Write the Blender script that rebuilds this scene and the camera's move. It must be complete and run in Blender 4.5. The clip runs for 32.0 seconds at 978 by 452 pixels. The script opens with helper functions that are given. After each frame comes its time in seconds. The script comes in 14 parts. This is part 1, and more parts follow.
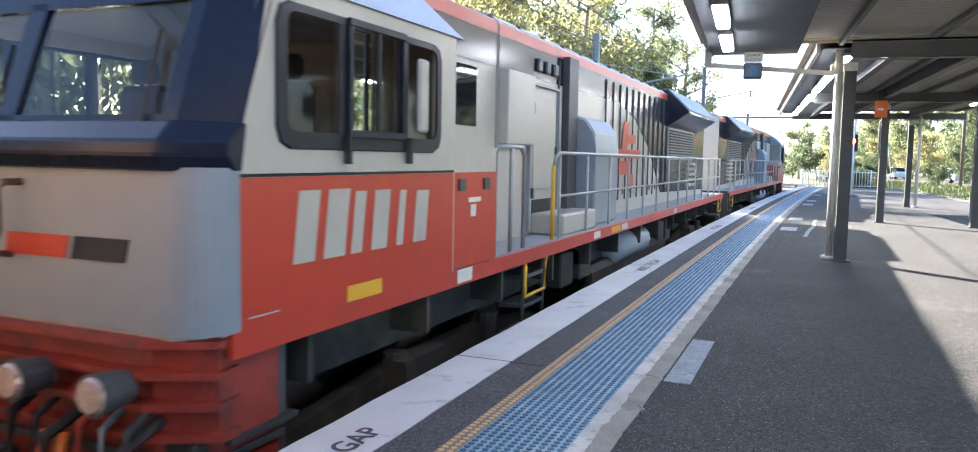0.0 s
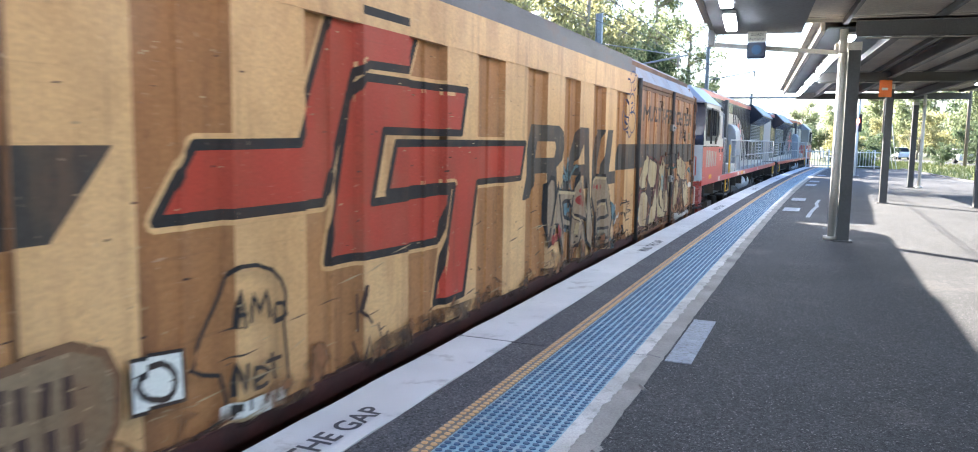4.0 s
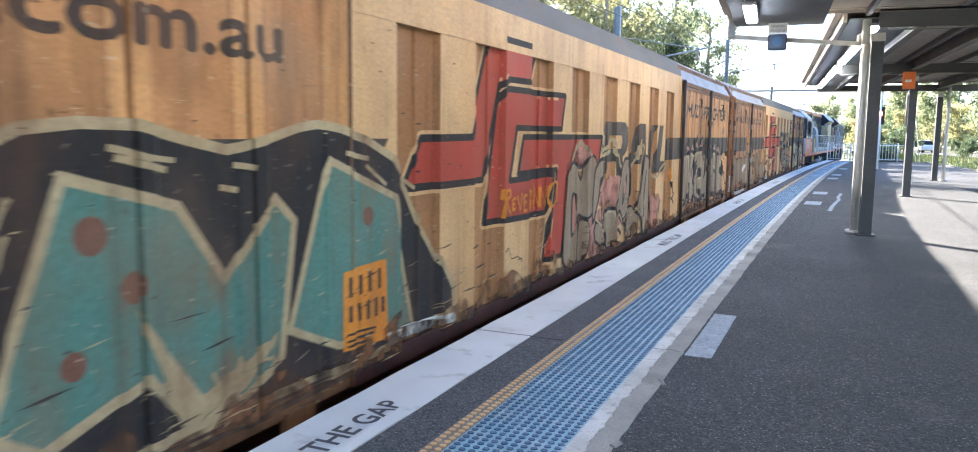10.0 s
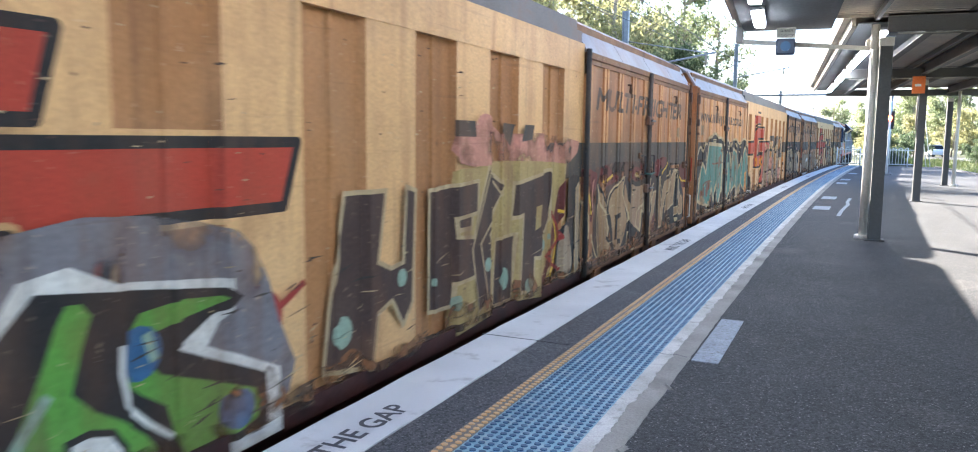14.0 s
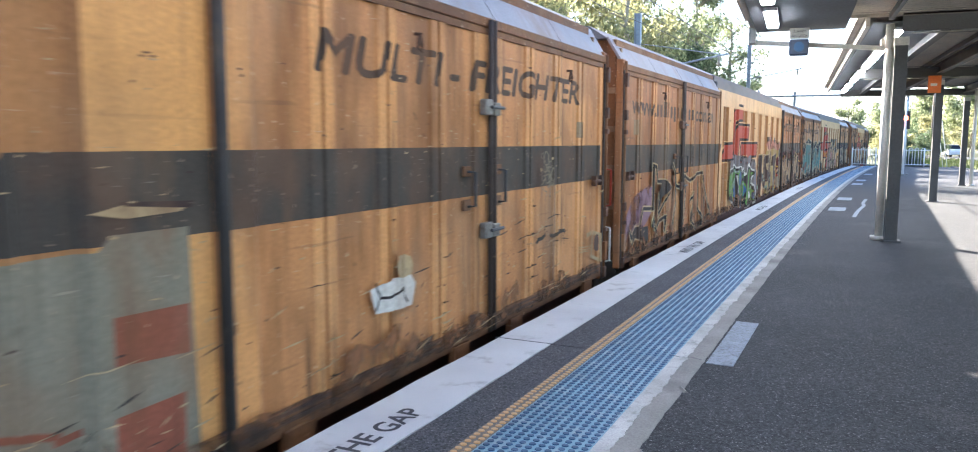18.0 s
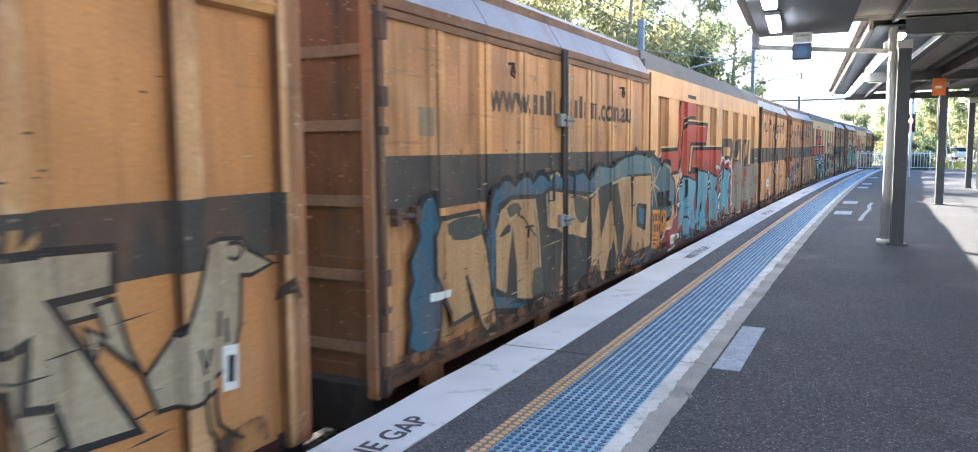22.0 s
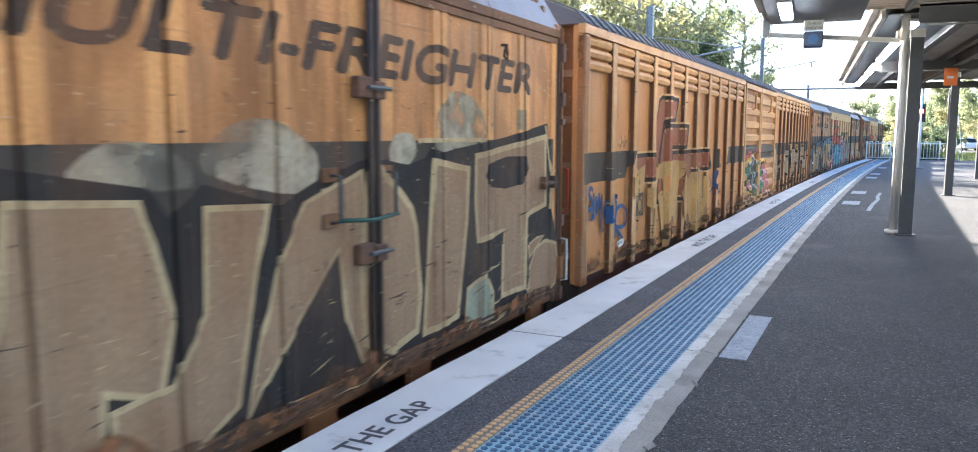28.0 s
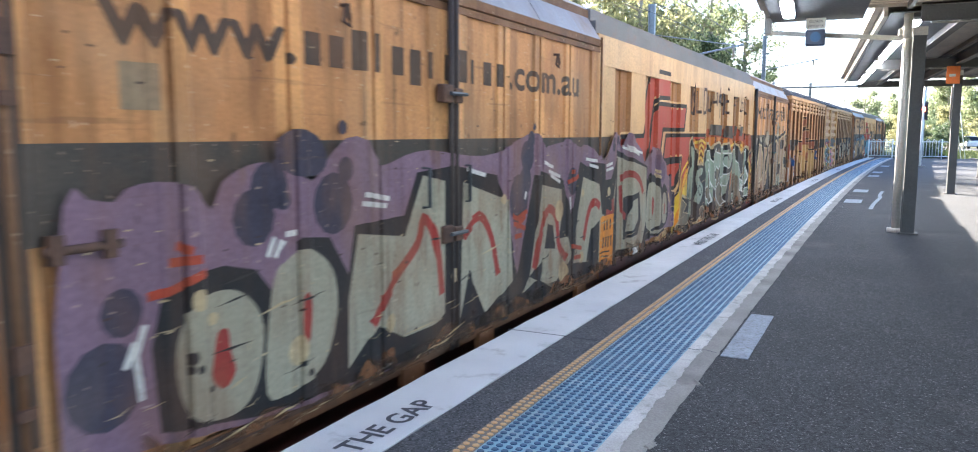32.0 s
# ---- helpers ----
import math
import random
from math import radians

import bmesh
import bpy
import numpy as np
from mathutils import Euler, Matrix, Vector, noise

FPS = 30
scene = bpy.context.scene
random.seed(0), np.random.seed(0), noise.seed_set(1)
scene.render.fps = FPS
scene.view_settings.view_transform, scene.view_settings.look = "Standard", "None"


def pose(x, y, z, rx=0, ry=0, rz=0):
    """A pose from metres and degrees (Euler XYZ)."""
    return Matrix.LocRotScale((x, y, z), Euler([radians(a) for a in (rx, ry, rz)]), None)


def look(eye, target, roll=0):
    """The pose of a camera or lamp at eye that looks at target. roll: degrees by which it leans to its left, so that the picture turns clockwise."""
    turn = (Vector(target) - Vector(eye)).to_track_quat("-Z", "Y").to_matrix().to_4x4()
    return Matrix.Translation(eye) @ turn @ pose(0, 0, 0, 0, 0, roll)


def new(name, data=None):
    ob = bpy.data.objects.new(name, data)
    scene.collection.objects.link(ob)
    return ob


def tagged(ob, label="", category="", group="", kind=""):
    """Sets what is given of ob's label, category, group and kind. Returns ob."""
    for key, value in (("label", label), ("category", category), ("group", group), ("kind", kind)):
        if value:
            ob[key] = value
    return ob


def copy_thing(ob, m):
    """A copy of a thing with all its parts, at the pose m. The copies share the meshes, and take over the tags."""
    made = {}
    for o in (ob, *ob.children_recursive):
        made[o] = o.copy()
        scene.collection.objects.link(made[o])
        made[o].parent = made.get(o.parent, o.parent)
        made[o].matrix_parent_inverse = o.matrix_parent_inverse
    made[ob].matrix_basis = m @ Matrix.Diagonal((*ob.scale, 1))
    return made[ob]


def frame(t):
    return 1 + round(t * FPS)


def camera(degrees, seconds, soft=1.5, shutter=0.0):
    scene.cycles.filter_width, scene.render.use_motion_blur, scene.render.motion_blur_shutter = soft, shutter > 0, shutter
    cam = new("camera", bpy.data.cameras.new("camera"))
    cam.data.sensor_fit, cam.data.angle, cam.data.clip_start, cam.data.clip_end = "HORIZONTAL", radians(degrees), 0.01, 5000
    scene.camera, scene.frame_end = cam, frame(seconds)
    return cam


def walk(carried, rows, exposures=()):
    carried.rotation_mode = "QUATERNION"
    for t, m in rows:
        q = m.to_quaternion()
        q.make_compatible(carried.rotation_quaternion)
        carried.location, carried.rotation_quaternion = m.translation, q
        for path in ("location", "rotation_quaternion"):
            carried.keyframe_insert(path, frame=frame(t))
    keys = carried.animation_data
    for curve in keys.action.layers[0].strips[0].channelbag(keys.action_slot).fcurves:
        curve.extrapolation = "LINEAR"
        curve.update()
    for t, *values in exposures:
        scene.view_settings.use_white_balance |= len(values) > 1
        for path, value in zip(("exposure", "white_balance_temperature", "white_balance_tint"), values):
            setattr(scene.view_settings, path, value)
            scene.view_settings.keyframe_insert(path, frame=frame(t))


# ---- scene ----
# Camera: a phone held almost still at eye height on the platform
PATH = [
    (0, -0.025, -0.001, 1.476, 22.201, -5.000, -1.049), (0.5, -0.019, 0.002, 1.473, 22.132, -5.094, -1.059), (1, -0.019, -0.002, 1.475, 22.063, -5.408, -1.011),
    (1.5, -0.025, 0.009, 1.475, 22.247, -5.796, -0.943), (2, -0.025, 0.004, 1.475, 22.202, -5.974, -0.901), (2.5, -0.019, 0.001, 1.471, 22.230, -6.186, -0.885),
    (4.5, -0.016, -0.000, 1.472, 22.413, -6.381, -0.929), (5, -0.027, 0.014, 1.462, 22.260, -6.452, -1.170), (5.5, -0.029, 0.008, 1.469, 22.485, -6.682, -1.407),
    (6, -0.022, 0.004, 1.470, 22.569, -6.834, -1.361), (6.5, -0.028, 0.010, 1.471, 22.548, -7.087, -1.577), (7, -0.029, 0.015, 1.470, 22.819, -7.315, -1.471),
    (7.5, -0.034, 0.022, 1.464, 22.989, -7.295, -1.377), (8, -0.029, 0.016, 1.465, 22.968, -7.265, -1.274), (8.5, -0.026, 0.013, 1.463, 23.248, -7.197, -1.035),
    (9, -0.025, 0.017, 1.465, 23.518, -7.199, -1.066), (9.5, -0.025, 0.013, 1.464, 23.618, -6.969, -1.005), (10, -0.023, 0.016, 1.463, 23.689, -6.764, -0.663),
    (10.5, -0.018, 0.007, 1.463, 23.691, -6.780, -0.537), (11, -0.022, 0.011, 1.464, 23.846, -6.726, -0.355), (11.5, -0.019, 0.013, 1.466, 24.055, -6.541, -0.440),
    (12, -0.023, 0.020, 1.467, 24.185, -6.419, -0.558), (12.5, -0.021, 0.017, 1.469, 24.232, -6.474, -0.692), (13, -0.017, 0.019, 1.461, 24.254, -6.433, -0.764),
    (13.5, -0.016, 0.015, 1.461, 24.304, -6.465, -0.769), (14, -0.010, 0.007, 1.468, 24.287, -6.464, -0.687), (14.5, -0.011, 0.011, 1.466, 24.432, -6.384, -0.626),
    (16.5, -0.007, 0.012, 1.460, 24.717, -6.337, -0.281), (17, -0.003, 0.009, 1.462, 24.682, -6.238, -0.114), (17.5, -0.004, 0.011, 1.465, 24.678, -6.160, -0.113),
    (18, -0.006, 0.007, 1.467, 25.206, -6.206, -0.193), (18.5, 0.000, 0.003, 1.467, 25.389, -6.355, -0.191), (19, -0.000, 0.000, 1.464, 25.076, -6.370, 0.267),
    (19.5, -0.006, 0.008, 1.466, 25.139, -6.424, 0.034), (20, -0.008, 0.009, 1.461, 25.380, -6.246, 0.216), (20.5, -0.008, 0.012, 1.463, 25.570, -5.902, -0.051),
    (21, -0.009, 0.017, 1.459, 25.616, -5.808, 0.065), (21.5, -0.001, 0.007, 1.463, 25.438, -5.756, 0.239), (22, 0.002, 0.006, 1.464, 25.532, -5.655, 0.431),
    (22.5, -0.005, 0.010, 1.467, 25.741, -5.717, -0.087), (23, -0.003, 0.012, 1.467, 26.251, -5.800, -0.066), (23.5, -0.009, 0.011, 1.464, 26.021, -6.172, -0.092),
    (24, -0.010, 0.006, 1.463, 25.670, -6.184, 0.036), (24.5, -0.008, 0.013, 1.466, 25.906, -6.260, -0.096), (26.5, -0.015, 0.019, 1.467, 26.022, -6.644, -0.080),
    (27, -0.013, 0.017, 1.462, 26.216, -6.639, -0.016), (27.5, -0.012, 0.013, 1.466, 26.065, -6.665, -0.250), (28, -0.014, 0.014, 1.461, 26.026, -6.665, -0.160),
    (28.5, -0.013, 0.020, 1.459, 26.111, -6.674, -0.042), (29, -0.019, 0.026, 1.461, 26.238, -6.718, -0.079), (29.5, -0.018, 0.025, 1.461, 26.270, -6.632, -0.091),
    (30, -0.014, 0.021, 1.461, 26.228, -6.573, 0.004), (30.5, -0.015, 0.017, 1.461, 26.111, -6.570, 0.031), (31, -0.015, 0.021, 1.462, 26.224, -6.595, -0.003),
    (31.5, -0.018, 0.025, 1.463, 26.142, -6.751, -0.207), (32, -0.014, 0.022, 1.462, 26.147, -6.778, -0.124),
]
cam = camera(63.86, 32.0, 1.05, 0.28)
walk(cam, [(t, pose(x, y, z, 90 + pitch, roll, yaw)) for t, x, y, z, yaw, pitch, roll in PATH], [(0, 3.1, 5800, 12), (2.5, 3.25, 5700, 12), (5, 3.33, 5650, 12), (32, 3.35, 5650, 12)])

# World, sun and exposure: low sun behind the train, ahead and to the left
SUN_EL = radians(28)
SUN_AZ = math.atan2(-0.75, 0.66)          # from +y towards +x
world = bpy.data.worlds.new("sky")
scene.world = world
world.use_nodes = True
wn = world.node_tree.nodes
sky = wn.new("ShaderNodeTexSky")
sky.sky_type, sky.sun_disc = "NISHITA", False
sky.sun_elevation, sky.sun_rotation = SUN_EL, SUN_AZ
sky.air_density, sky.dust_density, sky.ozone_density = 1.0, 1.6, 2.0
wn["Background"].inputs[1].default_value = 0.063
world.node_tree.links.new(sky.outputs[0], wn["Background"].inputs[0])
sun_data = bpy.data.lights.new("sun", "SUN")
sun_data.energy, sun_data.angle, sun_data.color = 5.0, radians(0.6), (1.0, 0.86, 0.67)
sun = new("sun", sun_data)
sun_way = Vector((math.sin(SUN_AZ) * math.cos(SUN_EL), math.cos(SUN_AZ) * math.cos(SUN_EL), math.sin(SUN_EL)))
sun.matrix_world = look(sun_way * 200, (0, 0, 0))


# ---- materials ----


def surf(name, a, b=None, scale=4.0, rough=0.7, metal=0.0, bump=0.0, fine=60.0, stretch=(1, 1, 1), dirt=None, dirt_amount=0.0,
         dirt_scale=1.2, vary=0.0, spec=0.5, grime=0.0, speck=0.0, fleck=None, grain_range=(0.8, 1.15)):
    """A painted, stony or metal surface: two tones, fine grain, blotches of dirt, a little relief."""
    m = bpy.data.materials.new(name)
    m.use_nodes = True
    n, l = m.node_tree.nodes, m.node_tree.links
    bsdf = n["Principled BSDF"]
    bsdf.inputs["Roughness"].default_value, bsdf.inputs["Metallic"].default_value = rough, metal
    bsdf.inputs["Specular IOR Level"].default_value = spec
    tc, mp = n.new("ShaderNodeTexCoord"), n.new("ShaderNodeMapping")
    mp.inputs["Scale"].default_value = stretch
    l.new(tc.outputs["Object"], mp.inputs[0])
    no = n.new("ShaderNodeTexNoise")
    no.inputs["Scale"].default_value, no.inputs["Detail"].default_value = scale, 6
    l.new(mp.outputs[0], no.inputs["Vector"])
    ramp = n.new("ShaderNodeValToRGB")
    ramp.color_ramp.elements[0].position, ramp.color_ramp.elements[1].position = 0.3, 0.7
    b = b or tuple(c * 0.75 for c in a)
    ramp.color_ramp.elements[0].color, ramp.color_ramp.elements[1].color = (*b, 1), (*a, 1)
    l.new(no.outputs[0], ramp.inputs[0])
    out = ramp.outputs[0]
    grain = n.new("ShaderNodeTexNoise")
    grain.inputs["Scale"].default_value, grain.inputs["Detail"].default_value = fine, 3
    l.new(tc.outputs["Object"], grain.inputs["Vector"])
    mr = n.new("ShaderNodeMapRange")
    mr.inputs["From Min"].default_value, mr.inputs["From Max"].default_value = 0.25, 0.75
    mr.inputs["To Min"].default_value, mr.inputs["To Max"].default_value = grain_range
    l.new(grain.outputs[0], mr.inputs[0])
    mul = n.new("ShaderNodeMix")
    mul.data_type, mul.blend_type = "RGBA", "MULTIPLY"
    mul.inputs[0].default_value = 1.0
    l.new(out, mul.inputs[6])
    l.new(mr.outputs[0], mul.inputs[7])
    out = mul.outputs[2]
    if dirt:
        dn, dm = n.new("ShaderNodeTexNoise"), n.new("ShaderNodeMapRange")
        dn.inputs["Scale"].default_value, dn.inputs["Detail"].default_value = dirt_scale, 8
        dn.inputs["Roughness"].default_value = 0.65
        l.new(mp.outputs[0], dn.inputs["Vector"])
        dm.inputs["From Min"].default_value, dm.inputs["From Max"].default_value = 0.62 - 0.22 * dirt_amount, 0.78 - 0.15 * dirt_amount
        l.new(dn.outputs[0], dm.inputs[0])
        mx = n.new("ShaderNodeMix")
        mx.data_type = "RGBA"
        l.new(dm.outputs[0], mx.inputs[0])
        l.new(out, mx.inputs[6])
        mx.inputs[7].default_value = (*dirt, 1)
        out = mx.outputs[2]
    if speck:
        vo, sep, vr = n.new("ShaderNodeTexVoronoi"), n.new("ShaderNodeSeparateColor"), n.new("ShaderNodeMapRange")
        vo.inputs["Scale"].default_value = speck
        l.new(tc.outputs["Object"], vo.inputs["Vector"])
        l.new(vo.outputs["Color"], sep.inputs[0])
        vr.inputs["To Min"].default_value, vr.inputs["To Max"].default_value = 0.3, 2.0
        l.new(sep.outputs[0], vr.inputs[0])
        vm = n.new("ShaderNodeMix")
        vm.data_type, vm.blend_type = "RGBA", "MULTIPLY"
        vm.inputs[0].default_value = 1.0
        l.new(out, vm.inputs[6])
        l.new(vr.outputs[0], vm.inputs[7])
        out = vm.outputs[2]
    if fleck:
        fn, fr, fx = n.new("ShaderNodeTexNoise"), n.new("ShaderNodeMapRange"), n.new("ShaderNodeMix")
        fn.inputs["Scale"].default_value, fn.inputs["Detail"].default_value = 75.0, 1
        l.new(tc.outputs["Object"], fn.inputs["Vector"])
        fr.inputs["From Min"].default_value, fr.inputs["From Max"].default_value = 0.67, 0.71
        l.new(fn.outputs[0], fr.inputs[0])
        fx.data_type = "RGBA"
        l.new(fr.outputs[0], fx.inputs[0])
        l.new(out, fx.inputs[6])
        fx.inputs[7].default_value = (*fleck, 1)
        out = fx.outputs[2]
    if grime:
        # run-down streaks, rust spots and scratches, all continuous from one coat of paint to the next
        for tone, sc, lo, hi, most, det in (((0.2, 0.088, 0.036), (1, 2.4, 1.5), 0.48, 0.64, 0.5, 9), ((0.15, 0.072, 0.034), (1, 5.5, 0.3), 0.52, 0.74, 0.65, 5), ((0.06, 0.033, 0.022), (1, 13, 0.7), 0.6, 0.74, 0.7, 4),
                                            ((0.36, 0.26, 0.17), (1, 1.5, 1.1), 0.52, 0.75, 0.4, 8), ((0.06, 0.034, 0.023), (11, 11, 9), 0.68, 0.74, 0.6, 4),
                                            ((0.1, 0.06, 0.04), (1, 0.9, 26), 0.66, 0.72, 0.3, 3), ((0.62, 0.52, 0.4), (1, 5.5, 40), 0.72, 0.76, 0.35, 2), ((0.68, 0.5, 0.32), (20, 22, 34), 0.69, 0.73, 0.5, 2)):
            gm, gn, gr, gx = n.new("ShaderNodeMapping"), n.new("ShaderNodeTexNoise"), n.new("ShaderNodeMapRange"), n.new("ShaderNodeMix")
            gm.inputs["Scale"].default_value = sc
            gm.inputs["Location"].default_value = (sc[1], sc[2] * 3, lo * 7)
            l.new(tc.outputs["Object"], gm.inputs[0])
            gn.inputs["Scale"].default_value, gn.inputs["Detail"].default_value = 1.0, det
            l.new(gm.outputs[0], gn.inputs["Vector"])
            gr.inputs["From Min"].default_value, gr.inputs["From Max"].default_value = lo, hi
            gr.inputs["To Max"].default_value = min(1.0, most * grime)
            l.new(gn.outputs[0], gr.inputs[0])
            gx.data_type = "RGBA"
            l.new(gr.outputs[0], gx.inputs[0])
            l.new(out, gx.inputs[6])
            gx.inputs[7].default_value = (*tone, 1)
            out = gx.outputs[2]
    if vary:
        oi, vr, vm = n.new("ShaderNodeObjectInfo"), n.new("ShaderNodeMapRange"), n.new("ShaderNodeMix")
        vr.inputs["To Min"].default_value, vr.inputs["To Max"].default_value = 1 - vary, 1 + vary
        l.new(oi.outputs["Random"], vr.inputs[0])
        vm.data_type, vm.blend_type = "RGBA", "MULTIPLY"
        vm.inputs[0].default_value = 1.0
        l.new(out, vm.inputs[6])
        l.new(vr.outputs[0], vm.inputs[7])
        out = vm.outputs[2]
    l.new(out, bsdf.inputs["Base Color"])
    if bump:
        bp = n.new("ShaderNodeBump")
        bp.inputs["Strength"].default_value, bp.inputs["Distance"].default_value = bump, 0.01
        l.new(grain.outputs[0], bp.inputs["Height"])
        l.new(bp.outputs[0], bsdf.inputs["Normal"])
    return m


def glow(name, color, strength):
    m = bpy.data.materials.new(name)
    m.use_nodes = True
    e = m.node_tree.nodes["Principled BSDF"].inputs
    e["Base Color"].default_value = (*color, 1)
    e["Emission Color"].default_value, e["Emission Strength"].default_value = (*color, 1), strength
    return m


def leafy(name, a, b):
    m = surf(name, a, b, 0.35, 0.55, fine=3.0, spec=0.3)
    n, l = m.node_tree.nodes, m.node_tree.links
    bsdf = n["Principled BSDF"]
    tr, add, out = n.new("ShaderNodeBsdfTranslucent"), n.new("ShaderNodeMixShader"), n["Material Output"]
    add.inputs[0].default_value = 0.55
    src = bsdf.inputs["Base Color"].links[0].from_socket
    gi, gm = n.new("ShaderNodeNewGeometry"), n.new("ShaderNodeMapRange")
    gm.inputs["To Min"].default_value, gm.inputs["To Max"].default_value = 0.6, 1.5
    l.new(gi.outputs["Random Per Island"], gm.inputs[0])
    mx = n.new("ShaderNodeMix")
    mx.data_type, mx.blend_type = "RGBA", "MULTIPLY"
    mx.inputs[0].default_value = 1.0
    l.new(src, mx.inputs[6])
    l.new(gm.outputs[0], mx.inputs[7])
    l.new(mx.outputs[2], bsdf.inputs["Base Color"])
    l.new(mx.outputs[2], tr.inputs[0])
    l.new(bsdf.outputs[0], add.inputs[1])
    l.new(tr.outputs[0], add.inputs[2])
    l.new(add.outputs[0], out.inputs[0])
    return m


ASPHALT = surf("asphalt", (0.031, 0.031, 0.032), (0.018, 0.0185, 0.0195), 0.9, 0.85, bump=0.8, fine=120, dirt=(0.07, 0.065, 0.06), dirt_amount=0.25, dirt_scale=0.6, speck=85, fleck=(0.2, 0.195, 0.19), grain_range=(0.45, 1.55))
ASPHALT_EDGE = surf("asphalt_edge", (0.05, 0.051, 0.056), (0.033, 0.034, 0.038), 1.6, 0.8, bump=0.4, fine=130, dirt=(0.085, 0.085, 0.088), dirt_amount=0.3, speck=100, fleck=(0.19, 0.19, 0.195), grain_range=(0.6, 1.4))
CONCRETE = surf("concrete", (0.3, 0.28, 0.25), (0.2, 0.19, 0.17), 2.5, 0.85, bump=0.3, fine=90, dirt=(0.12, 0.11, 0.1), dirt_amount=0.4)
WHITE_LINE = surf("white_line_paint", (0.62, 0.62, 0.62), (0.5, 0.5, 0.51), 1.3, 0.6, bump=0.25, fine=160, dirt=(0.22, 0.21, 0.2), dirt_amount=0.25, dirt_scale=3.5)
WHITE_WORN = surf("worn_white_paint", (0.55, 0.53, 0.5), (0.36, 0.34, 0.31), 3.5, 0.75, bump=0.3, fine=90, dirt=(0.2, 0.19, 0.17), dirt_amount=0.4, dirt_scale=9)
PATCH_WHITE = surf("patch_paint", (0.3, 0.33, 0.38), (0.2, 0.225, 0.26), 8, 0.7, fine=160, bump=0.5, dirt=(0.1, 0.1, 0.1), dirt_amount=0.55, dirt_scale=30)
STENCIL = surf("black_stencil_paint", (0.04, 0.04, 0.05), (0.07, 0.07, 0.075), 12, 0.7)
TILE_BLUE = surf("tile_blue_base", (0.22, 0.36, 0.43), (0.15, 0.27, 0.34), 9, 0.6, fine=120, dirt=(0.34, 0.36, 0.35), dirt_amount=0.4, dirt_scale=5, vary=0.12)
DOT_BLUE = surf("tile_blue_dot", (0.004, 0.072, 0.165), (0.003, 0.048, 0.115), 14, 0.45, fine=60, dirt=(0.2, 0.25, 0.32), dirt_amount=0.3, dirt_scale=9)
TILE_TAN = surf("tile_yellow_base", (0.2, 0.16, 0.12), (0.13, 0.105, 0.08), 9, 0.65, fine=120)
DOT_TAN = surf("tile_yellow_dot", (0.62, 0.37, 0.15), (0.5, 0.28, 0.11), 14, 0.5, fine=60, dirt=(0.4, 0.33, 0.22), dirt_amount=0.3, dirt_scale=9)
BALLAST = surf("ballast", (0.1, 0.085, 0.07), (0.045, 0.038, 0.034), 18, 0.9, bump=1.0, fine=25, speck=22)
GROUND = surf("ground_earth", (0.1, 0.11, 0.035), (0.06, 0.065, 0.025), 0.15, 0.9, fine=6, bump=0.4, dirt=(0.2, 0.17, 0.08), dirt_amount=0.2, dirt_scale=0.1)
GRASS = surf("grass_blades", (0.26, 0.27, 0.07), (0.14, 0.18, 0.04), 0.5, 0.7, fine=4)
ROAD = surf("road_asphalt", (0.07, 0.07, 0.07), None, 1, 0.8)
STEEL = surf("rail_steel", (0.16, 0.12, 0.1), (0.1, 0.07, 0.055), 6, 0.55, 0.3)
DARK_RUST = surf("greasy_dark_steel", (0.055, 0.036, 0.026), (0.035, 0.026, 0.022), 6, 0.65, fine=40, bump=0.3)
RUST = surf("rusty_steel", (0.14, 0.07, 0.04), (0.07, 0.04, 0.03), 5, 0.8, fine=40, bump=0.3)
BLACK = surf("black_underframe", (0.035, 0.032, 0.03), (0.02, 0.018, 0.017), 3, 0.75, fine=40, dirt=(0.1, 0.075, 0.05), dirt_amount=0.4)
POST_GREY = surf("post_grey_paint", (0.075, 0.072, 0.07), (0.055, 0.053, 0.05), 2, 0.5, fine=40, dirt=(0.08, 0.06, 0.05), dirt_amount=0.2)
PIPE_CREAM = surf("pipe_cream_paint", (0.66, 0.63, 0.56), (0.55, 0.52, 0.45), 2.5, 0.5, dirt=(0.2, 0.15, 0.1), dirt_amount=0.3)
BEAM = surf("beam_grey_paint", (0.15, 0.145, 0.14), (0.115, 0.11, 0.105), 1.5, 0.6)
SOFFIT = surf("soffit_sheet", (0.6, 0.55, 0.46), (0.5, 0.45, 0.37), 1.2, 0.7, fine=20)
SOFFIT_DARK = surf("soffit_lining_paint", (0.15, 0.16, 0.175), (0.12, 0.13, 0.14), 1.2, 0.75, fine=20, spec=0.2)
FASCIA = surf("fascia_paint", (0.42, 0.39, 0.34), (0.3, 0.28, 0.24), 2, 0.55)
WHITE_METAL = surf("white_fence_paint", (0.82, 0.82, 0.81), (0.75, 0.75, 0.74), 3, 0.45)
GALV = surf("galvanised_steel", (0.32, 0.33, 0.35), (0.22, 0.23, 0.25), 4, 0.45, 0.4)
ORANGE = surf("orange_sign", (0.85, 0.2, 0.03), (0.75, 0.17, 0.03), 3, 0.5)
TUBE = glow("fluorescent_tube", (1.0, 0.98, 0.92), 6.0)
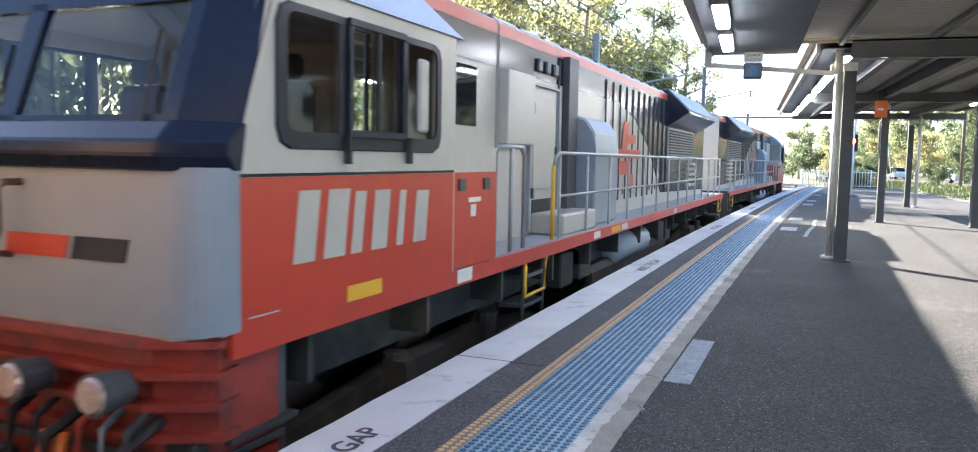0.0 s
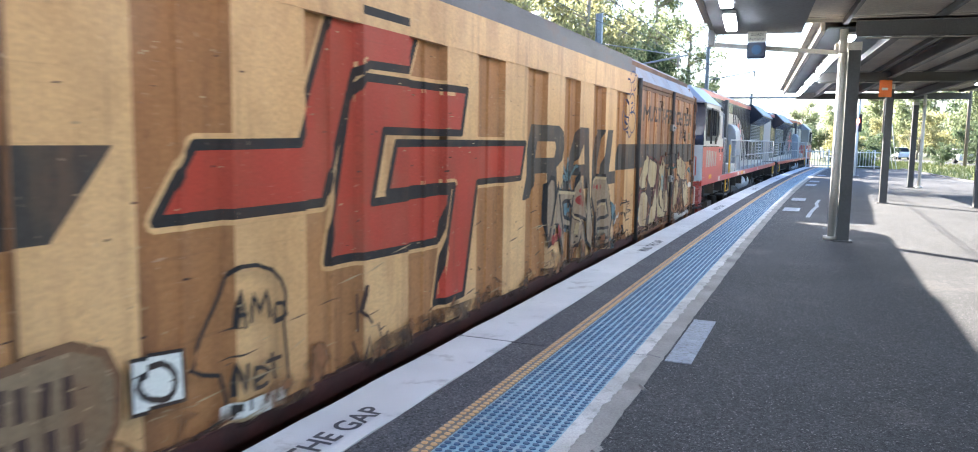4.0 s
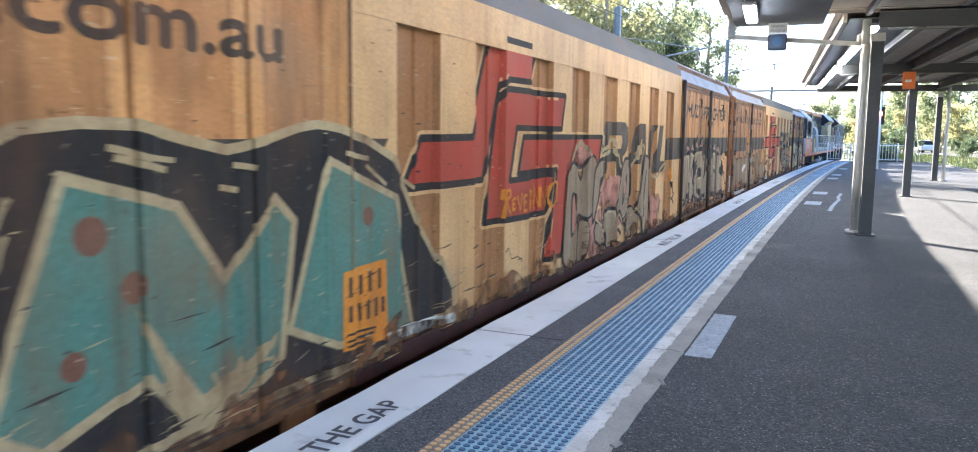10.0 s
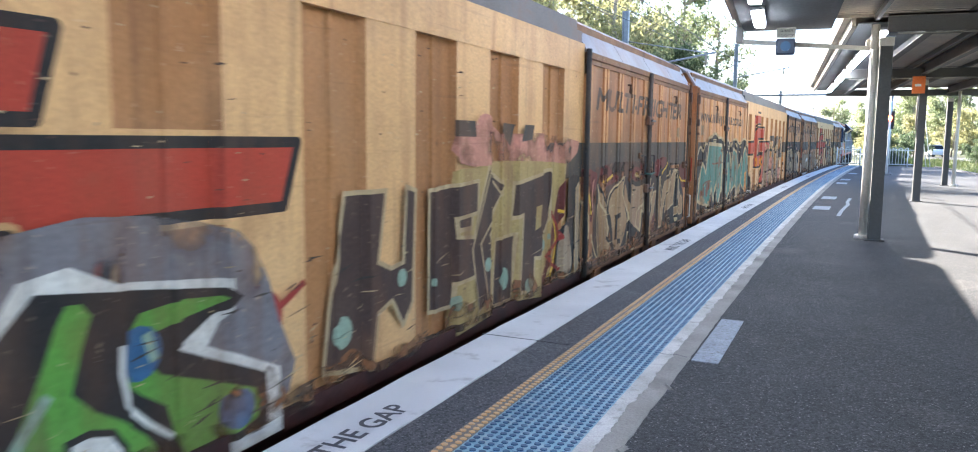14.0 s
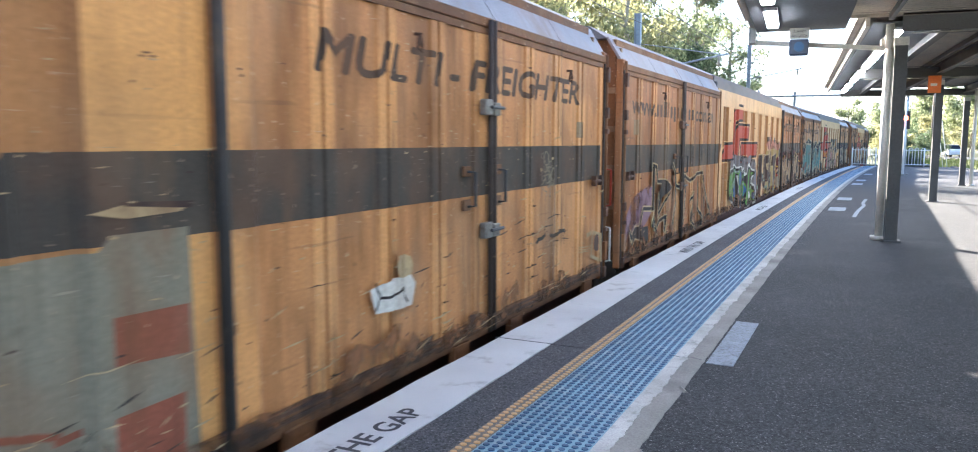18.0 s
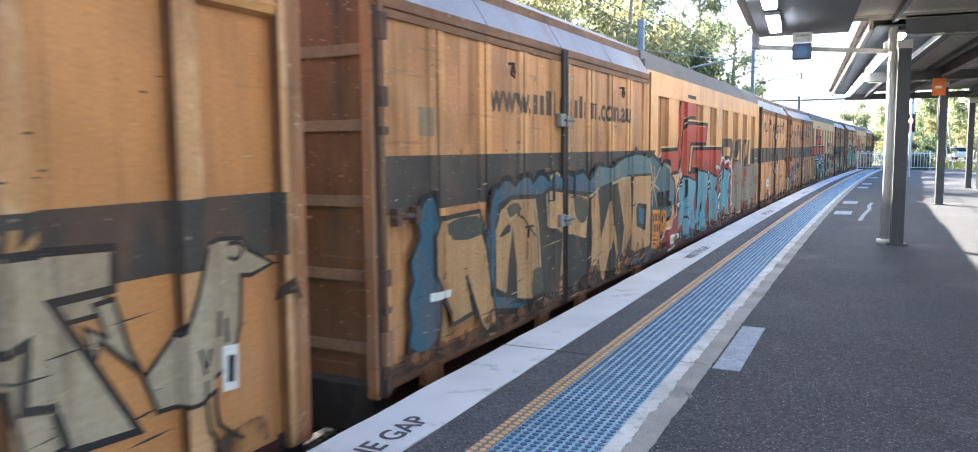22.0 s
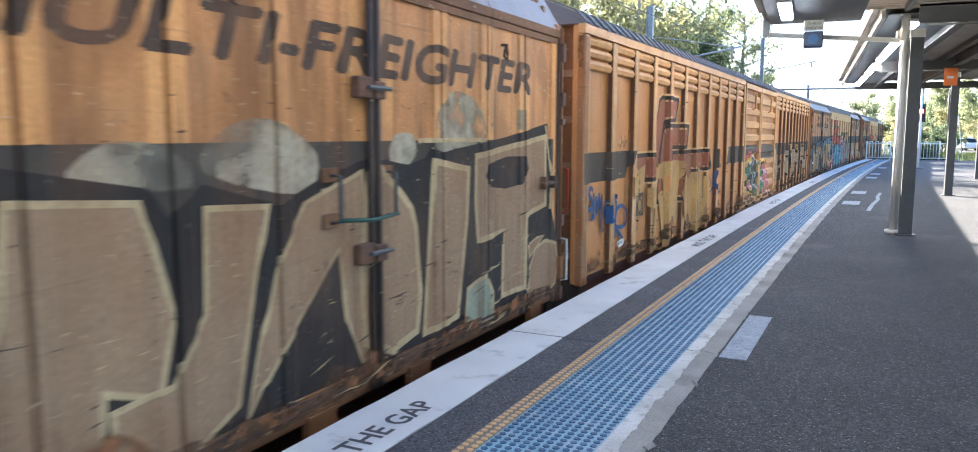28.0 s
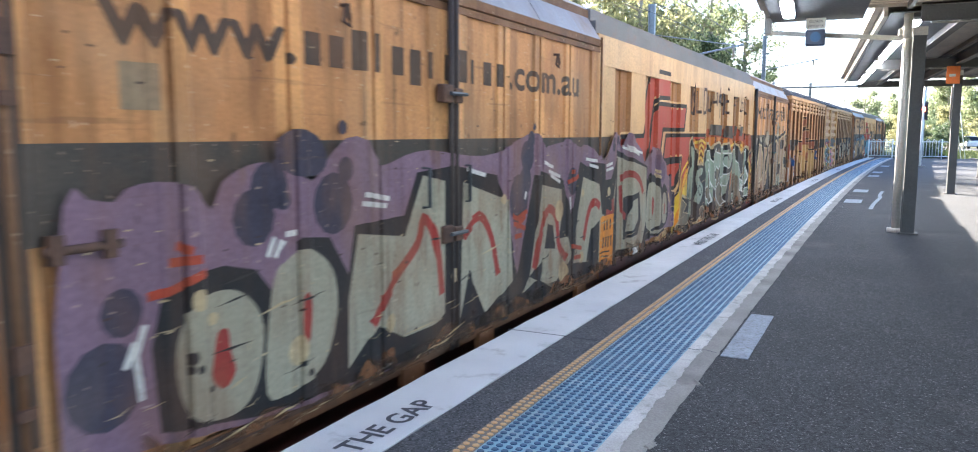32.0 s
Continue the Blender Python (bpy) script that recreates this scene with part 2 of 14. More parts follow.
BLUE_LED = glow("blue_indicator_lens", (0.02, 0.08, 0.18), 0.05)
RED_LED = glow("red_signal_lens", (1.0, 0.1, 0.03), 6.0)
SIGN_WHITE = surf("sign_white", (0.7, 0.69, 0.63), (0.62, 0.61, 0.56), 4, 0.5)
NAVY_BOX = surf("indicator_housing", (0.03, 0.05, 0.1), (0.02, 0.035, 0.08), 4, 0.4)
BARK = surf("pale_bark", (0.42, 0.37, 0.29), (0.22, 0.18, 0.13), 1.5, 0.85, fine=14, stretch=(1, 1, 0.2))
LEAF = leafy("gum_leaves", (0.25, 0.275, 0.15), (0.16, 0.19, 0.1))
# Sunlight and glare through the leaves are put into this pale yellow
LEAF_SUNLIT = leafy("sunlit_gum_leaves", (0.4, 0.38, 0.19), (0.27, 0.265, 0.125))
LEAF_FAR = leafy("street_tree_leaves", (0.3, 0.33, 0.18), (0.19, 0.225, 0.12))
LEAF_DARK = leafy("dark_leaves", (0.13, 0.165, 0.085), (0.075, 0.105, 0.055))
WOOD_POLE = surf("weathered_pole_wood", (0.22, 0.18, 0.14), (0.13, 0.105, 0.08), 1.5, 0.85, stretch=(1, 1, 0.1))
CAR_WHITE = surf("white_car_paint", (0.75, 0.75, 0.75), (0.7, 0.7, 0.7), 1, 0.25)
CAR_SILVER = surf("silver_car_paint", (0.4, 0.42, 0.45), (0.36, 0.38, 0.4), 1, 0.25, 0.4)
CAR_DARK = surf("dark_car_paint", (0.03, 0.035, 0.05), None, 1, 0.2)
RUBBER = surf("tyre_rubber", (0.025, 0.025, 0.025), None, 5, 0.85)
WIRE = surf("wire", (0.05, 0.05, 0.05), None, 2, 0.6)

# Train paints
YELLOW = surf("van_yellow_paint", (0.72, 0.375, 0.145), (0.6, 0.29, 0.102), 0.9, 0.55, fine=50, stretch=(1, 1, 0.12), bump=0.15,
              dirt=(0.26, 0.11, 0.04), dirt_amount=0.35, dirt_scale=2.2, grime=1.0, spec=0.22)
RECESS_D = surf("van_door_panel_brown", (0.59, 0.29, 0.112), (0.45, 0.2, 0.074), 0.9, 0.55, fine=50, stretch=(1, 1, 0.12), bump=0.15,
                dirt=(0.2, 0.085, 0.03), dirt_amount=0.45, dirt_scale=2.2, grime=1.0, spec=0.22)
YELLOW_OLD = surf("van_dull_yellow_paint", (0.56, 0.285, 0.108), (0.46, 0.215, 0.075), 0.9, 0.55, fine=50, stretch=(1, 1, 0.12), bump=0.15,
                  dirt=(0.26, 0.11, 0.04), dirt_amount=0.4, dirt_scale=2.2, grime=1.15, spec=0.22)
RECESS_OLD = surf("van_dull_panel_brown", (0.4, 0.172, 0.066), (0.27, 0.107, 0.042), 0.9, 0.55, fine=50, stretch=(1, 1, 0.12), bump=0.15,
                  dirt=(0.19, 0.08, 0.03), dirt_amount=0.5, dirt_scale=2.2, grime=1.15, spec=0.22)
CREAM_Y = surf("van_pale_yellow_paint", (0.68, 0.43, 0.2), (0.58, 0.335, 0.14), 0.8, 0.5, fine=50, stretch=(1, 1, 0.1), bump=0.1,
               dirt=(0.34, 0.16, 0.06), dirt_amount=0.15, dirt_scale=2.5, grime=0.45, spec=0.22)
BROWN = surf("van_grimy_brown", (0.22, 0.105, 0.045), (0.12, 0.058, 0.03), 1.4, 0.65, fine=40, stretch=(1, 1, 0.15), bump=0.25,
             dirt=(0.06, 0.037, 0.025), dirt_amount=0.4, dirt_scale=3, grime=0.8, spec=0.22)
END_PAINT = surf("van_end_paint", (0.36, 0.24, 0.145), (0.25, 0.155, 0.09), 1.2, 0.65, fine=40, stretch=(1, 1, 0.3), bump=0.2, dirt=(0.14, 0.09, 0.06), dirt_amount=0.4, grime=0.7, spec=0.22)
END_DARK = surf("van_end_dark_brown", (0.085, 0.07, 0.055), (0.05, 0.042, 0.035), 1.5, 0.7, fine=40, stretch=(1, 1, 0.4), dirt=(0.14, 0.1, 0.07), dirt_amount=0.3)
# Narrow grooves between the door ribs are coloured darkest brown
GROOVE = surf("groove_brown", (0.1, 0.05, 0.028), (0.05, 0.028, 0.02), 2.5, 0.75, fine=40, stretch=(1, 1, 0.3))
SILL = surf("sill_maroon_paint", (0.075, 0.026, 0.022), (0.04, 0.018, 0.016), 2.0, 0.6, fine=40, stretch=(1, 1, 0.4), bump=0.2, dirt=(0.03, 0.02, 0.018), dirt_amount=0.5, dirt_scale=3, spec=0.25)
CREAM_O = surf("van_orange_paint", (0.62, 0.345, 0.14), (0.52, 0.27, 0.1), 0.8, 0.5, fine=50, stretch=(1, 1, 0.1), bump=0.1,
               dirt=(0.36, 0.16, 0.06), dirt_amount=0.15, dirt_scale=2.5, grime=0.4, spec=0.22)
PANEL_O = surf("van_tawny_paint", (0.57, 0.268, 0.092), (0.46, 0.2, 0.065), 0.8, 0.5, fine=50, stretch=(1, 1, 0.1), bump=0.1,
               dirt=(0.3, 0.13, 0.05), dirt_amount=0.2, dirt_scale=2.0, grime=0.42, spec=0.3)
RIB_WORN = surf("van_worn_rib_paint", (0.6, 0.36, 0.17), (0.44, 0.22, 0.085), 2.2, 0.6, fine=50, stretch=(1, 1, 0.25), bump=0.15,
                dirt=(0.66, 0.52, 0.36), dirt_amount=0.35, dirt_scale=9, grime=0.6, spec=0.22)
# Shade on the rib sides, put into a dark brown with dirt blotches
SHADED_FLANK = surf("van_shaded_flank", (0.16, 0.075, 0.035), (0.09, 0.045, 0.025), 2.0, 0.7, fine=40, stretch=(1, 1, 0.2), bump=0.2, dirt=(0.3, 0.14, 0.06), dirt_amount=0.3, dirt_scale=4, spec=0.2)
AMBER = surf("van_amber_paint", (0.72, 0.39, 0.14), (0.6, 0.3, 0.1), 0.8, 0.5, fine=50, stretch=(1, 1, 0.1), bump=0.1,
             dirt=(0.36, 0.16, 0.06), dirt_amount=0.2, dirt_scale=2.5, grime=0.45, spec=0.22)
# Recessed flutes get a darker brown than the raised wall
RECESS = surf("van_recess_brown", (0.44, 0.22, 0.085), (0.32, 0.145, 0.055), 1.1, 0.6, fine=40, stretch=(1, 1, 0.1), bump=0.2,
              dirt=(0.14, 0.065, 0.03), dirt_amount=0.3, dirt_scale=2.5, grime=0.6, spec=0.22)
ROOF_METAL = surf("van_roof_metal", (0.15, 0.145, 0.15), (0.1, 0.092, 0.09), 1.2, 0.65, 0.0, dirt=(0.16, 0.09, 0.06), dirt_amount=0.3)
HIP_METAL = surf("van_hip_metal", (0.3, 0.28, 0.285), (0.2, 0.185, 0.185), 1.2, 0.5, 0.0, stretch=(1, 1, 0.3), dirt=(0.2, 0.12, 0.07), dirt_amount=0.35, grime=0.4)
BAND = surf("dark_band_paint", (0.07, 0.06, 0.05), (0.05, 0.043, 0.037), 1.2, 0.6, fine=50, stretch=(1, 1, 0.3), dirt=(0.13, 0.085, 0.05), dirt_amount=0.25, dirt_scale=3, grime=0.5, spec=0.22)
LETTER = surf("brown_letter_paint", (0.085, 0.055, 0.04), (0.055, 0.037, 0.027), 3, 0.6, grime=0.5, spec=0.22)
LOGO_RED = surf("logo_red_paint", (0.42, 0.055, 0.03), (0.34, 0.045, 0.025), 1.5, 0.55, dirt=(0.25, 0.09, 0.05), dirt_amount=0.2, grime=0.35, spec=0.22)
LOCO_RED = surf("loco_red_paint", (0.5, 0.05, 0.024), (0.44, 0.042, 0.02), 0.6, 0.3, fine=6, stretch=(1, 1, 0.4), dirt=(0.27, 0.05, 0.03), dirt_amount=0.15, grain_range=(0.93, 1.05))
PILOT_RED = surf("pilot_red_paint", (0.33, 0.036, 0.022), (0.2, 0.025, 0.018), 3.0, 0.45, fine=30, dirt=(0.04, 0.025, 0.02), dirt_amount=0.5, dirt_scale=4)
LOCO_CREAM = surf("loco_cream_paint", (0.47, 0.44, 0.39), (0.42, 0.39, 0.34), 0.5, 0.35, fine=8, stretch=(1, 1, 0.4), dirt=(0.3, 0.26, 0.21), dirt_amount=0.12, grain_range=(0.95, 1.04))
LOCO_SILVER = surf("loco_silver_paint", (0.26, 0.285, 0.325), (0.22, 0.245, 0.28), 0.5, 0.4, 0.0, fine=8, grain_range=(0.96, 1.03), dirt=(0.22, 0.22, 0.22), dirt_amount=0.1, dirt_scale=4)
LOCO_NAVY = surf("loco_navy_paint", (0.012, 0.017, 0.035), (0.01, 0.013, 0.028), 1.0, 0.2, fine=20, spec=0.25)
WINDOW_FRAME = surf("window_frame_paint", (0.02, 0.022, 0.03), (0.014, 0.016, 0.022), 3, 0.35, spec=0.25)
GREY_PAINT = surf("loco_grey_paint", (0.3, 0.32, 0.35), (0.24, 0.26, 0.29), 1.2, 0.45)
DARK_GREY = surf("loco_dark_grey", (0.07, 0.075, 0.08), (0.05, 0.053, 0.058), 2, 0.5)
RAIL_PAINT = surf("handrail_grey", (0.36, 0.36, 0.35), (0.28, 0.28, 0.27), 3, 0.4, 0.3)
WARN_YELLOW = surf("warning_yellow", (0.75, 0.42, 0.02), (0.66, 0.36, 0.02), 3, 0.5)
LENS = surf("headlamp_lens", (0.6, 0.45, 0.38), (0.45, 0.3, 0.25), 20, 0.1, 0.3)
GLASS = bpy.data.materials.new("tinted_window_glass")
GLASS.use_nodes = True
_g = GLASS.node_tree.nodes["Principled BSDF"].inputs
_g["Base Color"].default_value, _g["Roughness"].default_value = (0.012, 0.014, 0.016, 1), 0.04
_g["Specular IOR Level"].default_value = 0.22
CLEAR = bpy.data.materials.new("cab_window_glass")
CLEAR.use_nodes = True
_n, _l = CLEAR.node_tree.nodes, CLEAR.node_tree.links
_clear, _gloss, _mix, _fr = _n.new("ShaderNodeBsdfTransparent"), _n.new("ShaderNodeBsdfGlossy"), _n.new("ShaderNodeMixShader"), _n.new("ShaderNodeFresnel")
_clear.inputs[0].default_value = (0.62, 0.64, 0.62, 1)
_gloss.inputs["Roughness"].default_value = 0.02
_fr.inputs[0].default_value = 1.45
_l.new(_fr.outputs[0], _mix.inputs[0])
_l.new(_clear.outputs[0], _mix.inputs[1])
_l.new(_gloss.outputs[0], _mix.inputs[2])
_l.new(_mix.outputs[0], _n["Material Output"].inputs[0])
LOCK_STEEL = surf("worn_lock_steel", (0.26, 0.25, 0.23), (0.15, 0.14, 0.125), 8, 0.5, 0.3, dirt=(0.1, 0.06, 0.04), dirt_amount=0.4, dirt_scale=12)
STRAP_GREEN = surf("green_strap", (0.03, 0.09, 0.075), (0.02, 0.06, 0.05), 8, 0.8)
SEAT_CLOTH = surf("seat_cloth", (0.05, 0.05, 0.055), (0.03, 0.03, 0.034), 6, 0.9)
CAB_LINING = surf("cab_lining", (0.3, 0.28, 0.25), (0.24, 0.22, 0.2), 1.5, 0.7)

# ---- building blocks ----


def box(bm, x0, x1, y0, y1, z0, z1, mi=0):
    v = [bm.verts.new(p) for p in ((x0, y0, z0), (x1, y0, z0), (x1, y1, z0), (x0, y1, z0), (x0, y0, z1), (x1, y0, z1), (x1, y1, z1), (x0, y1, z1))]
    for f in ((3, 2, 1, 0), (4, 5, 6, 7), (0, 1, 5, 4), (1, 2, 6, 5), (2, 3, 7, 6), (3, 0, 4, 7)):
        bm.faces.new([v[i] for i in f]).material_index = mi


def prism_y(bm, outline, y0, y1, mi=0):
    """An outline in (x, z), run from y0 to y1."""
    a = [bm.verts.new((x, y0, z)) for x, z in outline]
    b = [bm.verts.new((x, y1, z)) for x, z in outline]
    k = len(a)
    for i in range(k):
        bm.faces.new((a[i], a[(i + 1) % k], b[(i + 1) % k], b[i])).material_index = mi
    bm.faces.new(a[::-1]).material_index = mi
    bm.faces.new(b).material_index = mi


def prism_x(bm, outline, x0, x1, mi=0):
    """An outline in (y, z), run from x0 to x1."""
    a = [bm.verts.new((x0, y, z)) for y, z in outline]
    b = [bm.verts.new((x1, y, z)) for y, z in outline]
    k = len(a)
    for i in range(k):
        bm.faces.new((a[i], a[(i + 1) % k], b[(i + 1) % k], b[i])).material_index = mi
    bm.faces.new(a[::-1]).material_index = mi
    bm.faces.new(b).material_index = mi


def rod(bm, pts, r, sides=8, mi=0, r_end=None):
    """A round bar along a line of points."""
    pts = [Vector(p) for p in pts]
    rings = []
    for i, p in enumerate(pts):
        d = (pts[min(i + 1, len(pts) - 1)] - pts[max(i - 1, 0)]).normalized()
        side = d.cross(Vector((0, 0, 1)) if abs(d.z) < 0.9 else Vector((0, 1, 0))).normalized()
        up = side.cross(d)
        rr = r if r_end is None else r + (r_end - r) * i / (len(pts) - 1)
        rings.append([bm.verts.new(p + rr * (side * math.cos(a) + up * math.sin(a))) for a in (2 * math.pi * k / sides for k in range(sides))])
    for a, b in zip(rings, rings[1:]):
        for k in range(sides):
            bm.faces.new((a[k], a[(k + 1) % sides], b[(k + 1) % sides], b[k])).material_index = mi
    bm.faces.new(rings[0][::-1]).material_index = mi
    bm.faces.new(rings[-1]).material_index = mi


def link(name, bm, mats, parent=None, label="", smooth=False, bevel=0.0):
    if bevel:
        bmesh.ops.bevel(bm, geom=bm.edges[:], offset=bevel, segments=1, affect="EDGES", clamp_overlap=True)
    bmesh.ops.recalc_face_normals(bm, faces=bm.faces[:])
    me = bpy.data.meshes.new(name)
    bm.to_mesh(me)
    bm.free()
    for m in mats if isinstance(mats, (list, tuple)) else (mats,):
        me.materials.append(m)
    if smooth:
        for p in me.polygons:
            p.use_smooth = True
    ob = new(name, me)
    if parent:
        ob.parent = parent
    return tagged(ob, label)


def part(name, bm, mats, parent, label="", smooth=False, bevel=0.0):
    return link(name, bm, mats, parent, label, smooth, bevel)


def boxed(name, dims, mats, parent, label="", bevel=0.0):
    bm = bmesh.new()
    box(bm, *dims)
    return part(name, bm, mats, parent, label, bevel=bevel)


def rodded(name, pts, r, mats, parent, label="", sides=8):
    bm = bmesh.new()
    rod(bm, pts, r, sides)
    return part(name, bm, mats, parent, label, smooth=True)


def thing(name, label, category, group="", at=None):
    ob = tagged(new(name), label, category, group)
    if at:
        ob.matrix_world = at
    return ob


# The line of the platform and the track: a slight bend to the right, then a longer one to the left
def bend(y):
    if y < 0:
        return 0.0
    if y <= 54:
        return 0.0015435 * y * y / 2 - 3.905e-5 * y ** 3 / 6 + 2.015e-6 * y ** 4 / 24
    return 1.92 + 0.0794 * (y - 54) - 0.0022 * (y - 54) ** 2 / 2


def turn(y):
    return math.degrees(math.atan2(bend(y - 0.5) - bend(y + 0.5), 1.0))


RAIL_Z = -1.15
TRACK_X = -4.125
EDGE_X = -2.41


def far_side(y):
    """The platform's far side runs straight and closes in on the track side."""
    return 8.7 - 0.066 * y


def strip(name, x0, x1, y0, y1, z0, z1, mat, step=1.0, wobble0=0.0, wobble1=0.0, kind="structure", right=None):
    """A long slab that follows the bend, with a flat top at z1; the wobbles fray its long edges."""
    bm = bmesh.new()
    k = max(2, int((y1 - y0) / step) + 1)
    rows = []
    for i in range(k):
        y = y0 + (y1 - y0) * i / (k - 1)
        a = x0 + bend(y) + wobble0 * noise.noise((y * 2.3, x0, 1.0)) + 0.6 * wobble0 * noise.noise((y * 9.0, x0, 4.0))
        b = x1 + bend(y) + wobble1 * noise.noise((y * 2.3, x1, 7.0)) + 0.6 * wobble1 * noise.noise((y * 9.0, x1, 9.0)) + 0.5 * wobble1 * noise.noise((y * 27.0, x1, 3.0))
        if right:
            b = far_side(y) + right
        rows.append([bm.verts.new(p) for p in ((a, y, z0), (a, y, z1), (b, y, z1), (b, y, z0))])
    for p, q in zip(rows, rows[1:]):
        for j in range(4):
            bm.faces.new((p[j], p[(j + 1) % 4], q[(j + 1) % 4], q[j]))
    bm.faces.new(rows[0])
    bm.faces.new(rows[-1][::-1])
    return tagged(link(name, bm, mat), kind=kind)


def bank(x):
    """Ground height: an unseen added bank left of the track, then a gentle rise."""
    return -1.62 + 0.9 * min(1.0, max(0.0, (-7.2 - x) / 2.8)) + min(4.0, max(0.0, (-10 - x) * 0.16)) + 1.3 * min(1.0, max(0.0, (x - 4.5) / 1.5))


# ---- ground, track and platform ----
bm = bmesh.new()
GX = [-900, -400, -150, -60, -30, -18, -10, -8.6, -7.2, 0, 4.5, 6, 8, 12, 20, 40, 80, 200, 900]
GY = [-300, -60, -20, 0, 20, 40, 60, 80, 110, 150, 220, 350, 700, 2500]
grid = []
for y in GY:
    row = []
    for x in GX:
        xx = x + bend(min(max(y, 0), 110)) * (1 if -40 < x < 9 else 0)
        z = -1.62
        z = bank(x)
        row.append(bm.verts.new((xx, y, z)))
    grid.append(row)
for r, s in zip(grid, grid[1:]):
    for i in range(len(GX) - 1):
        bm.faces.new((r[i], r[i + 1], s[i + 1], s[i]))
tagged(link("ground", bm, GROUND), "dry earth and grass beside the railway", "ground", kind="structure")

tagged(strip("ballast_bed", TRACK_X - 2.6, TRACK_X + 1.75, -40, 190, -1.7, -1.38, BALLAST, 2.0), "grey-brown crushed stone ballast under the track", "ballast")
for side in (-0.75, 0.75):
    tagged(strip("rail", TRACK_X + side - 0.035, TRACK_X + side + 0.035, -40, 190, -1.32, RAIL_Z, STEEL, 1.0), "worn steel running rail", "rail", "rails")

tagged(strip("platform", EDGE_X + 0.03, 5.75, -30, 54.2, -1.7, -0.012, CONCRETE, 1.5, right=-0.05), "raised concrete station platform body", "platform")
tagged(strip("platform_coping", EDGE_X, EDGE_X + 0.42, -30, 54.1, -0.16, 0.0, WHITE_LINE, 0.25, 0.008, 0.012), "white-painted platform edge with worn spots", "platform edge")
tagged(strip("platform_edge_asphalt", -1.985, -1.70, -30, 54.1, -0.05, -0.003, ASPHALT_EDGE, 0.5), "smooth dark asphalt between edge and tactile tiles", "pavement")
tagged(strip("worn_paint_margin", -1.125, -1.025, -30, 54.1, -0.05, 0.0, WHITE_WORN, 0.03, 0.0, 0.03), "worn white paint beside the tactile tiles", "pavement")
tagged(strip("concrete_margin", -1.08, -0.905, -30, 54.1, -0.05, -0.004, CONCRETE, 0.08, 0.0, 0.014), "bare concrete strip with a broken edge", "pavement")
tagged(strip("pavement", -0.99, 5.6, -30, 54.1, -0.05, -0.008, ASPHALT, 1.0, right=-0.2), "coarse dark asphalt platform paving", "pavement")
bm = bmesh.new()
prev = None
for k in range(29):
    y = -30 + 3.0 * k
    x = far_side(y)
    ring = [bm.verts.new(p) for p in ((x - 0.2, y, -0.3), (x - 0.2, y, 0.05), (x, y, 0.05), (x, y, -0.3))]
    if prev:
        for j in range(4):
            bm.faces.new((prev[j], prev[(j + 1) % 4], ring[(j + 1) % 4], ring[j]))
    prev = ring
tagged(link("platform_kerb", bm, ASPHALT_EDGE), "low dark kerb along the far side of the platform", "kerb", kind="structure")

# ---- platform canopy: turned a little to the left of the platform edge ----
CAN = pose(0, 0, 0, 0, 0, 3.8)


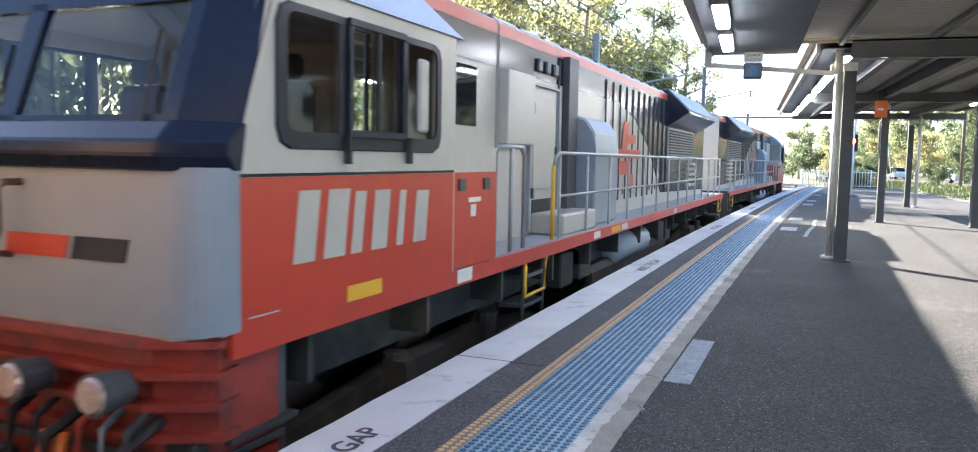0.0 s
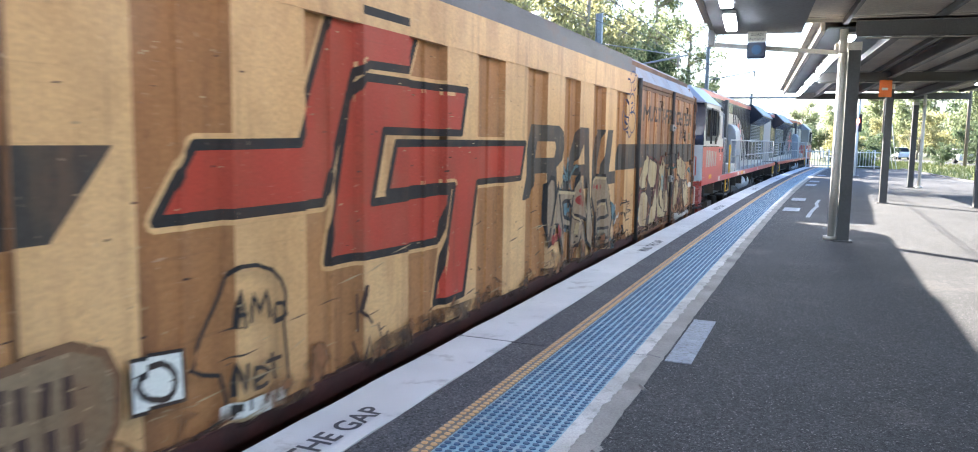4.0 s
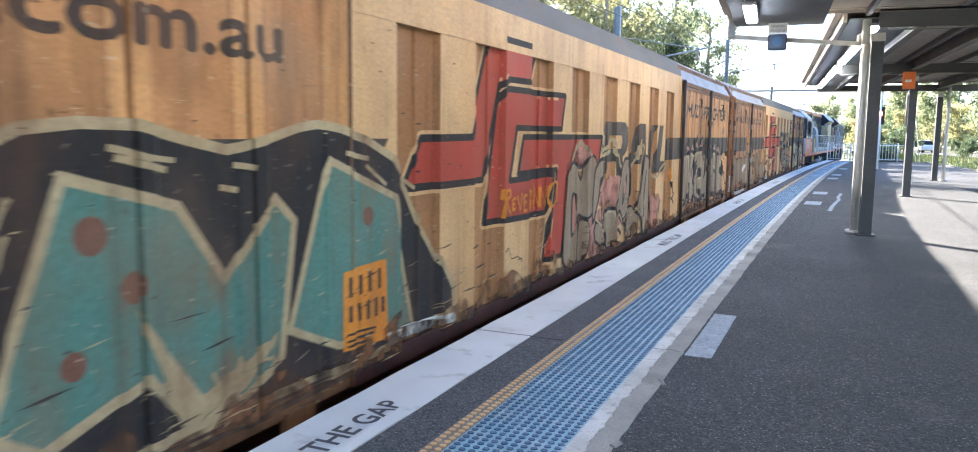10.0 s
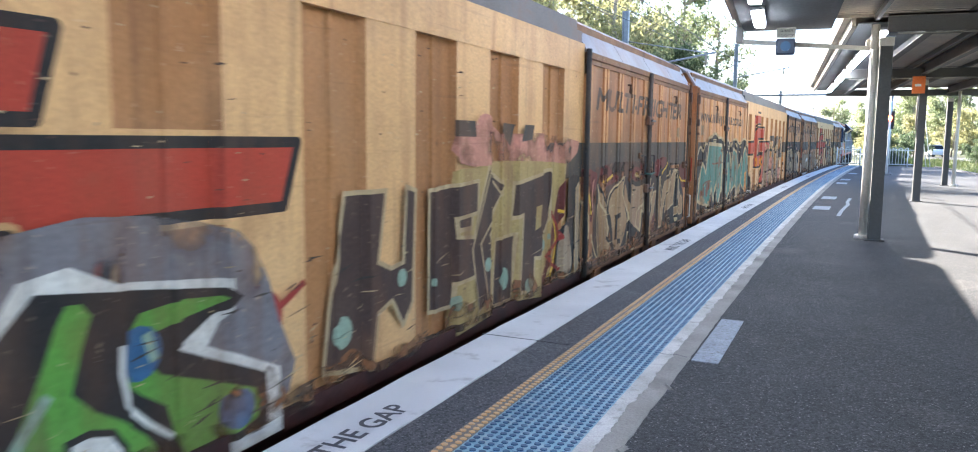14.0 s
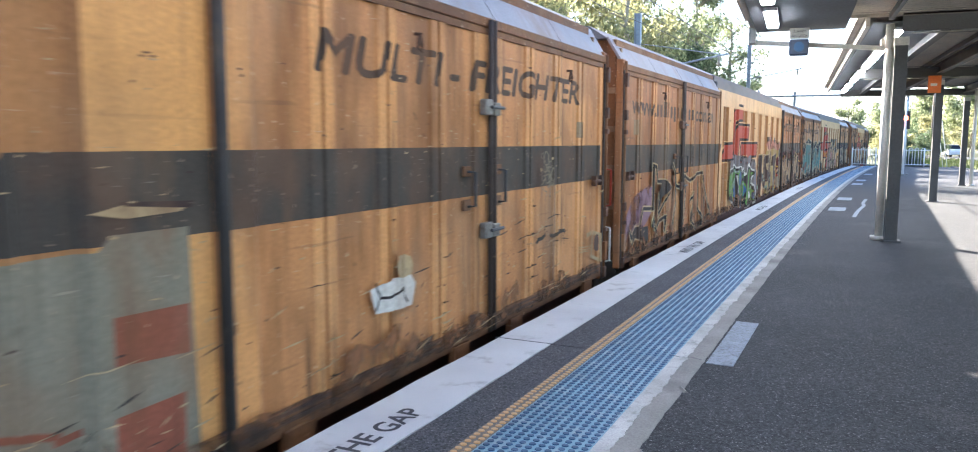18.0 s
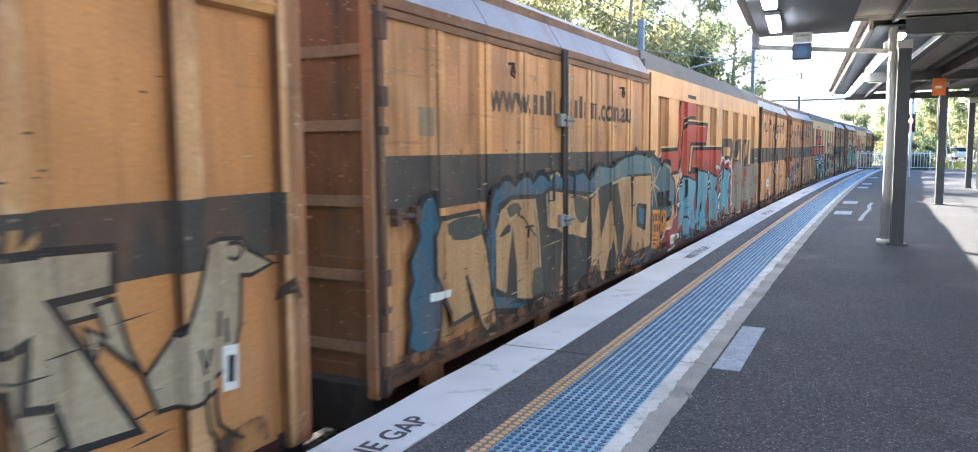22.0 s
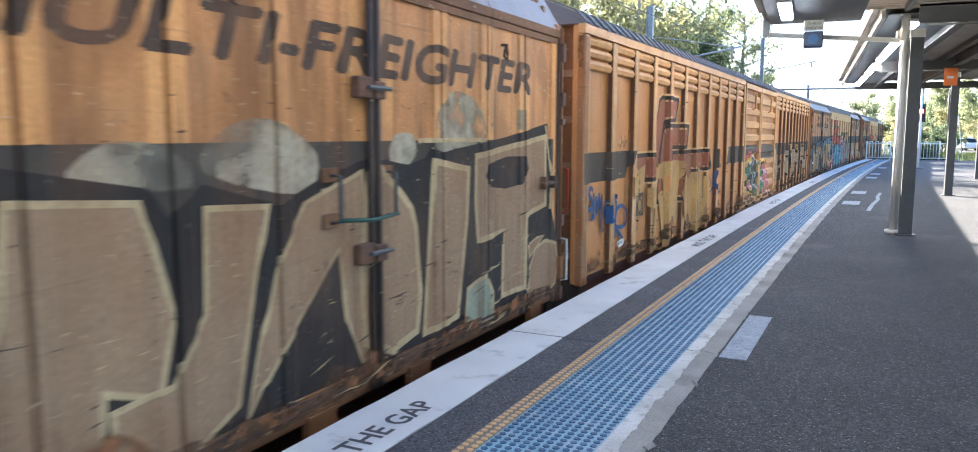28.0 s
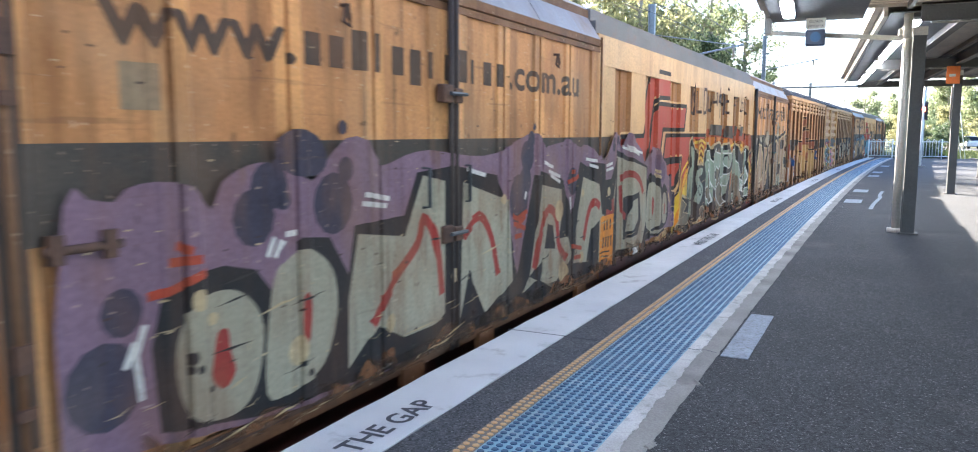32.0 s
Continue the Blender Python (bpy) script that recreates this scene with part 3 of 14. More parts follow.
def canopy_roof(name, u0, u1, v0, v1, z, slope, label, beams_v, rafters_u):
    root = tagged(new(name), label, "canopy", kind="structure")
    root.matrix_world = CAN
    bm = bmesh.new()                       # ribbed sheet
    k = int((v1 - v0) / 0.19)
    for i in range(k):
        a = v0 + (v1 - v0) * i / k
        b = a + (v1 - v0) / k
        for p, q, dz in ((a, a + 0.06, 0.03), (a + 0.06, b, 0.0)):
            vs = [bm.verts.new(c) for c in ((u0, p, z + dz), (u1, p, z + dz + slope * (u1 - u0)), (u1, q, z + dz + slope * (u1 - u0)), (u0, q, z + dz))]
            bm.faces.new(vs)
    part("roof_sheet", bm, SOFFIT, root, "ribbed cream steel roof sheet")
    boxed("roof_cover", (u0 - 0.02, u1, v0, v1, z + 0.05 + max(0, slope * (u1 - u0)), z + 0.12 + max(0, slope * (u1 - u0))), GALV, root)
    for v in beams_v:
        bm = bmesh.new()
        for za, zb, w in ((2.98, 3.01, 0.09), (3.01, 3.26, 0.02), (3.26, 3.29, 0.09)):
            box(bm, max(u0, 1.33), u1 - 0.3, v - w, v + w, za + 0.05, zb + 0.02)
        part("cross_beam", bm, BEAM, root, "dark grey steel cross beam")
        boxed("beam_edge_trim", (max(u0, 1.45), u1 - 0.3, v - 0.097, v - 0.09, 3.015, 3.035), FASCIA, root)
    for u in rafters_u:
        bm = bmesh.new()
        for za, zb, w in ((3.14, 3.165, 0.07), (3.165, 3.36, 0.015), (3.36, 3.38, 0.07)):
            box(bm, u - w, u + w, v0 + 0.1, v1 - 0.1, za, zb)
        part("rafter", bm, BEAM, root, "dark grey steel rafter")
        boxed("rafter_edge_trim", (u - 0.077, u - 0.07, v0 + 0.1, v1 - 0.1, 3.13, 3.15), FASCIA, root)
    u = u0 + 0.7
    while u < u1:
        boxed("purlin", (u - 0.03, u + 0.03, v0, v1, z - 0.1 + slope * (u - u0), z - 0.005 + slope * (u - u0)), BEAM, root)
        u += 1.25
    bm = bmesh.new()
    box(bm, u0 - 0.06, u0, v0, v1, z - 0.18, z + 0.2)
    box(bm, u0 - 0.16, u0 - 0.06, v0, v1, z - 0.02, z + 0.02)
    box(bm, u0 - 0.17, u0 - 0.15, v0, v1, z - 0.02, z + 0.13)
    part("eave_gutter", bm, FASCIA, root, "cream gutter and fascia along the eave")
    boxed("end_fascia", (u0, u1, v1, v1 + 0.05, z - 0.05, z + 0.2), FASCIA, root, "cream end fascia")
    return root


# Its length behind the camera is unseen, added to shade the platform
near_roof = canopy_roof("canopy_near", -0.72, 7.2, -22, 13.6, 3.42, 0.0, "platform canopy with steel beams and a ribbed roof", (-5, 4, 13.0), (3.15, 5.2))
far_roof = canopy_roof("canopy_far", 0.95, 7.2, 13.7, 31.3, 3.42, 0.0, "farther platform canopy of dark steel beams and ribbed sheets", (22.1, 30.9), (2.0, 3.15, 5.2))
boxed("soffit_lining", (-0.7, 0.6, -22, 13.5, 3.2, 3.215), SOFFIT_DARK, near_roof, "smooth dark grey soffit lining")
boxed("soffit_lining", (1.0, 2.0, 13.8, 31.2, 3.3, 3.315), SOFFIT_DARK, far_roof, "smooth dark grey soffit lining")


def canopy_post(u, v, top, half=0.085):
    post = thing("canopy_post", "dark grey steel canopy post on the platform", "post", "canopy posts", CAN @ pose(u, v, 0))
    bm = bmesh.new()
    box(bm, -half, half, -half, -half + 0.022, -0.01, top)
    box(bm, -half, half, half - 0.022, half, -0.01, top)
    box(bm, -0.012, 0.012, -half + 0.022, half - 0.022, -0.01, top)
    box(bm, -half, -half + 0.01, -half + 0.022, half - 0.022, -0.01, top)
    part("column", bm, POST_GREY, post)
    boxed("base_plate", (-half - 0.05, half + 0.05, -half - 0.05, half + 0.05, -0.01, 0.012), POST_GREY, post)
    boxed("cap_plate", (-half - 0.01, half + 0.01, -half - 0.01, half + 0.01, top - 0.12, top), PIPE_CREAM, post)
    return post


for u, v in ((1.33, 13.04), (3.155, 22.15), (5.14, 21.6), (5.25, 30.9), (3.155, 30.9), (5.14, 13.0), (5.14, 4.0)):
    canopy_post(u, v, 2.98)


def downpipe(u, v, r=0.075):
    pipe = thing("downpipe", "cream-painted round downpipe beside a canopy post", "downpipe", "downpipes", CAN @ pose(u, v, 0))
    rodded("pipe", [(0, 0, -0.01), (0, 0, 2.84)], r, PIPE_CREAM, pipe, sides=16)
    rodded("collar", [(0, 0, -0.01), (0, 0, 0.05)], r + 0.06, PIPE_CREAM, pipe, sides=16)
    rodded("upper_length", [(0, 0, 2.84), (0, 0, 3.2)], r, PIPE_CREAM, pipe, sides=16)


downpipe(1.19, 13.2, 0.06)
downpipe(5.47, 30.6, 0.055)


def strip_lamp(u, v0, v1, z, w=0.075):
    lamp = thing("strip_lamp", "lit fluorescent strip lamp under the canopy", "lamp", "strip lamps", CAN @ pose(u, (v0 + v1) / 2, z))
    h = (v1 - v0) / 2
    boxed("housing", (-w - 0.015, w + 0.015, -h - 0.03, h + 0.03, 0.045, 0.09), GALV, lamp)
    boxed("tube", (-w, w, -h, h, 0.0, 0.045), TUBE, lamp, "glowing fluorescent tube", bevel=0.015)


for k, v in enumerate((-9.0, -5.0, -1.5, 2.2, 5.6, 8.9, 11.0)):
    strip_lamp(-0.42, v, v + 1.35, 3.1)
for v in (13.9, 16.75, 18.75, 21.4, 23.3, 26.0, 28.4):
    strip_lamp(1.36, v, v + 1.7, 3.15)
for v in (15.5, 24.5):
    strip_lamp(5.9, v, v + 1.3, 3.19)

# Signal beam with the guard's indicator
beam = tagged(new("signal_bracket"), "cream steel arm from downpipe to canopy eave", "bracket")
beam.matrix_world = CAN
bm = bmesh.new()
a, b = Vector((-0.78, 13.35, 3.03)), Vector((1.2, 13.35, 2.86))
prism = [(a.x, a.z - 0.032), (b.x, b.z - 0.032), (b.x, b.z + 0.032), (a.x, a.z + 0.032)]
prism_y(bm, prism, 13.3, 13.4)
part("arm", bm, PIPE_CREAM, beam)
boxed("hanger", (-0.8, -0.7, 13.2, 13.45, 3.0, 3.35), FASCIA, beam)
rodded("speaker", [(-0.75, 13.3, 3.1), (-0.75, 13.3, 3.28)], 0.06, DARK_GREY, beam, "small dark loudspeaker can")
boxed("junction_box", (1.08, 1.2, 13.25, 13.38, 2.9, 3.0), PIPE_CREAM, beam, bevel=0.01)

ind = thing("guard_indicator", "guard's indicator box with a blue lamp under a white sign", "signal", at=CAN @ pose(-0.06, 13.22, 2.79))
boxed("housing", (-0.14, 0.14, -0.1, 0.1, 0.0, 0.24), NAVY_BOX, ind, bevel=0.02)
boxed("sign_plate", (-0.14, 0.14, -0.11, -0.1, 0.24, 0.4), SIGN_WHITE, ind, "white sign plate", bevel=0.003)


def lettering(name, words, height, at, mat, parent, shear=0.0, squeeze=1.0, thick=0.0, align="CENTER"):
    cu = bpy.data.curves.new(name, "FONT")
    cu.body, cu.size, cu.shear, cu.offset, cu.align_x = words, height / 0.72, shear, thick, align
    tmp = bpy.data.objects.new(name, cu)
    me = bpy.data.meshes.new_from_object(tmp)
    bpy.data.objects.remove(tmp)
    me.transform(Matrix.Diagonal((squeeze, 1, 1, 1)))
    me.materials.append(mat)
    ob = new(name, me)
    ob.parent = parent
    ob.matrix_basis = at
    return ob


lettering("sign_lettering", "GUARDS", 0.035, pose(0, -0.1145, 0.335, 90), STENCIL, ind)
lettering("sign_lettering", "INDICATOR", 0.035, pose(0, -0.1145, 0.265, 90), STENCIL, ind, squeeze=0.85)
bm = bmesh.new()
bmesh.ops.create_cone(bm, cap_ends=True, segments=20, radius1=0.075, radius2=0.075, depth=0.03, matrix=pose(0, -0.11, 0.12, 90))
part("lamp_lens", bm, BLUE_LED, ind, "glowing blue lens")

# Orange sign on a post
sign = thing("orange_sign", "small orange sign fixed to a canopy post", "sign", at=CAN @ pose(3.05, 22.02, 2.66))
boxed("panel", (-0.17, 0.12, -0.02, 0.0, 0.0, 0.42), ORANGE, sign, bevel=0.004)
boxed("writing_bar", (-0.11, 0.03, -0.023, -0.0205, 0.17, 0.23), SIGN_WHITE, sign)

# Fence across the platform's end
for n0, x0, x1 in (("platform_end_fence", -0.42, 3.8),):
    fence = thing("platform_fence", "white tubular steel fence across the platform end", "fence", at=pose(0, 53.6, 0))
    for z in (0.12, 0.98):
        rodded("rail", [(x0, 0, z), (x1, 0, z)], 0.022, WHITE_METAL, fence)
    x = x0
    while x <= x1 + 0.01:
        rodded("post", [(x, 0, -0.01), (x, 0, 1.12)], 0.035, WHITE_METAL, fence)
        x += 1.3
    x = x0 + 0.16
    i = 0
    while x < x1 - 0.3:
        pts = [(x, 0, 0.12), (x, 0, 1.02)] + [(x + 0.09 - 0.09 * math.cos(a), 0, 1.02 + 0.09 * math.sin(a)) for a in (0.8, 1.57, 2.3)] + [(x + 0.18, 0, 1.02), (x + 0.18, 0, 0.12)]
        rodded("hooped_bar", pts, 0.018, WHITE_METAL, fence, sides=6)
        x += 0.325

# Red signal behind the fence post
sig = thing("track_signal", "platform-end signal post showing a red light", "signal", at=pose(1.78, 40, 0))
rodded("mast", [(0, 0, -0.01), (0, 0, 3.3)], 0.05, WHITE_METAL, sig)
boxed("backplate", (-0.16, 0.18, -0.02, 0.06, 2.05, 2.85), BLACK, sig, bevel=0.01)
boxed("red_lamp", (-0.08, 0.08, -0.06, -0.02, 2.45, 2.62), RED_LED, sig, "glowing red lens", bevel=0.03)
boxed("foot", (-0.2, 0.2, -0.2, 0.2, -0.01, 0.04), CONCRETE, sig)

# Painted patches and cracks on the asphalt, stencilled warnings on the edge
for y, w, d in ((5.93, 0.175, 1.36), (18.9, 0.34, 0.95), (22.4, 0.34, 1.0), (30.5, 0.34, 1.1), (33.5, 0.34, 1.1), (40, 0.34, 1.1)):
    bm = bmesh.new()
    x = -0.8 if y < 8 else -0.64
    box(bm, -w / 2, w / 2, -d / 2, d / 2, -0.008, -0.003)
    tagged(link("paint_patch", bm, PATCH_WHITE), "faded white painted rectangle on the asphalt", "marking", "painted patches").matrix_world = pose(x + bend(y), y, 0, 0, 0, turn(y))
bm = bmesh.new()
pts = [(-0.05, 17.0), (0.0, 18.2), (0.05, 19.0), (0.14, 20.2), (0.12, 21.0), (0.2, 22.5)]
for p, q in zip(pts, pts[1:]):
    vs = [bm.verts.new((a, b, -0.004)) for a, b in ((p[0] - 0.04, p[1]), (p[0] + 0.04, p[1]), (q[0] + 0.04, q[1]), (q[0] - 0.04, q[1]))]
    bm.faces.new(vs)
tagged(link("paint_trail", bm, PATCH_WHITE), "spilled line of pale paint on the asphalt", "marking")
for y in (3.6, 11.7, 19.0, 27.3, 36.0):
    root = thing("stencil_text", "black stencilled warning words on the white edge", "marking", "warning words", pose(-2.085 + bend(y), y, 0.003, 0, 0, 90 + turn(y)))
    lettering("stencil_lettering", "MIND THE GAP", 0.135, pose(0, 0, 0), STENCIL, root, squeeze=1.0, thick=0.004, align="RIGHT")
bm = bmesh.new()
box(bm, -2.415, -1.72, 5.245, 5.257, -0.01, 0.0015)
tagged(link("paving_joint", bm, STENCIL), "narrow dark joint across the platform edge", "marking").matrix_world = pose(0, 0, 0, 0, 0, 0)

# ---- overhead wiring ----


def mast(x, y, h, label, reach=4.5):
    m = thing("catenary_mast", label, "mast", "catenary masts", pose(x, y, -1.6))
    bm = bmesh.new()
    for a in (-0.16, 0.13):
        box(bm, a, a + 0.03, -0.14, 0.14, 0, h)
    box(bm, -0.13, 0.13, -0.01, 0.01, 0, h)
    part("column", bm, GALV, m)
    rodded("arm", [(0, 0, h - 3.0), (reach, 0, h - 2.2)], 0.05, GALV, m)
    rodded("stay", [(0, 0, h - 1.5), (reach * 0.9, 0, h - 2.2)], 0.025, GALV, m)
    rodded("insulator", [(reach * 0.9, 0, h - 2.3), (reach * 0.9, 0, h - 2.8)], 0.06, BARK, m)
    return m


mast(-9.3, 74, 11.6, "galvanised steel catenary mast beside the track")
mast(-8.0, 110, 9.5, "galvanised steel catenary mast farther along the line")
mast(-10.5, 40, 9.5, "galvanised steel catenary mast behind the train")
wires = thing("overhead_wires", "dark overhead contact and feeder wires above the track", "wire")
for x0, z0 in ((-4.1, 4.3), (-4.1, 5.4), (-9.0, 6.6), (-9.3, 7.2)):
    pts = [(x0 + bend(max(0, y)) * 0.6 - (0.0 if x0 > -5 else 0.02 * y), y, z0 + 0.35 * math.sin(y * 0.11) ** 2 * (x0 < -5 or z0 > 5)) for y in range(-10, 160, 5)]
    rodded("wire", pts, 0.012 if x0 > -5 else 0.018, WIRE, wires, sides=5)
gantry = thing("signal_gantry", "thin grey gantry over the far track", "gantry", at=pose(-7.5, 66, -1.5))
rodded("post", [(0, 0, 0), (0, 0, 7.0)], 0.09, GALV, gantry)
rodded("post", [(10.5, 0, 0), (10.5, 0, 7.0)], 0.09, GALV, gantry)
rodded("beam", [(0, 0, 6.5), (10.5, 0, 6.5)], 0.08, GALV, gantry)

# ---- trees ----


def tree_mesh(seed, h, spread, crown_from, leaves, mat, leaf=0.22):
    rnd = random.Random(seed)
    bm = bmesh.new()
    tips = []
    lean = Vector((rnd.uniform(-0.08, 0.08), rnd.uniform(-0.08, 0.08), 0))
    trunk = [Vector((0, 0, -0.3))]
    k = 7
    for i in range(1, k + 1):
        trunk.append(Vector((lean.x * h * i / k + rnd.uniform(-0.15, 0.15), lean.y * h * i / k + rnd.uniform(-0.15, 0.15), h * 0.86 * i / k)))
    rod(bm, trunk, h * 0.022, 8, 0, h * 0.005)
    for i in range(int(9 + h * 0.5)):
        f = rnd.uniform(crown_from, 0.97)
        j = min(k - 1, int(f * k))
        base = trunk[j].lerp(trunk[j + 1], f * k - j)
        ang, ln = rnd.uniform(0, 2 * math.pi), spread * (1.15 - 0.6 * f) * rnd.uniform(0.55, 1.0)
        p1 = base + Vector((math.cos(ang), math.sin(ang), 0.45)) * ln * 0.5
        p2 = base + Vector((math.cos(ang + rnd.uniform(-0.4, 0.4)), math.sin(ang + rnd.uniform(-0.4, 0.4)), rnd.uniform(0.35, 0.8))) * ln
        rod(bm, [base, p1, p2], h * 0.007, 5, 0, h * 0.0018)
        tips += [p1.lerp(p2, 0.5), p2, p2 + Vector((rnd.uniform(-0.8, 0.8), rnd.uniform(-0.8, 0.8), rnd.uniform(-0.2, 0.8))), p1]
    me_t = bmesh.new()
    per = max(1, leaves // len(tips))
    verts, faces = [], []
    for t in tips:
        r = rnd.uniform(0.5, 1.1) * spread * 0.24
        for _ in range(per):
            d = Vector((rnd.gauss(0, 1), rnd.gauss(0, 1), rnd.gauss(0, 0.75)))
            c = t + d * r * 0.62
            a = Vector((rnd.gauss(0, 1), rnd.gauss(0, 1), rnd.gauss(0, 1) - 0.7)).normalized()
            b = a.cross(Vector((rnd.gauss(0, 1), rnd.gauss(0, 1), rnd.gauss(0, 1)))).normalized()
            s = leaf * rnd.uniform(0.6, 1.3)
            n0 = len(verts)
            verts += [c - a * s, c + b * s * 0.34, c + a * s, c - b * s * 0.34]
            faces.append((n0, n0 + 1, n0 + 2, n0 + 3))
    me_t.free()
    crown = bpy.data.meshes.new("crown")
    crown.from_pydata([tuple(v) for v in verts], [], faces)
    crown.materials.append(mat)
    return bm, crown


def tree(name, seed, h, spread, crown_from, leaves, mat, label, leaf=0.22):
    bm, crown = tree_mesh(seed, h, spread, crown_from, leaves, mat, leaf)
    root = tagged(new(name), label, "tree")
    part("trunk", bm, BARK, root, smooth=True)
    ob = new("crown", crown)
    ob.parent = root
    return root


gum_a = tree("gum_tree", 3, 17, 5.2, 0.3, 4000, LEAF_SUNLIT, "tall eucalyptus with pale trunk and sunlit yellow-green leaves", 0.24)
gum_b = tree("gum_tree", 11, 21, 5.6, 0.3, 4800, LEAF, "tall eucalyptus with airy grey-green leaves", 0.26)
gum_c = tree("dark_tree", 23, 13, 4.2, 0.18, 9000, LEAF_DARK, "dense dark green tree beyond the track", 0.24)
gum_d = tree("street_tree", 53, 12, 4.6, 0.22, 5500, LEAF_FAR, "sunlit grey-green tree beyond the road", 0.26)
bush_c = tree("lineside_bush", 61, 4.2, 2.8, 0.03, 3500, LEAF, "grey-green bush on the lineside bank", 0.18)
bush_a = tree("bush", 31, 5.0, 2.6, 0.08, 5000, LEAF_SUNLIT, "rounded yellow-green bush on the embankment", 0.16)
bush_b = tree("bush", 41, 4.0, 2.6, 0.05, 5000, LEAF_DARK, "dark green shrub beside the railway", 0.16)
SPOTS = {
    gum_a: [(-19, 44, 1.0, 20), (-23, 53, 1.1, 120), (-16.5, 58, 0.95, 200), (-27, 64, 1.1, 300), (-34, 60, 1.2, 60), (-25, 40, 0.9, 10)],
    gum_b: [(-18, 66, 0.95, 0), (-22, 78, 1.05, 70), (-16, 84, 0.95, 160), (-14.5, 97, 0.85, 260), (-30, 84, 1.1, 35), (-38, 75, 1.1, 85), (-26, 96, 1.0, 5), (-40, 100, 1.2, 15)],
    gum_c: [(-15.5, 74, 0.8, 0), (-14, 108, 0.75, 90), (-17, 118, 0.8, 190), (-30, 70, 1.3, 280), (-45, 85, 1.6, 40), (-20, 100, 1.2, 75), (30, 84, 0.75, 10), (36, 76, 0.8, 100), (44, 70, 0.9, 210)],
    gum_d: [(12, 122, 0.8, 0), (19, 116, 0.9, 80), (26, 110, 0.85, 150), (34, 106, 0.9, 220), (9, 140, 0.9, 290), (43, 100, 1.0, 30), (16, 135, 1.0, 330), (54, 92, 1.1, 60), (3, 150, 0.8, 100), (-2, 165, 0.9, 170)],
    bush_c: [(-12.5, 3, 1.0, 0), (-13.5, 9, 1.2, 40), (-12.5, 15, 1.1, 80), (-14, 21, 1.3, 120), (-13, 28, 1.2, 160), (-13.5, -4, 1.2, 200), (-15, 35, 1.3, 240), (-17, 6, 1.6, 10), (-17, 17, 1.5, 70)],
    bush_a: [(-13.5, 60, 1.0, 0), (-12.5, 66, 1.1, 100), (-14, 70, 0.9, 200), (8, 118, 1.0, 40), (12, 112, 1.1, 90), (16, 125, 1.2, 10), (4, 135, 1.1, 5)],
    bush_b: [(14, 84, 0.9, 0), (18, 90, 1.1, 60), (23, 84, 1.0, 130), (9, 130, 1.2, 200), (1, 150, 1.5, 240), (-3, 170, 1.6, 20), (12, 150, 1.8, 80), (22, 145, 2.0, 140), (6, 175, 2.0, 0), (9.5, 72, 0.45, 0), (6.0, 84, 0.5, 50), (3.5, 84, 0.6, 70), (5.5, 95, 0.8, 20), (-11.5, 70, 0.8, 10), (-11.2, 80, 0.9, 60), (-11, 92, 1.0, 110), (-10.5, 104, 1.1, 160), (-10, 118, 1.3, 5)],
}
for src, spots in SPOTS.items():
    for i, (x, y, s, r) in enumerate(spots):
        g = bank(x)
        m = pose(x, y, g, 0, 0, r) @ Matrix.Diagonal((s, s, s, 1))
        if i == 0:
            src.matrix_world = m
        else:
            c = copy_thing(src, pose(x, y, g, 0, 0, r))
            c.scale = (s, s, s)

# ---- the street behind the platform: grass verge, road, parked cars, poles ----
ROAD_LINE = [(3, 128), (9, 104), (17, 82), (29, 62), (48, 44), (80, 24)]
bm = bmesh.new()
prev = None
for i, (x, y) in enumerate(ROAD_LINE):
    a, b = ROAD_LINE[max(0, i - 1)], ROAD_LINE[min(len(ROAD_LINE) - 1, i + 1)]
    d = Vector((b[0] - a[0], b[1] - a[1], 0)).normalized()
    nrm = Vector((-d.y, d.x, 0)) * 4.2
    ring = [bm.verts.new(Vector((x, y, -0.29)) + nrm * k) for k in (1, -1)]
    if prev:
        bm.faces.new((prev[0], prev[1], ring[1], ring[0]))
    prev = ring
tagged(link("road", bm, ROAD), "grey asphalt road beyond the platform", "road", kind="structure")

rnd = random.Random(77)
verts, faces = [], []
for _ in range(14000):
    y = rnd.uniform(34, 100)
    x = far_side(min(y, 57)) + 0.15 + rnd.random() ** 1.3 * 15
    if x > np.interp(y, [24, 44, 62, 82, 104, 128], [75, 43, 24, 12.5, 5, -1]):
        continue
    h, w, a = rnd.uniform(0.1, 0.38), rnd.uniform(0.012, 0.035), rnd.uniform(0, 6.3)
    n0, lx, ly = len(verts), rnd.uniform(-0.12, 0.12), rnd.uniform(-0.12, 0.12)
    verts += [(x - w * math.cos(a), y - w * math.sin(a), -0.33), (x + w * math.cos(a), y + w * math.sin(a), -0.33), (x + lx, y + ly, -0.33 + h)]
    faces.append((n0, n0 + 1, n0 + 2))
me = bpy.data.meshes.new("verge_grass")
me.from_pydata(verts, [], faces)
me.materials.append(GRASS)
tagged(new("verge_grass", me), "tall yellow-green grass on the verge", "grass", kind="stuff")


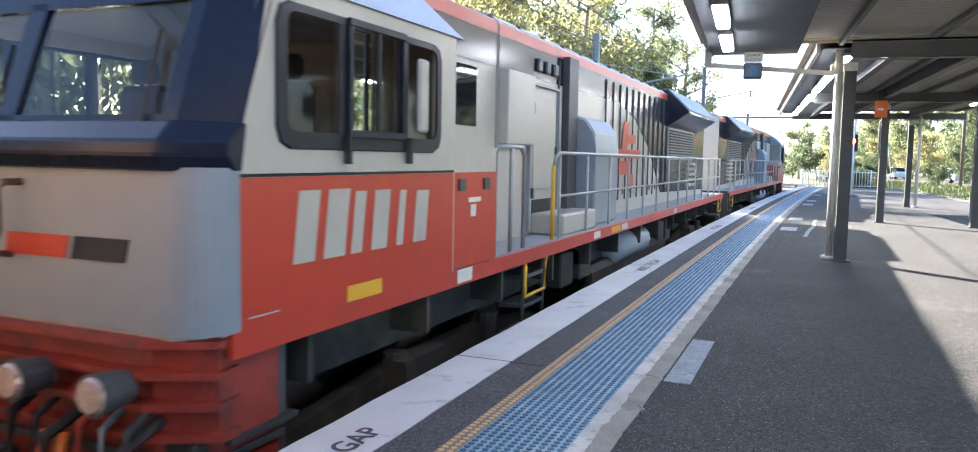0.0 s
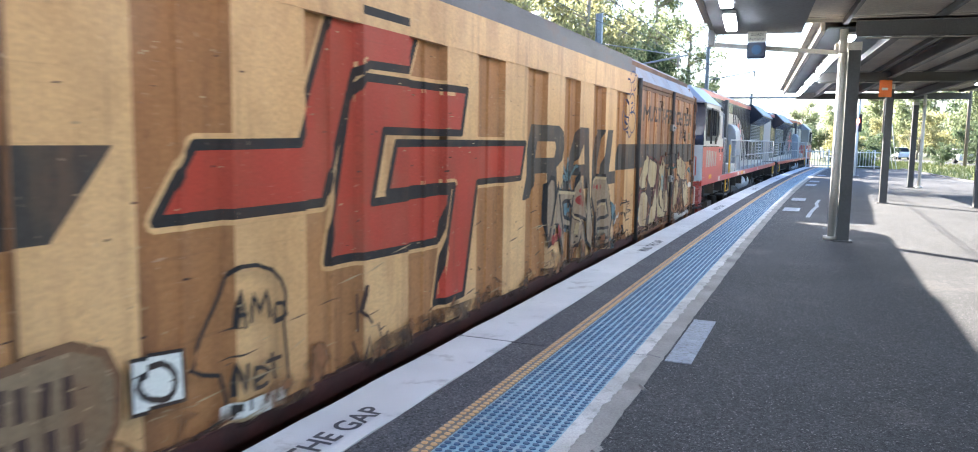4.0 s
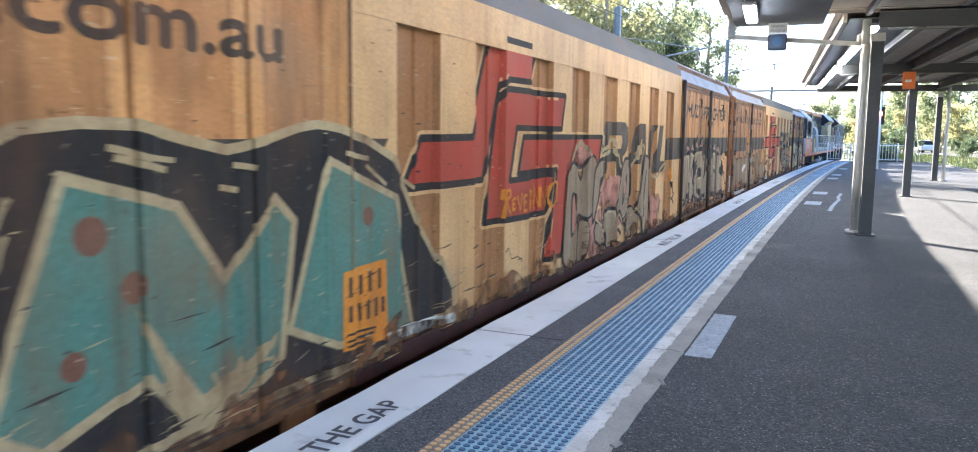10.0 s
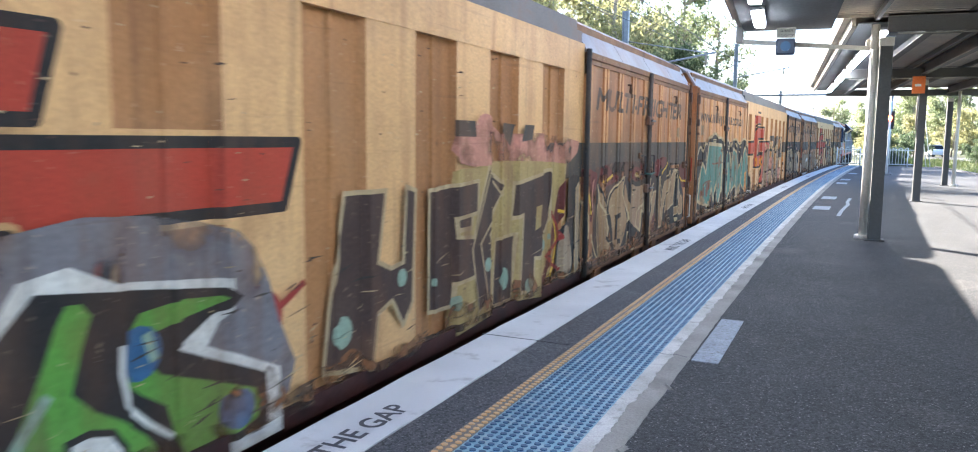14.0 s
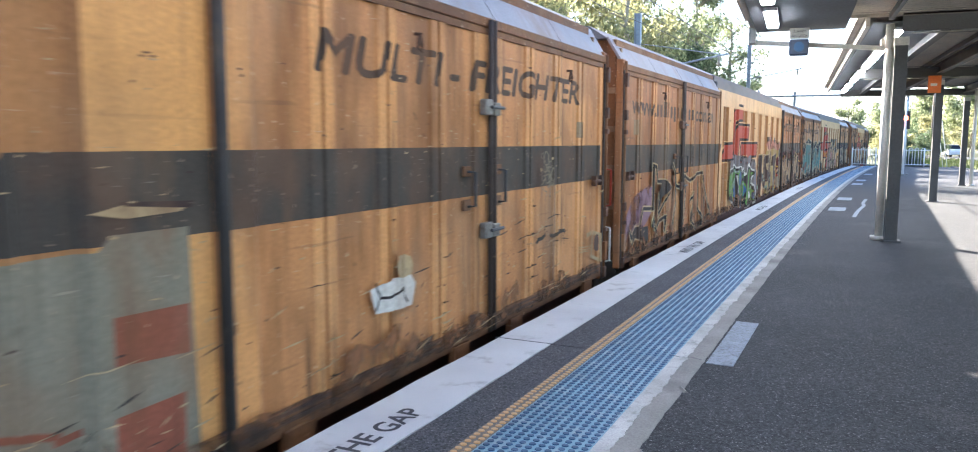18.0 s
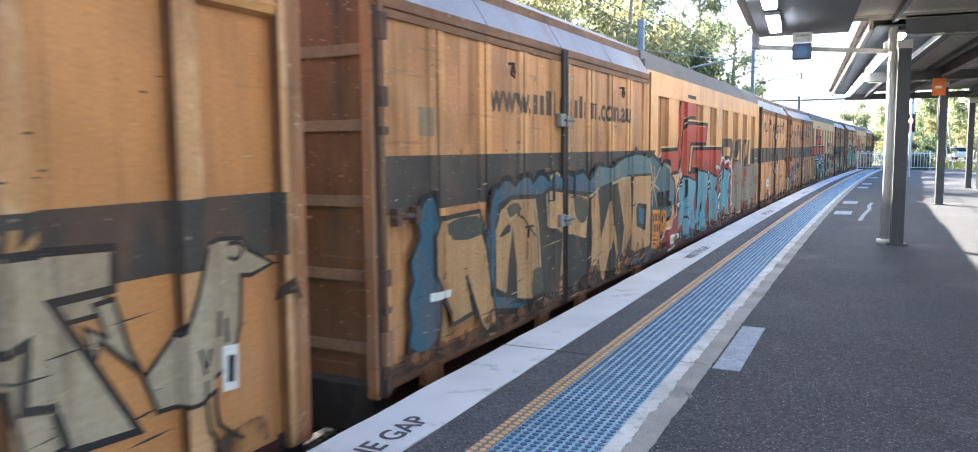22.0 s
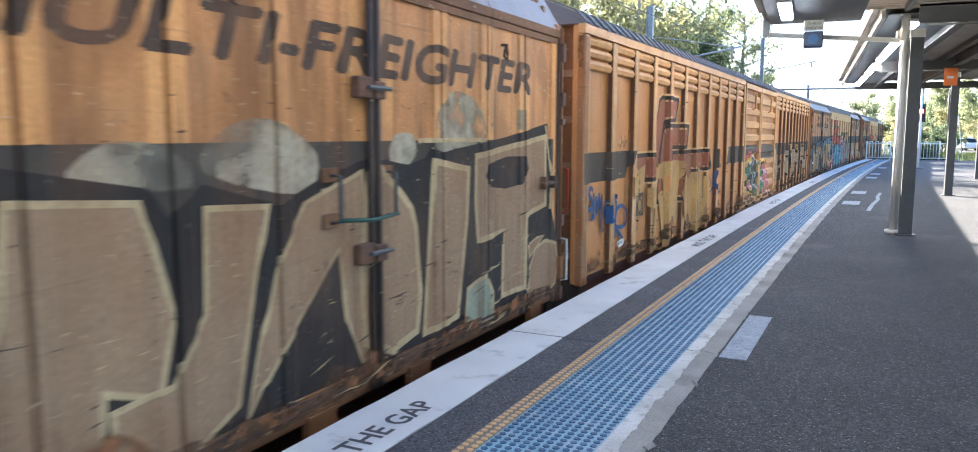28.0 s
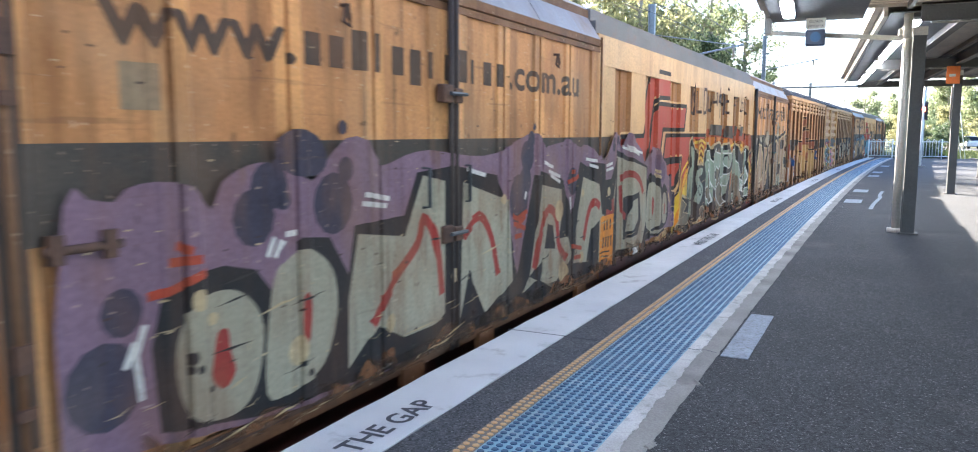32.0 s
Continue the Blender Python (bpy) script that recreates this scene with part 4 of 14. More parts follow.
def car(x, y, turn_deg, paint_mat, label):
    c = thing("parked_car", label, "car", "parked cars", pose(x, y, -0.29, 0, 0, turn_deg))
    bm = bmesh.new()
    prism_x(bm, [(-2.1, 0.3), (2.1, 0.3), (2.15, 0.62), (2.0, 0.8), (1.0, 0.9), (-1.9, 0.95), (-2.12, 0.75)], -0.85, 0.85)
    part("body", bm, paint_mat, c, bevel=0.06)
    bm = bmesh.new()
    prism_x(bm, [(-1.75, 0.92), (0.95, 0.9), (0.35, 1.38), (-0.2, 1.45), (-1.1, 1.42)], -0.68, 0.68)
    part("cabin", bm, GLASS, c, "dark car windows")
    boxed("roof", (-0.64, 0.64, -1.1, 0.3, 1.41, 1.47), paint_mat, c, bevel=0.03)
    for sx in (-0.8, 0.8):
        for v in (-1.3, 1.3):
            rodded("wheel", [(sx - 0.1, v, 0.31), (sx + 0.1, v, 0.31)], 0.31, RUBBER, c, sides=14)


for x, y, a, m, l in ((13.5, 93, 22, CAR_WHITE, "white car parked at the kerb"), (17.5, 83, 27, CAR_DARK, "dark car parked at the kerb"), (20.5, 78, 30, CAR_SILVER, "silver car parked at the kerb"), (25.5, 70, 35, CAR_WHITE, "white car parked on the street"), (31, 63, 40, CAR_SILVER, "silver car parked on the street"), (9.5, 108, 18, CAR_WHITE, "small white car far along the street")):
    car(x, y, a, m, l)


def street_pole(x, y, h, label):
    p = thing("street_pole", label, "pole", "street poles", pose(x, y, -0.33))
    rodded("shaft", [(0, 0, -0.1), (0, 0, h)], 0.14, WOOD_POLE, p, sides=10)
    rodded("crossarm", [(-1.1, 0, h - 0.5), (1.1, 0, h - 0.5)], 0.06, WOOD_POLE, p)
    for k in (-1.0, -0.4, 0.4, 1.0):
        rodded("insulator", [(k, 0, h - 0.48), (k, 0, h - 0.25)], 0.05, GALV, p)


POLES = [(12.2, 79, 9.5), (7.0, 98, 9.5), (24, 60, 9.5), (2.5, 120, 9.0)]
for x, y, h in POLES:
    street_pole(x, y, h, "weathered wooden street pole with a crossarm")
lines = thing("street_wires", "sagging pale overhead street wires", "wire")
for p, q in ((1, 0), (0, 2), (3, 1)):
    for k in (-1.0, -0.4, 0.4, 1.0):
        a, b = Vector((POLES[p][0] + k, POLES[p][1], 8.7)), Vector((POLES[q][0] + k, POLES[q][1], 8.7))
        rodded("wire", [a.lerp(b, f) - Vector((0, 0, 3.2 * f * (1 - f))) for f in (0, 0.2, 0.4, 0.6, 0.8, 1)], 0.02, GALV, lines, sides=5)
stay = thing("pole_stay", "pair of pale stay wires beside the fence", "wire", at=pose(5.2, 62, -0.33))
for k in (0.0, 0.25):
    rodded("stay_wire", [(k, 0, 0), (k - 0.8, 0.5, 5.5)], 0.025, WHITE_METAL, stay, sides=6)

# broken bits of the concrete strip and cracks beside the tactile tiles
for x, y, w, d, a in ((-0.9, 3.25, 0.05, 0.12, 20), (-0.905, 3.55, 0.035, 0.07, -15), (-0.9, 4.6, 0.03, 0.09, 30), (-0.9, 2.9, 0.04, 0.06, 50)):
    bm = bmesh.new()
    prism_y(bm, [(-w / 2, -0.006), (w / 2, -0.006), (w / 2 - 0.012, 0.006), (-w / 2 + 0.01, 0.009)], -d / 2, d / 2)
    tagged(link("concrete_chip", bm, CONCRETE), "broken chip of pale concrete on the asphalt", "debris", "concrete chips").matrix_world = pose(x + bend(y), y, 0, 0, 0, a)
bm = bmesh.new()
pts = [(-1.12, 5.33), (-1.05, 5.3), (-0.98, 5.33), (-0.9, 5.29)]
for p, q in zip(pts, pts[1:]):
    bm.faces.new([bm.verts.new((x, y, 0.002)) for x, y in ((p[0], p[1] - 0.006), (q[0], q[1] - 0.006), (q[0], q[1] + 0.006), (p[0], p[1] + 0.006))])
tagged(link("crack", bm, STENCIL), "dark crack across the concrete strip", "crack")

# ---- the vans ----
VAN_L = 22.4
V0 = 0.1                                   # the body begins a little ahead of the van's origin
VAN_PITCH = 23.0
SIDE = 1.475
D0, D1 = 6.28, 16.42                        # where the middle section begins and ends, from the van's rear
SEAM_R, SEAM_F = 3.2, 19.3                # where the double doors meet


def van_profile():
    """Breakpoints (v, x) of the van's side: shallow ribs on the doors, deep flutes in the middle."""
    pts = [(0.0, SIDE)]
    for a, b in ((0.0, SEAM_R), (SEAM_R, D0), (D1, SEAM_F), (SEAM_F, VAN_L)):
        n = 4
        w = (b - a - 0.3) / n
        for i in range(n):
            p = a + 0.15 + i * w
            pts += [(p + 0.10, SIDE), (p + 0.125, SIDE - 0.018), (p + w - 0.125, SIDE - 0.018), (p + w - 0.10, SIDE)]
            if i < n - 1:
                pts += [(p + w - 0.016, SIDE), (p + w - 0.008, SIDE - 0.026), (p + w + 0.008, SIDE - 0.026), (p + w + 0.016, SIDE)]
        if b == D0:
            pts += [(D0 - 0.001, SIDE), (D0, SIDE - 0.03)]
            for i in range(8):
                p = 6.86 + i * 1.19
                pts += [(p, SIDE - 0.03), (p + 0.04, SIDE - 0.078), (p + 0.27, SIDE - 0.078), (p + 0.285, SIDE - 0.06), (p + 0.315, SIDE - 0.06), (p + 0.33, SIDE - 0.078), (p + 0.56, SIDE - 0.078), (p + 0.6, SIDE - 0.03)]
            pts += [(D1 - 0.001, SIDE - 0.03), (D1, SIDE)]
    pts.append((VAN_L, SIDE))
    return pts


VAN_PROFILE = van_profile()


def louvre_profile():
    pts = [(0.0, SIDE)]
    ribs = [0.19] + [1.06 + 0.828 * i for i in range(11)] + [15.23 + 0.8 * i for i in range(9)] + [VAN_L - 0.1]
    for r in ribs:
        pts += [(r - 0.09, SIDE - 0.075), (r - 0.07, SIDE), (r + 0.07, SIDE), (r + 0.09, SIDE - 0.075)]
    return sorted(p for p in pts if 0 <= p[0] <= VAN_L) + [(VAN_L, SIDE)]


LOUVRE_PROFILE = louvre_profile()
SLATS = [-0.065 + 0.277 * i for i in range(9)]


def profile_sheet(bm, prof, v0, v1, z0, z1, pick):
    """The stretch v0..v1 of a profile as a sheet between two heights; pick(x_a, x_b) gives the material."""
    cut = [p for p in prof if v0 < p[0] < v1]
    xs = [p[0] for p in prof]
    ys = [p[1] for p in prof]
    line = [(v0, float(np.interp(v0 + 1e-4, xs, ys)))] + cut + [(v1, float(np.interp(v1 - 1e-4, xs, ys)))]
    for (va, xa), (vb, xb) in zip(line, line[1:]):
        f = bm.faces.new([bm.verts.new(p) for p in ((xa, va, z0), (xb, vb, z0), (xb, vb, z1), (xa, va, z1))])
        f.material_index = pick(xa, xb)


def clip(poly, v, keep_low):
    out = []
    for i, p in enumerate(poly):
        q = poly[(i + 1) % len(poly)]
        a, b = (p[0] <= v) == keep_low or p[0] == v, (q[0] <= v) == keep_low or q[0] == v
        if a:
            out.append(p)
        if a != b:
            t = (v - p[0]) / (q[0] - p[0])
            out.append((v, p[1] + t * (q[1] - p[1])))
    return out


def paint(name, tris, mat, parent, prof, layer=1, label="", flat=False):
    """Paint on the side of a van: flat triangles in (v, z), laid over the ribs and flutes of its profile."""
    xs, ys = [p[0] for p in prof], [p[1] for p in prof]
    verts, faces = [], []
    lift = 0.002 + 0.00035 * layer
    grooves = prof is VAN_PROFILE
    for k, tri in enumerate(tris):
        up = lift if flat else lift + 0.00004 * (k % 8)
        lo, hi = min(p[0] for p in tri), max(p[0] for p in tri)
        if hi <= 0.01 or lo >= VAN_L - 0.01:
            continue
        poly = clip(clip(list(tri), V0 + 0.015, False), VAN_L - 0.015, True)
        if len(poly) < 3:
            continue
        lo, hi = min(p[0] for p in poly), max(p[0] for p in poly)
        if prof is LOUVRE_PROFILE and lo < 13.97 and hi > 9.45:
            door = clip(clip(poly, 9.45, False), 13.97, True)
            rest = [clip(poly, 9.45, True), clip(poly, 13.97, False)]
            door = [(p[1], p[0]) for p in door]
            zx = [(-9, SIDE - 0.06)] + [c for z in SLATS for c in ((z, SIDE - 0.06), (z + 0.02, SIDE - 0.008), (z + 0.13, SIDE - 0.008), (z + 0.165, SIDE - 0.06))] + [(9, SIDE - 0.06)]
            for (za, xa), (zb, xb) in zip(zx, zx[1:]):
                bit = clip(clip(door, za, False), zb, True) if len(door) > 2 else []
                if len(bit) > 2:
                    n0 = len(verts)
                    verts += [(xa + (xb - xa) * (z - za) / (zb - za) + up, v, z) for z, v in bit]
                    faces.append(tuple(range(n0, len(verts))))
            poly = rest[0] if len(rest[0]) > 2 else rest[1]
            if len(poly) < 3:
                continue
            lo, hi = min(p[0] for p in poly), max(p[0] for p in poly)
        for b in [x for x in xs if lo < x < hi] + [None]:
            left = poly if b is None else clip(poly, b, True)
            mid = sum(p[0] for p in left) / max(1, len(left))
            j = min(int(np.searchsorted(xs, mid)), len(xs) - 1)
            bare = grooves and (mid < D0 or mid > D1) and 0 < xs[j] - xs[j - 1] < 0.017 and prof[j][1] < SIDE - 0.02 and prof[j - 1][1] < SIDE - 0.02
            if len(left) > 2 and not bare:
                n0, mid = len(verts), sum(p[0] for p in left) / len(left)
                for p in left:
                    s = p[0] + (1e-4 if p[0] < mid else -1e-4)
                    verts.append((float(np.interp(s, xs, ys)) + up, p[0], p[1]))
                faces.append(tuple(range(n0, len(verts))))
            if b is not None:
                poly = clip(poly, b, False)
                if len(poly) < 3:
                    break
    if flat:                                  # weld the pieces into one coat
        index, keep, again = {}, [], []
        for p in verts:
            key = (round(p[0], 3), round(p[1], 3), round(p[2], 3))
            if key not in index:
                index[key] = len(keep)
                keep.append(p)
            again.append(index[key])
        rings = ([again[i] for i in f] for f in faces)
        verts, faces = keep, [f for f in (tuple(dict.fromkeys(r)) for r in rings) if len(f) > 2]
    me = bpy.data.meshes.new(name)
    me.from_pydata(verts, [], faces)
    me.materials.append(mat)
    ob = new(name, me)
    ob.parent = parent
    ob.location.z = -RAIL_Z
    return tagged(ob, label)


def quad(v0, v1, z0, z1, lean=0.0):
    return [((v0, z0), (v1, z0), (v1 + lean, z1), (v0 + lean, z1))]


def polygon(pts):
    from mathutils.geometry import tessellate_polygon
    return [tuple(pts[i] for i in t) for t in tessellate_polygon([[Vector((x, y, 0)) for x, y in pts]])]


def word(text, v, z, height, squeeze=1.0, shear=0.0, thick=0.0, width=None, turn_deg=0.0, align="LEFT"):
    """Triangles of a word with its lower left corner at (v, z)."""
    cu = bpy.data.curves.new("word", "FONT")
    cu.body, cu.size, cu.shear, cu.offset, cu.align_x, cu.resolution_u = text, height / 0.72, shear, 0.0, align, 3
    tmp = bpy.data.objects.new("word", cu)
    me = bpy.data.meshes.new_from_object(tmp)
    bpy.data.objects.remove(tmp)
    me.calc_loop_triangles()
    co = [x.co for x in me.vertices]
    x0 = min(c.x for c in co)
    k = squeeze if width is None else width / (max(c.x for c in co) - x0)
    ca, sa = math.cos(radians(turn_deg)), math.sin(radians(turn_deg))
    at = [(v + (c.x - x0) * k * ca - c.y * sa, z + (c.x - x0) * k * sa + c.y * ca) for c in co]
    tris = [tuple(at[i] for i in t.vertices) for t in me.loop_triangles]
    if thick:
        tris = [tuple((p[0] + dx * thick, p[1] + dz * thick) for p in t) for dx, dz in ((0, 0), (1, 0), (-1, 0), (0, 0.7), (0, -0.7)) for t in tris]
    bpy.data.meshes.remove(me)
    return tris


def vpart(name, bm, mats, parent, label="", smooth=False, bevel=0.0):
    ob = part(name, bm, mats, parent, label, smooth, bevel)
    ob.location.z = -RAIL_Z
    return ob


def vbox(name, dims, mats, parent, label="", bevel=0.0):
    bm = bmesh.new()
    box(bm, *dims)
    return vpart(name, bm, mats, parent, label, bevel=bevel)


def vrod(name, pts, r, mats, parent, label="", sides=8):
    bm = bmesh.new()
    rod(bm, pts, r, sides)
    return vpart(name, bm, mats, parent, label, smooth=True)


def bogie(parent, v):
    bm = bmesh.new()
    for s in (-1, 1):
        prism_x(bm, [(v - 1.45, -0.66), (v - 1.2, -0.42), (v - 0.5, -0.36), (v + 0.5, -0.36), (v + 1.2, -0.42), (v + 1.45, -0.66), (v + 0.55, -0.86), (v - 0.55, -0.86)], s * 0.9, s * 1.02)
        for d in (-0.2, 0.0, 0.2):
            rod(bm, [(s * 0.96, v + d, -0.84), (s * 0.96, v + d, -0.5)], 0.07, 8)
    box(bm, -1.0, 1.0, v - 0.2, v + 0.2, -0.62, -0.35)
    bg = vpart("bogie", bm, BLACK, parent, "cast steel bogie with springs")
    for d in (-0.9, 0.9):
        for s in (-0.72, 0.72):
            bm = bmesh.new()
            rod(bm, [(s - 0.065, v + d, -0.69), (s + 0.065, v + d, -0.69)], 0.46, 20)
            part("wheel", bm, RUST, bg)
        bm = bmesh.new()
        rod(bm, [(-0.72, v + d, -0.69), (0.72, v + d, -0.69)], 0.08, 8)
        part("axle", bm, RUST, bg)


def lock_rods(parent, v, z_top=2.38, steel=None):
    steel = steel or LOCK_STEEL
    for d in (-0.035, 0.035):
        rods = vrod("lock_rod", [(SIDE + 0.035, v + d, -0.04), (SIDE + 0.035, v + d, z_top)], 0.02, DARK_RUST, parent, "dark vertical locking rod")
    for z in (0.72, 1.66):
        for a, b, h in ((-0.19, -0.06, 0.12), (-0.03, 0.08, 0.1)):
            bm = bmesh.new()
            box(bm, SIDE + 0.012, SIDE + 0.07, v + a, v + b, z, z + h)
            lock = part("lock_box", bm, steel, rods, "worn steel lock box", bevel=0.008)
        bm = bmesh.new()
        rod(bm, [(SIDE + 0.085, v - 0.12, z + 0.06), (SIDE + 0.085, v + 0.1, z + 0.06)], 0.014, 6)
        part("lock_pin", bm, DARK_GREY, rods)
    for d in (-0.38, 0.16):
        bm = bmesh.new()
        rod(bm, [(SIDE, v + d, 0.98), (SIDE + 0.075, v + d, 0.985), (SIDE + 0.075, v + d, 1.235), (SIDE, v + d, 1.24)], 0.013, 6)
        part("handle", bm, DARK_GREY, rods, smooth=True)
        for z in (0.95, 1.2):
            bm = bmesh.new()
            box(bm, SIDE - 0.01, SIDE + 0.012, v + d - 0.065, v + d + 0.065, z, z + 0.08)
            part("handle_plate", bm, BROWN, rods, bevel=0.006)


def van_ends(root, mats, hollow=True):
    """The two recessed ends with their cross ribs and corner posts."""
    for s, v in ((-1, V0), (1, VAN_L)):
        bm = bmesh.new()
        inner = v - s * 0.2
        box(bm, -SIDE + 0.05, SIDE - 0.09, min(inner, inner - s * 0.05), max(inner, inner - s * 0.05), -0.05, 2.6)
        wall = vpart("end_wall", bm, mats, root, "grimy brown ribbed end wall")
        for z in (0.15, 0.62, 1.1, 1.58, 2.05):
            boxed("end_rib", (-SIDE + 0.08, SIDE - 0.1, min(inner, inner + s * 0.07), max(inner, inner + s * 0.07), z, z + 0.07), mats, wall)
        vbox("end_sill", (-SIDE + 0.05, SIDE - 0.05, min(v - s * 0.02, inner), max(v - s * 0.02, inner), -0.34, -0.02), BLACK, root, "black end sill")
        # the lower part of each end is covered in dark brown-grey
        vbox("end_kick_plate", (-SIDE + 0.08, SIDE - 0.1, min(inner, inner + s * 0.012), max(inner, inner + s * 0.012), -0.02, 0.95), END_DARK, root, "dark lower part of the end")
        for x in (-0.5, 0.5):
            boxed("end_stiffener", (x - 0.03, x + 0.03, min(inner, inner + s * 0.05), max(inner, inner + s * 0.05), -0.05, 2.6), mats, wall)
        for x in (-SIDE + 0.045, SIDE - 0.045):
            vbox("corner_post", (x - 0.045, x + 0.045, min(v, v - s * 0.14), max(v, v - s * 0.14), -0.1, 2.45), RECESS_OLD, root, bevel=0.012)


def under(root, v0=V0, v1=None):
    v1 = v1 or VAN_L
    bm = bmesh.new()
    box(bm, -0.3, 0.3, v0 + 0.2, v1 - 0.2, -0.5, -0.1)
    for s in (-1, 1):
        box(bm, s * 1.38 - 0.03, s * 1.38 + 0.03, v0 + 0.05, v1 - 0.05, -0.3, -0.045)
    for i in range(9):
        v = v0 + 2.2 + i * (v1 - v0 - 4.4) / 8
        box(bm, -1.36, 1.36, v - 0.05, v + 0.05, -0.28, -0.1)
    vpart("underframe", bm, [SILL], root, "dark red-brown underframe sill")
    bm = bmesh.new()
    for s, v in ((-1, v0), (1, v1)):
        box(bm, -0.14, 0.14, min(v, v + s * 0.42), max(v, v + s * 0.42), -0.42, -0.16)
    vpart("coupler", bm, BLACK, root)
    bogie(root, v0 + 2.6)
    bogie(root, v1 - 2.6)


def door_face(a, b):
    """Ribs stand proud, panels lie back darker, and the grooves between them are darkest."""
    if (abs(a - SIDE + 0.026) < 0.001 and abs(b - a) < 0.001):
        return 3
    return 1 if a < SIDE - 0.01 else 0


def van(label, middle=None, old=False, dark_locks=False):
    """A fluted box van with wide double doors at each end of its side."""
    root = thing("box_van", label, "freight van", "vans of the train")
    prof = VAN_PROFILE
    for v0, v1, nm in ((V0 + 0.13, SEAM_R - 0.01, "door"), (SEAM_R + 0.01, D0 - 0.02, "door"), (D1 + 0.02, SEAM_F - 0.01, "door"), (SEAM_F + 0.01, VAN_L - 0.15, "door")):
        bm = bmesh.new()
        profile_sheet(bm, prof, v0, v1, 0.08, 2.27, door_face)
        box(bm, SIDE - 0.03, SIDE + 0.004, v0, v1, 2.27, 2.32, 2)
        box(bm, SIDE - 0.03, SIDE + 0.006, v0, v1, -0.06, 0.08, 2)
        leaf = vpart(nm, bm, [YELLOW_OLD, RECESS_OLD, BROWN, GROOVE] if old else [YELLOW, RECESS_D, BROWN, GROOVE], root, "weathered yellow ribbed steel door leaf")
        for z0, z1 in ((0.005, 0.03), (0.05, 0.068)):
            boxed("foot_rail", (SIDE + 0.004, SIDE + 0.014, v0 + 0.02, v1 - 0.02, z0, z1), RUST, leaf)
        for k in range(2):
            v = v0 + 0.5 + k * (v1 - v0 - 1.0)
            boxed("roller_bracket", (SIDE - 0.02, SIDE + 0.03, v - 0.12, v + 0.12, -0.14, -0.03), BROWN, leaf)
        bm = bmesh.new()
        v = (v0 + v1) / 2 + 0.35
        rod(bm, [(SIDE - 0.02, v, 2.15), (SIDE + 0.03, v, 2.15), (SIDE + 0.035, v, 2.08), (SIDE + 0.02, v + 0.03, 2.04), (SIDE + 0.02, v - 0.03, 2.06), (SIDE + 0.03, v - 0.02, 2.14)], 0.012, 7)
        part("lifting_eye", bm, RUST, leaf)
    bm = bmesh.new()
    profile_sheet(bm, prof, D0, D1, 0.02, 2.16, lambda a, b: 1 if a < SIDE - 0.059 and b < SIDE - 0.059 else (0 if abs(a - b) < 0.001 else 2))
    box(bm, SIDE - 0.13, SIDE - 0.026, D0, D1, 2.16, 2.47, 0)
    box(bm, SIDE - 0.13, SIDE - 0.015, D0, D1, -0.09, 0.03, 3)
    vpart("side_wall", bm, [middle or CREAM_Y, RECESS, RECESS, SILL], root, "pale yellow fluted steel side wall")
    for v0, v1 in ((V0, D0), (D1, VAN_L)):      # hipped galvanised panels above the doors
        bm = bmesh.new()
        n = 4
        for i in range(n):
            a, b = v0 + (v1 - v0) * i / n + 0.008, v0 + (v1 - v0) * (i + 1) / n - 0.008
            vs = [bm.verts.new(p) for p in ((SIDE, a, 2.4), (SIDE, b, 2.4), (SIDE - 0.2, b, 2.72), (SIDE - 0.2, a, 2.72), (SIDE - 0.03, a, 2.39), (SIDE - 0.03, b, 2.39), (SIDE - 0.23, b, 2.71), (SIDE - 0.23, a, 2.71))]
            for f in ((0, 1, 2, 3), (7, 6, 5, 4), (0, 3, 7, 4), (1, 5, 6, 2), (3, 2, 6, 7), (0, 4, 5, 1)):
                bm.faces.new([vs[i2] for i2 in f])
        vpart("roof_hip", bm, HIP_METAL, root, "blue-grey galvanised roof edge panels")
        vbox("door_header", (SIDE - 0.04, SIDE + 0.012, v0 + 0.02, v1 - 0.02, 2.325, 2.4), BROWN, root, bevel=0.006)
    bm = bmesh.new()
    prism_y(bm, [(-SIDE + 0.2, 2.70), (SIDE - 0.2, 2.70), (SIDE - 0.45, 2.86), (0, 2.95), (-SIDE + 0.45, 2.86)], V0, VAN_L)
    box(bm, SIDE - 0.16, SIDE - 0.06, D0, D1, 2.47, 2.6)
    box(bm, SIDE - 0.3, SIDE - 0.12, D0, D1, 2.6, 2.72)
    vpart("roof", bm, ROOF_METAL, root)
    bm = bmesh.new()
    box(bm, -SIDE, SIDE - 0.14, 0.25, VAN_L - 0.25, -0.05, 2.7)
    vpart("inner_body", bm, BROWN, root)
    for v, r, m in ((V0 + 0.06, 0.02, BROWN), (D0 - 0.02, 0.012, BROWN), (D1 + 0.02, 0.03, BLACK), (VAN_L - 0.06, 0.018, BROWN)):
        vrod("door_edge_bar", [(SIDE + 0.02, v, -0.06), (SIDE + 0.02, v, 2.42)], r, m, root)
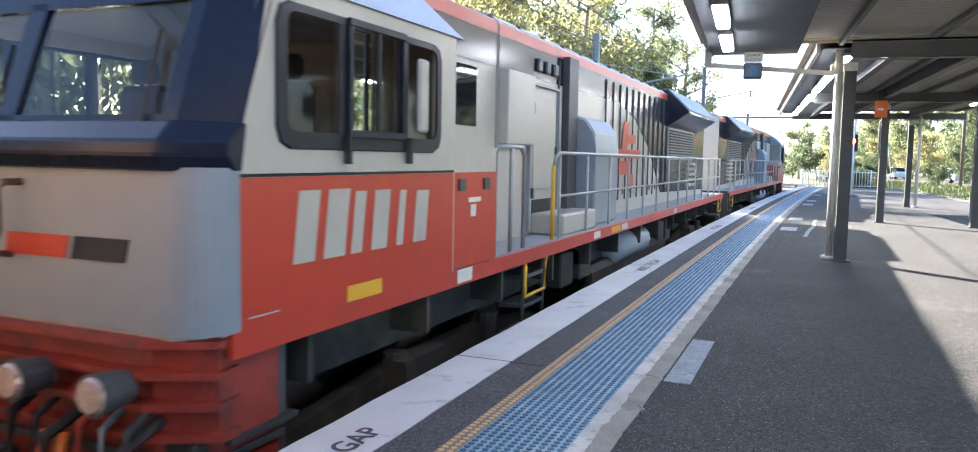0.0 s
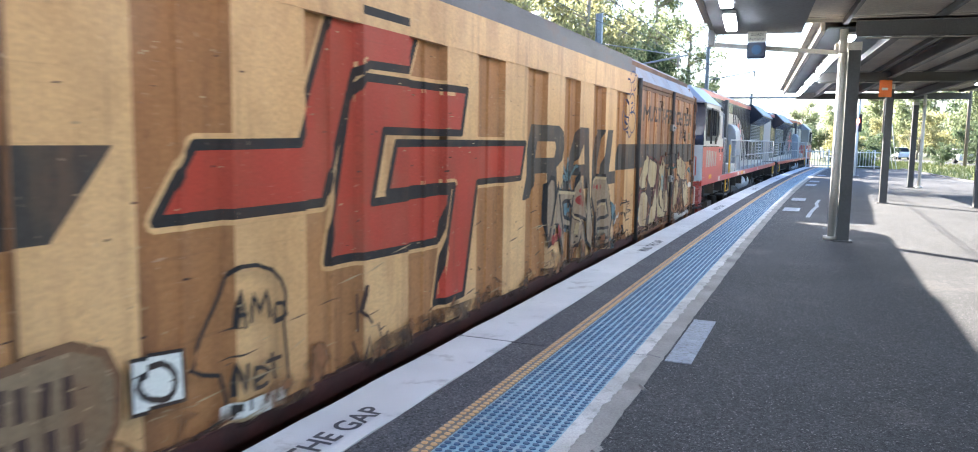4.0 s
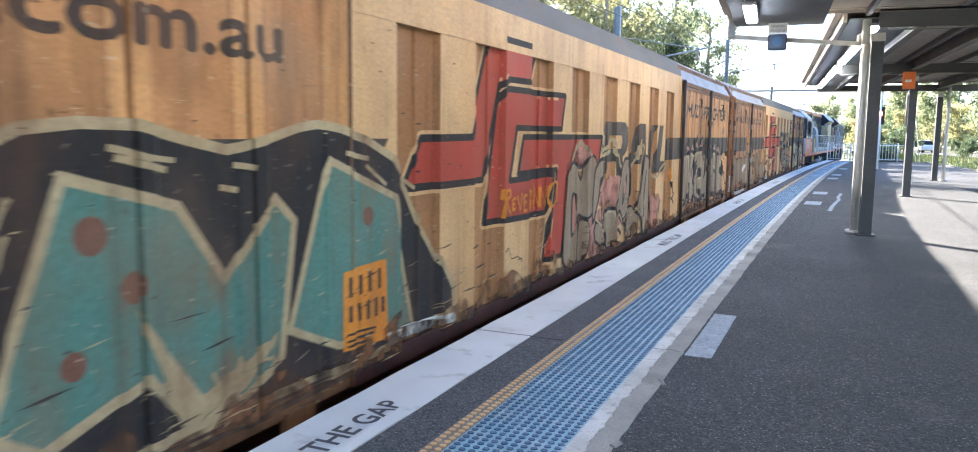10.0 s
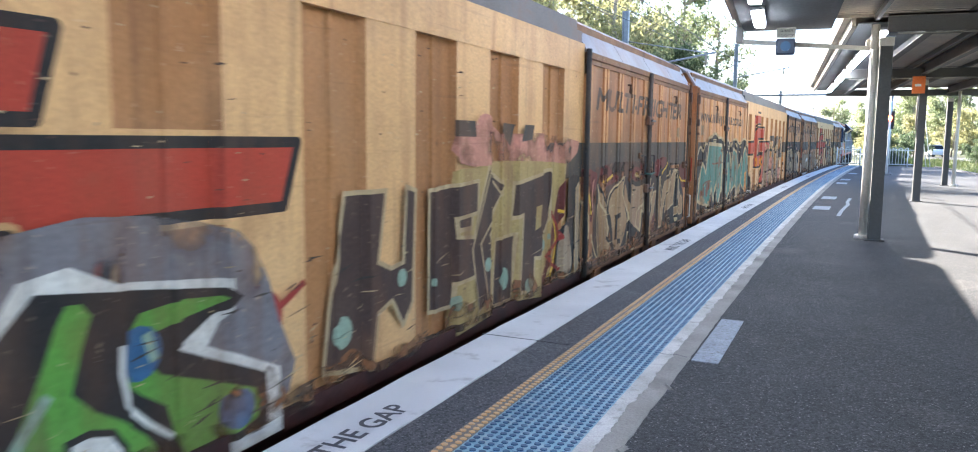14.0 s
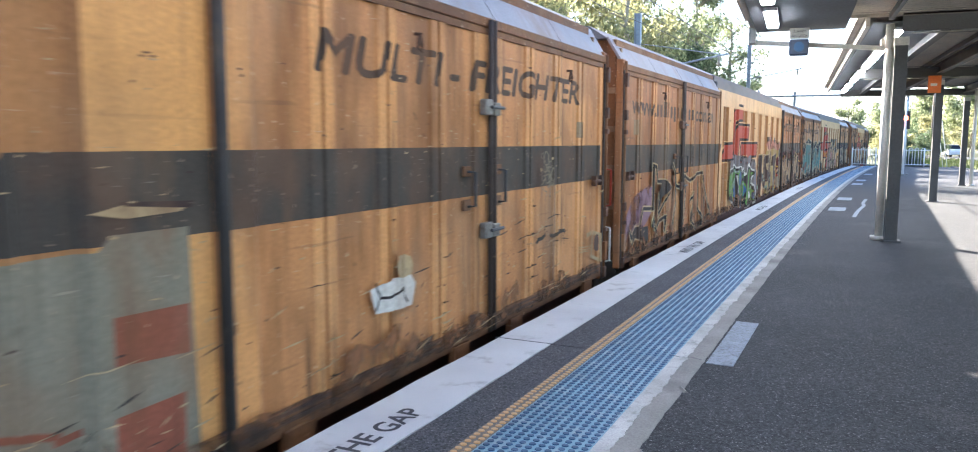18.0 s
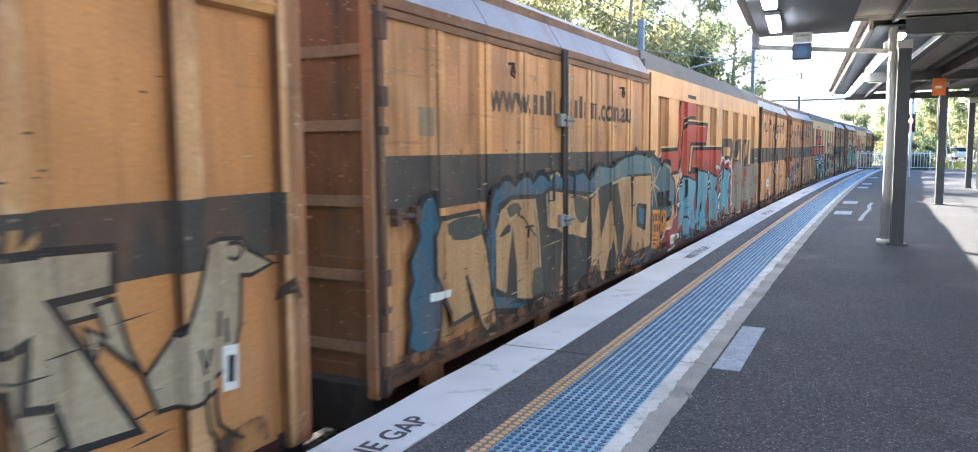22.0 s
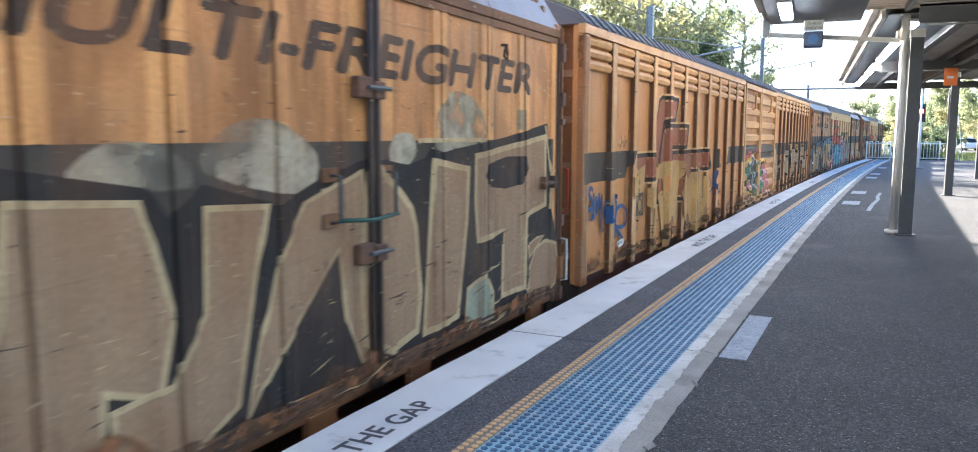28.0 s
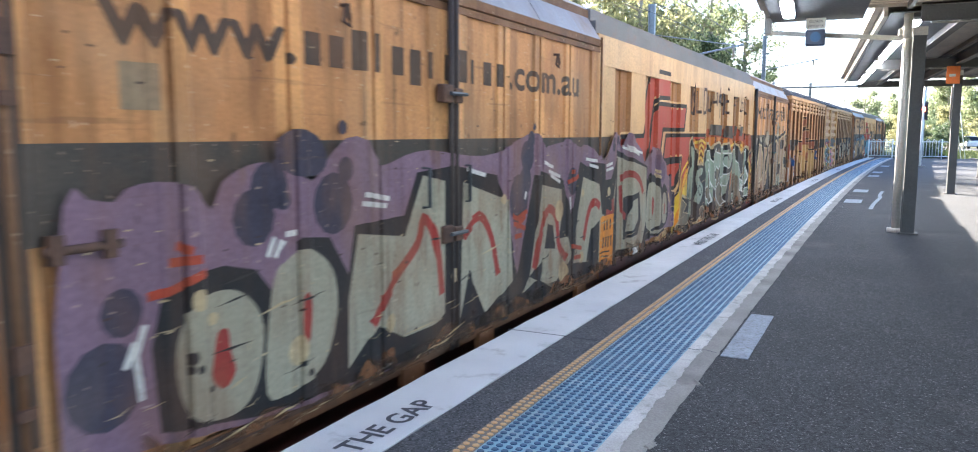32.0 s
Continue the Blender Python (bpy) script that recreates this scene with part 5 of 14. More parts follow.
    for s, v in ((1, V0), (-1, VAN_L)):
        a, b = sorted((v + s * 0.015, v + s * 0.115))
        bar = vbox("lock_channel", (SIDE - 0.01, SIDE + 0.014, a, b, -0.1, 2.32), DARK_RUST, root, "dark greasy lock channel", 0.004)
        for z, h in ((2.12, 0.16), (1.72, 0.12), (1.55, 0.05), (0.62, 0.1), (0.45, 0.04)):
            boxed("bar_collar", (SIDE + 0.014, SIDE + 0.052, v + s * 0.06 - 0.034, v + s * 0.06 + 0.034, z, z + h), RUST, bar)
        boxed("hinge_block", (SIDE + 0.014, SIDE + 0.05, v + s * 0.065 - 0.04, v + s * 0.065 + 0.04, 0.12, 0.33), RECESS_OLD, bar)
        boxed("hinge_block", (SIDE + 0.014, SIDE + 0.045, v + s * 0.06 - 0.03, v + s * 0.06 + 0.03, -0.08, 0.04), RUST, bar)
    for seam in (SEAM_R, SEAM_F):
        lock_rods(root, seam, steel=RUST if dark_locks else None)
    van_ends(root, END_PAINT)
    under(root)
    for v in (0.42, VAN_L - 0.35):
        bolt = vrod("corner_bolt", [(SIDE + 0.03, v - 0.16, 1.03), (SIDE + 0.03, v + 0.16, 1.03)], 0.018, RUST, root, "rusty sliding bolt")
        for d in (-0.12, 0.1):
            boxed("bolt_keeper", (SIDE, SIDE + 0.05, v + d - 0.02, v + d + 0.03, 0.98, 1.09), RUST, bolt)
    for z0, z1, m, l in ((0.72, 1.16, LOGO_RED, "red grab iron"), (0.08, 0.5, SIGN_WHITE, "white grab iron")):
        vrod("grab_iron", [(SIDE - 0.02, VAN_L - 0.02, z0), (SIDE + 0.07, VAN_L, z0 + 0.02), (SIDE + 0.07, VAN_L, z1 - 0.02), (SIDE - 0.02, VAN_L - 0.02, z1)], 0.013, m, root, l)
    return root


def louvre_van(label):
    """A van with close upright ribs, louvres under the roof and slatted doors in the middle."""
    root = thing("louvred_van", label, "freight van", "vans of the train")
    prof = LOUVRE_PROFILE
    ribs = [0.19] + [1.06 + 0.828 * i for i in range(11)] + [15.23 + 0.8 * i for i in range(9)] + [VAN_L - 0.1]
    for v0, v1 in ((V0, 9.4), (14.0, VAN_L)):
        bm = bmesh.new()
        box(bm, SIDE - 0.13, SIDE - 0.075, v0, v1, -0.08, 2.55)
        vpart("side_panel", bm, PANEL_O, root, "weathered yellow steel side panel")
        bm = bmesh.new()
        for z in (2.12, 2.24, 2.36):
            prism_y(bm, [(SIDE - 0.076, z), (SIDE - 0.03, z + 0.015), (SIDE - 0.015, z + 0.06), (SIDE - 0.04, z + 0.1), (SIDE - 0.076, z + 0.105)], v0, v1)
        box(bm, SIDE - 0.08, SIDE - 0.005, v0, v1, 2.47, 2.56)
        vpart("louvre", bm, CREAM_O, root, "pale yellow ventilation louvres")
        for r in ribs:
            if v0 <= r <= v1:
                bm = bmesh.new()
                prism_y(bm, [(SIDE - 0.075, -0.1), (SIDE, -0.1), (SIDE, 2.46), (SIDE - 0.075, 2.46)], r - 0.07, r + 0.07)
                # both sides of each rib carry their shade as a darker colour
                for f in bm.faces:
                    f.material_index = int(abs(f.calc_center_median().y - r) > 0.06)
                vpart("rib", bm, [RIB_WORN, SHADED_FLANK], root, bevel=0.012)
    for a, b in ((9.45, 11.47), (11.53, 13.97)):
        bm = bmesh.new()
        box(bm, SIDE - 0.11, SIDE - 0.06, a, b, -0.08, 2.52, 0)
        for p, q in ((a, a + 0.12), (b - 0.12, b)):
            box(bm, SIDE - 0.06, SIDE + 0.01, p, q, -0.05, 2.52, 1)
        box(bm, SIDE - 0.06, SIDE + 0.01, a, b, 2.42, 2.52, 1)
        leaf = vpart("slatted_door", bm, [RECESS_D, CREAM_O], root, "yellow door with horizontal slats")
        for z in SLATS:
            bm = bmesh.new()
            prism_y(bm, [(SIDE - 0.06, z), (SIDE - 0.008, z + 0.02), (SIDE - 0.008, z + 0.13), (SIDE - 0.06, z + 0.165)], a + 0.12, b - 0.12)
            part("slat", bm, CREAM_O, leaf)
        bm = bmesh.new()
        v = (a + b) / 2 - 0.1
        rod(bm, [(SIDE - 0.01, v, 2.36), (SIDE + 0.05, v, 2.33), (SIDE + 0.05, v, 2.03), (SIDE - 0.01, v, 2.0)], 0.018, 7)
        part("lifting_bar", bm, CREAM_O, leaf, "worn upright lifting bar", smooth=True)
        for v in (a + 0.55, b - 0.55):
            boxed("roller_hanger", (SIDE - 0.02, SIDE + 0.04, v - 0.1, v + 0.1, -0.12, -0.02), RUST, leaf)
    vbox("meeting_strip", (SIDE - 0.05, SIDE + 0.005, 11.475, 11.525, -0.04, 2.5), DARK_RUST, root, "dark strip where the doors meet")
    vbox("door_rail", (SIDE - 0.02, SIDE + 0.05, 8.6, 15.3, -0.13, -0.06), RUST, root)
    bm = bmesh.new()
    prism_y(bm, [(-SIDE, 2.56), (SIDE, 2.56), (SIDE - 0.12, 2.68), (SIDE - 0.5, 2.84), (0, 2.93), (-SIDE + 0.5, 2.84)], V0, VAN_L)
    k = 0
    while k * 0.28 < VAN_L - 0.2:
        v = 0.1 + k * 0.28
        vs = [(SIDE - 0.0, 2.565), (SIDE + 0.012, 2.575), (SIDE - 0.105, 2.7), (SIDE - 0.48, 2.86), (SIDE - 0.5, 2.845), (SIDE - 0.12, 2.685)]
        prism_y(bm, vs, v, v + 0.1)
        k += 1
    vpart("roof", bm, ROOF_METAL, root, "grey ribbed van roof")
    bm = bmesh.new()
    box(bm, -SIDE, SIDE - 0.14, 0.25, VAN_L - 0.25, -0.05, 2.56)
    vpart("inner_body", bm, BROWN, root)
    van_ends(root, END_PAINT)
    under(root)
    return root

# ---- the locomotives ----
LOCO_L = 21.4


def loft(bm, sections, mi=0):
    rings = [[bm.verts.new(p) for p in s] for s in sections]
    k = len(rings[0])
    for a, b in zip(rings, rings[1:]):
        for i in range(k):
            bm.faces.new((a[i], a[(i + 1) % k], b[(i + 1) % k], b[i])).material_index = mi
    bm.faces.new(rings[0][::-1]).material_index = mi
    bm.faces.new(rings[-1]).material_index = mi


def slanted_bar(v, w, z0, z1, lean):
    return [(v, z0), (v + w, z0), (v + w + lean, z1), (v + lean, z1)]


def plate(bm, pts, x, thick, side):
    """A flat plate with an outline in (v, z) on one side of the body."""
    prism_x(bm, pts, side * x, side * (x + thick))


def locomotive(label):
    root = thing("locomotive", label, "locomotive", "locomotives")
    # cab shell
    NX, NV, CV = 1.24, 0.33, 0.53            # nose half width, nose front, corner
    bm = bmesh.new()
    secs = []
    for x, d in ((-1.47, CV), (-NX, NV), (NX, NV), (1.47, CV)):
        secs.append([(x, v + d * (1 if i < 3 else 0), z) for i, (v, z) in enumerate(((0.0, 0.52), (0.0, 1.4), (0.05, 1.5), (3.05, 1.5), (3.05, 0.52)))])
    loft(bm, secs)
    cab = vpart("cab_body", bm, LOCO_CREAM, root, "cream steel cab body")

    def on_cab(name, bm, mats, label="", bevel=0.0, smooth=False):
        return part(name, bm, mats, cab, label, smooth, bevel)

    for s in (-1, 1):
        bm = bmesh.new()
        plate(bm, [(0.56, 0.5), (3.02, 0.5), (3.02, 1.35), (0.56, 1.35)], 1.47, 0.006, s)
        on_cab("red_side_panel", bm, LOCO_RED, "glossy red lower cab side")
        bm = bmesh.new()
        plate(bm, [(0.56, 1.352), (3.02, 1.352), (3.02, 1.37), (0.56, 1.37)], 1.47, 0.008, s)
        on_cab("belt_line", bm, LOCO_NAVY)
        bm = bmesh.new()
        plate(bm, [(0.62, 0.62), (0.86, 0.62), (0.86, 0.628), (0.62, 0.628)], 1.476, 0.003, s)
        on_cab("scratch", bm, LOCO_CREAM)
        bm = bmesh.new()
        plate(bm, [(0.7, 0.44), (0.83, 0.44), (0.83, 0.49), (0.7, 0.49)], 1.47, 0.004, s)
        on_cab("notice_plate", bm, SIGN_WHITE, "small white notice plate")
    bm = bmesh.new()            # nose face, lip and windscreen surround follow the shell, a little proud of it
    arc = [(1.2 + 0.274 * math.sin(a), NV + 0.23 * (1 - math.cos(a))) for a in (i * math.pi / 18 for i in range(10))]
    edge = [(-x, d) for x, d in arc[::-1]] + arc
    loft(bm, [[(x, v + d - 0.012, z) for v, z in ((0, 0.56), (0, 1.4), (0.03, 1.4), (0.03, 0.56))] for x, d in edge])
    on_cab("nose_panel", bm, LOCO_SILVER, "pale silver-blue nose panel", smooth=False)
    bm = bmesh.new()
    loft(bm, [[(x, v + d, z) for v, z in ((0, 1.38), (-0.05, 1.46), (-0.03, 1.53), (0.07, 1.63), (0.1, 1.63), (0.06, 1.38))] for x, d in ((-1.478, CV - 0.01), (-NX, NV - 0.05), (NX, NV - 0.05), (1.478, CV - 0.01))])
    on_cab("nose_lip", bm, LOCO_NAVY, "glossy navy lip under the windscreen", bevel=0.012)
    # windscreen: pillars and rails round two clear panes, in a plane that leans back
    def screen(x, z, out=0.0):
        f = (z - 1.55) / 0.85
        back = max(0.0, (abs(x) - NX) / (1.47 - NX)) * (CV - NV)
        return (x, NV + 0.03 + 0.31 * f + back - out, z)

    for x0, x1, x2, x3, z0, z1 in ((-1.474, -1.14, -1.14, -1.474, 1.5, 2.42), (1.14, 1.474, 1.474, 1.14, 1.5, 2.42), (-0.07, 0.07, 0.07, -0.07, 1.6, 2.3), (-1.14, 1.14, 1.14, -1.14, 1.5, 1.66), (-1.14, 1.14, 1.14, -1.14, 2.26, 2.42)):
        bm = bmesh.new()
        ring = [screen(x0, z0), screen(x1, z0), screen(x2, z1), screen(x3, z1)]
        if x1 - x0 > 0.3 and x1 - x0 < 1:
            mid = NX if x0 > 0 else -NX
            ring = [screen(x0, z0), screen(mid, z0), screen(x1, z0), screen(x1, z1), screen(mid, z1), screen(x0, z1)]
        k = len(ring)
        fr = [bm.verts.new((x, y - 0.012, z)) for x, y, z in ring]
        bk = [bm.verts.new((x * 0.985, y + 0.045, z)) for x, y, z in ring]
        quads = ((0, 1, 4, 5), (1, 2, 3, 4)) if k == 6 else ((0, 1, 2, 3),)
        for q in quads:
            bm.faces.new([fr[c] for c in q])
            bm.faces.new([bk[c] for c in q[::-1]])
        for c in range(k):
            bm.faces.new((fr[c], bk[c], bk[(c + 1) % k], fr[(c + 1) % k]))
        on_cab("windscreen_frame", bm, LOCO_NAVY, "glossy navy windscreen surround")
    for x0, x1 in ((-1.14, -0.07), (0.07, 1.14)):
        bm = bmesh.new()
        bm.faces.new([bm.verts.new(screen(x, z, -0.01)) for x, z in ((x0, 1.66), (x1, 1.66), (x1, 2.26), (x0, 2.26))])
        on_cab("windscreen", bm, CLEAR, "clear windscreen glass").visible_shadow = False
        bm = bmesh.new()
        rod(bm, [screen(x1 - 0.1, 1.62, 0.03), screen(x1 - 0.14, 2.1, 0.03)], 0.012, 6)
        on_cab("wiper", bm, BLACK)
    # cab sides above the window line, and the inside
    for s in (-1, 1):
        for a, b, z0, z1 in ((0.8, 0.88, 1.5, 2.42), (2.74, 3.05, 1.5, 2.42), (0.88, 2.74, 2.28, 2.42), (0.88, 2.74, 1.5, 1.56)):
            bm = bmesh.new()
            plate(bm, [(a, z0), (b, z0), (b, z1), (a, z1)], 1.42, 0.05, s)
            on_cab("cab_side", bm, LOCO_CREAM)
        bm = bmesh.new()
        plate(bm, [(0.56, 1.5), (0.8, 1.5), (0.8, 2.42), (0.84, 2.42)], 1.42, 0.05, s)
        on_cab("cab_corner", bm, LOCO_CREAM)
    vbox("rear_bulkhead", (-1.42, 1.42, 3.0, 3.04, 1.5, 2.42), CAB_LINING, root, "beige rear bulkhead inside the cab")
    vbox("driving_desk", (-1.2, 1.2, 0.62, 1.1, 1.5, 1.66), DARK_GREY, root, "dark driving desk", bevel=0.03)
    for x in (-0.75, 0.6):
        vbox("seat_back", (x - 0.24, x + 0.24, 2.0, 2.14, 1.5, 1.98), SEAT_CLOTH, root, "dark crew seat back", bevel=0.05)
        vbox("headrest", (x - 0.14, x + 0.14, 2.02, 2.12, 2.0, 2.18), SEAT_CLOTH, root, bevel=0.04)
    for m, a, b in ((LOCO_RED, 0.06, 0.53), (LOCO_NAVY, 0.57, 0.95)):
        bm = bmesh.new()
        prism_y(bm, [(a, 0.91), (b, 0.91), (b + 0.03, 1.03), (a + 0.03, 1.03)], NV - 0.02, NV - 0.01)
        on_cab("nose_stripe", bm, m)
    # roof, sloped at the sides
    bm = bmesh.new()
    secs = [[(x, v, z) for x, z in ((-1.49, 2.4), (1.49, 2.4), (1.0 - i, 2.84 - j), (-1.0 + i, 2.84 - j))] for v, i, j in ((0.62, 0.05, 0.3), (1.05, 0.0, 0.0), (3.15, 0, 0))]
    loft(bm, secs)
    vpart("cab_roof", bm, LOCO_SILVER, root, "silver-blue sloped cab roof")
    vbox("number_box", (-0.7, 0.7, 0.56, 1.05, 2.5, 2.74), LOCO_NAVY, root, "dark headboard box with plain bars", bevel=0.03)
    for i in range(6):
        vbox("headboard_bar", (-0.55 + i * 0.19, -0.42 + i * 0.19, 0.552, 0.56, 2.56, 2.68), SIGN_WHITE, root)
    # side windows
    for s in (-1, 1):
        def ring_of(a, b, c, d, r):
            return [(a + r, c), (b - r, c), (b - r * 0.3, c + r * 0.3), (b, c + r), (b, d - r), (b - r * 0.3, d - r * 0.3), (b - r, d), (a + r, d), (a + r * 0.3, d - r * 0.3), (a, d - r), (a, c + r), (a + r * 0.3, c + r * 0.3)]

        bm = bmesh.new()                     # the surround is one pressed frame with rounded corners
        rings = []
        for x, pts in ((1.471, ring_of(0.84, 2.78, 1.5, 2.3, 0.12)), (1.488, ring_of(0.85, 2.77, 1.51, 2.29, 0.11)), (1.488, ring_of(0.93, 2.7, 1.6, 2.25, 0.07)), (1.471, ring_of(0.93, 2.7, 1.6, 2.25, 0.07))):
            rings.append([bm.verts.new((s * x, v, z)) for v, z in pts])
        for p, q in zip(rings, rings[1:]):
            for k in range(12):
                bm.faces.new((p[k], p[(k + 1) % 12], q[(k + 1) % 12], q[k]))
        win = vpart("side_window", bm, WINDOW_FRAME, root, "dark framed sliding cab window")
        for a, b in ((1.42, 1.56), (2.12, 2.26)):
            bm = bmesh.new()
            plate(bm, [(a, 1.6), (b, 1.6), (b, 2.25), (a, 2.25)], 1.472, 0.012, s)
            part("mullion", bm, WINDOW_FRAME, win)
        for a, b in ((0.93, 1.42), (1.56, 1.835), (1.865, 2.12), (2.26, 2.7)):
            bm = bmesh.new()
            bm.faces.new([bm.verts.new((s * 1.45, v, z)) for v, z in ((a, 1.6), (b, 1.6), (b, 2.25), (a, 2.25))])
            part("pane", bm, CLEAR, win).visible_shadow = False
        for a, b, c, d in ((1.5, 1.545, 1.63, 2.25), (2.15, 2.195, 1.63, 2.25), (1.5, 2.195, 1.58, 1.628), (1.5, 2.195, 2.252, 2.3), (1.835, 1.865, 1.63, 2.25)):
            bm = bmesh.new()
            plate(bm, [(a, c), (b, c), (b, d), (a, d)], 1.482, 0.03, s)
            part("sliding_frame", bm, WINDOW_FRAME, win, bevel=0.006)
        for v in (1.47, 2.23):
            bm = bmesh.new()
            plate(bm, [(v + 0.01, 1.42), (v + 0.04, 1.42), (v + 0.04, 1.6), (v + 0.01, 1.6)], 1.482, 0.04, s)
            part("mirror_bracket", bm, BLACK, win)
        bm = bmesh.new()
        plate(bm, [(2.23, 1.64), (2.36, 1.64), (2.36, 2.14), (2.23, 2.14)], 1.56, 0.04, s)
        part("mirror", bm, LOCO_CREAM, win, "cream rear-view mirror", bevel=0.015)
        # number as plain bars
        for v, w, z1, lean in ((0.98, 0.2, 1.27, 0.06), (1.27, 0.22, 1.27, 0.06), (1.56, 0.12, 1.25, 0.06), (1.8, 0.19, 1.25, 0.05), (2.12, 0.09, 1.24, 0.05), (2.36, 0.19, 1.23, 0.05)):
            bm = bmesh.new()
            plate(bm, slanted_bar(v, w, 0.86, z1, lean), 1.477, 0.003, s)
            part("number_bar", bm, LOCO_CREAM, cab, "cream bar in place of a painted figure")
        bm = bmesh.new()
        plate(bm, [(1.52, 0.56), (1.93, 0.56), (1.93, 0.66), (1.52, 0.66)], 1.477, 0.004, s)
        part("yellow_plate", bm, WARN_YELLOW, cab, "small yellow plate")
    # headstock and lamps
    bm = bmesh.new()
    loft(bm, [[(x, v + d, z) for v, z in ((0.04, -0.72), (0.04, 0.6), (0.5, 0.6), (0.5, -0.72))] for x, d in ((-1.42, 0.42), (-1.1, 0.3), (1.1, 0.3), (1.42, 0.42))])
    hs = vpart("headstock", bm, PILOT_RED, root, "red pilot below the nose")
    for z in (0.02, 0.18, 0.34, 0.5):
        bm = bmesh.new()
        loft(bm, [[(x, v + d, zz) for v, zz in ((-0.05, z), (-0.05, z + 0.035), (0.1, z + 0.05), (0.1, z - 0.015))] for x, d in ((-1.45, 0.48), (-1.12, 0.3), (1.12, 0.3), (1.45, 0.48))])
        part("anticlimber_rib", bm, PILOT_RED, hs, "red horizontal buffer rib")
    for s in (-1, 1):
        for x in (0.42, 1.0):
            x *= s
            bm = bmesh.new()
            bmesh.ops.create_cone(bm, cap_ends=True, segments=20, radius1=0.085, radius2=0.11, depth=0.2, matrix=pose(x, 0.16, 0.3, 90))
            part("headlamp", bm, DARK_GREY, hs, smooth=False)
            bm = bmesh.new()
            bmesh.ops.create_cone(bm, cap_ends=True, segments=20, radius1=0.098, radius2=0.08, depth=0.03, matrix=pose(x, 0.05, 0.3, 90))
            part("lens", bm, LENS, hs, "pinkish clear lamp lens")
    for i, x in enumerate((-0.95, -0.6, -0.35, 0.3, 0.48, 0.8, 0.95, 1.12)):
        bm = bmesh.new()
        rod(bm, [(x, 0.35, 0.2), (x, 0.16, 0.1), (x + 0.03, 0.08, -0.2), (x + 0.08, 0.14, -0.5)], 0.03 if i % 2 else 0.02, 7)
        part("air_hose", bm, (BLACK, LOGO_RED, GREY_PAINT, BLACK)[i % 4], hs, smooth=True)
    for s in (-1, 1):
        bm = bmesh.new()
        plate(bm, [(0.52, -0.75), (1.02, -0.75), (1.02, 0.42), (0.52, 0.42)], 1.3, 0.1, s)
        vpart("pilot_side", bm, DARK_GREY, root, "dark grey pilot side plate", bevel=0.01)
        bm = bmesh.new()
        plate(bm, [(0.5, -0.02), (1.05, -0.02), (1.05, 0.01), (0.5, 0.01)], 1.3, 0.16, s)
        vpart("side_ledge", bm, BLACK, root)
    vbox("coupler", (-0.15, 0.15, -0.45, 0.3, -0.42, -0.15), BLACK, root, bevel=0.02)
    vrod("nose_handrail", [(0.2, 0.33, 1.3), (0.2, 0.22, 1.3), (0.17, 0.2, 1.24), (0.17, 0.2, 1.04), (0.1, 0.2, 0.92), (0.1, 0.33, 0.9)], 0.02, RUST, root, "rust-brown nose handrail")
    vbox("pilot_plate", (-1.36, 1.36, 0.36, 0.6, -0.82, 0.02), BLACK, root, "black plate below the pilot", bevel=0.02)
    vbox("pilot_step", (-1.44, 1.44, 0.3, 0.95, -0.1, -0.06), DARK_GREY, root)
    for x in (-1.2, -0.7, 0.62, 1.15):
        vrod("brake_hose", [(x, 0.34, 0.12), (x - 0.02, 0.1, 0.02), (x + 0.02, 0.06, -0.25), (x + 0.12, 0.12, -0.45)], 0.032, BLACK, root)
    vrod("red_hose", [(0.02, 0.25, 0.52), (0.0, 0.08, 0.4), (0.02, 0.06, 0.0), (-0.1, 0.1, -0.15)], 0.025, PILOT_RED, root, "red looped hose")
    for x in (0.5, 0.62):
        vrod("cable_plug", [(x, 0.2, 0.02), (x + 0.03, 0.12, -0.2)], 0.03, ORANGE, root, "orange jumper cable plug")
    # frame sill and deck
    for s in (-1, 1):
        bm = bmesh.new()
        plate(bm, [(0.5, 0.43), (20.9, 0.43), (20.9, 0.565), (0.5, 0.565)], 1.43, 0.045, s)
        vpart("frame_sill", bm, LOCO_RED, root, "red frame sill along the walkway")
        for v, w, m in ((7.2, 0.3, SIGN_WHITE), (8.1, 0.5, WARN_YELLOW), (8.7, 0.35, SIGN_WHITE), (13.0, 0.25, SIGN_WHITE)):
            bm = bmesh.new()
            plate(bm, [(v, 0.455), (v + w, 0.455), (v + w, 0.54), (v, 0.54)], 1.475, 0.003, s)
            vpart("sill_plate", bm, m, root)
    vbox("deck", (-1.44, 1.44, 3.0, 20.9, 0.5, 0.572), GREY_PAINT, root, "grey steel walkway")
    vbox("underframe", (-1.1, 1.1, 0.6, 20.6, 0.0, 0.5), BLACK, root)
    # added dark block, hides the sunlit ground that shows under the body
    vbox("centre_sill", (-0.5, 0.5, 0.6, 20.6, -0.95, 0.0), BLACK, root)
    for k in range(13):
        v = 1.2 + k * 1.5
        for s in (-1, 1):
            vbox("sill_bracket", (*sorted((s * 1.08, s * 1.42)), v, v + 0.05, 0.12, 0.43), BLACK, root)
    bm = bmesh.new()
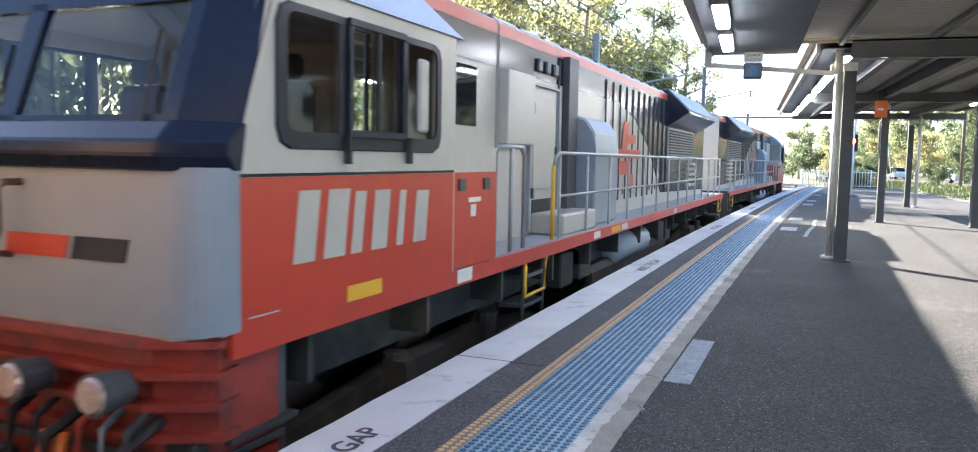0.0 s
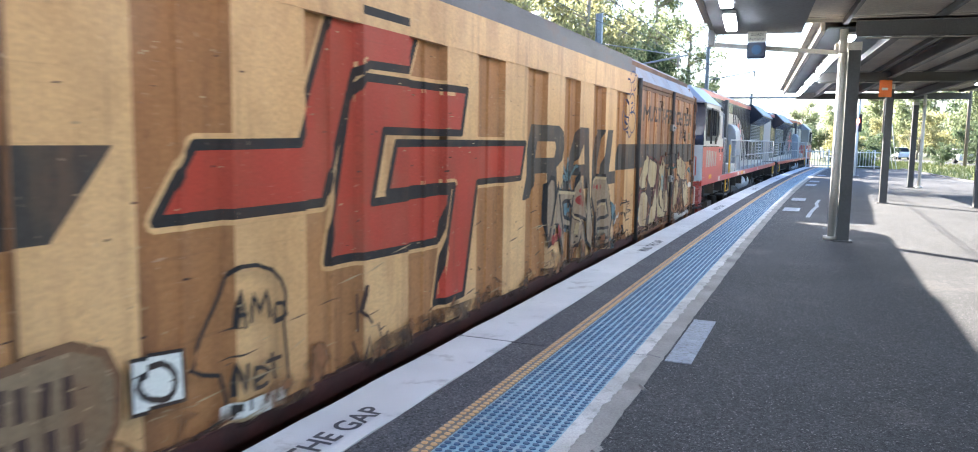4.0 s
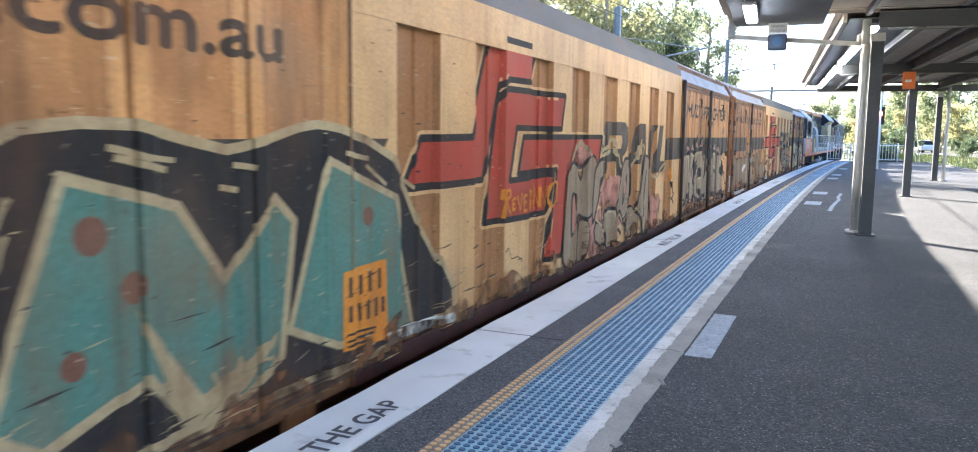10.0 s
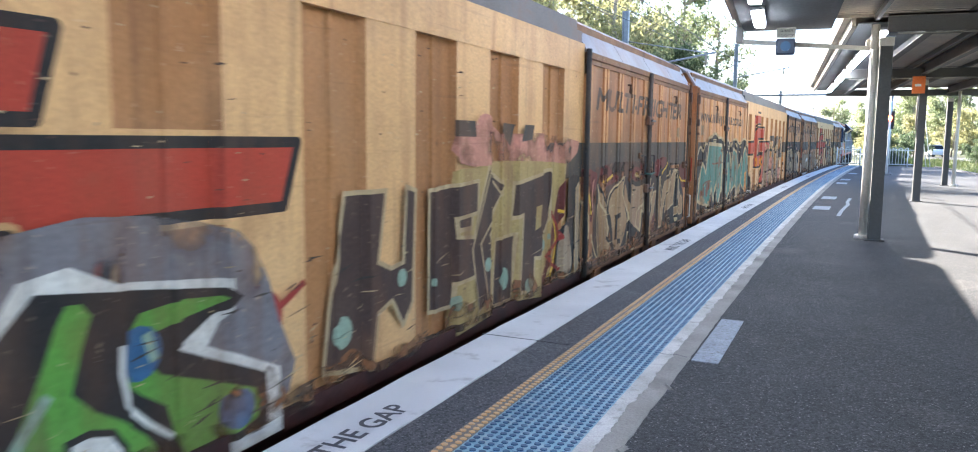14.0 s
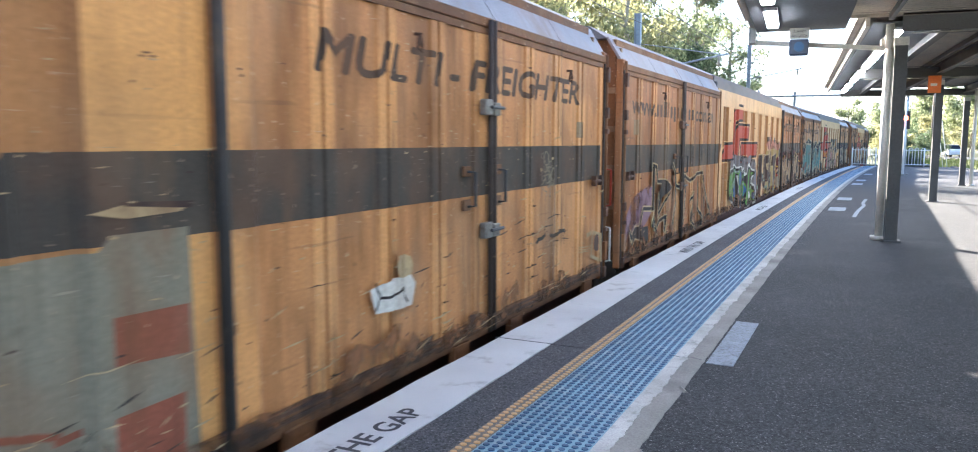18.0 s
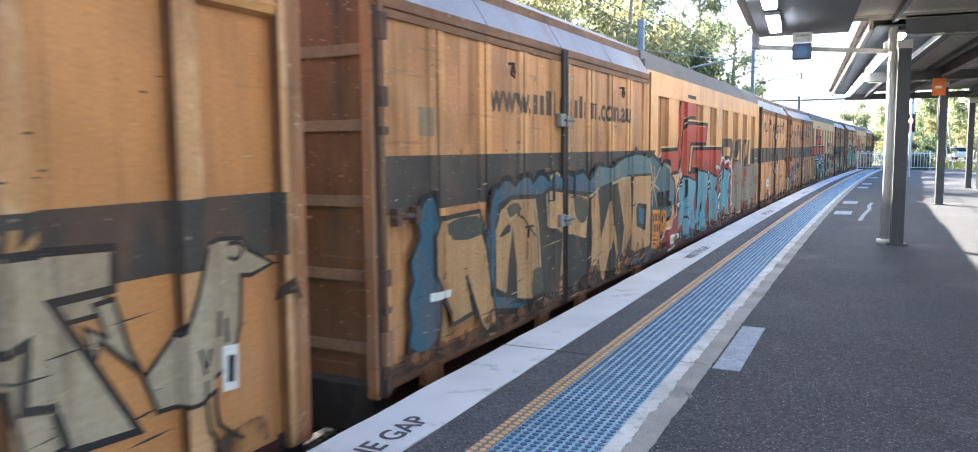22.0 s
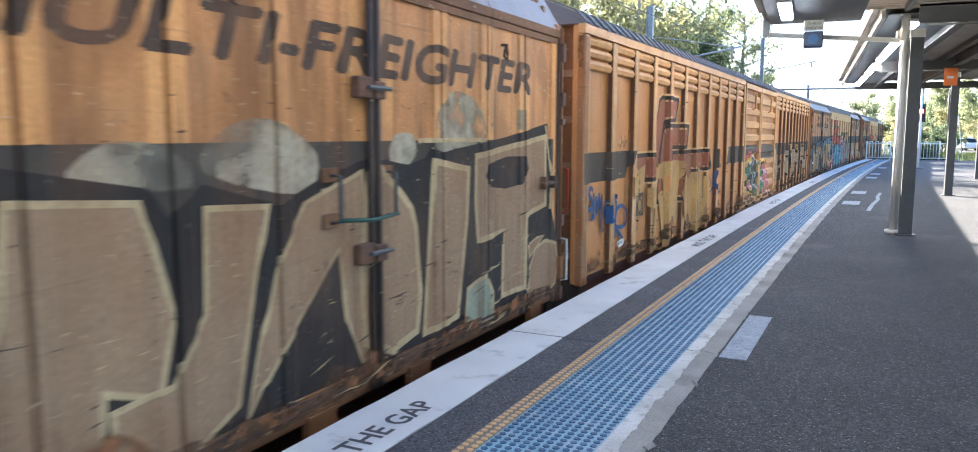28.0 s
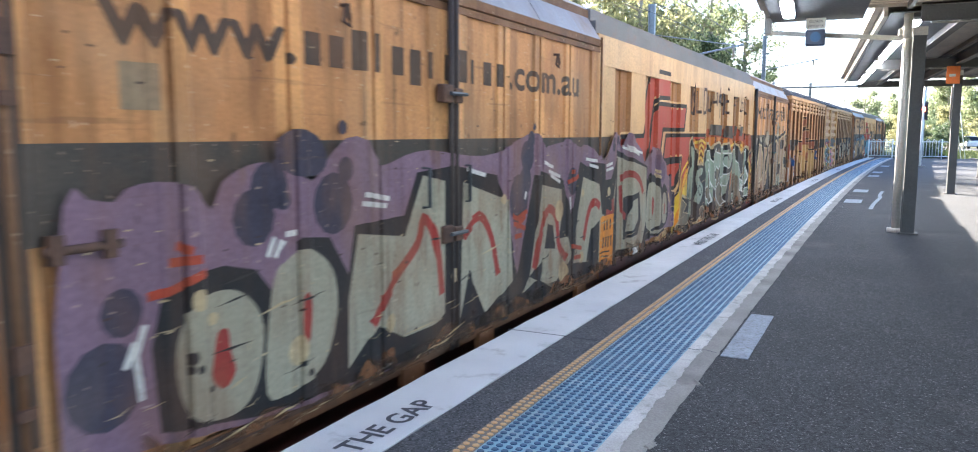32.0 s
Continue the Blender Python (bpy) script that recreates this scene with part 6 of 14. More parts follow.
    for s in (-1, 1):
        plate(bm, [(3.06, 0.572), (3.95, 0.572), (3.95, 1.35), (3.06, 1.35)], 1.42, 0.035, s)
        plate(bm, [(3.95, 0.572), (4.5, 0.572), (3.98, 1.1), (3.95, 1.1)], 0.96, 0.03, s)
    box(bm, -1.42, 1.42, 3.06, 3.95, 0.572, 1.34)
    vpart("red_locker", bm, LOCO_RED, root, "red equipment locker behind the cab")
    bm = bmesh.new()
    box(bm, -1.44, 1.44, 3.06, 3.97, 1.35, 1.56)
    vpart("locker_top", bm, LOCO_CREAM, root, "cream top of the locker")
    for s in (-1, 1):
        for v in (3.15, 3.65):
            bm = bmesh.new()
            plate(bm, [(v, 1.2), (v + 0.12, 1.2), (v + 0.12, 1.3), (v, 1.3)], 1.455, 0.02, s)
            vpart("latch", bm, DARK_GREY, root, bevel=0.004)
        for a, b, z0, z1, x in ((3.35, 3.6, 1.1, 1.14, 1.456), (3.4, 3.5, 0.98, 1.08, 1.456), (3.12, 3.4, 0.45, 0.56, 1.476)):
            bm = bmesh.new()
            plate(bm, [(a, z0), (b, z0), (b, z1), (a, z1)], x, 0.004, s)
            vpart("notice_plate", bm, SIGN_WHITE, root, "small white notice plate")
    # cab back with a window
    vbox("cab_rear", (-0.94, 0.94, 3.05, 5.12, 1.56, 2.9), LOCO_CREAM, root)
    for s in (-1, 1):
        bm = bmesh.new()
        plate(bm, [(3.95, 1.78), (4.6, 1.78), (4.6, 2.36), (3.95, 2.36)], 0.94, 0.012, s)
        vpart("rear_side_window", bm, GLASS, root)
        bm = bmesh.new()
        plate(bm, [(3.05, 2.42), (5.1, 2.42), (5.1, 2.76), (3.05, 2.76)], 0.942, 0.008, s)
        vpart("navy_stripe", bm, LOCO_NAVY, root)
        bm = bmesh.new()
        plate(bm, [(3.05, 2.762), (5.1, 2.762), (5.1, 2.89), (3.05, 2.89)], 0.942, 0.01, s)
        vpart("red_stripe", bm, LOCO_RED, root)
    # long hood
    W = 0.95
    bm = bmesh.new()
    prism_y(bm, [(-W, 0.572), (W, 0.572), (W, 2.9), (-W, 2.9)], 5.14, 20.3)
    hood = vpart("long_hood", bm, LOCO_CREAM, root, "cream and navy engine hood")
    bm = bmesh.new()
    prism_y(bm, [(-W, 2.902), (W, 2.902), (W - 0.12, 2.98), (W - 0.3, 3.03), (-W + 0.3, 3.03), (-W + 0.12, 2.98)], 5.14, 20.3)
    part("hood_roof", bm, GREY_PAINT, hood, "grey hood roof", bevel=0.01)
    for i in range(12):
        for z, x in ((2.9, 0.9),):
            boxed("roof_bolt", (x - 0.02, x + 0.03, 5.0 + i * 0.8, 5.05 + i * 0.8, z, z + 0.05), DARK_GREY, hood)
    for s in (-1, 1):
        bm = bmesh.new()
        plate(bm, [(5.16, 2.42), (10.4, 2.42), (11.6, 2.2), (12.9, 1.7), (14.2, 0.8), (20.25, 0.7), (20.25, 2.76), (5.16, 2.76)], W, 0.006, s)
        part("navy_field", bm, LOCO_NAVY, hood, "glossy navy upper hood side")
        bm = bmesh.new()
        plate(bm, [(5.16, 2.762), (20.25, 2.762), (20.25, 2.88), (5.16, 2.88)], W, 0.007, s)
        part("red_top_stripe", bm, LOCO_RED, hood)
        # hood doors
        for i in range(17):
            v = 6.7 + i * 0.47
            if 7.2 < v < 9.0:
                continue
            bm = bmesh.new()
            plate(bm, [(v + 0.44, 0.8), (v + 0.46, 0.8), (v + 0.46, 2.72), (v + 0.44, 2.72)], W + 0.006, 0.022, s)
            part("door_stile", bm, DARK_GREY, hood)
        for i in range(10):
            v = 9.6 + i * 0.55
            bm = bmesh.new()
            plate(bm, [(v, 0.9), (v + 0.06, 0.9), (v + 0.06, 1.0), (v, 1.0)], W + 0.02, 0.014, s)
            part("hood_latch", bm, DARK_GREY, hood)
        # emblem: plain red blocks
        for pts in ([(9.75, 1.5), (12.0, 1.5), (12.0, 1.66), (9.75, 1.66)], [(10.55, 1.6), (10.95, 1.6), (11.1, 2.13), (10.7, 2.13)], [(10.9, 1.76), (11.6, 1.76), (11.6, 1.92), (10.9, 1.92)], [(10.4, 1.22), (11.3, 1.22), (11.3, 1.46), (10.4, 1.46)], [(11.2, 0.98), (11.5, 0.98), (11.5, 1.22), (11.2, 1.22)]):
            bm = bmesh.new()
            plate(bm, pts, W + 0.026, 0.004, s)
            part("emblem_block", bm, LOCO_RED, hood, "red block of the emblem")
        # locker, door, ladder strip and blower housing
        bm = bmesh.new()
        plate(bm, [(5.17, 1.62), (5.99, 1.62), (5.99, 2.41), (5.17, 2.41)], W, 0.12, s)
        part("wall_cabinet", bm, LOCO_CREAM, hood, "cream wall cabinet", bevel=0.01)
        bm = bmesh.new()
        plate(bm, [(6.1, 0.62), (7.05, 0.62), (7.05, 2.3), (6.1, 2.3)], W, 0.02, s)
        dr = part("service_door", bm, LOCO_CREAM, hood, "cream service door", bevel=0.006)
        for a, b, c, d in ((6.04, 6.08, 0.62, 2.34), (7.1, 7.14, 0.62, 2.34), (6.04, 7.14, 2.33, 2.36)):
            bm = bmesh.new()
            plate(bm, [(a, c), (b, c), (b, d), (a, d)], W, 0.05, s)
            part("door_frame", bm, GREY_PAINT, hood)
        for v, z in ((6.15, 1.0), (6.15, 2.0), (7.02, 1.5)):
            bm = bmesh.new()
            plate(bm, [(v, z), (v + 0.05, z), (v + 0.05, z + 0.12), (v, z + 0.12)], W + 0.02, 0.03, s)
            part("door_hinge", bm, DARK_GREY, hood)
        for v in (6.3, 6.6, 6.9):
            bm = bmesh.new()
            plate(bm, [(v, 2.5), (v + 0.16, 2.5), (v + 0.16, 2.66), (v, 2.66)], W + 0.006, 0.04, s)
            part("round_vent", bm, DARK_GREY, hood, bevel=0.03)
        bm = bmesh.new()
        plate(bm, [(6.2, 0.62), (6.95, 0.62), (6.95, 0.98), (6.2, 0.98)], W + 0.021, 0.006, s)
        part("kick_grille", bm, BLACK, hood)
        bm = bmesh.new()
        plate(bm, [(6.2, 1.1), (6.95, 1.1), (6.95, 2.2), (6.2, 2.2)], W + 0.021, 0.012, s)
        part("inset_panel", bm, LOCO_CREAM, hood, bevel=0.006)
        bm = bmesh.new()
        plate(bm, [(7.34, 0.62), (7.74, 0.62), (7.74, 2.8), (7.34, 2.8)], W, 0.1, s)
        part("cable_duct", bm, DARK_GREY, hood, "dark vertical cable duct", bevel=0.008)
        bm = bmesh.new()
        prism_y(bm, [(s * W, 0.572), (s * 1.3, 0.572), (s * 1.3, 1.6), (s * 1.27, 1.85), (s * 1.15, 2.02), (s * W, 2.08)], 7.8, 9.05)
        part("blower_housing", bm, LOCO_SILVER, hood, "smooth light grey blower housing", bevel=0.03)
        vbox("step_box", (min(s * 0.95, s * 1.38), max(s * 0.95, s * 1.38), 6.2, 7.6, 0.572, 0.82), LOCO_CREAM, root, bevel=0.02)
        # radiator
        bm = bmesh.new()
        prism_y(bm, [(s * W, 2.2), (s * 1.22, 2.36), (s * 1.42, 2.5), (s * 1.42, 2.56), (s * 1.0, 2.98), (s * 0.5, 3.02), (s * 0.5, 2.2)], 14.6, 18.9)
        part("radiator_wing", bm, LOCO_NAVY, hood, "flared navy radiator housing")
        bm = bmesh.new()
        prism_y(bm, [(s * 1.43, 2.53), (s * 1.44, 2.57), (s * 1.0, 3.0), (s * 0.98, 2.985)], 14.58, 18.92)
        part("wing_top", bm, GREY_PAINT, hood, "pale grey sloped wing top")
        bm = bmesh.new()
        plate(bm, [(14.75, 1.5), (18.2, 1.5), (18.2, 2.2), (14.75, 2.2)], W, 0.03, s)
        rg = part("radiator_frame", bm, GREY_PAINT, hood)
        bm = bmesh.new()
        for i in range(10):
            z = 1.56 + i * 0.062
            box(bm, *sorted((s * (W + 0.03), s * (W + 0.06))), 14.85, 18.1, z, z + 0.03)
        part("radiator_grille", bm, BLACK, hood, "black radiator grille")
        bm = bmesh.new()
        for i in range(5):
            for j in (0, 1):
                box(bm, *sorted((s * W, s * (W + 0.1))), 17.4 + j * 0.5, 17.75 + j * 0.5, 0.85 + i * 0.13, 0.91 + i * 0.13)
        part("vent_slats", bm, LOCO_CREAM, hood)
    bm = bmesh.new()
    for v in (12.0, 16.0, 17.4):
        bm = bmesh.new()
        rod(bm, [(0, v, 2.9), (0, v, 3.05)], 0.5, 16)
        part("roof_fan", bm, DARK_GREY, hood)
    # walkway rails
    for s in (-1, 1):
        x = s * 1.4
        vrod("gate_rail", [(x, 4.05, 0.5), (x, 4.05, 1.5), (x, 4.15, 1.58), (x, 4.7, 1.58), (x, 4.8, 1.5), (x, 4.8, 0.5)], 0.022, RAIL_PAINT, root)
        vrod("gate_rail", [(x, 4.45, 0.5), (x, 4.45, 1.58)], 0.022, RAIL_PAINT, root)
        vrod("yellow_grab", [(x, 5.72, 0.55), (x, 5.72, 1.4)], 0.024, WARN_YELLOW, root, "yellow grab rail")
        vrod("handrail", [(x, 5.74, 1.38), (x, 5.8, 1.5), (x, 5.95, 1.54), (x, 20.6, 1.54)], 0.02, RAIL_PAINT, root)
        vrod("mid_rail", [(x, 5.95, 1.05), (x, 20.6, 1.05)], 0.016, RAIL_PAINT, root)
        for i in range(14):
            v = 5.95 + i * 1.12
            vrod("stanchion", [(x + s * 0.03, v, 0.44), (x, v, 0.6), (x, v, 1.54)], 0.018, RAIL_PAINT, root)
        for v in (5.1, 20.4):
            bm = bmesh.new()
            for z in (-0.35, -0.05, 0.25):
                box(bm, *sorted((s * 1.15, s * 1.42)), v - 0.3, v + 0.3, z, z + 0.04)
            for d in (-0.3, 0.3):
                rod(bm, [(s * 1.41, v + d, 0.44), (s * 1.41, v + d, -0.36)], 0.02, 6)
            vpart("steps", bm, DARK_GREY, root, "dark worn boarding steps")
            vrod("step_loop", [(s * 1.44, v - 0.32, 0.42), (s * 1.44, v - 0.32, 0.08), (s * 1.44, v + 0.28, 0.08), (s * 1.44, v + 0.32, 0.42)], 0.02, WARN_YELLOW, root, "worn yellow step loop")
        bm = bmesh.new()
        rod(bm, [(s * 1.15, 9.0, 0.1), (s * 1.15, 11.2, 0.1)], 0.24, 14)
        vpart("air_reservoir", bm, GREY_PAINT, root, "grey air reservoir under the walkway", smooth=True)
        for v in (6.4, 7.2, 12.4, 13.1):
            vbox("equipment_box", (*sorted((s * 0.9, s * 1.3)), v, v + 0.5, -0.1, 0.32), BLACK, root, bevel=0.02)
    vbox("fuel_tank", (-1.3, 1.3, 7.7, 13.2, -0.7, 0.0), BLACK, root, "black fuel tank", bevel=0.08)
    for v in (3.6, 17.2):
        bm = bmesh.new()
        for s in (-1, 1):
            prism_x(bm, [(v - 2.5, -0.62), (v - 2.3, -0.3), (v - 0.8, -0.16), (v + 0.8, -0.16), (v + 2.3, -0.3), (v + 2.5, -0.62), (v + 1.6, -0.75), (v - 1.6, -0.75)], s * 0.98, s * 1.12)
            for d in (-1.7, 0.0, 1.7):
                box(bm, *sorted((s * 1.12, s * 1.26)), v + d - 0.24, v + d + 0.24, -0.74, -0.42)
            for d in (-0.9, 0.9):
                rod(bm, [(s * 1.15, v + d, -0.5), (s * 1.15, v + d, -0.05)], 0.1, 10)
            box(bm, *sorted((s * 1.1, s * 1.3)), v - 1.0, v - 0.3, -0.35, -0.1)
        bg = vpart("bogie", bm, BLACK, root, "black three-axle bogie with springs")
        for d in (-1.7, 0.0, 1.7):
            for s in (-0.72, 0.72):
                bm = bmesh.new()
                rod(bm, [(s - 0.065, v + d, -0.63), (s + 0.065, v + d, -0.63)], 0.52, 22)
                part("wheel", bm, RUST, bg)
    vbox("rear_headstock", (-1.4, 1.4, 20.85, 21.0, -0.5, 0.57), BLACK, root, "grimy black rear headstock")
    vbox("rear_coupler", (-0.15, 0.15, 21.0, 21.55, -0.42, -0.15), BLACK, root)
    return root


loco = locomotive("red, cream and navy diesel locomotive with a walkway rail")
lead_loco = copy_thing(loco, Matrix())
tagged(lead_loco, "red, cream and navy diesel locomotive leading the train")
VAN_L = 22.12
first_van = van("weathered yellow box van behind the locomotives, with sprayed letters", None, True)
VAN_L = 22.4
VANS = [
    first_van,
    van("weathered yellow box van with green sprayed letters on its door", dark_locks=True),
    van("weathered yellow box van with brown and green sprayed letters", None, True, True),
    van("weathered yellow box van with blue sprayed letters", AMBER),
    louvre_van("yellow louvred van with upright ribs and sprayed letters"),
    van("weathered yellow box van with purple and orange sprayed letters", dark_locks=True),
    # seventh van stays out of view, added so the train's shade carries on
    van("unseen weathered yellow box van added to carry on the train's shade"),
]
for i in (0, 2, 5):
    vrod("strap", [(SIDE + 0.085, SEAM_F - 0.4, 1.0), (SIDE + 0.09, SEAM_F - 0.1, 0.975), (SIDE + 0.085, SEAM_F + 0.17, 0.99)], 0.012, STRAP_GREEN, VANS[i], "green strap tied across the door handles")

# ---- painted bands, words and spray paint on the vans ----


def spray(name, a, b=None, dirt=(0.2, 0.11, 0.06), amount=0.3, grime=0.62):
    return surf(name, a, b, 1.1, 0.65, fine=40, stretch=(1, 1, 0.35), dirt=dirt, dirt_amount=amount, dirt_scale=3.0, grime=grime, spec=0.2)


P_BLACK = spray("spray_black", (0.02, 0.019, 0.02), (0.03, 0.027, 0.026), (0.08, 0.05, 0.035), 0.15, 0.28)
P_SILVER = spray("spray_silver", (0.36, 0.28, 0.19), (0.24, 0.17, 0.105))
P_KHAKI = spray("spray_khaki", (0.36, 0.24, 0.13), (0.24, 0.145, 0.075))
P_CREAM = spray("spray_cream", (0.52, 0.41, 0.24), (0.4, 0.29, 0.155), amount=0.35)
P_WHITE = spray("spray_white", (0.7, 0.68, 0.62), (0.55, 0.53, 0.48), amount=0.1)
P_TEAL = spray("spray_teal", (0.115, 0.235, 0.185), (0.085, 0.175, 0.14), amount=0.35)
P_GREEN = spray("spray_green", (0.13, 0.32, 0.05), (0.08, 0.22, 0.04), amount=0.15)
P_EMERALD = spray("spray_emerald", (0.02, 0.2, 0.1), (0.012, 0.11, 0.07), amount=0.1)
P_BLUE = spray("spray_sky_blue", (0.15, 0.34, 0.4), (0.11, 0.26, 0.31), amount=0.2)
P_NAVY = spray("spray_navy", (0.03, 0.07, 0.18), (0.02, 0.05, 0.13), amount=0.1)
P_RED = spray("spray_red", (0.33, 0.05, 0.035), (0.25, 0.035, 0.03), amount=0.15)
P_ORANGE = spray("spray_orange", (0.75, 0.3, 0.03), (0.6, 0.2, 0.02), amount=0.15)
P_YELLOW = spray("spray_yellow", (0.75, 0.5, 0.05), (0.65, 0.4, 0.04), amount=0.15)
P_PURPLE = spray("spray_purple", (0.22, 0.14, 0.185), (0.165, 0.105, 0.135), amount=0.15)
P_PINK = spray("spray_pink", (0.55, 0.26, 0.2), (0.45, 0.21, 0.15), amount=0.2)
P_HOT = spray("spray_hot_pink", (0.5, 0.11, 0.19), (0.42, 0.085, 0.15), amount=0.1)
P_MAROON = spray("spray_maroon", (0.14, 0.035, 0.03), (0.09, 0.025, 0.022), amount=0.3)
P_BROWN = spray("spray_brown", (0.075, 0.047, 0.038), (0.052, 0.034, 0.029), (0.12, 0.07, 0.045), 0.15, 0.35)
P_MINT = spray("spray_mint", (0.3, 0.4, 0.31), (0.2, 0.28, 0.21), amount=0.2)
P_SEA = spray("spray_sea_blue", (0.12, 0.19, 0.195), (0.09, 0.145, 0.15), amount=0.2)
P_GREYGREEN = spray("spray_grey_green", (0.27, 0.25, 0.19), (0.2, 0.18, 0.13), amount=0.3)
P_RUSTRED = spray("spray_rust_red", (0.36, 0.09, 0.03), (0.28, 0.06, 0.025), amount=0.2)

P_OLD_RED = spray("spray_faded_red", (0.3, 0.1, 0.06))
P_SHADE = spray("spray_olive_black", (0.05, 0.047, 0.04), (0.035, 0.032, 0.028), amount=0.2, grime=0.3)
P_TAN = spray("spray_tan", (0.5, 0.3, 0.135), (0.38, 0.205, 0.085), amount=0.35)
P_REDORANGE = spray("spray_orange_red", (0.4, 0.07, 0.03), (0.32, 0.05, 0.025), amount=0.1)
P_PURPLESPOT = spray("spray_violet", (0.13, 0.14, 0.32), (0.1, 0.11, 0.26), amount=0.1)
P_SEADEEP = spray("spray_deep_sea_blue", (0.055, 0.125, 0.17), (0.04, 0.09, 0.125), amount=0.15)
P_SEAGREY = spray("spray_dark_grey_green", (0.075, 0.085, 0.065), (0.05, 0.058, 0.045), amount=0.2)
P_DEEPGREEN = spray("spray_bottle_green", (0.012, 0.055, 0.05), (0.01, 0.035, 0.035), amount=0.1)
P_TEALBRIGHT = spray("spray_turquoise", (0.03, 0.25, 0.28), (0.02, 0.18, 0.2), amount=0.1)
P_SAND = spray("spray_sand", (0.5, 0.31, 0.12), (0.42, 0.25, 0.09), amount=0.2)
P_NAVYBLUE = spray("spray_blue", (0.035, 0.09, 0.22), (0.025, 0.07, 0.17), amount=0.1)
P_NULT = spray("spray_brown_grey", (0.35, 0.235, 0.145), (0.24, 0.155, 0.095), amount=0.3)
P_TAUPE = spray("spray_taupe", (0.17, 0.14, 0.1), (0.12, 0.095, 0.065), amount=0.25)
P_DARKSPOT = spray("spray_ink", (0.06, 0.055, 0.075), (0.045, 0.04, 0.058), amount=0.1)
P_DARKSPOT2 = spray("spray_deep_purple", (0.13, 0.085, 0.13), (0.1, 0.065, 0.1), amount=0.1)
P_SILVERG = spray("spray_pale_grey", (0.36, 0.33, 0.24), (0.27, 0.24, 0.17), amount=0.3)
P_MUSTARD = spray("spray_mustard", (0.45, 0.33, 0.13))
P_DULL_RED = spray("spray_dull_red", (0.2, 0.09, 0.06))
P_PINKGREY = spray("spray_pink_grey", (0.4, 0.26, 0.19), (0.3, 0.18, 0.13), amount=0.3)
P_BLUESPOT = spray("spray_mid_blue", (0.05, 0.13, 0.25), (0.035, 0.1, 0.2), amount=0.15)
P_STONE = spray("spray_stone_grey", (0.42, 0.34, 0.23), (0.33, 0.26, 0.17), amount=0.1)
P_SAGE = spray("spray_sage", (0.29, 0.34, 0.26), (0.22, 0.255, 0.19), amount=0.15)
P_OCHRE = spray("spray_ochre", (0.46, 0.27, 0.1), (0.36, 0.2, 0.075), amount=0.3)
P_FADED = spray("spray_faded_maroon", (0.3, 0.1, 0.055), (0.23, 0.075, 0.04), amount=0.3)
STENCIL_GREY = spray("stencil_grey_paint", (0.33, 0.25, 0.16), (0.24, 0.17, 0.1))


def disc(c, r, rz=None, n=10):
    rz = rz or r
    ring = [(c[0] + r * math.cos(2 * math.pi * i / n), c[1] + rz * math.sin(2 * math.pi * i / n)) for i in range(n)]
    return [tuple(ring)]


def ribbon(pts, w, caps=True, kx=1.0):
    """A brush line of width w; kx widens it along the van."""
    out = []
    for p, q in zip(pts, pts[1:]):
        dx, dz = q[0] - p[0], q[1] - p[1]
        ln = math.hypot(dx, dz) or 1.0
        nx, nz = -dz / ln * w / 2 * kx, dx / ln * w / 2
        a, b, c, d = (p[0] + nx, p[1] + nz), (p[0] - nx, p[1] - nz), (q[0] - nx, q[1] - nz), (q[0] + nx, q[1] + nz)
        out += [(a, b, c, d)]
    for p in pts if caps else pts[1:-1]:
        out += disc(p, w / 2 * kx, w / 2, 8)
    return out


def rounded(pts, n, closed):
    """A smooth curve through the points, n pieces to each leg."""
    out, k = [], len(pts)
    for i in range(k if closed else k - 1):
        a, b, c, d = (pts[(i + j) % k] if closed else pts[min(max(i + j, 0), k - 1)] for j in (-1, 0, 1, 2))
        for q in range(n):
            t = q / n
            out.append(tuple(0.5 * (2 * b[m] + (c[m] - a[m]) * t + (2 * a[m] - 5 * b[m] + 4 * c[m] - d[m]) * t * t + (3 * b[m] - a[m] - 3 * c[m] + d[m]) * t ** 3) for m in (0, 1)))
    return out if closed else out + [pts[-1]]


def stroke(pts, w, closed=False):
    """A strip of width w along a line, mitred at its corners."""
    k, left, right = len(pts), [], []
    for i, p in enumerate(pts):
        a, b = (pts[i - 1], pts[(i + 1) % k]) if closed else (pts[max(i - 1, 0)], pts[min(i + 1, k - 1)])
        d0, d1 = Vector((p[0] - a[0], p[1] - a[1])), Vector((b[0] - p[0], b[1] - p[1]))
        d0, d1 = (d0 if d0.length else d1).normalized(), (d1 if d1.length else d0).normalized()
        m = d0 + d1 if (d0 + d1).length > 0.3 else d0
        m.normalize()
        h = 0.5 * w / max(0.5, m.dot(d0))
        left.append((p[0] - m.y * h, p[1] + m.x * h))
        right.append((p[0] + m.y * h, p[1] - m.x * h))
    return [(right[i], right[(i + 1) % k], left[(i + 1) % k], left[i]) for i in range(k if closed else k - 1)]


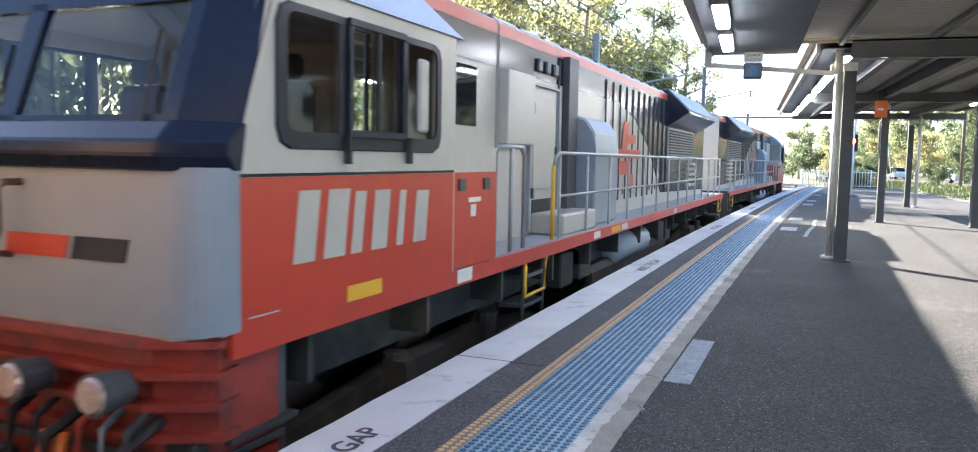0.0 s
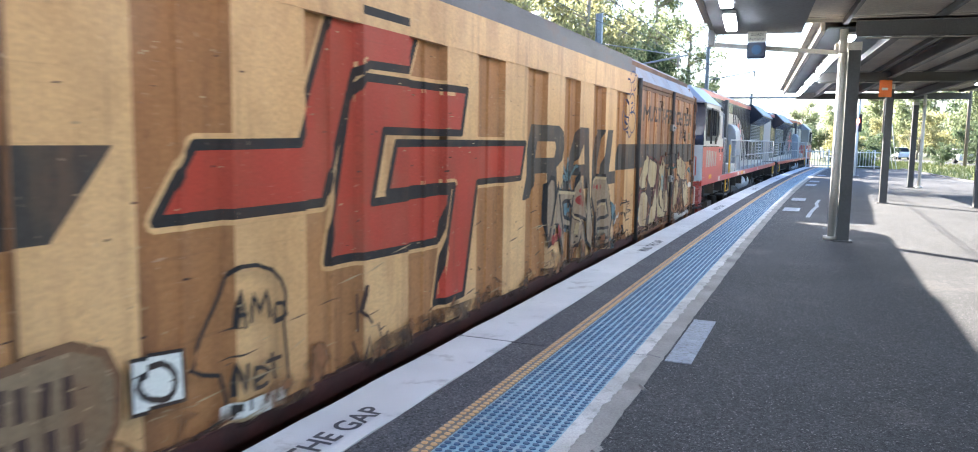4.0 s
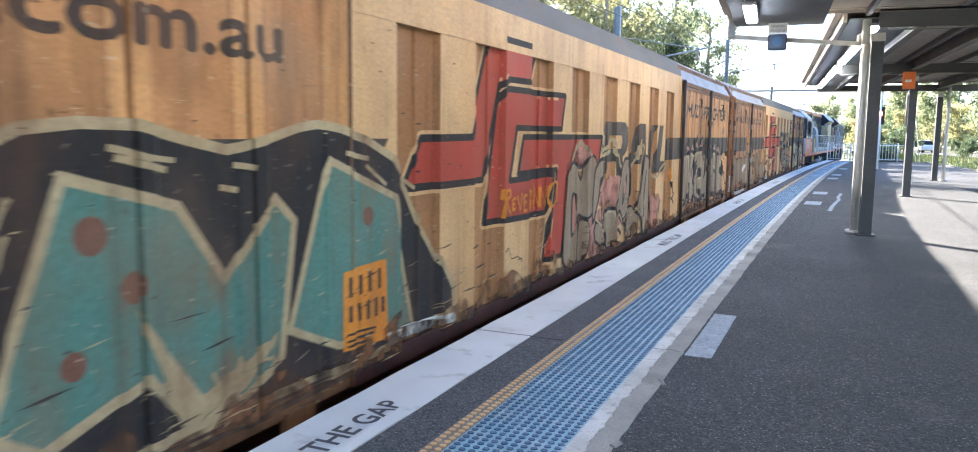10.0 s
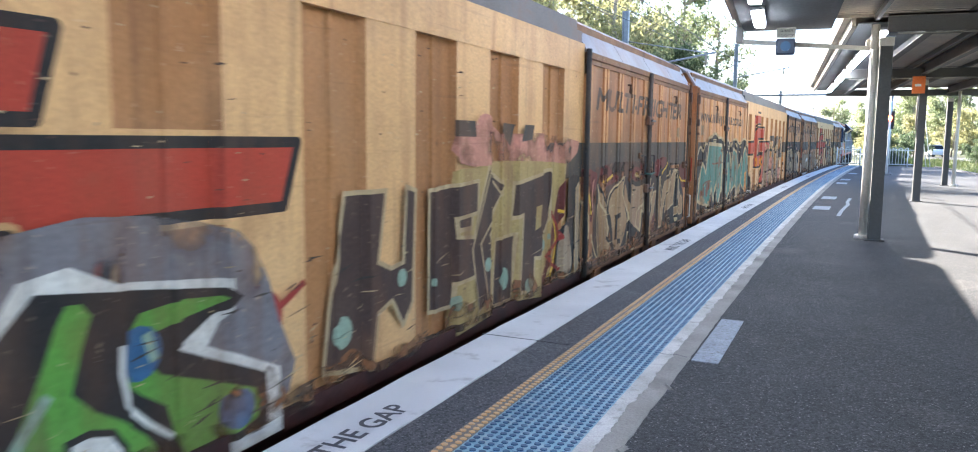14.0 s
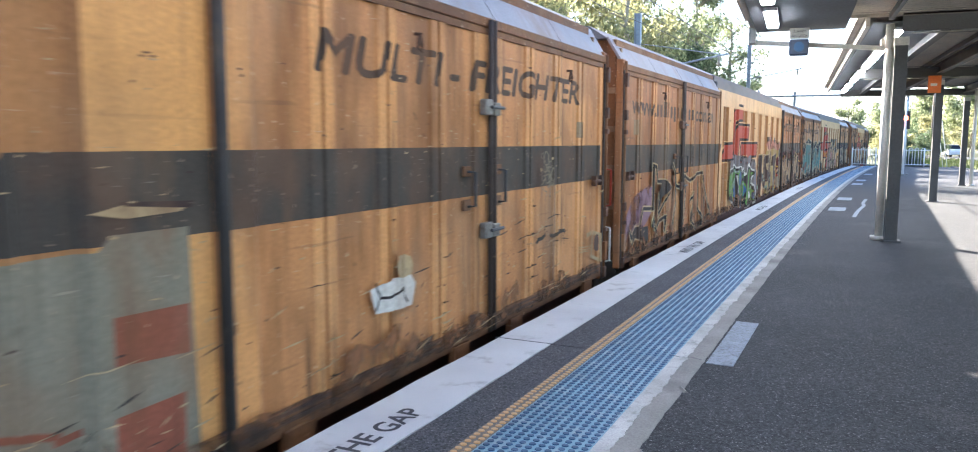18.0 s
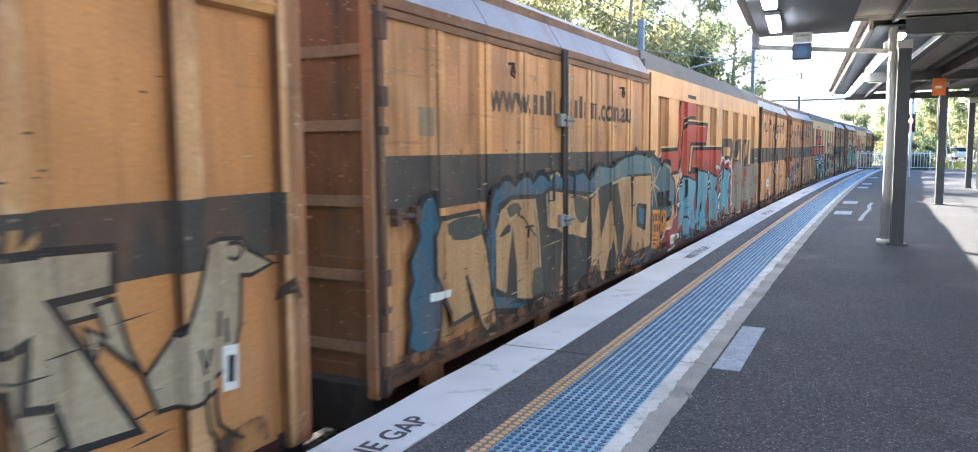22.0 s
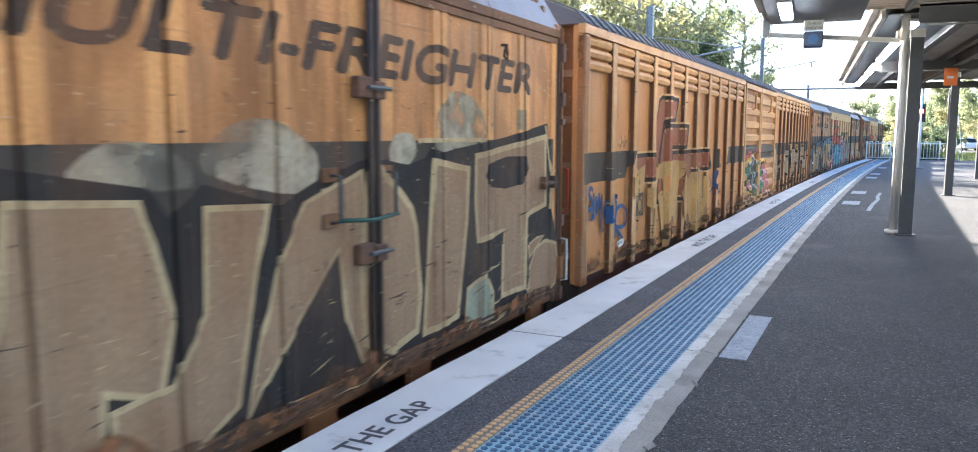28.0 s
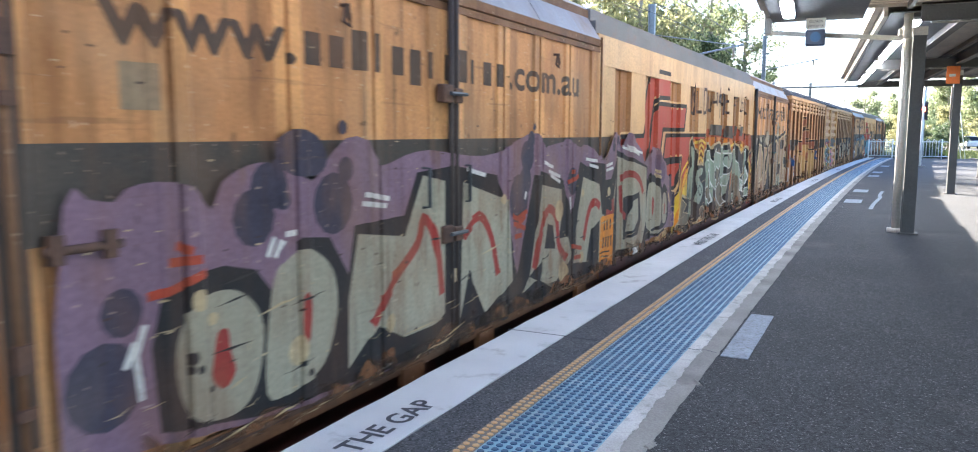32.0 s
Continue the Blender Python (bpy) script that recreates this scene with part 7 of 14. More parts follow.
def veil(name, a, b=None, cover=0.6, scale=3.0):
    """Thin sprayed paint that lets the coat beneath show through in patches."""
    m = spray(name, a, b, amount=0.1)
    n, l = m.node_tree.nodes, m.node_tree.links
    tc, no, mr, clear, mix = n.new("ShaderNodeTexCoord"), n.new("ShaderNodeTexNoise"), n.new("ShaderNodeMapRange"), n.new("ShaderNodeBsdfTransparent"), n.new("ShaderNodeMixShader")
    no.inputs["Scale"].default_value, no.inputs["Detail"].default_value = scale, 5
    mr.inputs["From Min"].default_value, mr.inputs["From Max"].default_value = 0.62 - 0.45 * cover, 0.85 - 0.45 * cover
    l.new(tc.outputs["Object"], no.inputs["Vector"])
    l.new(no.outputs[0], mr.inputs[0])
    l.new(mr.outputs[0], mix.inputs[0])
    l.new(clear.outputs[0], mix.inputs[1])
    l.new(n["Principled BSDF"].outputs[0], mix.inputs[2])
    l.new(mix.outputs[0], n["Material Output"].inputs[0])
    return m


P_PINKRED_VEIL = veil("thin_rose_spray", (0.5, 0.12, 0.13), (0.42, 0.09, 0.1), 0.7)
P_PALE_VEIL = veil("thin_pale_spray", (0.42, 0.38, 0.29), (0.33, 0.29, 0.21), 0.55)
P_SAND_VEIL = veil("thin_dust", (0.6, 0.42, 0.26), (0.5, 0.33, 0.2), 0.45, 9.0)
P_RUST_VEIL = veil("thin_rust_red_spray", (0.36, 0.075, 0.03), (0.28, 0.05, 0.022), 0.8)
P_ORANGE_VEIL = veil("thin_orange_spray", (0.6, 0.2, 0.03), (0.5, 0.14, 0.025), 0.6)
P_GRIME_VEIL = veil("splashed_grime", (0.055, 0.038, 0.03), (0.035, 0.026, 0.022), 0.42, 4.0)
P_WEAR_VEIL = veil("worn_rusty_paint", (0.25, 0.115, 0.05), (0.16, 0.07, 0.034), 0.45, 6.0)
P_PINK_VEIL = veil("thin_pink_spray", (0.55, 0.26, 0.2), (0.45, 0.21, 0.15), 0.65)
P_SEA_VEIL = veil("thin_sea_blue_spray", (0.13, 0.23, 0.26), (0.09, 0.16, 0.19), 0.6)
P_GREY_VEIL = veil("thin_grey_spray", (0.19, 0.18, 0.19), (0.14, 0.13, 0.14), 0.8)
P_MAROON_VEIL = veil("thin_maroon_spray", (0.16, 0.035, 0.035), (0.1, 0.025, 0.025), 0.7)
P_BROWN_VEIL = veil("thin_brown_spray", (0.085, 0.055, 0.045), (0.06, 0.04, 0.034), 0.65)
P_PURPLE_VEIL = veil("thin_purple_spray", (0.27, 0.165, 0.205), (0.2, 0.12, 0.145), 0.7)


class Side:
    """One van's side, on which paint goes in layers."""

    def __init__(self, root, prof, shift=0.0):
        self.root, self.prof, self.n, self.shift = root, prof, 0, shift

    def lay(self, name, tris, mat, label="", layer=None, flat=False):
        if layer is None:
            self.n += 1
            layer = self.n
        s = self.shift
        return paint(name, [tuple((p[0] + s, p[1]) for p in t) for t in tris], mat, self.root, self.prof, layer, label, flat)

    def shape(self, name, pts, mat, line=None, w=0.03, soft=0, label=""):
        """A filled outline in one coat, with a drawn contour if line is given; soft rounds its corners."""
        if soft:
            pts = rounded(pts, soft, True)
        self.lay(name, polygon(pts), mat, label, flat=True)
        if line:
            self.lay(name + "_contour", stroke(pts, w, True), line, flat=True)

    def lines(self, name, runs, w, mat, soft=3, label="", closed=False):
        """Drawn lines of even width, each a coat of its own."""
        self.n += 1
        for i, pts in enumerate(runs):
            self.lay(name, stroke(rounded(pts, soft, closed) if soft and len(pts) > 2 else pts, w, closed), mat, label, self.n + 0.11 * (i % 9), True)

    def dots(self, name, spots, mat, label=""):
        self.n += 1
        for v, z, r in spots:
            self.lay(name, disc((v, z), r, r, 12), mat, label, self.n, flat=True)


EMBLEM = (
    [(7.0, 1.08), (7.25, 1.42), (8.0, 1.43), (8.35, 2.2), (8.5, 2.25), (9.46, 2.25), (9.3, 1.93), (8.72, 1.92), (8.6, 1.86), (8.28, 1.08)],
    [(8.3, 0.72), (8.55, 1.7), (8.68, 1.84), (10.2, 1.85), (10.1, 1.51), (8.9, 1.51), (8.75, 1.05), (9.9, 1.06), (9.78, 0.68)],
    [(8.94, 1.1), (9.06, 1.43), (11.57, 1.43), (11.45, 1.1), (10.42, 1.1), (10.17, 0.2), (9.73, 0.2), (9.98, 1.1)],
)


def emblem(side, dv=0.0, dz=0.0, k=1.0, red=LOGO_RED, line=P_BLACK):
    outs, ins, pale = [], [], []
    for pts in EMBLEM:
        pts = [(7.0 + (v - 7.0) * k + dv, 1.08 + (z - 1.08) * k + dz) for v, z in pts]
        loop = pts + [pts[0]]
        pale += ribbon(loop, 0.11)
        outs += ribbon(loop, 0.055)
        ins.append(polygon(pts))
    side.lay("emblem_margin", pale, CREAM_Y)
    side.n += 1
    for block in ins:
        side.lay("emblem_block", block, red, "red painted block of an emblem", side.n, True)
    side.lay("emblem_outline", outs, line)


RAIL = (
    [[(11.85, 1.62), (12.62, 1.62), (12.78, 1.56), (12.82, 1.4), (12.76, 1.25), (12.55, 1.17), (12.6, 0.88), (12.28, 0.88), (12.22, 1.12), (11.98, 1.12), (11.84, 0.88), (11.5, 0.88)],
     [(12.05, 1.45), (12.48, 1.45), (12.52, 1.38), (12.46, 1.28), (11.98, 1.28)]],
    [[(13.42, 1.62), (13.8, 1.62), (13.9, 0.88), (13.62, 0.88), (13.62, 1.04), (13.22, 1.06), (13.1, 0.88), (12.82, 0.88)], [(13.6, 1.42), (13.33, 1.18), (13.64, 1.18)]],
    [[(14.32, 1.61), (14.62, 1.61), (14.24, 0.88), (13.96, 0.88)]],
    [[(14.74, 1.61), (15.02, 1.61), (14.84, 1.05), (15.28, 1.05), (15.2, 0.88), (14.45, 0.88)]],
)


def with_hole(loops):
    from mathutils.geometry import tessellate_polygon
    flat = [p for loop in loops for p in loop]
    return [tuple(flat[i] for i in t) for t in tessellate_polygon([[Vector((x, y, 0)) for x, y in loop] for loop in loops])]


def bars_word(v0, v1, z, h, n, seed):
    """A row of upright bars in place of a firm's name, one entry for each sign."""
    rnd = random.Random(seed)
    out, w = [], (v1 - v0) / n
    for i in range(n):
        a = v0 + i * w
        thin = 0.34 if i in (3, 6, 9) else 0.74
        out.append(quad(a + w * 0.1, a + w * thin, z - (h * 0.3 if i == 5 else 0), z + h * (1.3 if i in (2, 3, 8) else 1.0)))
    return out


def livery(root, mf=(16.87, 4.8, 1.8, 0.25), www=(0.57, 5.7, 1.81), rail=True, gap=False, text="MULTI-FREIGHTER", bold=0.017):
    s = Side(root, VAN_PROFILE)
    bits = [((0.12, 1.05), (6.45, 1.05), (6.75, 1.42), (0.12, 1.42))]
    if gap:
        bits = [((0.12, 1.05), (2.72, 1.05), (2.72, 1.42), (0.12, 1.42)), ((3.55, 1.05), (6.45, 1.05), (6.75, 1.42), (3.55, 1.42))]
    bits += [((15.3, 1.05), (22.2, 1.05), (22.2, 1.42), (15.48, 1.42))]
    s.n = 1
    for q in bits:
        s.lay("dark_band", polygon(list(q)), BAND, "dark brown painted band", 1, True)
    s.lay("van_lettering", word(text, mf[0], mf[2], mf[3], shear=0.2, thick=bold, width=mf[1]), LETTER, "brown painted words")
    s.n += 1
    span = www[1] - www[0]
    s.lay("van_lettering", word("www.", www[0], www[2], 0.25, width=0.21 * span, thick=0.012), LETTER, "brown painted letters", s.n)
    s.lay("van_lettering", word(".com.au", www[0] + 0.7 * span, www[2], 0.25, width=0.3 * span, thick=0.012), LETTER, "brown painted letters", s.n)
    for bar in bars_word(www[0] + 0.225 * span, www[0] + 0.69 * span, www[2], 0.17, 12, 5):
        s.lay("name_bar", bar, LETTER, "", s.n)
    emblem(s)
    if rail:
        s.n += 1
        for loops in RAIL:
            s.lay("large_letter", with_hole(loops), BAND, "large dark slanted painted letter", s.n, True)
    s.lay("stencil_box", quad(0.64, 0.82, 1.55, 1.74), STENCIL_GREY)
    s.lay("stencil_box", quad(21.42, 21.58, 1.5, 1.66), STENCIL_GREY)
    return s


def scratches(side, v0, v1, z0, z1, n, mat, seed, ln=0.5):
    rnd = random.Random(seed)
    tris = []
    for _ in range(n):
        v, z = rnd.uniform(v0, v1), z0 + (z1 - z0) * rnd.random() ** 1.6
        w, l = rnd.uniform(0.0015, 0.005), rnd.uniform(0.02, ln * 0.3)
        tris += polygon([(v, z), (v + l * 0.5, z - w), (v + l, z + rnd.uniform(-0.012, 0.03)), (v + l * 0.5, z + w)])
    tagged(side.lay("flaked_paint", tris, mat, "scratched and flaked paint"), "scratched and flaked paint", kind="stuff")


def soiled(side, seed, v0=0.25, v1=22.1):
    """Splashed dirt with a ragged top along the foot of the side, dark scuffs and bare scratches across it."""
    rnd = random.Random(seed)
    v, tops = v0, []
    while v < v1:
        tops.append((v, rnd.uniform(0.05, 0.17)))
        v += rnd.uniform(0.4, 1.1)
    tops = rounded(tops + [(v1, 0.1)], 5, False)
    side.n += 1
    tagged(side.lay("splashed_dirt", [((a[0], 0.0), (b[0], 0.0), b, a) for a, b in zip(tops, tops[1:])], P_GRIME_VEIL, "", side.n, True), "dark splashed dirt along the foot of the side", kind="stuff")
    v, bloom = v0 + 0.1, []
    while v < v1 - 1.2:
        w, h, lean = rnd.uniform(0.35, 1.0), rnd.uniform(0.12, 0.34), rnd.uniform(-0.06, 0.06)
        bloom += polygon(rounded([(v, 0.03), (v + w, 0.03), (v + w * 0.92, h * 0.6), (v + w * 0.7 + lean, h), (v + w * 0.45, h * 0.7), (v + w * 0.2 + lean * 0.5, h * 0.9), (v + w * 0.05, h * 0.5)], 3, True))
        v += w + rnd.uniform(0.1, 0.5)
    tagged(side.lay("worn_patch", bloom, P_WEAR_VEIL), "rusty wear in the paint of the lower side", kind="stuff")
    for name, mat, n, top, most in (("dark_scuff", P_SHADE, 150, 0.8, 0.3), ("bare_scratch", P_CREAM, 80, 0.7, 0.45), ("chipped_paint", P_CREAM, 240, 2.1, 0.05), ("rust_spot", P_BROWN, 240, 2.1, 0.05)):
        tris = []
        for _ in range(n):
            p, z = rnd.uniform(v0, v1 - 0.6), top * rnd.random() ** (1.8 if most > 0.1 else 1.0)
            ln, w, up = rnd.uniform(0.02, most), rnd.uniform(0.003, 0.008), rnd.uniform(-0.01, 0.16) * most
            tris += polygon([(p, z), (p + ln * 0.5, z + up * 0.5 - w), (p + ln, z + up), (p + ln * 0.5, z + up * 0.5 + w)])
        tagged(side.lay(name, tris, mat), "scuffs scraped along the lower side", kind="stuff")


# first van
s = livery(VANS[0], gap=True)
s.shape("graffiti_ground", [(16.56, 0.7), (16.89, 0.79), (17.19, 1.21), (17.6, 1.22), (18.21, 1.12), (18.73, 1.18), (19.06, 0.92), (19.1, 0.05), (18.06, 0), (17.23, 0.02), (16.6, 0.1)], P_MAROON_VEIL, label="dark red sprayed ground")
s.shape("letter_fill", [(16.65, 0.8), (16.86, 0.97), (17.19, 1.26), (17.44, 1.17), (17.37, 0.98), (17.14, 0.86), (17.13, 0.7), (16.92, 0.7)], P_CREAM, P_BROWN, 0.03, label="cream sprayed letter")
s.shape("letter_fill", [(16.88, 0.64), (17.13, 0.66), (17.44, 0.52), (17.31, 0.22), (17.23, 0.06), (16.86, 0.11), (16.66, 0.25), (16.77, 0.42)], P_CREAM, P_BROWN, 0.03, label="cream sprayed letter")
s.shape("letter_fill", [(17.49, 1.19), (18.16, 1.07), (18.07, 0.79), (17.81, 0.68), (17.63, 0.68), (17.37, 0.84), (17.41, 1.03)], P_CREAM, P_BROWN, 0.03, label="cream sprayed letter")
s.shape("letter_shade", [(17.37, 0.84), (17.65, 0.67), (17.81, 0.68), (17.72, 0.34), (17.49, 0.46), (17.2, 0.65)], P_BROWN)
s.shape("letter_fill", [(18.02, 0.73), (18.25, 0.43), (18.15, 0.14), (17.88, 0.03), (17.5, 0.07), (17.62, 0.26), (17.79, 0.43)], P_CREAM, P_BROWN, 0.03, label="cream sprayed letter")
s.shape("letter_shade", [(17.5, 0.24), (17.72, 0.41), (17.54, 0.04), (17.29, 0.06)], P_BROWN)
s.shape("letter_fill", [(18.25, 1.11), (18.4, 1.02), (18.66, 1.18), (18.86, 1.09), (18.84, 0.81), (19.05, 0.29), (19.04, 0.08), (18.57, 0.1), (18.3, 0.13), (18.23, 0.41), (18.35, 0.7)], P_CREAM, P_BROWN, 0.03, label="cream sprayed letter")
s.shape("letter_shade", [(18.61, 0.72), (18.9, 0.8), (18.83, 0.49), (18.69, 0.46)], P_BROWN)
s.lines("graffiti_web", [[(18.53, 0.79), (18.71, 0.6)], [(18.47, 0.68), (18.79, 0.7)], [(18.55, 0.84), (18.69, 0.45)], [(16.46, 0.42), (16.67, 0.4)], [(16.49, 0.36), (16.72, 0.23)], [(16.56, 0.4), (16.63, 0.23)]], 0.02, P_BLUE, label="light blue scribble")
s.shape("letter_shade", [(18.74, 1.07), (18.88, 1.04), (18.91, 0.9), (18.77, 0.61), (18.87, 0.4), (18.53, 0.5), (18.59, 0.6), (18.73, 0.85)], P_BROWN)
s.shape("letter_fill", [(18.29, 0.95), (18.42, 1.09), (18.48, 1.15), (18.53, 1.21), (18.67, 1.17), (18.86, 1.07), (18.81, 0.89), (18.67, 0.66), (18.59, 0.61), (18.71, 0.23), (18.4, 0.34), (18.37, 0.55), (18.41, 0.72), (18.38, 0.87)], P_CREAM, P_BROWN, 0.03, label="cream sprayed letter")
s.shape("letter_shade", [(19.14, 1.06), (19.35, 1.05), (19.65, 0.99), (19.85, 0.85), (19.89, 0.68), (19.8, 0.47), (19.58, 0.36), (19.34, 0.4), (19.14, 0.5), (19.03, 0.68), (19.05, 0.91)], P_BROWN, soft=4)
s.shape("letter_fill", [(19.17, 1), (19.39, 1.03), (19.61, 0.95), (19.73, 0.83), (19.72, 0.62), (19.6, 0.49), (19.36, 0.47), (19.2, 0.54), (19.08, 0.71), (19.1, 0.9)], P_CREAM, P_BROWN, 0.03, soft=4, label="cream sprayed letter")
s.shape("letter_shade", [(19.31, 0.75), (19.53, 0.74), (19.64, 0.61), (19.5, 0.48), (19.38, 0.46), (19.29, 0.61)], P_BROWN, soft=3)
s.shape("letter_fill", [(18.89, 0.53), (19.04, 0.59), (19.18, 0.43), (19.18, 0.16), (18.88, 0.19)], P_CREAM, P_BROWN, 0.02, label="cream sprayed letter")
s.shape("letter_shade", [(20.01, 0.94), (20.21, 0.86), (20.55, 0.7), (20.36, 0.57), (20.06, 0.66), (19.89, 0.59), (19.8, 0.22), (20.12, 0.33), (20.21, 0.53), (20.64, 0.57), (21.05, 0.2), (20.92, 0.14), (21.45, 0.3), (21.29, 0.69), (20.92, 0.68), (20.64, 0.75)], P_BROWN)
s.shape("letter_fill", [(20.17, 1.26), (21.2, 0.99), (21.13, 0.79), (21, 0.5), (20.68, 0.68), (20.42, 0.8), (20.18, 0.8), (20.04, 0.97), (20.02, 1.11)], P_CREAM, P_BROWN, 0.03, label="cream sprayed letter")
s.shape("letter_fill", [(19.89, 0.52), (20.04, 0.73), (20.41, 0.62), (20.34, 0.56), (20.17, 0.35), (19.94, 0.14), (19.83, 0.2)], P_CREAM, P_BROWN, 0.02, label="cream sprayed letter")
s.shape("letter_fill", [(20.79, 0.6), (21.4, 0.67), (21.59, 0.2), (21.34, 0.1), (21.19, 0.1)], P_CREAM, P_BROWN, 0.02, label="cream sprayed letter")
s.lines("letter_line", [[(20.5, 0.71), (21.05, 0.65), (21.29, 0.46)], [(20.64, 0.57), (21.15, 0.11)], [(20.36, 0.27), (20.92, 0.53)], [(20.12, 0.14), (20.36, 0.42), (20.55, 0.58)]], 0.05, P_BROWN, 0)
s.shape("graffiti_ground", [(20.36, 0.37), (20.64, 0.29), (20.58, 0.16), (20.32, 0.24)], P_MAROON)
s.lines("graffiti_drip", [[(18.63, 1.19), (18.65, 1.04), (18.64, 0.88)], [(19.4, 1.15), (19.44, 1.04)], [(20.65, 1.16), (20.65, 0.96)], [(18.93, 0.6), (18.97, 0.37), (18.97, 0.23)], [(19.4, 0.24), (19.42, 0.11)], [(19.97, 0.85), (19.91, 0.69)]], 0.055, P_MAROON, 2, label="dark red sprayed drip")
s.shape("graffiti_cap", [(18.35, 1.2), (18.43, 1.21), (18.48, 1.16), (18.39, 1.13), (18.27, 1.11)], P_MAROON, soft=2)
s.shape("graffiti_cap", [(18.58, 1.22), (18.77, 1.21), (18.79, 1.15), (18.65, 1.17)], P_MAROON, soft=2)
s.shape("graffiti_cap", [(19.32, 1.2), (19.53, 1.16), (19.48, 1.06), (19.33, 1.06)], P_MAROON, soft=2)
s.shape("graffiti_cap", [(20.08, 1.19), (20.21, 1.25), (20.36, 1.2), (20.17, 1.11)], P_MAROON, soft=2)
s.dots("letter_spot", [(18.48, 1.02, 0.03), (18.52, 1.07, 0.03), (20.17, 1.0, 0.02), (20.29, 0.96, 0.02)], P_BROWN)
s.lines("graffiti_web", [[(18.47, 0.9), (18.52, 0.75), (18.48, 0.61)], [(18.46, 0.83), (18.6, 0.83), (18.72, 0.7)], [(18.54, 0.86), (18.66, 0.66)], [(18.46, 0.73), (18.63, 0.62)], [(18.57, 0.78), (18.56, 0.59)]], 0.02, P_BLUE, label="light blue web scribble")
s.lines("graffiti_tag", [[(20.22, 1.78), (20.37, 1.85), (20.31, 1.54), (20.17, 1.52)], [(20.31, 1.56), (20.5, 1.69), (20.55, 1.92), (20.53, 1.53)], [(20.55, 1.66), (20.69, 1.53), (20.83, 1.71)], [(20.72, 1.82), (20.75, 1.63), (21.04, 1.68), (20.83, 1.55), (21.04, 1.49)], [(20.74, 1.59), (20.95, 1.43)]], 0.035, P_BROWN, label="brown sprayed tag over the words")
s.lines("graffiti_outline", [[(21.29, 0.77), (21.4, 0.87), (21.6, 0.9), (21.83, 0.76), (21.79, 0.62)], [(21.39, 0.58), (21.29, 0.73)], [(21.52, 0.84), (21.78, 0.86), (21.9, 0.7)]], 0.045, P_SEA)
s.shape("white_splash", [(21.49, 0.56), (21.73, 0.61), (21.97, 0.58), (21.99, 0.5), (21.77, 0.5), (21.61, 0.5)], P_WHITE, soft=2)
s.shape("graffiti_halo", [(12.31, 0.71), (12.37, 0.9), (12.57, 0.86), (12.72, 1.02), (12.87, 1.12), (13.06, 1.12), (13.28, 1.03), (13.38, 0.81), (13.35, 0.63), (13.38, 0.38), (12.89, 0.45), (12.77, 0.7), (12.53, 0.56), (12.3, 0.53)], P_SEA_VEIL, soft=2, label="pale blue spray halo")
s.shape("graffiti_halo", [(14.6, 0.63), (14.81, 0.68), (15.31, 0.51), (15.48, 0.35), (15.46, 0), (14.89, -0.01), (14.6, 0.15)], P_SEA_VEIL, soft=2)
s.lines("graffiti_splash", [[(13.05, 1), (13.06, 1.27)], [(13.1, 1.02), (13.39, 1.17)], [(13, 1.02), (12.72, 1.07)], [(13.03, 1.05), (12.89, 1.18)], [(13.16, 0.96), (13.27, 0.8)]], 0.04, P_SEA, 0, label="pale blue paint splash")
s.shape("letter_fill", [(12.21, 0.99), (12.33, 1.07), (12.45, 1.05), (12.47, 0.95), (12.5, 0.76), (12.41, 0.45), (12.25, 0.41), (12.2, 0.64)], P_SILVER, P_BLACK, 0.05, label="silver sprayed letter")
s.shape("letter_fill", [(12.58, 0.98), (12.71, 0.71), (12.93, 0.19), (12.78, 0.22), (12.69, 0.41), (12.61, 0.53), (12.5, 0.54), (12.42, 0.37), (12.29, 0.34), (12.35, 0.51), (12.49, 0.81)], P_SILVER, P_BLACK, 0.05, label="silver sprayed letter")
s.shape("letter_fill", [(12.61, 0.91), (13.38, 0.86), (13.36, 0.66), (13.27, 0.68), (13.08, 0.77), (12.75, 0.78), (12.79, 0.64), (13.07, 0.57), (13.26, 0.52), (13.26, 0.43), (12.95, 0.49), (12.94, 0.18), (12.79, 0.45), (12.7, 0.66)], P_SILVER, P_BLACK, 0.045, label="silver sprayed letter")
s.shape("letter_fill", [(13.41, 1.06), (13.74, 0.56), (13.74, 0.49), (13.26, 0.6), (13.24, 0.08), (13.2, 0.07), (13.2, 0.46), (13.31, 0.82)], P_SILVER, P_BLACK, 0.045, label="silver sprayed letter")
s.shape("letter_fill", [(13.26, 0.59), (13.59, 0.46), (13.71, 0.23), (13.69, 0.03), (13.56, 0.01), (13.51, 0.32), (13.37, 0.19), (13.23, 0.02), (13.22, 0.36)], P_SILVER, P_BLACK, 0.04, label="silver sprayed letter")
s.shape("letter_fill", [(13.78, 1.03), (13.85, 0.78), (14.07, 0.27), (14.13, 0.22), (14.25, 0.08), (14.25, 0), (13.76, 0.22), (13.72, 0.66)], P_SILVER, P_BLACK, 0.04, label="silver sprayed letter")
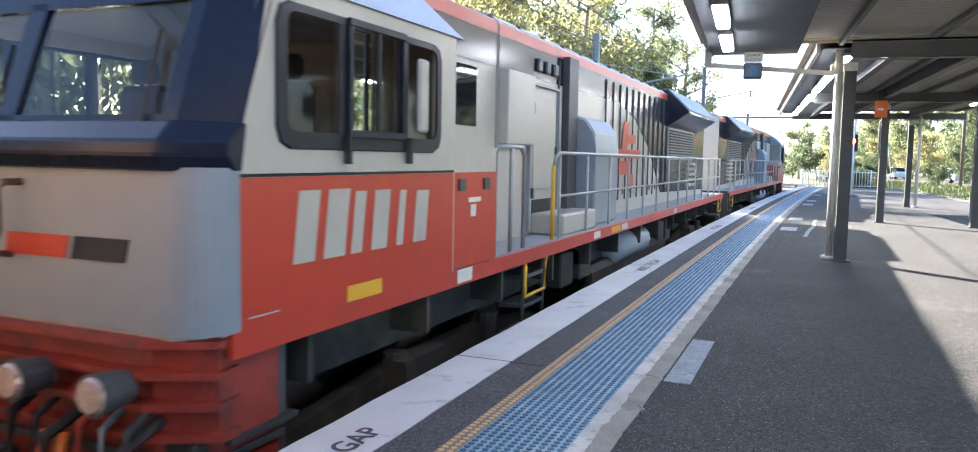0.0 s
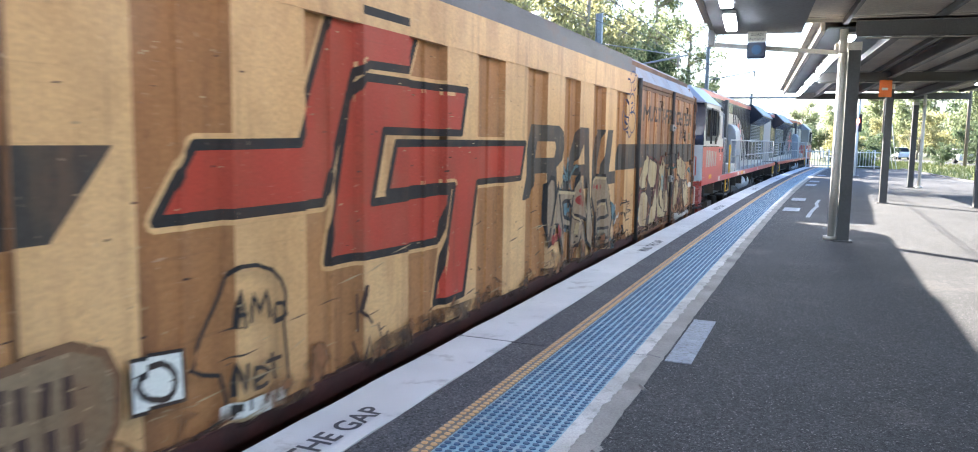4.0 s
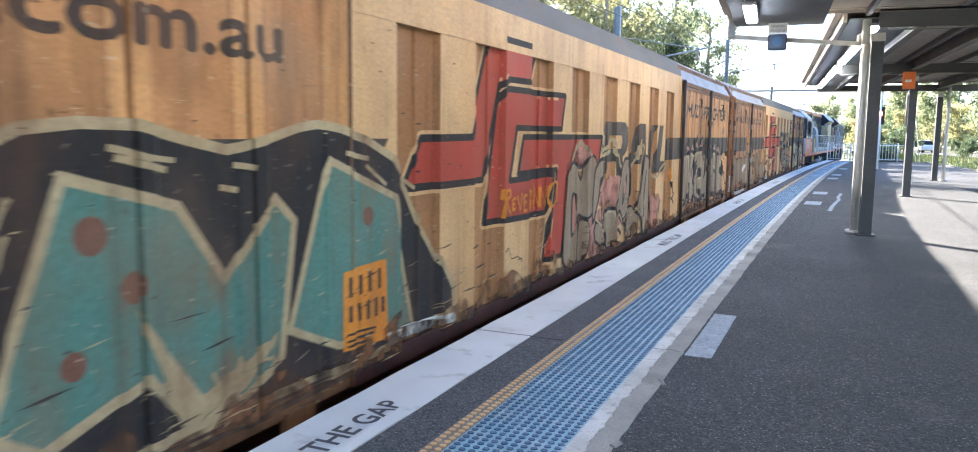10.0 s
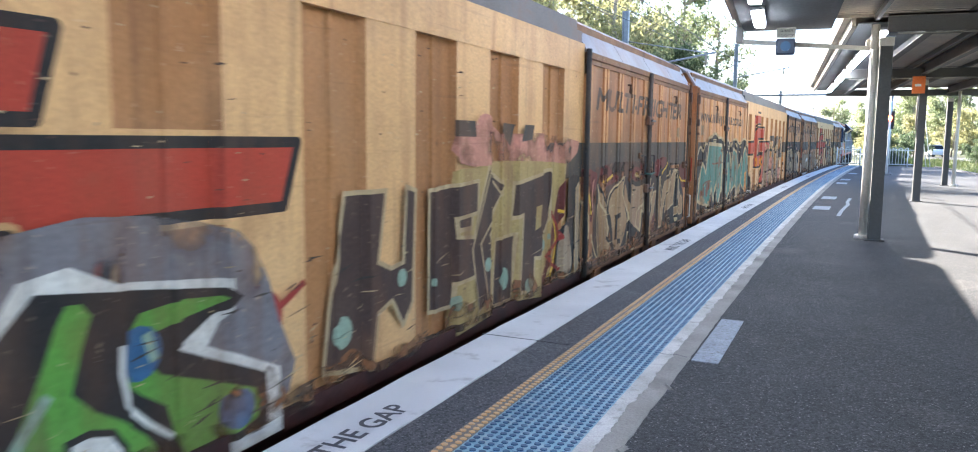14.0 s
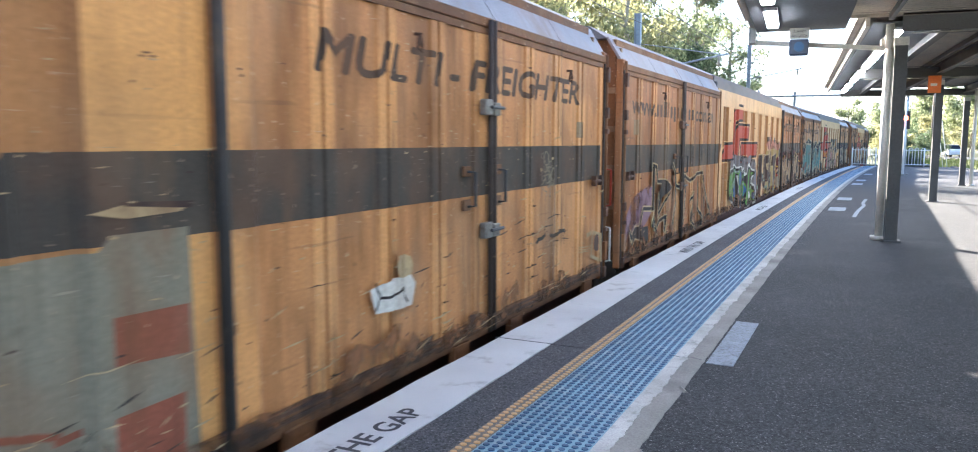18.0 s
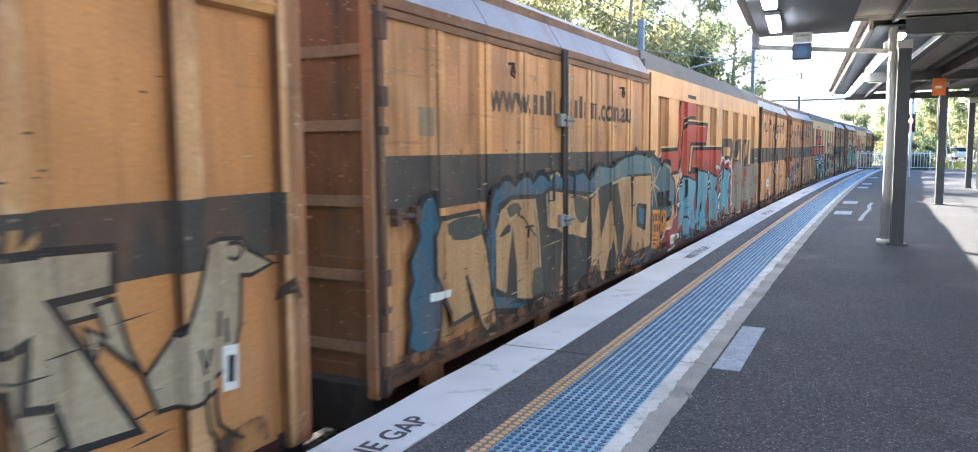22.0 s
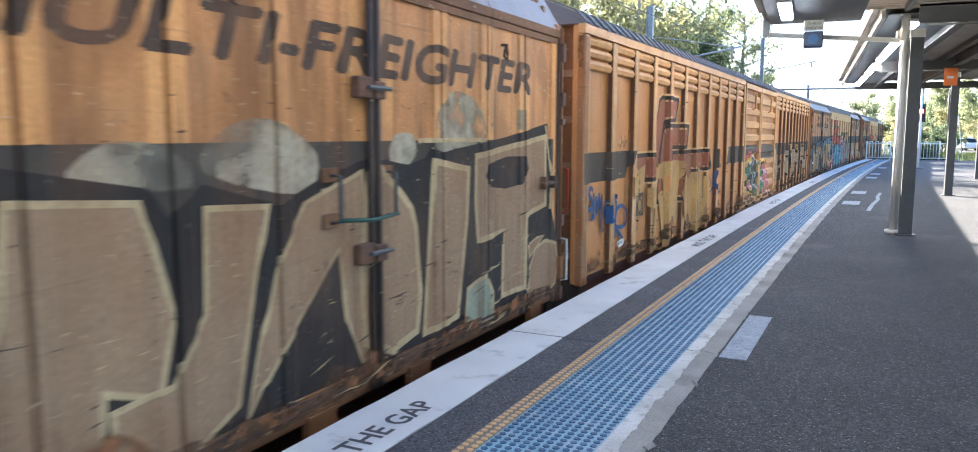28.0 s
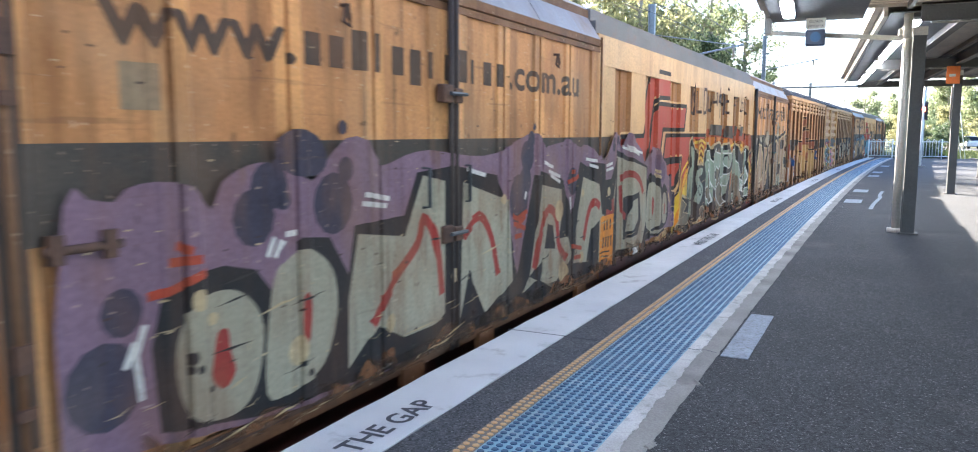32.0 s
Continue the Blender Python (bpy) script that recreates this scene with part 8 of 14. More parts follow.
s.shape("letter_fill", [(14.11, 0.98), (14.23, 1.02), (14.6, 1), (14.68, 0.95), (14.93, 0.54), (14.99, 0.41), (14.85, 0.07), (14.35, 0.05), (14.28, 0.11), (14.26, 0.53), (14.08, 0.77)], P_SILVER, P_BLACK, 0.05, label="silver sprayed letter")
s.shape("letter_counter", [(14.39, 0.66), (14.66, 0.68), (14.79, 0.47), (14.39, 0.43)], P_SILVER, P_BLACK, 0.045)
s.shape("letter_counter", [(14.42, 0.31), (14.81, 0.3), (14.81, 0.16), (14.38, 0.18)], P_GREYGREEN, P_BLACK, 0.04)
s.lines("letter_highlight", [[(12.59, 0.9), (13.37, 0.84)], [(13.42, 1.03), (13.72, 0.58)], [(14.13, 0.93), (14.25, 0.99), (14.63, 0.97)], [(12.49, 0.76), (12.45, 0.53), (12.51, 0.53)], [(13.26, 0.61), (13.51, 0.48), (13.4, 0.47), (13.38, 0.35)], [(12.94, 0.46), (12.93, 0.3)], [(13.52, 0.28), (13.49, 0.1)]], 0.035, P_CREAM, 0, label="cream highlight line")
s.lines("letter_highlight", [[(13.81, 1.01), (13.86, 0.77), (14.1, 0.28)], [(14.7, 0.89), (14.94, 0.45)], [(14.39, 0.6), (14.6, 0.63), (14.73, 0.49)]], 0.025, P_CREAM, 0)
s.dots("red_spot", [(13.43, 0.76, 0.06), (13.52, 0.71, 0.035), (13.43, 0.87, 0.03), (12.66, 0.44, 0.06), (12.54, 0.41, 0.05), (12.43, 0.39, 0.06), (14.2, 0.88, 0.03), (14.31, 0.87, 0.04), (14.52, 0.86, 0.03), (12.61, 0.51, 0.03)], P_RED, "dark red sprayed spot")
s.lines("letter_stitch", [[(13.38, 0.32), (13.4, 0.33)], [(13.34, 0.25), (13.38, 0.26)], [(13.32, 0.18), (13.37, 0.19)], [(13.29, 0.09), (13.35, 0.1)], [(13.88, 0.74), (13.93, 0.74)], [(13.9, 0.63), (13.96, 0.64)], [(13.95, 0.52), (14, 0.53)], [(13.99, 0.4), (14.1, 0.39)], [(14.75, 0.81), (14.81, 0.82)], [(14.8, 0.72), (14.86, 0.73)], [(14.84, 0.62), (14.91, 0.62)]], 0.02, P_BLACK, 0)
s.lines("graffiti_tag", [[(15.16, 0.59), (15.32, 0.29)], [(15.41, 0.36), (15.58, 0.43)], [(15.32, 0.29), (15.43, 0.35)]], 0.03, P_WHITE, 0)
s.lines("bubble_tag", [[(15.76, 2.36), (15.72, 2.22), (15.79, 2.14), (15.92, 2.2), (15.85, 2.33), (15.76, 2.36)], [(15.85, 2.42), (15.95, 2.48), (16.11, 2.47), (16.09, 2.36), (15.91, 2.31)], [(16.11, 2.43), (16.25, 2.43), (16.23, 2.28), (16.07, 2.21), (16.05, 2.31)], [(15.74, 2.09), (15.68, 1.95), (15.77, 1.81), (15.84, 1.86), (15.79, 2), (15.76, 2.07)], [(15.64, 1.9), (15.61, 1.76), (15.73, 1.63), (15.8, 1.68), (15.79, 1.82)], [(15.83, 2.09), (15.98, 2.16), (16.14, 2.1), (16.12, 1.93), (15.92, 1.87)], [(15.86, 1.87), (16.03, 1.9), (16.25, 1.84), (16.18, 1.64), (16, 1.59), (15.86, 1.68)], [(15.72, 1.81), (15.78, 1.7)], [(15.92, 2.01), (16.03, 2.03), (16.05, 1.97), (15.94, 1.93), (16.03, 1.83)], [(15.77, 1.61), (15.86, 1.52), (16, 1.57)]], 0.022, P_NAVY, label="dark blue bubble tag")
s.lines("graffiti_tag", [[(15.73, 0.66), (15.7, 0.52)], [(15.65, 0.53), (15.87, 0.59)], [(15.87, 0.62), (15.82, 0.33)], [(15.86, 0.57), (16.03, 0.57)], [(15.87, 0.45), (16.09, 0.44)], [(15.95, 0.57), (15.86, 0.4), (16.15, 0.43), (16.14, 0.38)], [(15.6, 0.34), (15.63, 0.4), (15.76, 0.42), (15.72, 0.33)], [(15.78, 0.42), (15.81, 0.3), (16.03, 0.31)], [(15.58, 0.28), (15.69, 0.09), (15.77, 0.15), (15.76, 0.24)], [(15.69, 0.09), (15.91, 0.15), (16.03, 0.13)]], 0.02, P_BLACK, 0, label="black sprayed scrawl")
P_DULL = spray("spray_dull_tan", (0.27, 0.2, 0.125), (0.19, 0.13, 0.075), amount=0.45)
P_FAINT = spray("spray_faint_brown", (0.12, 0.065, 0.037), (0.17, 0.09, 0.045), amount=0.4)
s.shape("letter_fill", [(2.34, 0.89), (2.51, 0.97), (2.6, 0.99), (2.92, 0.94), (2.93, 0.74), (2.94, 0.34), (2.93, 0.11), (2.52, 0.25), (2.48, 0.6)], P_DULL, P_FAINT, 0.05, soft=2, label="faded tan sprayed letter")
s.shape("letter_fill", [(3.15, 0.92), (3.58, 0.94), (4.42, 0.86), (4.39, 0.52), (3.97, 0.54), (3.94, 0.39), (4.45, 0.32), (4.31, -0.05), (3.71, 0.02), (3.18, 0.15), (3.4, 0.5), (3.15, 0.68)], P_DULL, P_FAINT, 0.05, label="faded tan sprayed letter")
s.shape("letter_counter", [(3.65, 0.72), (4.34, 0.67), (4.31, 0.56), (3.72, 0.57)], P_FAINT, soft=2)
s.shape("letter_fill", [(4.93, 0.96), (5.63, 0.98), (5.61, 0.73), (5.2, 0.66), (5.25, 0.57), (5.86, 0.59), (6.5, 0.65), (6.71, 0.47), (6.59, 0.1), (6.03, -0.01), (5.08, 0.14), (4.63, 0.4), (4.58, 0.65), (4.64, 0.85)], P_DULL, P_FAINT, 0.04, soft=2, label="faded tan sprayed letter")
s.shape("letter_counter", [(5.2, 0.65), (5.51, 0.69), (5.92, 0.63), (5.65, 0.56), (5.32, 0.56)], P_FAINT, soft=2)
s.shape("letter_fill", [(0.39, 0.93), (0.64, 0.86), (1.66, 0.87), (1.77, 0.72), (1.65, 0.2), (0.95, 0.29), (0.46, 0.17), (0.51, 0.41)], P_DULL, P_FAINT, 0.05, soft=2, label="faded tan sprayed letter")
s.shape("letter_fill", [(1.77, 0.78), (2.75, 0.87), (2.88, 0.21), (2.77, 0.14), (1.86, 0.16), (1.7, 0.54)], P_DULL, P_FAINT, 0.04, soft=2, label="faded tan sprayed letter")
s.shape("letter_counter", [(1.09, 0.34), (1.16, 0.43), (1.2, 0.19), (1.09, 0.16)], P_FAINT)
s.shape("white_splash", [(1.85, 0.58), (2.04, 0.65), (2.34, 0.69), (2.39, 0.61), (2.22, 0.56), (2.01, 0.46), (1.89, 0.52)], P_WHITE, soft=2, label="white paint splash")
s.lines("bubble_tag", [[(0.45, 2.24), (0.42, 2.03), (0.52, 1.96)], [(0.55, 2.24), (0.63, 2.01), (0.75, 1.99), (0.72, 2.18)], [(0.77, 2.23), (0.83, 2.07), (1.12, 2.07)], [(0.91, 2.33), (0.89, 2.16), (1.16, 2.16), (1.18, 2.33)], [(1.22, 2.25), (1.34, 2.16), (1.3, 2.09)], [(0.45, 1.97), (0.63, 1.95), (0.92, 2)]], 0.03, P_STONE, label="faded grey scrawl over the words")
s.lines("graffiti_tag", [[(7.4, 0.07), (7.35, 0.29), (7.15, 0.37), (7.35, 0.68), (7.46, 0.82), (7.7, 0.77), (7.81, 0.63), (7.79, 0.46), (7.83, 0.11), (7.72, 0.05)], [(7.44, 0.51), (7.46, 0.69), (7.49, 0.5)], [(7.44, 0.58), (7.5, 0.57)], [(7.53, 0.52), (7.55, 0.66), (7.6, 0.57), (7.65, 0.66), (7.68, 0.52)], [(7.72, 0.57), (7.72, 0.49), (7.81, 0.51), (7.78, 0.58), (7.72, 0.58)], [(7.43, 0.16), (7.44, 0.32), (7.48, 0.18), (7.5, 0.32)], [(7.56, 0.21), (7.66, 0.24), (7.56, 0.28), (7.56, 0.17), (7.66, 0.18)], [(7.69, 0.33), (7.71, 0.18)], [(7.64, 0.29), (7.77, 0.29)]], 0.022, P_BLACK, 2, label="black face tag")
s.lines("graffiti_tag", [[(8.59, 0.48), (8.6, 0.23)], [(8.65, 0.53), (8.62, 0.36), (8.7, 0.27)], [(8.54, 0.18), (8.63, -0), (8.66, 0.19), (8.71, 0.04)], [(8.77, 0.26), (8.85, 0.05), (8.89, 0.18)]], 0.02, P_BROWN, 0, label="thin brown tag")
s.shape("stencil_box", [(6.77, 0.52), (7.11, 0.48), (7.12, 0.24), (6.77, 0.28)], SIGN_WHITE, P_BLACK, 0.018)
s.lines("stencil_ring", [[(6.98, 0.45), (7.06, 0.38), (7.05, 0.3), (6.98, 0.28), (6.83, 0.35), (6.82, 0.43)]], 0.03, P_BLACK, 2, closed=True)
s.shape("white_sticker", [(7.35, 0.13), (7.79, 0.12), (7.8, 0.02), (7.34, 0.04)], SIGN_WHITE)
s.lines("stencil_bars", [[(7.43, 0.12), (7.43, 0.06)], [(7.45, 0.12), (7.45, 0.08)], [(7.52, 0.13), (7.52, 0.07)], [(7.64, 0.12), (7.64, 0.07)], [(7.73, 0.12), (7.73, 0.07)]], 0.02, P_BLACK, 0)
s.lines("stencil_bars", [[(6.18, 0.57), (6.17, 0.44)], [(6.25, 0.56), (6.25, 0.43)], [(6.38, 0.54), (6.37, 0.41)], [(6.47, 0.54), (6.47, 0.41)], [(6.16, 0.37), (6.16, 0.26)], [(6.25, 0.37), (6.25, 0.25)], [(6.39, 0.35), (6.39, 0.24)], [(6.5, 0.34), (6.5, 0.23)]], 0.045, P_BROWN, 0, label="faint painted number bars")
s.shape("chipped_corner", [(5.52, 0.08), (6.03, 0.08), (6.39, 0.06), (6.38, -0.01), (5.99, 0), (5.6, -0.04)], WHITE_WORN)
s.shape("chipped_corner", [(0.62, 0.04), (1.17, 0.01), (2.35, 0.02), (2.35, -0.05), (1.46, -0.08), (0.66, -0.06)], WHITE_WORN)
s.shape("chipped_corner", [(19.83, 0.08), (20.5, 0.04), (21.57, 0.02), (21.57, -0.06), (20.64, -0.06), (19.88, -0.07)], WHITE_WORN)
scratches(s, 0.2, 22.1, 0.0, 0.8, 150, P_CREAM, 21)
soiled(s, 71)

# second van
s = livery(VANS[1])
s.shape("graffiti_ground", [(16.78, 1.2), (16.87, 1.23), (17.03, 1.34), (17.13, 1.26), (17.4, 1.22), (17.59, 1.42), (17.78, 1.37), (18.04, 1.51), (18.27, 1.3), (18.7, 1.52), (18.82, 1.25), (19.08, 1.41), (19.26, 1.22), (19.62, 1.56), (19.96, 1.2), (20.35, 1.44), (20.64, 1.16), (20.92, 1.33), (21.15, 1.02), (21.45, 1.17), (21.45, 0.93), (22.01, 0.65), (21.5, 0.47), (21.97, 0.05), (21.01, 0.05), (20.3, 0.13), (19.35, 0.16), (18.55, 0.14), (17.72, 0.17), (17.19, 0.19), (16.73, 0.3)], P_BLACK, label="black spiked sprayed ground")
s.shape("graffiti_spike", [(16.95, 1.21), (17.05, 1.29), (17.13, 1.2)], P_PINKGREY, label="pinkish grey spike")
s.shape("graffiti_spike", [(17.43, 1.2), (17.59, 1.3), (17.76, 1.18)], P_PINKGREY, label="pinkish grey spike")
s.shape("graffiti_spike", [(17.83, 1.25), (18.03, 1.39), (18.26, 1.21)], P_PINKGREY, label="pinkish grey spike")
s.shape("graffiti_spike", [(18.33, 1.24), (18.65, 1.42), (18.73, 1.23)], P_PINKGREY, label="pinkish grey spike")
s.shape("graffiti_spike", [(19.34, 1.26), (19.62, 1.39), (19.89, 1.19)], P_PINKGREY, label="pinkish grey spike")
s.shape("graffiti_spike", [(19.98, 1.17), (20.38, 1.36), (20.47, 1.14)], P_PINKGREY, label="pinkish grey spike")
s.shape("graffiti_spike", [(20.56, 1.14), (20.78, 1.22), (21.06, 1.04)], P_PINKGREY, label="pinkish grey spike")
s.shape("letter_fill", [(16.73, 1.07), (16.86, 1.1), (17.23, 1.09), (17.25, 0.89), (17.23, 0.77), (17.34, 0.87), (17.35, 1.13), (17.71, 1.1), (17.74, 1.03), (17.52, 0.78), (17.53, 0.71), (17.79, 0.44), (17.72, 0.17), (17.38, 0.24), (17.24, 0.59), (17.13, 0.15), (16.91, 0.31), (16.67, 0.32)], P_SILVER, label="silver sprayed letter")
s.shape("letter_shade", [(17.48, 0.78), (17.74, 0.87), (17.74, 0.47)], P_BLACK)
s.shape("letter_fill", [(17.55, 0.77), (17.72, 0.86), (17.72, 0.58)], P_PINKGREY)
s.shape("letter_fill", [(17.76, 1.12), (18.57, 1.13), (18.59, 0.97), (18.52, 0.84), (18.17, 0.81), (18.18, 0.62), (18.59, 0.7), (18.58, 0.51), (18.52, 0.2), (17.82, 0.29), (17.81, 0.43), (17.75, 0.64), (18.17, 0.99), (17.76, 0.95)], P_SILVER, label="silver sprayed letter")
s.shape("letter_shade", [(17.82, 0.86), (18.22, 0.9), (18.21, 0.86), (17.76, 0.64)], P_BLACK)
s.shape("letter_shade", [(18.2, 0.61), (18.36, 0.74), (18.58, 0.69), (18.54, 0.4), (18.52, 0.2), (18.36, 0.31), (18.18, 0.34)], P_BLACK)
s.shape("letter_fill", [(18.23, 0.6), (18.52, 0.64), (18.52, 0.42), (18.28, 0.4)], P_SILVER)
s.shape("letter_fill", [(18.73, 1.03), (18.98, 1.08), (19.03, 0.96), (18.95, 0.63), (19, 0.53), (19.05, 0.69), (19.12, 0.96), (19.34, 1.02), (19.63, 0.95), (19.71, 0.52), (19.64, 0.31), (19.35, 0.24), (18.98, 0.14), (18.75, 0.22), (18.66, 0.49)], P_SILVER, label="silver sprayed letter")
s.shape("letter_fill", [(19.89, 1.11), (20.5, 1.03), (20.51, 0.76), (20.17, 0.73), (20.17, 0.67), (20.52, 0.62), (20.52, 0.22), (20.01, 0.25), (19.9, 0.71)], P_SILVER, label="silver sprayed letter")
s.shape("letter_fill", [(20.71, 1.02), (21.45, 1.01), (21.38, 0.76), (21, 0.72), (21.04, 0.63), (21.5, 0.53), (21.61, 0.23), (21, 0.16), (20.73, 0.18)], P_SILVER, label="silver sprayed letter")
s.shape("bare_patch", [(21.39, 0.93), (21.46, 1.01), (22.18, 1.05), (22.19, -0.03), (21.76, 0.05), (21.5, 0.44), (21.81, 0.6)], YELLOW, label="bare yellow van paint between sprayed shapes")
s.lines("letter_highlight", [[(16.84, 1.04), (17.12, 1.08), (17.15, 0.83)], [(17.42, 1.12), (17.72, 1.07), (17.5, 0.85)], [(17.48, 0.72), (17.73, 0.48)], [(17.15, 0.58), (17.2, 0.42)], [(17.88, 1.11), (18.55, 1.13), (18.53, 0.8)], [(17.95, 0.69), (18.19, 0.79)], [(18.23, 0.61), (18.54, 0.62), (18.52, 0.38)], [(18.98, 1.04), (18.95, 0.65)], [(19.92, 1.07), (20.42, 1.06)], [(20.05, 0.81), (20.47, 0.74)], [(21.03, 0.89), (21.37, 0.83)], [(19.42, 0.81), (19.63, 0.35)]], 0.05, P_CREAM, 0, label="cream highlight line")
s.lines("graffiti_base_line", [[(16.77, 0.2), (16.96, 0.22), (17.1, 0.35), (17.2, 0.34), (17.36, 0.23), (17.68, 0.24), (17.72, 0.29), (18.15, 0.23), (18.55, 0.15), (18.82, 0.24), (19.06, 0.22)], [(19.35, 0.26), (19.71, 0.29), (20.17, 0.16), (20.52, 0.18)], [(17.23, 0.59), (17.36, 0.24)], [(17.79, 0.44), (17.8, 0.3)]], 0.075, P_BLACK, 2)
s.lines("graffiti_base_line", [[(21.46, 0.98), (21.79, 0.85), (21.57, 0.69), (22.05, 0.53)], [(21.85, 0.58), (21.84, 0.31)], [(21.97, 0.62), (22.14, 0.3)]], 0.04, P_BLACK, 0)
s.dots("letter_spot", [(17.09, 1.22, 0.04), (17.01, 1.17, 0.03), (17.54, 1.25, 0.04), (17.89, 1.29, 0.03), (18.0, 1.34, 0.03), (18.52, 1.31, 0.03), (17.66, 0.78, 0.04), (17.7, 0.68, 0.03), (17.46, 0.2, 0.05), (17.57, 0.22, 0.04), (17.82, 0.23, 0.04), (19.69, 1.27, 0.02), (18.52, -0.01, 0.03)], P_PINK)
s.shape("graffiti_halo", [(10.53, 1.13), (10.69, 1.31), (10.9, 1.41), (11.13, 1.21), (11.57, 0.9), (12.31, 0.94), (12.68, 0.8), (12.95, 0.39), (12.33, 0.27), (11.77, 0.08), (11.14, -0.04), (11.02, 0.53), (11.58, 0.58), (10.62, 0.97)], P_PINK_VEIL, soft=2, label="pink spray halo")
s.shape("letter_fill", [(10.28, 0.87), (10.33, 1.07), (10.53, 1.13), (10.7, 1.14), (10.9, 0.95), (11.03, 1.18), (11.25, 1.21), (11.4, 1.08), (11.46, 0.86), (11.34, 0.61), (11.07, 0.5), (10.9, 0.55), (10.81, 0.52), (10.84, 0.19), (10.62, -0.02), (10.26, 0.07), (10.2, 0.27)], P_SILVER, P_BLACK, 0.035, soft=3, label="silver bubble letter")
s.shape("letter_counter", [(10.59, 0.79), (10.69, 0.82), (10.73, 0.73), (10.7, 0.38), (10.6, 0.34), (10.57, 0.49)], P_BLACK, soft=3)
s.shape("letter_fill", [(10.63, 0.74), (10.7, 0.76), (10.71, 0.42), (10.63, 0.4)], P_PINK, soft=2)
s.shape("letter_fill", [(10.9, 0.51), (11.07, 0.46), (11.14, 0.3), (11.02, 0.07), (10.9, -0.01), (10.81, 0.03), (10.83, 0.36)], P_SILVER, P_BLACK, 0.03, soft=2, label="silver bubble letter")
s.shape("letter_fill", [(11.26, 0.98), (11.39, 1.11), (11.54, 1.17), (11.7, 1.14), (11.74, 0.98), (11.52, 0.92), (11.49, 0.76), (11.36, 0.56), (11.22, 0.43)], P_SILVER, P_BLACK, 0.045, soft=2, label="silver bubble letter")
s.shape("letter_counter", [(11.5, 0.92), (11.75, 0.96), (11.62, 0.9), (11.52, 0.83)], P_BLACK, soft=2)
s.shape("letter_fill", [(11.86, 0.47), (11.92, 0.52), (12.21, 0.52), (12.27, 0.36), (12.34, 0.13), (12.22, 0.03), (12.01, 0.03), (11.83, 0.21)], P_SILVER, P_BLACK, 0.045, soft=2, label="silver bubble letter")
s.shape("letter_fill", [(11.35, 0.43), (11.69, 0.35), (11.89, 0.24), (11.87, 0.07), (11.34, 0.2)], P_SILVER, P_BLACK, 0.045, soft=2, label="silver bubble letter")
s.shape("letter_fill", [(12.54, 1.09), (12.73, 1.15), (12.96, 1.09), (13.07, 0.94), (13.06, 0.6), (12.8, 0.42), (12.56, 0.34), (12.39, 0.4), (12.24, 0.54), (12.36, 0.64), (12.41, 0.81)], P_SILVER, P_BLACK, 0.04, soft=3, label="silver bubble letter")
s.shape("letter_counter", [(12.65, 0.83), (12.73, 0.94), (12.75, 0.82), (12.64, 0.61), (12.54, 0.52), (12.57, 0.69)], P_BLACK, soft=3)
s.shape("letter_fill", [(12.63, 0.79), (12.7, 0.87), (12.69, 0.73), (12.61, 0.62)], P_PINK, soft=2)
s.lines("letter_shade", [[(12.36, 0.46), (12.46, 0.46), (12.56, 0.35), (12.7, 0.26), (12.91, 0.35)], [(12.35, 0.25), (12.52, 0.16)]], 0.05, P_BLACK, 2)
s.shape("letter_fill", [(12.8, 0.35), (13.02, 0.47), (13.25, 0.46), (13.41, 0.35), (13.43, 0.2), (13.37, 0.01), (13.07, 0.02), (12.8, 0.08)], P_SILVER, P_BLACK, 0.03, soft=3, label="silver bubble letter")
s.shape("letter_fill", [(13.56, 0.71), (13.74, 1.11), (13.88, 1.15), (14.18, 1), (14.25, 0.61), (14.25, 0.26), (14.09, 0.01), (13.74, 0.04), (13.67, 0.3), (13.59, 0.27), (13.37, 0.43)], P_SILVER, P_BLACK, 0.035, soft=3, label="silver bubble letter")
s.lines("letter_counter", [[(13.86, 0.95), (13.76, 0.6), (13.79, 0.27)], [(13.46, 0.42), (13.56, 0.24)]], 0.05, P_BLACK, 2)
s.lines("letter_highlight", [[(12.36, 0.64), (12.43, 0.8), (12.54, 1.03)], [(13.38, 0.43), (13.67, 0.3), (13.77, 0.52)], [(12.33, 0.4), (12.42, 0.43), (12.56, 0.3)], [(11.89, 0.46), (12.21, 0.48), (12.32, 0.13)], [(11.35, 0.46), (11.69, 0.33), (11.89, 0.25)]], 0.03, P_CREAM, 2, label="cream highlight line")
